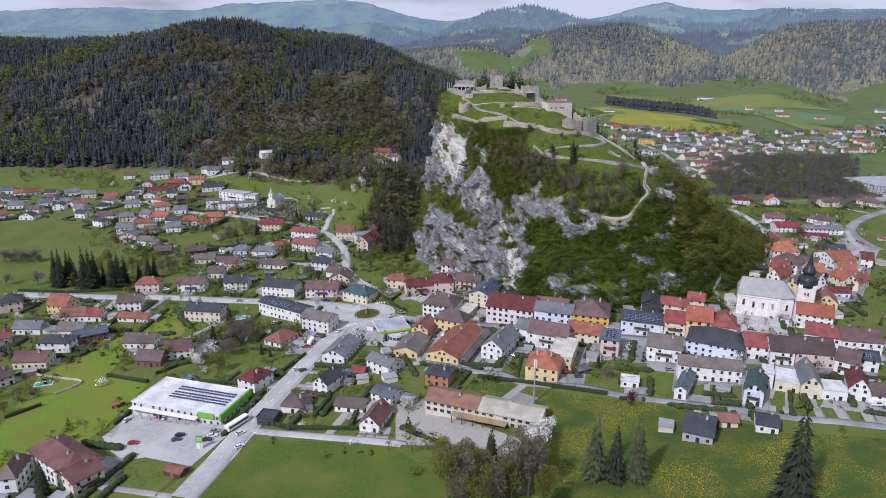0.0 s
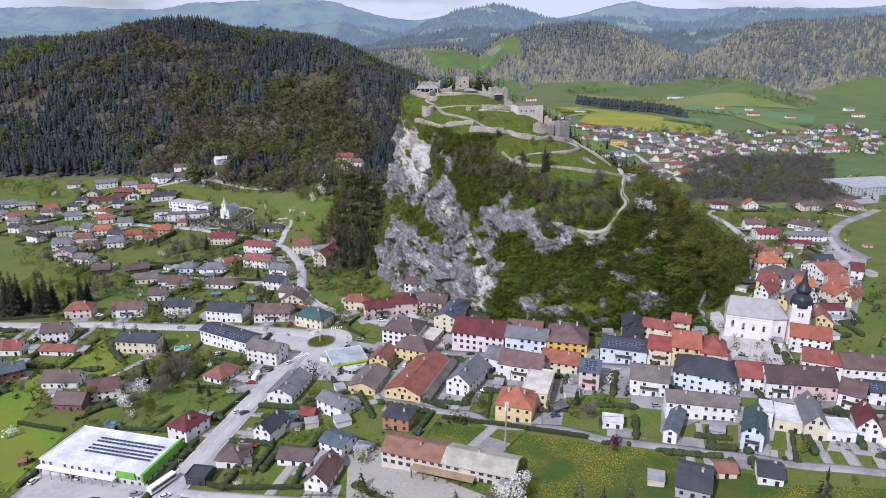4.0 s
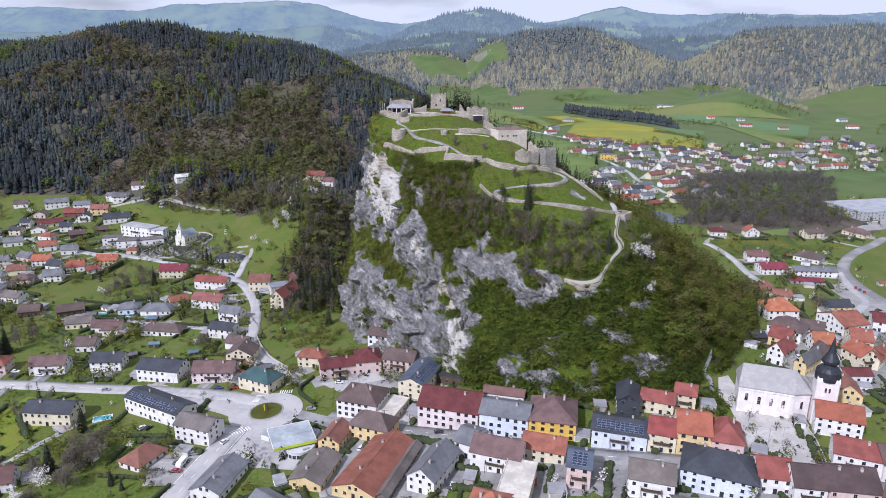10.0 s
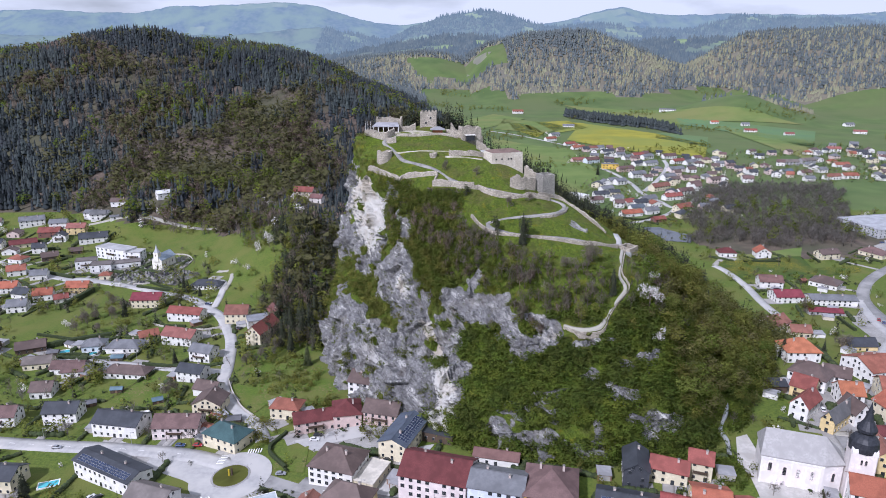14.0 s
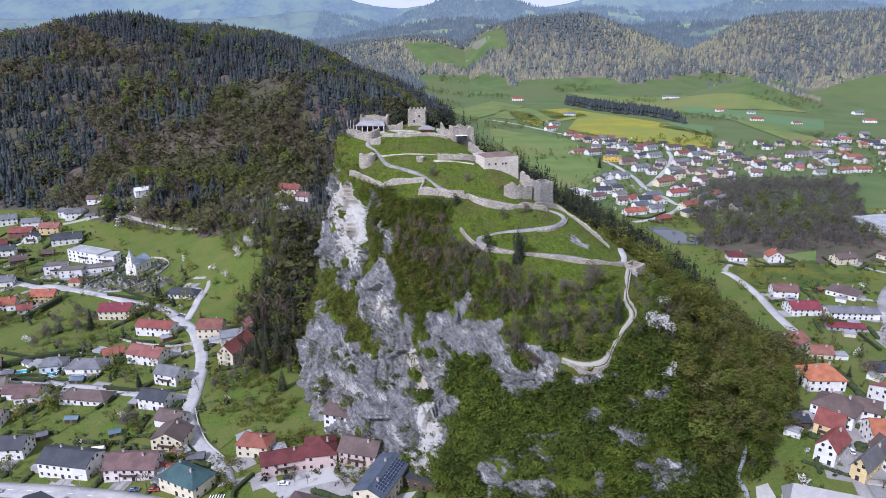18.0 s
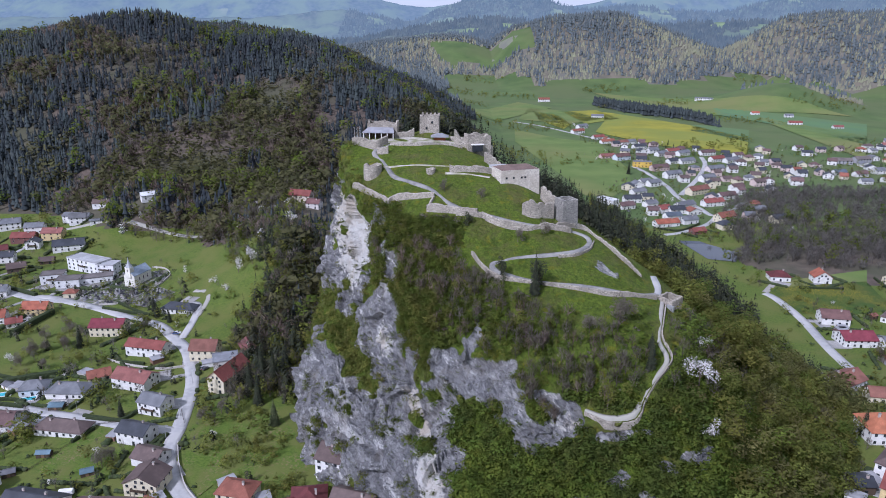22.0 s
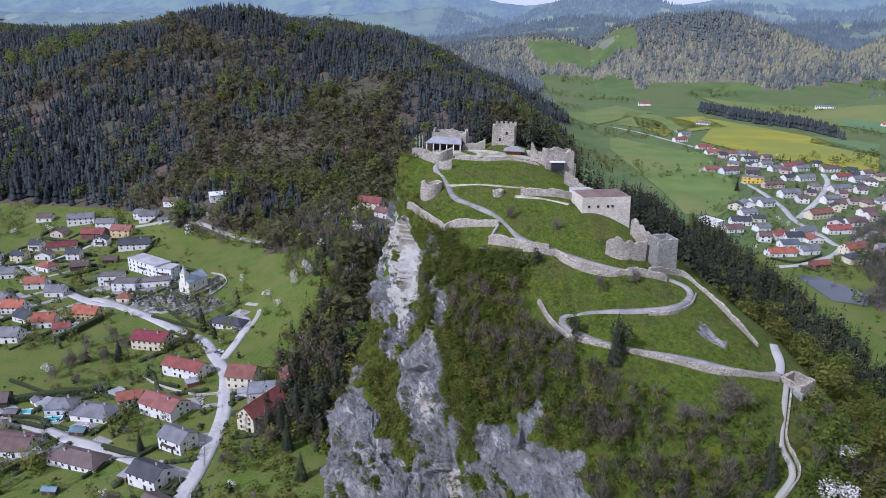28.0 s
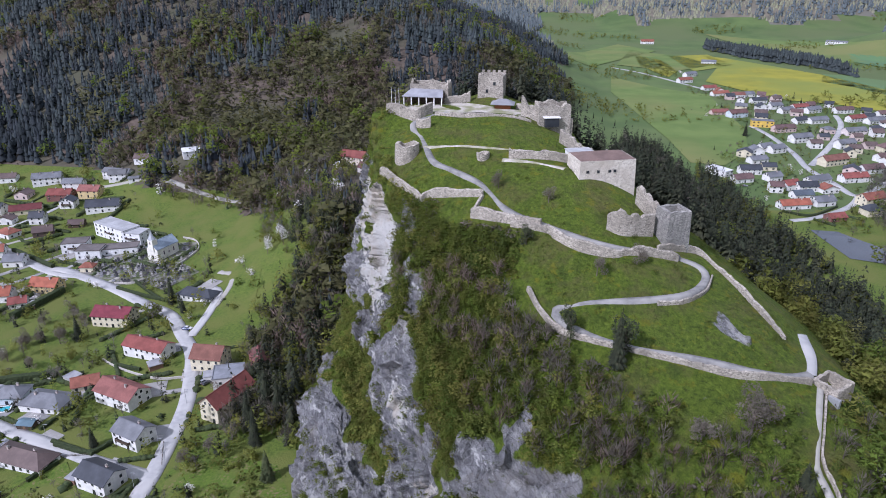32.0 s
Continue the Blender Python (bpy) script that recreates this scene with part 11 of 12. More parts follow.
CABIN = shell("cabin", [(-1.75, 0.85), (-1.35, 1.42), (0.25, 1.45), (1.0, 0.88)], 1.55, M_WINDOW, 0.18)
BODIES = {}


def lamp_mesh(rgb):
    bm = bmesh.new()
    box(bm, -0.05, 0.05, -0.18, 0.18, -0.08, 0.08)
    me = bpy.data.meshes.new("light")
    bm.to_mesh(me)
    bm.free()
    me.materials.append(paint(rgb))
    return me


HEAD, TAIL = lamp_mesh((0.75, 0.75, 0.72)), lamp_mesh((0.35, 0.02, 0.02))


def car(x, y, rot, rgb, colour):
    if rgb not in BODIES:
        m = noisy("car_paint", tuple(c * 0.95 for c in rgb), rgb, 2, 0.25, spec=0.6)
        BODIES[rgb] = (shell("body", [(-2.15, 0.35), (-2.2, 0.75), (-1.8, 0.92), (0.95, 0.95), (2.0, 0.78), (2.2, 0.55), (2.15, 0.3)], 1.78, m),
                       shell("car_roof", [(-1.42, 1.36), (-1.3, 1.46), (0.2, 1.49), (0.36, 1.4)], 1.36, m))
    top = new("car")
    top.matrix_basis = pose(x, y, float(flat_z(np.array(x), np.array(y))) + 0.28, 0, 0, rot)
    tagged(top, colour + " parked car with dark windows on asphalt", "car", group="cars")
    body = put("body", BODIES[rgb][0], top, Matrix.Identity(4))
    put("cabin", CABIN, top, Matrix.Identity(4))
    put("car_roof", BODIES[rgb][1], top, Matrix.Identity(4))
    for wx in (-1.35, 1.35):
        for wy in (-0.8, 0.8):
            put("wheel", WHEEL, top, pose(wx, wy, 0.33))
    for wy in (-0.62, 0.62):
        put("headlight", HEAD, body, pose(2.14, wy, 0.66))
        put("tail_light", TAIL, body, pose(-2.17, wy, 0.7))
    return top


def bus(x, y, rot):
    top = new("bus")
    top.matrix_basis = pose(x, y, float(flat_z(np.array(x), np.array(y))) + 0.3, 0, 0, rot)
    tagged(top, "long white public bus with dark window band", "bus")
    put("body", shell("body", [(-6, 0.35), (-6, 3.0), (5.7, 3.05), (6, 2.4), (6.05, 0.35)], 2.5, M_WHITE), top, Matrix.Identity(4))
    put("window_band", shell("window_band", [(-5.6, 1.4), (-5.6, 2.5), (5.6, 2.5), (5.6, 1.4)], 2.56, M_WINDOW), top, Matrix.Identity(4))
    put("windscreen", shell("windscreen", [(5.6, 1.0), (5.6, 2.7), (5.98, 2.6), (6.12, 1.0)], 2.3, M_WINDOW), top, Matrix.Identity(4))
    for wx in (-3.4, 3.6):
        for wy in (-1.1, 1.1):
            put("wheel", BUS_WHEEL, top, pose(wx, wy, 0.5))
# ---- single trees, hedges and vehicles ----
tree("spruce", -281.6, 447.5, 27)
tree("spruce", -277.0, 446.2, 29)
tree("spruce", -273.8, 450.0, 26)
tree("spruce", -272.6, 452.4, 24)
tree("spruce", -257.6, 441.7, 31)
tree("spruce", -253.9, 442.6, 31)
tree("spruce", -253.4, 447.8, 27)
tree("spruce", -239.3, 444.6, 28)
tree("spruce", -236.1, 446.5, 27)
tree("spruce", -234.9, 452.7, 22)
tree("spruce", -221.5, 460.1, 21)
tree("spruce", -219.4, 465.1, 18)
tree("spruce", -268.8, 450.0, 18)
tree("spruce", -248.8, 450.2, 16)
tree("spruce", -227.1, 457.6, 15)
tree("bare", -354.5, 500.6, 10)
tree("bare", -349.1, 499.5, 11)
tree("bare", -345.2, 500.7, 10)
tree("bare", -339.9, 499.7, 11)
tree("bare", -336.0, 500.8, 10)
tree("bare", -330.7, 499.8, 11)
tree("bare", -326.8, 501.0, 9)
tree("olive", -260.6, 469.7, 14)
tree("olive", -240.5, 475.1, 13)
tree("olive", -235.2, 475.1, 12)
tree("bare", -213.0, 480.6, 10)
tree("bare", -217.8, 475.3, 11)
tree("olive", -270.6, 496.1, 12)
tree("bare", -292.4, 550.6, 11)
tree("spruce", -151.4, 217.9, 17)
tree("spruce", -116.3, 498.8, 10)
tree("spruce", -136.4, 608.6, 10)
tree("spruce", -154.4, 627.9, 12)
tree("spruce", -148.4, 618.3, 12)
tree("spruce", -134.1, 347.9, 15)
tree("spruce", -137.9, 383.6, 11)
tree("spruce", -135.0, 377.6, 13)
tree("bare", -117.9, 350.4, 15, 1.1)
tree("bare", -124.5, 346.0, 12)
tree("blossom", -131.5, 336.4, 9)
tree("olive", -120.6, 316.6, 10, 1.1)
tree("bare", -120.6, 334.0, 10)
tree("spruce", -104.8, 338.3, 6)
tree("spruce", -177.5, 576.9, 15)
tree("spruce", -50.7, 505.0, 19, 0.8)
tree("spruce", -54.6, 527.2, 23, 0.8)
tree("spruce", -57.3, 514.2, 20, 0.8)
tree("spruce", -46.7, 520.3, 22, 0.8)
tree("larch", -38.1, 486.3, 14, 1.1)
tree("spruce", -103.8, 335.4, 7)
tree("spruce", -98.1, 332.3, 6)
tree("spruce", 68.3, 301.9, 9)
tree("spruce", 215.7, 459.7, 13)
tree("spruce", 239.4, 462.5, 9)
tree("spruce", 263.5, 1040.3, 16)
tree("spruce", 372.5, 1212.7, 12)
tree("spruce", 383.2, 1214.3, 10)
tree("pine", 77.0, 457.5, 12, 0.8)
tree("pine", 63.6, 463.2, 9.5, 0.75)
tree("pine", 50.3, 494.0, 6, 1.1)
tree("spruce", 113.3, 428.8, 9)
tree("bare", -1.0, 220.9, 15)
tree("olive", -3.5, 230.2, 13)
tree("olive", 4.0, 223.5, 14)
tree("bare", 5.9, 229.5, 13)
tree("bare", 11.2, 215.8, 13)
tree("olive", 9.4, 214.5, 14)
tree("bare", 17.2, 211.2, 13)
tree("bare", 21.7, 213.6, 13)
tree("olive", 25.8, 220.4, 13)
tree("bare", 29.5, 221.6, 13)
tree("spruce", 14.6, 235.4, 12)
tree("bare", -136.5, 344.3, 10)
tree("bare", -123.2, 335.2, 9)
tree("bare", -124.4, 350.8, 12)
tree("bare", -121.0, 355.9, 11)
tree("bare", -118.9, 361.3, 10)
tree("bare", 69.8, 289.1, 8)
tree("bare", -105.4, 458.0, 9)
tree("bare", -102.6, 462.3, 8)
tree("bare", -195.4, 572.3, 10)
tree("bare", -184.7, 572.0, 10)
tree("bare", -200.4, 568.4, 9)
tree("bare", -199.0, 553.0, 8)
tree("bare", -195.7, 598.1, 10)
tree("bare", -149.9, 603.6, 9)
tree("bare", 251.1, 466.0, 10)
tree("bare", 276.9, 546.5, 9)
tree("bare", -296.4, 449.8, 11)
tree("bare", -319.1, 449.6, 9)
tree("bare", -342.4, 619.0, 8)
tree("bare", -272.8, 565.0, 9)
tree("bare", -129.7, 325.6, 9)
tree("bare", -202.3, 292.6, 6)
tree("bare", -191.8, 344.0, 6)
tree("bare", -263.4, 391.0, 7)
tree("bare", -78.2, 532.9, 9)
tree("bare", -67.1, 498.6, 8)
tree("bare", -73.7, 491.9, 8)
tree("bare", 104.5, 439.8, 12)
tree("bare", 70.8, 482.3, 6)
tree("bare", 83.1, 488.3, 6)
tree("bare", 93.2, 437.4, 8)
tree("bare", 39.9, 519.1, 6)
tree("bare", 56.5, 511.3, 5)
tree("olive", 31.0, 227.5, 11)
tree("olive", 36.1, 240.0, 10)
tree("olive", -205.4, 276.1, 8)
tree("olive", -148.9, 603.4, 8)
tree("olive", -153.6, 333.8, 8)
tree("olive", -89.6, 357.7, 6)
tree("olive", 203.5, 850.9, 12)
tree("olive", 276.1, 542.0, 10)
tree("olive", -198.0, 602.7, 7)
tree("olive", 167.3, 424.7, 12)
tree("blossom", 37.9, 246.8, 9)
tree("blossom", 30.4, 240.6, 9)
tree("blossom", -133.9, 322.3, 8)
tree("blossom", -135.4, 326.0, 8)
tree("blossom", -95.3, 658.0, 14, 0.6)
tree("blossom", -104.5, 655.0, 12, 0.6)
tree("blossom", -84.0, 735.0, 11)
tree("blossom", -64.1, 478.1, 4)
tree("blossom", -270.6, 386.9, 6)
tree("blossom", 134.2, 434.2, 7)
tree("blossom", -203.8, 631.9, 6)
tree("blossom", 267.4, 1457.6, 8)
tree("blossom", -405.3, 770.6, 7)
tree("blossom", -376.4, 779.9, 7)
tree("copper", 76.0, 268.9, 6)
tree("copper", -139.7, 475.9, 2)
tree("copper", 28.8, 368.1, 5)
hedge([(11.1, 299.5), (37.2, 289.1), (67.5, 276.3)])
hedge([(-76.8, 272.4), (-74.2, 262.1), (-40.4, 258.0)])
hedge([(-303.2, 438.0), (-265.4, 435.2), (-222.7, 441.1)])
hedge([(-220.7, 546.6), (-187.5, 536.9), (-171.5, 536.4), (-154.5, 547.7)])
hedge([(-192.4, 515.9), (-183.9, 517.2), (-173.6, 515.3)])
hedge([(-133.0, 497.8), (-115.3, 494.5), (-109.5, 502.4)])
hedge([(-129.2, 477.3), (-124.4, 488.6)])
hedge([(-146.1, 506.5), (-138.3, 534.2)])
hedge([(-91.7, 470.8), (-86.8, 480.5)])
hedge([(-177.9, 315.4), (-153.3, 307.5)])
hedge([(-203.9, 273.9), (-194.2, 285.5)])
hedge([(288.1, 657.8), (317.9, 656.5)])
hedge([(352.7, 678.9), (349.2, 654.4)])
hedge([(289.0, 530.1), (281.7, 501.2)])
hedge([(-36.5, 416.5), (-41.5, 403.4), (-31.6, 388.8)])
hedge([(2.8, 314.4), (13.4, 306.2)])
hedge([(-88.7, 308.7), (-84.6, 320.2), (-79.5, 332.6)])
hedge([(-186.8, 643.6), (-157.6, 622.0)])
hedge([(230.7, 802.3), (248.3, 795.5), (274.2, 818.7)])
hedge([(-153.0, 315.7), (-145.6, 323.8)])
car(-149.5, 274.6, 75, (0.10, 0.12, 0.15), "dark grey")
car(-146.2, 271.0, 75, (0.66, 0.66, 0.65), "white")
car(56.6, 305.7, 70, (0.62, 0.63, 0.64), "silver")
car(-87.6, 368.7, 70, (0.55, 0.56, 0.57), "silver")
car(-66.5, 361.5, 65, (0.72, 0.72, 0.71), "white")
car(-156.4, 437.5, 10, (0.70, 0.70, 0.69), "white")
car(-199.2, 435.4, 10, (0.05, 0.05, 0.055), "black")
car(-10.8, 294.5, 80, (0.06, 0.06, 0.065), "black")
car(-134.3, 252.4, 10, (0.3, 0.02, 0.02), "red")
car(-116.6, 254.0, 20, (0.04, 0.07, 0.16), "dark blue")
car(-116.3, 257.3, 22, (0.03, 0.032, 0.036), "black")
car(-103.1, 253.3, 10, (0.03, 0.032, 0.036), "black")
car(-101.9, 256.1, 12, (0.7, 0.7, 0.7), "white")
car(-102.1, 259.7, 12, (0.25, 0.26, 0.28), "grey")
car(-134.1, 274.6, 80, (0.6, 0.6, 0.6), "silver")
car(-131.8, 273.4, 80, (0.3, 0.02, 0.02), "red")
car(-129.1, 272.1, 80, (0.6, 0.6, 0.6), "silver")
car(-90.2, 257.4, 45, (0.6, 0.6, 0.6), "silver")
car(-80.1, 315.3, 45, (0.7, 0.7, 0.7), "white")
car(-87.4, 247.3, 45, (0.7, 0.7, 0.7), "white")
car(-81.4, 347.3, 0, (0.04, 0.07, 0.16), "dark blue")
car(-79.4, 348.5, 0, (0.03, 0.032, 0.036), "black")
car(-80.2, 341.9, 0, (0.3, 0.02, 0.02), "red")
car(-77.0, 353.7, 10, (0.25, 0.26, 0.28), "grey")
car(-75.5, 410.5, 0, (0.3, 0.02, 0.02), "red")
car(-83.6, 411.4, 0, (0.04, 0.07, 0.16), "dark blue")
car(-107.9, 376.9, 60, (0.7, 0.7, 0.7), "white")
car(-105.1, 376.7, 60, (0.03, 0.032, 0.036), "black")
car(-200.8, 440.4, 0, (0.7, 0.7, 0.7), "white")
car(-184.8, 435.4, 0, (0.7, 0.7, 0.7), "white")
car(-70.2, 289.2, 0, (0.25, 0.26, 0.28), "grey")
car(-66.2, 287.0, 0, (0.3, 0.02, 0.02), "red")
car(-141.4, 415.9, 0, (0.25, 0.26, 0.28), "grey")
car(-76.5, 313.8, 40, (0.05, 0.05, 0.055), "black")
car(1.8, 288.8, 60, (0.05, 0.05, 0.055), "black")
car(30.2, 319.8, 70, (0.7, 0.7, 0.7), "white")
car(-6.6, 349.4, 70, (0.6, 0.6, 0.6), "silver")
car(-3.4, 348.4, 70, (0.03, 0.032, 0.036), "black")
car(60.8, 318.3, 80, (0.3, 0.02, 0.02), "red")
car(57.8, 293.4, 0, (0.04, 0.07, 0.16), "dark blue")
car(60.3, 297.8, 0, (0.7, 0.7, 0.7), "white")
car(57.2, 310.5, 70, (0.7, 0.7, 0.7), "white")
car(52.6, 299.0, 70, (0.3, 0.02, 0.02), "red")
car(-32.7, 384.7, 0, (0.25, 0.26, 0.28), "grey")
car(11.7, 388.7, 0, (0.03, 0.032, 0.036), "black")
car(99.7, 294.9, 0, (0.25, 0.26, 0.28), "grey")
car(167.3, 254.4, 80, (0.25, 0.26, 0.28), "grey")
car(29.6, 319.8, 70, (0.05, 0.05, 0.055), "black")
car(-21.3, 412.3, 0, (0.03, 0.032, 0.036), "black")
car(-22.4, 408.8, 0, (0.7, 0.7, 0.7), "white")
car(18.4, 353.4, 0, (0.7, 0.7, 0.7), "white")
car(38.7, 351.8, 0, (0.05, 0.05, 0.055), "black")
car(26.1, 357.1, 0, (0.03, 0.032, 0.036), "black")
car(9.1, 386.7, 0, (0.3, 0.02, 0.02), "red")
car(309.6, 516.7, 60, (0.04, 0.07, 0.16), "dark blue")
car(310.9, 523.2, 60, (0.3, 0.02, 0.02), "red")
car(308.2, 510.2, 60, (0.3, 0.02, 0.02), "red")
car(286.9, 465.3, 20, (0.05, 0.05, 0.055), "black")
car(282.8, 457.3, 20, (0.04, 0.07, 0.16), "dark blue")
car(280.5, 450.1, 20, (0.7, 0.7, 0.7), "white")
car(444.6, 713.5, 0, (0.7, 0.7, 0.7), "white")
car(452.6, 719.2, 0, (0.6, 0.6, 0.6), "silver")
car(437.8, 709.5, 0, (0.04, 0.07, 0.16), "dark blue")
car(-111.6, 440.3, 0, (0.04, 0.07, 0.16), "dark blue")
car(-92.5, 544.8, 60, (0.25, 0.26, 0.28), "grey")
car(-124.5, 591.1, 0, (0.6, 0.6, 0.6), "silver")
car(205.4, 404.4, 80, (0.7, 0.7, 0.7), "white")
car(219.3, 861.1, 0, (0.25, 0.26, 0.28), "grey")
car(-90.6, 543.7, 60, (0.05, 0.05, 0.055), "black")
car(-125.3, 590.4, 0, (0.04, 0.07, 0.16), "dark blue")
car(-100.6, 430.2, 0, (0.3, 0.02, 0.02), "red")
bus(-93.7, 264.0, 62)
tree("spruce", 109.5, 195.9, 39.5)
tree("larch", 51.0, 218.7, 27.0)
tree("spruce", 57.9, 216.5, 23.0)
tree("larch", 65.5, 216.5, 26.0)
tree("olive", -1.7, 210.0, 20.5, 0.62)
tree("bare", 4.3, 212.7, 16.4, 0.62)
tree("olive", 9.1, 203.4, 19.3, 0.62)
tree("bare", 15.9, 204.4, 23.8, 0.62)
tree("olive", 20.8, 207.0, 20.5, 0.62)
tree("bare", 26.9, 209.6, 26.6, 0.62)
tree("blossom", 34.7, 236.0, 15.2, 0.62)
tree("bare", 26.0, 222.5, 17.6, 0.62)
tree("olive", 30.9, 201.9, 17.2, 0.62)
tree("bare", 3.3, 205.2, 18.4, 0.62)
tree("spruce", 14.8, 226.9, 17.5)
tree("bare", 33.3, 177.0, 16.8, 0.62)
tree("spruce", -152.9, 218.6, 15.0)
tree("blossom", 127.6, 418.9, 10.0, 1.15)
tree("blossom", 128.3, 405.2, 8.0, 0.8)
tree("spruce", 112.1, 423.0, 13.5, 0.75)
tree("spruce", 75.1, 454.7, 17.5, 0.75)
tree("spruce", 63.4, 465.2, 7.0, 0.75)
tree("olive", 95.5, 411.9, 9.5)
hedge([(-208.7, 525.3), (-189.6, 535.7), (-166.4, 545.0)], 3.4, 3.0)
hedge([(-228.2, 592.2), (-225.7, 605.8), (-221.9, 626.3)], 3.6, 3.2)
hedge([(-192.4, 634.0), (-172.0, 627.0), (-154.2, 621.2)], 1.8, 1.4)
hedge([(-191.0, 513.0), (-181.0, 511.5), (-171.5, 509.8)], 2.0, 1.5)
hedge([(-135.4, 499.8), (-124.0, 496.6), (-113.1, 493.6)], 1.6, 1.3)
hedge([(-296.1, 677.6), (-273.0, 667.0), (-251.0, 656.4)], 2.4, 2.2)
hedge([(-145.8, 556.6), (-137.0, 554.0), (-128.3, 552.2)], 1.7, 1.3)
tree("bare", -201.3, 566.0, 8)
tree("olive", -188.4, 577.2, 9)
tree("blossom", -206.7, 556.4, 6.5)
tree("bare", -205.8, 588.5, 8.5)
tree("olive", -169.1, 558.7, 7)
tree("bare", -183.8, 548.2, 7.5)
tree("bare", -186.3, 591.9, 9)

# ---- driveways from the houses to the nearest road ----
def driveway(x, y, r):
    d = np.hypot(RP[:, 0] - x, RP[:, 1] - y) - RP[:, 2] / 2
    k = int(np.argmin(d))
    if d[k] > 42 or d[k] < r * 0.5:
        return
    v = Vector((RP[k, 0] - x, RP[k, 1] - y))
    v.normalize()
    a = Vector((x, y)) + v * r * 0.55
    b = Vector((RP[k, 0], RP[k, 1])) - v * (RP[k, 2] / 2 - 1)
    road([tuple(a), tuple((a + b) / 2), tuple(b)], 4.2 if (int(x) % 2) else 3.2, M_PAVING if int(y) % 3 else M_GRAVEL, "pale paved driveway to a house", "driveway", 0.2)


for hx_, hy_, hr in HOUSES:
    if hy_ < 720:
        driveway(hx_, hy_, hr)

# ---- builders of small things ----
M_WATER = noisy("pool_water", (0.05, 0.36, 0.42), (0.08, 0.45, 0.5), 0.8, 0.06, spec=0.6)


def pool(x, y):
    top = new("swimming_pool")
    top.matrix_basis = pose(x, y, flat1(x, y) + 0.15, 0, 0, 20)
    tagged(top, "turquoise garden swimming pool with pale rim", "pool")
    bm = bmesh.new()
    for a in ((-4.2, 4.2, -2.4, -2.0), (-4.2, 4.2, 2.0, 2.4), (-4.2, -3.8, -2.0, 2.0), (3.8, 4.2, -2.0, 2.0)):
        box(bm, *a, -0.6, 0.35)
    part("rim", bm, M_WHITE, top)
    bm = bmesh.new()
    box(bm, -3.79, 3.79, -1.99, 1.99, -0.6, 0.2)
    part("water", bm, M_WATER, top)


def garden_shed(x, y, w, d):
    r = random.Random(int(x * 3 + y))
    top = new("garden_shed")
    top.matrix_basis = pose(x, y, flat1(x, y), 0, 0, r.uniform(-30, 30))
    tagged(top, "small garden shed with pitched roof and plank door", "shed")
    part("wall", wall_bm(w, d, 2.2, 1.0, "g"), r.choice((M_WOODDARK, paint((0.5, 0.46, 0.4)), M_WHITE)), top)
    part("roof", roof_bm(w, d, 2.2, 1.0, "g", 0.3, 0.12), paint(r.choice(((0.14, 0.14, 0.15), (0.24, 0.1, 0.07), (0.13, 0.2, 0.24))), "sheet"), top)
    bm = bmesh.new()
    box(bm, -0.6, 0.6, -d / 2 - 0.06, -d / 2 + 0.02, 0.0, 1.9)
    part("door", bm, paint((0.2, 0.13, 0.08)), top)


def street_lamp(x, y):
    top = new("street_lamp")
    top.matrix_basis = pose(x, y, flat1(x, y) + 0.1)
    tagged(top, "slim grey street lamp on a tall pole", "street lamp", group="street lamps")
    bm = bmesh.new()
    bmesh.ops.create_cone(bm, cap_ends=True, segments=8, radius1=0.11, radius2=0.06, depth=7.6, matrix=Matrix.Translation((0, 0, 3.6)))
    part("pole", bm, M_METAL, top)
    bm = bmesh.new()
    box(bm, -0.1, 1.3, -0.05, 0.05, 7.3, 7.42)
    part("arm", bm, M_METAL, top)
    bm = bmesh.new()
    box(bm, 0.9, 1.7, -0.16, 0.16, 7.22, 7.38)
    part("lamp_head", bm, paint((0.3, 0.3, 0.31)), top)


def mast(x, y):
    top = new("antenna_mast")
    top.matrix_basis = pose(x, y, flat1(x, y))
    tagged(top, "tall grey antenna mast with panel aerials", "mast")
    bm = bmesh.new()
    bmesh.ops.create_cone(bm, cap_ends=True, segments=10, radius1=0.45, radius2=0.22, depth=20, matrix=Matrix.Translation((0, 0, 9.5)))
    part("pole", bm, M_METAL, top)
    for k in range(3):
        bm = bmesh.new()
        box(bm, 0.35, 0.7, -0.25, 0.25, 17.0, 20.5)
        ob = part("aerial", bm, M_WHITE, top)
        ob.matrix_basis = pose(0, 0, 0, 0, 0, 120 * k)


def sign_tower(x, y):
    top = new("sign_tower")
    top.matrix_basis = pose(x, y, flat1(x, y), 0, 0, 10)
    tagged(top, "tall green and white shop sign by the car park", "sign")
    bm = bmesh.new()
    box(bm, -1.2, 1.2, -0.2, 0.2, 0.0, 3.0)
    part("base", bm, M_WHITE, top)
    bm = bmesh.new()
    box(bm, -1.3, 1.3, -0.25, 0.25, 3.0, 6.2)
    part("panel", bm, paint((0.16, 0.42, 0.05)), top, "bright green sign panel")
    for k in range(2):
        bm = bmesh.new()
        box(bm, -0.9, 0.9, -0.29, -0.24, 4.9 - k * 0.8, 5.3 - k * 0.8)
        part("text_bar", bm, M_WHITE, top)


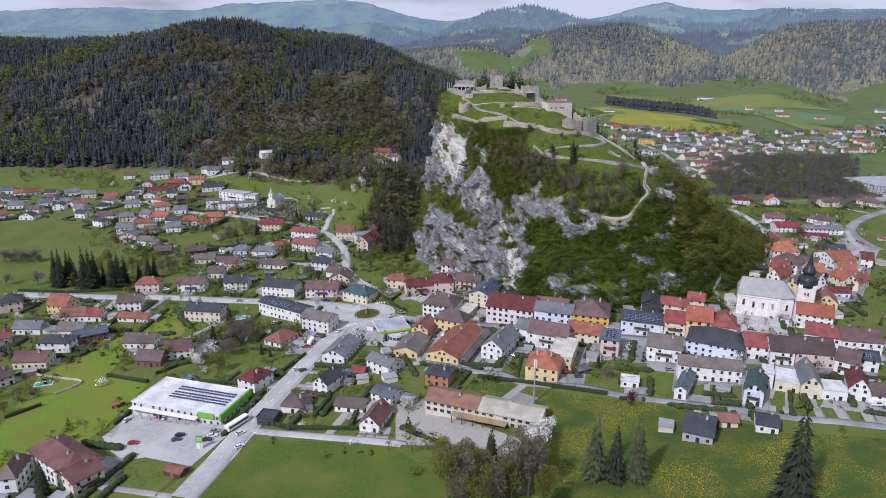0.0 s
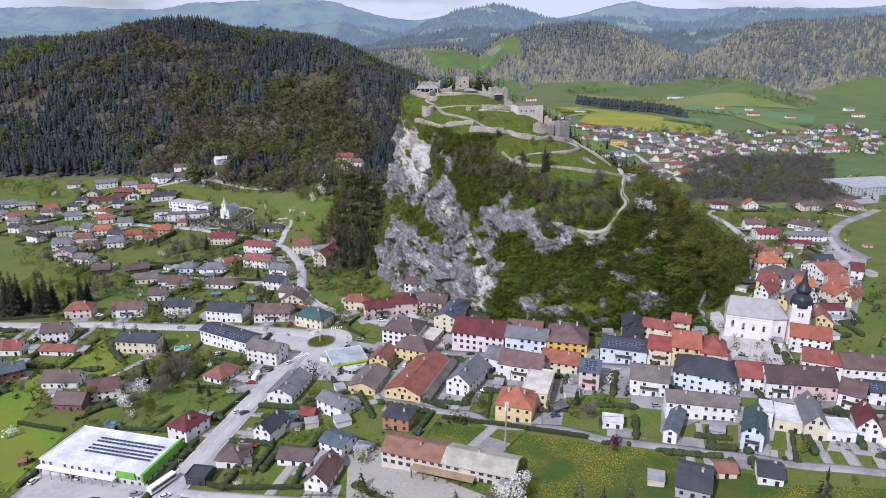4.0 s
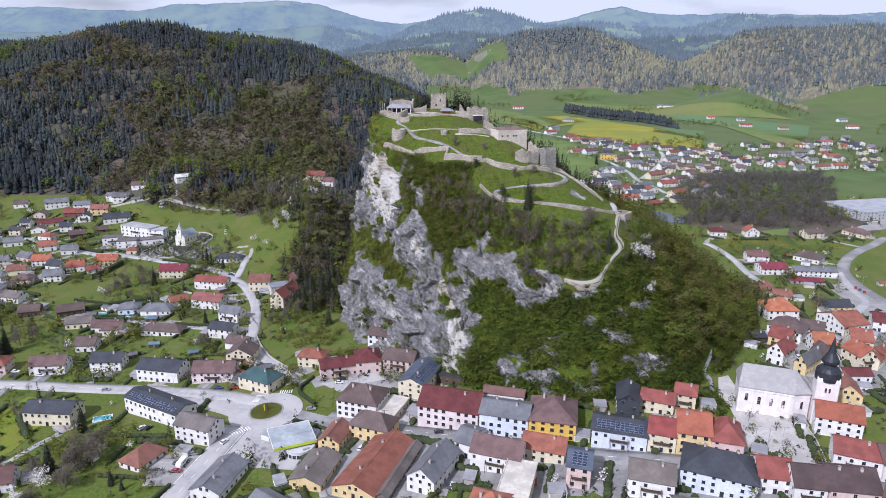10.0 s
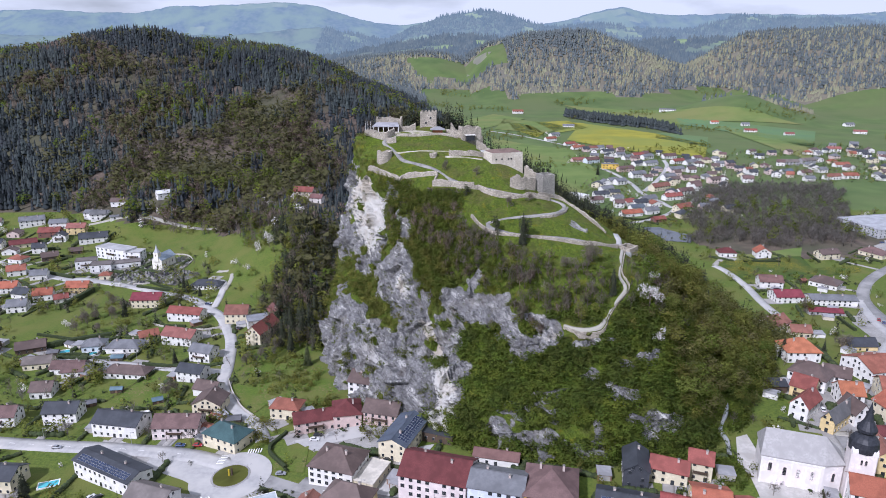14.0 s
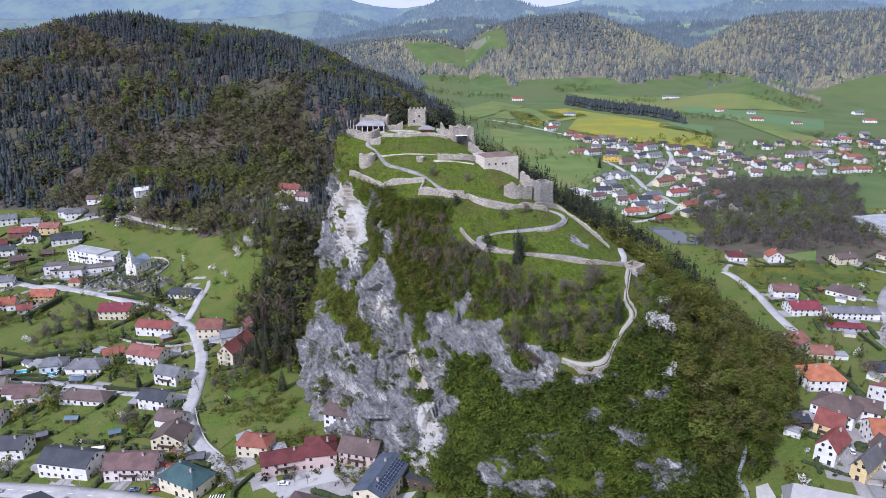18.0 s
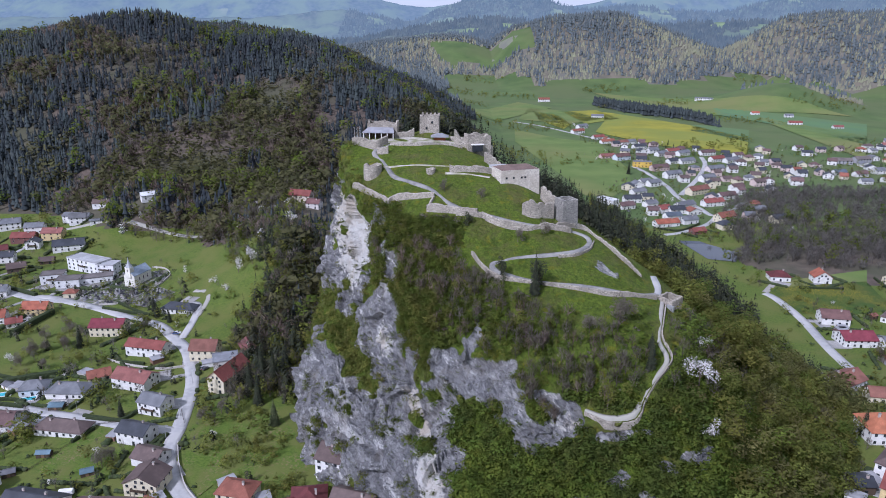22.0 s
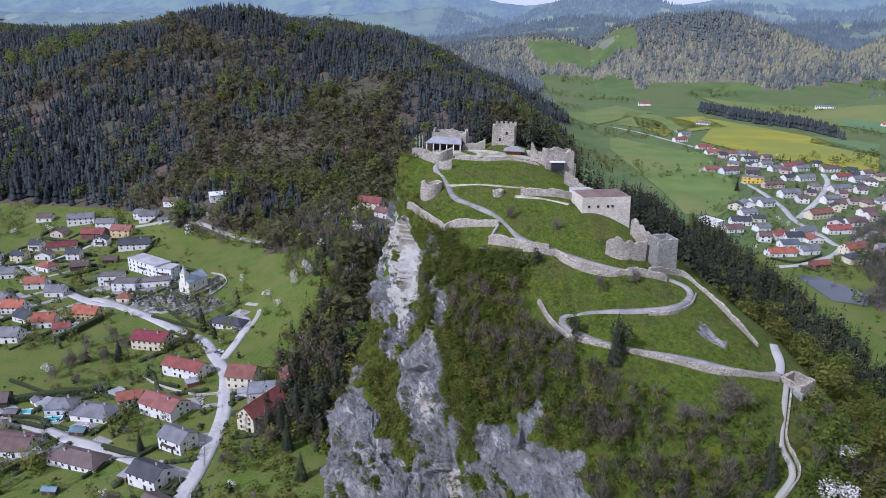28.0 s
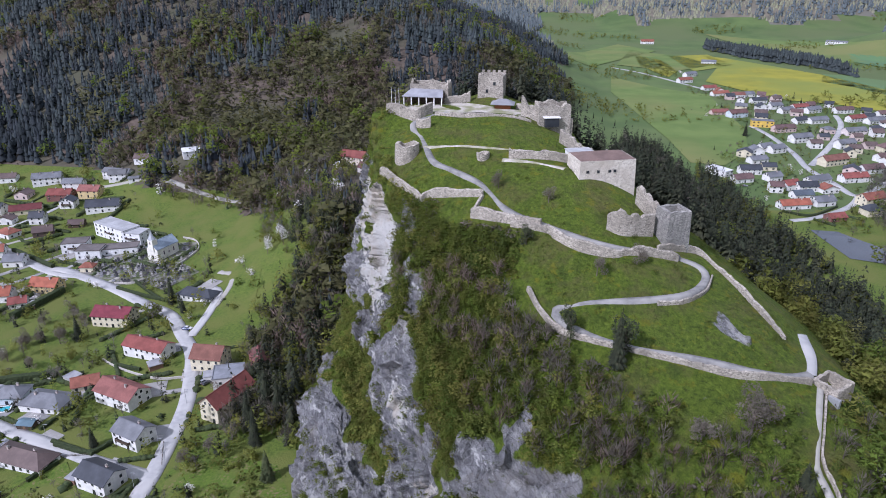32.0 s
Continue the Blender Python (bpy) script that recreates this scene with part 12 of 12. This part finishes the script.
def caravan(x, y, rot):
    top = new("caravan")
    top.matrix_basis = pose(x, y, flat1(x, y) + 0.25, 0, 0, rot)
    tagged(top, "white parked caravan with rounded ends", "caravan")
    put("body", shell("body", [(-3.0, 0.5), (-3.1, 1.6), (-2.6, 2.6), (2.7, 2.6), (3.1, 1.5), (2.9, 0.5)], 2.2, M_WHITE), top, Matrix.Identity(4))
    bm = bmesh.new()
    box(bm, -1.0, 1.0, -1.16, -1.05, 1.3, 2.0)
    part("window", bm, M_WINDOW, top)
    for wy in (-0.95, 0.95):
        put("wheel", WHEEL, top, pose(0.2, wy, 0.33))


def garden_wall(pts, h=1.2, t=0.35):
    c = lerp_path(pts, 2.0)
    n = side_normals(c)
    z = flat_z(c[:, 0], c[:, 1])
    rows = []
    for off, zz in ((-0.5, -1.0), (-0.5, h), (0.5, h), (0.5, -1.0)):
        rows.append(np.column_stack([c + n * t * off, z + zz]))
    v = np.stack(rows, 1).reshape(-1, 3)
    f = grid_faces(len(c), 4).tolist() + [[0, 1, 2, 3], [len(v) - 1, len(v) - 2, len(v) - 3, len(v) - 4]]
    tagged(mesh_object("garden_wall", v, f, paint((0.5, 0.47, 0.43))), "low pale rendered garden wall", "wall")


def fence(pts, h=1.1):
    c = lerp_path(pts, 2.5)
    top = new("fence")
    z0 = flat1(c[0, 0], c[0, 1])
    top.matrix_basis = pose(c[0, 0], c[0, 1], z0)
    tagged(top, "simple wooden garden fence with posts and rails", "fence")
    bm = bmesh.new()
    box(bm, -0.06, 0.06, -0.06, 0.06, -0.4, h)
    me = bpy.data.meshes.new("post")
    bm.to_mesh(me)
    bm.free()
    me.materials.append(M_WOODDARK)
    z = flat_z(c[:, 0], c[:, 1])
    for k in range(len(c)):
        put("post", me, top, pose(c[k, 0] - c[0, 0], c[k, 1] - c[0, 1], z[k] - z0))
    for lev in (0.45, 0.95):
        n = side_normals(c)
        rows = []
        for off, zz in ((-0.03, lev), (-0.03, lev + 0.12), (0.03, lev + 0.12), (0.03, lev)):
            rows.append(np.column_stack([c + n * off - c[0], z + zz - z0]))
        v = np.stack(rows, 1).reshape(-1, 3)
        f = np.stack([np.array([[i * 4 + k, i * 4 + (k + 1) % 4, i * 4 + 4 + (k + 1) % 4, i * 4 + 4 + k] for k in range(4)]) for i in range(len(c) - 1)]).reshape(-1, 4)
        mesh_object("rail", v, f, M_WOODDARK, top)


def dashes(pts):
    """Broken centre line of a road, each dash a piece."""
    c = lerp_path(pts, 3.0)
    n = side_normals(c)
    first = None
    for k in range(0, len(c) - 1, 3):
        a, b = c[k], c[k + 1]
        q = np.array([a - n[k] * 0.09, b - n[k + 1] * 0.09, b + n[k + 1] * 0.09, a + n[k] * 0.09])
        z = flat_z(q[:, 0], q[:, 1]) + 0.325
        v = np.concatenate([np.column_stack([q, z]), np.column_stack([q, z - 0.02])])
        ob = mesh_object("road_marking", v, [[0, 1, 2, 3], [0, 4, 5, 1], [1, 5, 6, 2], [2, 6, 7, 3], [3, 7, 4, 0]], M_LINE)
        tagged(ob, "white painted dash on the road", "road marking", kind="structure")


def edge_line(pts, off):
    c = lerp_path(pts, 4.0)
    n = side_normals(c)
    rows = []
    for o in (off - 0.1, off + 0.1):
        q = c + n * o
        rows.append(np.column_stack([q, flat_z(q[:, 0], q[:, 1]) + 0.3]))
    tagged(mesh_object("road_marking", np.stack(rows, 1).reshape(-1, 3), grid_faces(len(c), 2), M_LINE), "white painted edge line of the road", "road marking", kind="structure")


def crossing(x, y, rot):
    for k in range(6):
        m = Matrix.Rotation(radians(rot), 3, "Z")
        q = np.array([tuple((m @ Vector((px, py, 0)))[:2]) for px, py in ((k * 1.1 - 3, -1.6), (k * 1.1 - 2.5, -1.6), (k * 1.1 - 2.5, 1.6), (k * 1.1 - 3, 1.6))]) + np.array([x, y])
        z = flat_z(q[:, 0], q[:, 1]) + 0.36
        tagged(mesh_object("road_marking", np.column_stack([q, z]), [[0, 1, 2, 3]], M_LINE), "white stripe of a zebra crossing", "road marking", kind="structure")

def planter(x, y):
    """Round stone trough with a clipped low shrub."""
    top = new("planter")
    top.matrix_basis = pose(x, y, flat1(x, y) + 0.26)
    tagged(top, "round stone planter with a low shrub on the square", "planter", group="planters on the church square")
    part("trough", lathe([(0.0, 0.0), (0.85, 0.0), (1.05, 0.62), (0.92, 0.62), (0.82, 0.5), (0.0, 0.5)], 14), M_GRAVEL, top)
    ob = put("shrub", SHRUB, top, pose(0, 0, 0.3) @ Matrix.Diagonal((1.5, 1.5, 1.3, 1)), "low green shrub")
    return ob


SHRUB = geo_mesh("shrub", crown_geo(90, 0.09, 95, (0.45, 0.45, 0.26), 0.42), M_BUSH)
# ---- street furniture and garden clutter ----
for px_, py_ in ((147.6, 337.3), (152.1, 333.9), (157.2, 331.2), (146.7, 328.5), (169.6, 337.5)):
    planter(px_, py_)
pool(-174.2, 517.8)
pool(-130.7, 388.2)
pool(-189.7, 522.0)
pool(-205.5, 306.2)
garden_shed(-144.2, 455.2, 5, 4)
garden_shed(-136.5, 468.2, 6, 3)
garden_shed(-153.3, 508.8, 7, 5)
garden_shed(-191.2, 530.1, 6, 5)
garden_shed(-132.8, 305.3, 4, 3)
garden_shed(-119.2, 354.3, 3, 3)
garden_shed(-19.0, 280.6, 6, 4)
garden_shed(59.9, 298.9, 7, 5)
garden_shed(-157.4, 283.9, 3, 3)
garden_shed(-107.2, 231.2, 8, 5)
garden_shed(78.1, 285.2, 7, 5)
garden_shed(-109.6, 453.9, 5, 4)
garden_shed(-73.4, 433.5, 6, 4)
garden_shed(-64.5, 430.7, 7, 5)
garden_shed(-195.9, 518.4, 6, 5)
garden_shed(-55.1, 307.9, 8, 6)
garden_shed(-51.6, 299.2, 6, 4)
garden_shed(-65.9, 274.9, 5, 4)
garden_shed(-220.7, 364.4, 6, 5)
garden_shed(-191.7, 391.9, 4, 3)
garden_shed(-132.8, 308.8, 5, 4)
garden_shed(309.6, 608.1, 5, 4)
garden_shed(336.3, 533.0, 6, 5)
garden_shed(-73.8, 423.1, 9, 6)
street_lamp(-59.2, 379.3)
street_lamp(-45.6, 383.3)
street_lamp(-71.0, 358.8)
street_lamp(-75.9, 337.7)
street_lamp(-79.3, 311.9)
street_lamp(-86.2, 285.7)
street_lamp(-89.1, 269.7)
street_lamp(-178.0, 428.2)
street_lamp(-150.4, 422.2)
street_lamp(-106.3, 413.7)
street_lamp(2.5, 366.8)
street_lamp(30.7, 355.0)
street_lamp(98.9, 331.7)
street_lamp(122.6, 324.0)
street_lamp(149.2, 331.4)
street_lamp(154.4, 331.0)
street_lamp(159.4, 330.2)
street_lamp(-86.6, 497.0)
street_lamp(-92.4, 528.9)
street_lamp(-85.8, 477.8)
street_lamp(-139.1, 501.4)
street_lamp(-103.3, 246.7)
street_lamp(343.6, 580.8)
street_lamp(319.7, 529.8)
mast(35.0, 273.2)
sign_tower(-104.0, 247.5)
caravan(172.1, 257.6, 0)
caravan(-111.3, 440.2, 10)
caravan(-79.6, 346.6, 80)
garden_wall([(-197.9, 639.8), (-184.8, 642.6), (-172.3, 663.8), (-167.4, 683.5), (-169.8, 693.2), (-177.9, 702.7), (-189.2, 708.0)])
garden_wall([(-152.6, 559.5), (-137.4, 552.0), (-116.4, 545.8), (-103.6, 547.9)])
garden_wall([(-79.1, 474.5), (-72.7, 459.2), (-63.5, 442.8), (-51.9, 429.5)])
garden_wall([(-223.3, 317.6), (-202.4, 312.3), (-187.2, 307.9), (-193.7, 295.3)])
garden_wall([(174.5, 338.7), (173.5, 331.5), (168.3, 314.5)])
fence([(-170.8, 479.1), (-166.6, 486.4), (-161.3, 499.5)])
fence([(24.2, 301.3), (32.6, 296.9)])
fence([(-137.9, 456.8), (-129.2, 477.3)])
fence([(-109.2, 217.2), (-102.8, 234.3)])
fence([(-40.6, 253.6), (-24.8, 251.6)])
fence([(3.2, 283.3), (9.8, 298.2)])
fence([(-88.6, 503.1), (-82.4, 490.8)])
fence([(-198.0, 400.8), (-193.7, 374.5)])
fence([(-133.7, 485.2), (-124.8, 491.2), (-114.4, 493.5)])
fence([(239.0, 860.2), (251.3, 843.1)])
fence([(-160.7, 355.1), (-145.4, 373.5)])
fence([(-36.4, 261.2), (-26.4, 258.8)])
dashes([(-93.1, 239.0), (-89.1, 261.0), (-85.1, 281.9), (-76.0, 323.0), (-63.9, 372.9)])
dashes([(-79.7, 404.7), (-114.2, 412.9), (-142.1, 417.9), (-176.3, 424.5), (-202.5, 427.2)])
dashes([(-13.3, 371.9), (0.7, 365.5), (17.9, 358.9), (37.8, 351.9), (85.9, 332.4), (105.4, 326.8), (126.6, 320.9)])
edge_line([(-93.1, 239.0), (-89.1, 261.0), (-85.1, 281.9), (-76.0, 323.0), (-63.9, 372.9)], 5.0)
edge_line([(-93.1, 239.0), (-89.1, 261.0), (-85.1, 281.9), (-76.0, 323.0), (-63.9, 372.9)], -5.0)
crossing(-63.5, 370.4, 45)
crossing(-48.0, 403.8, 0)
crossing(-60.7, 370.4, 35)
crossing(-60.9, 398.4, 80)
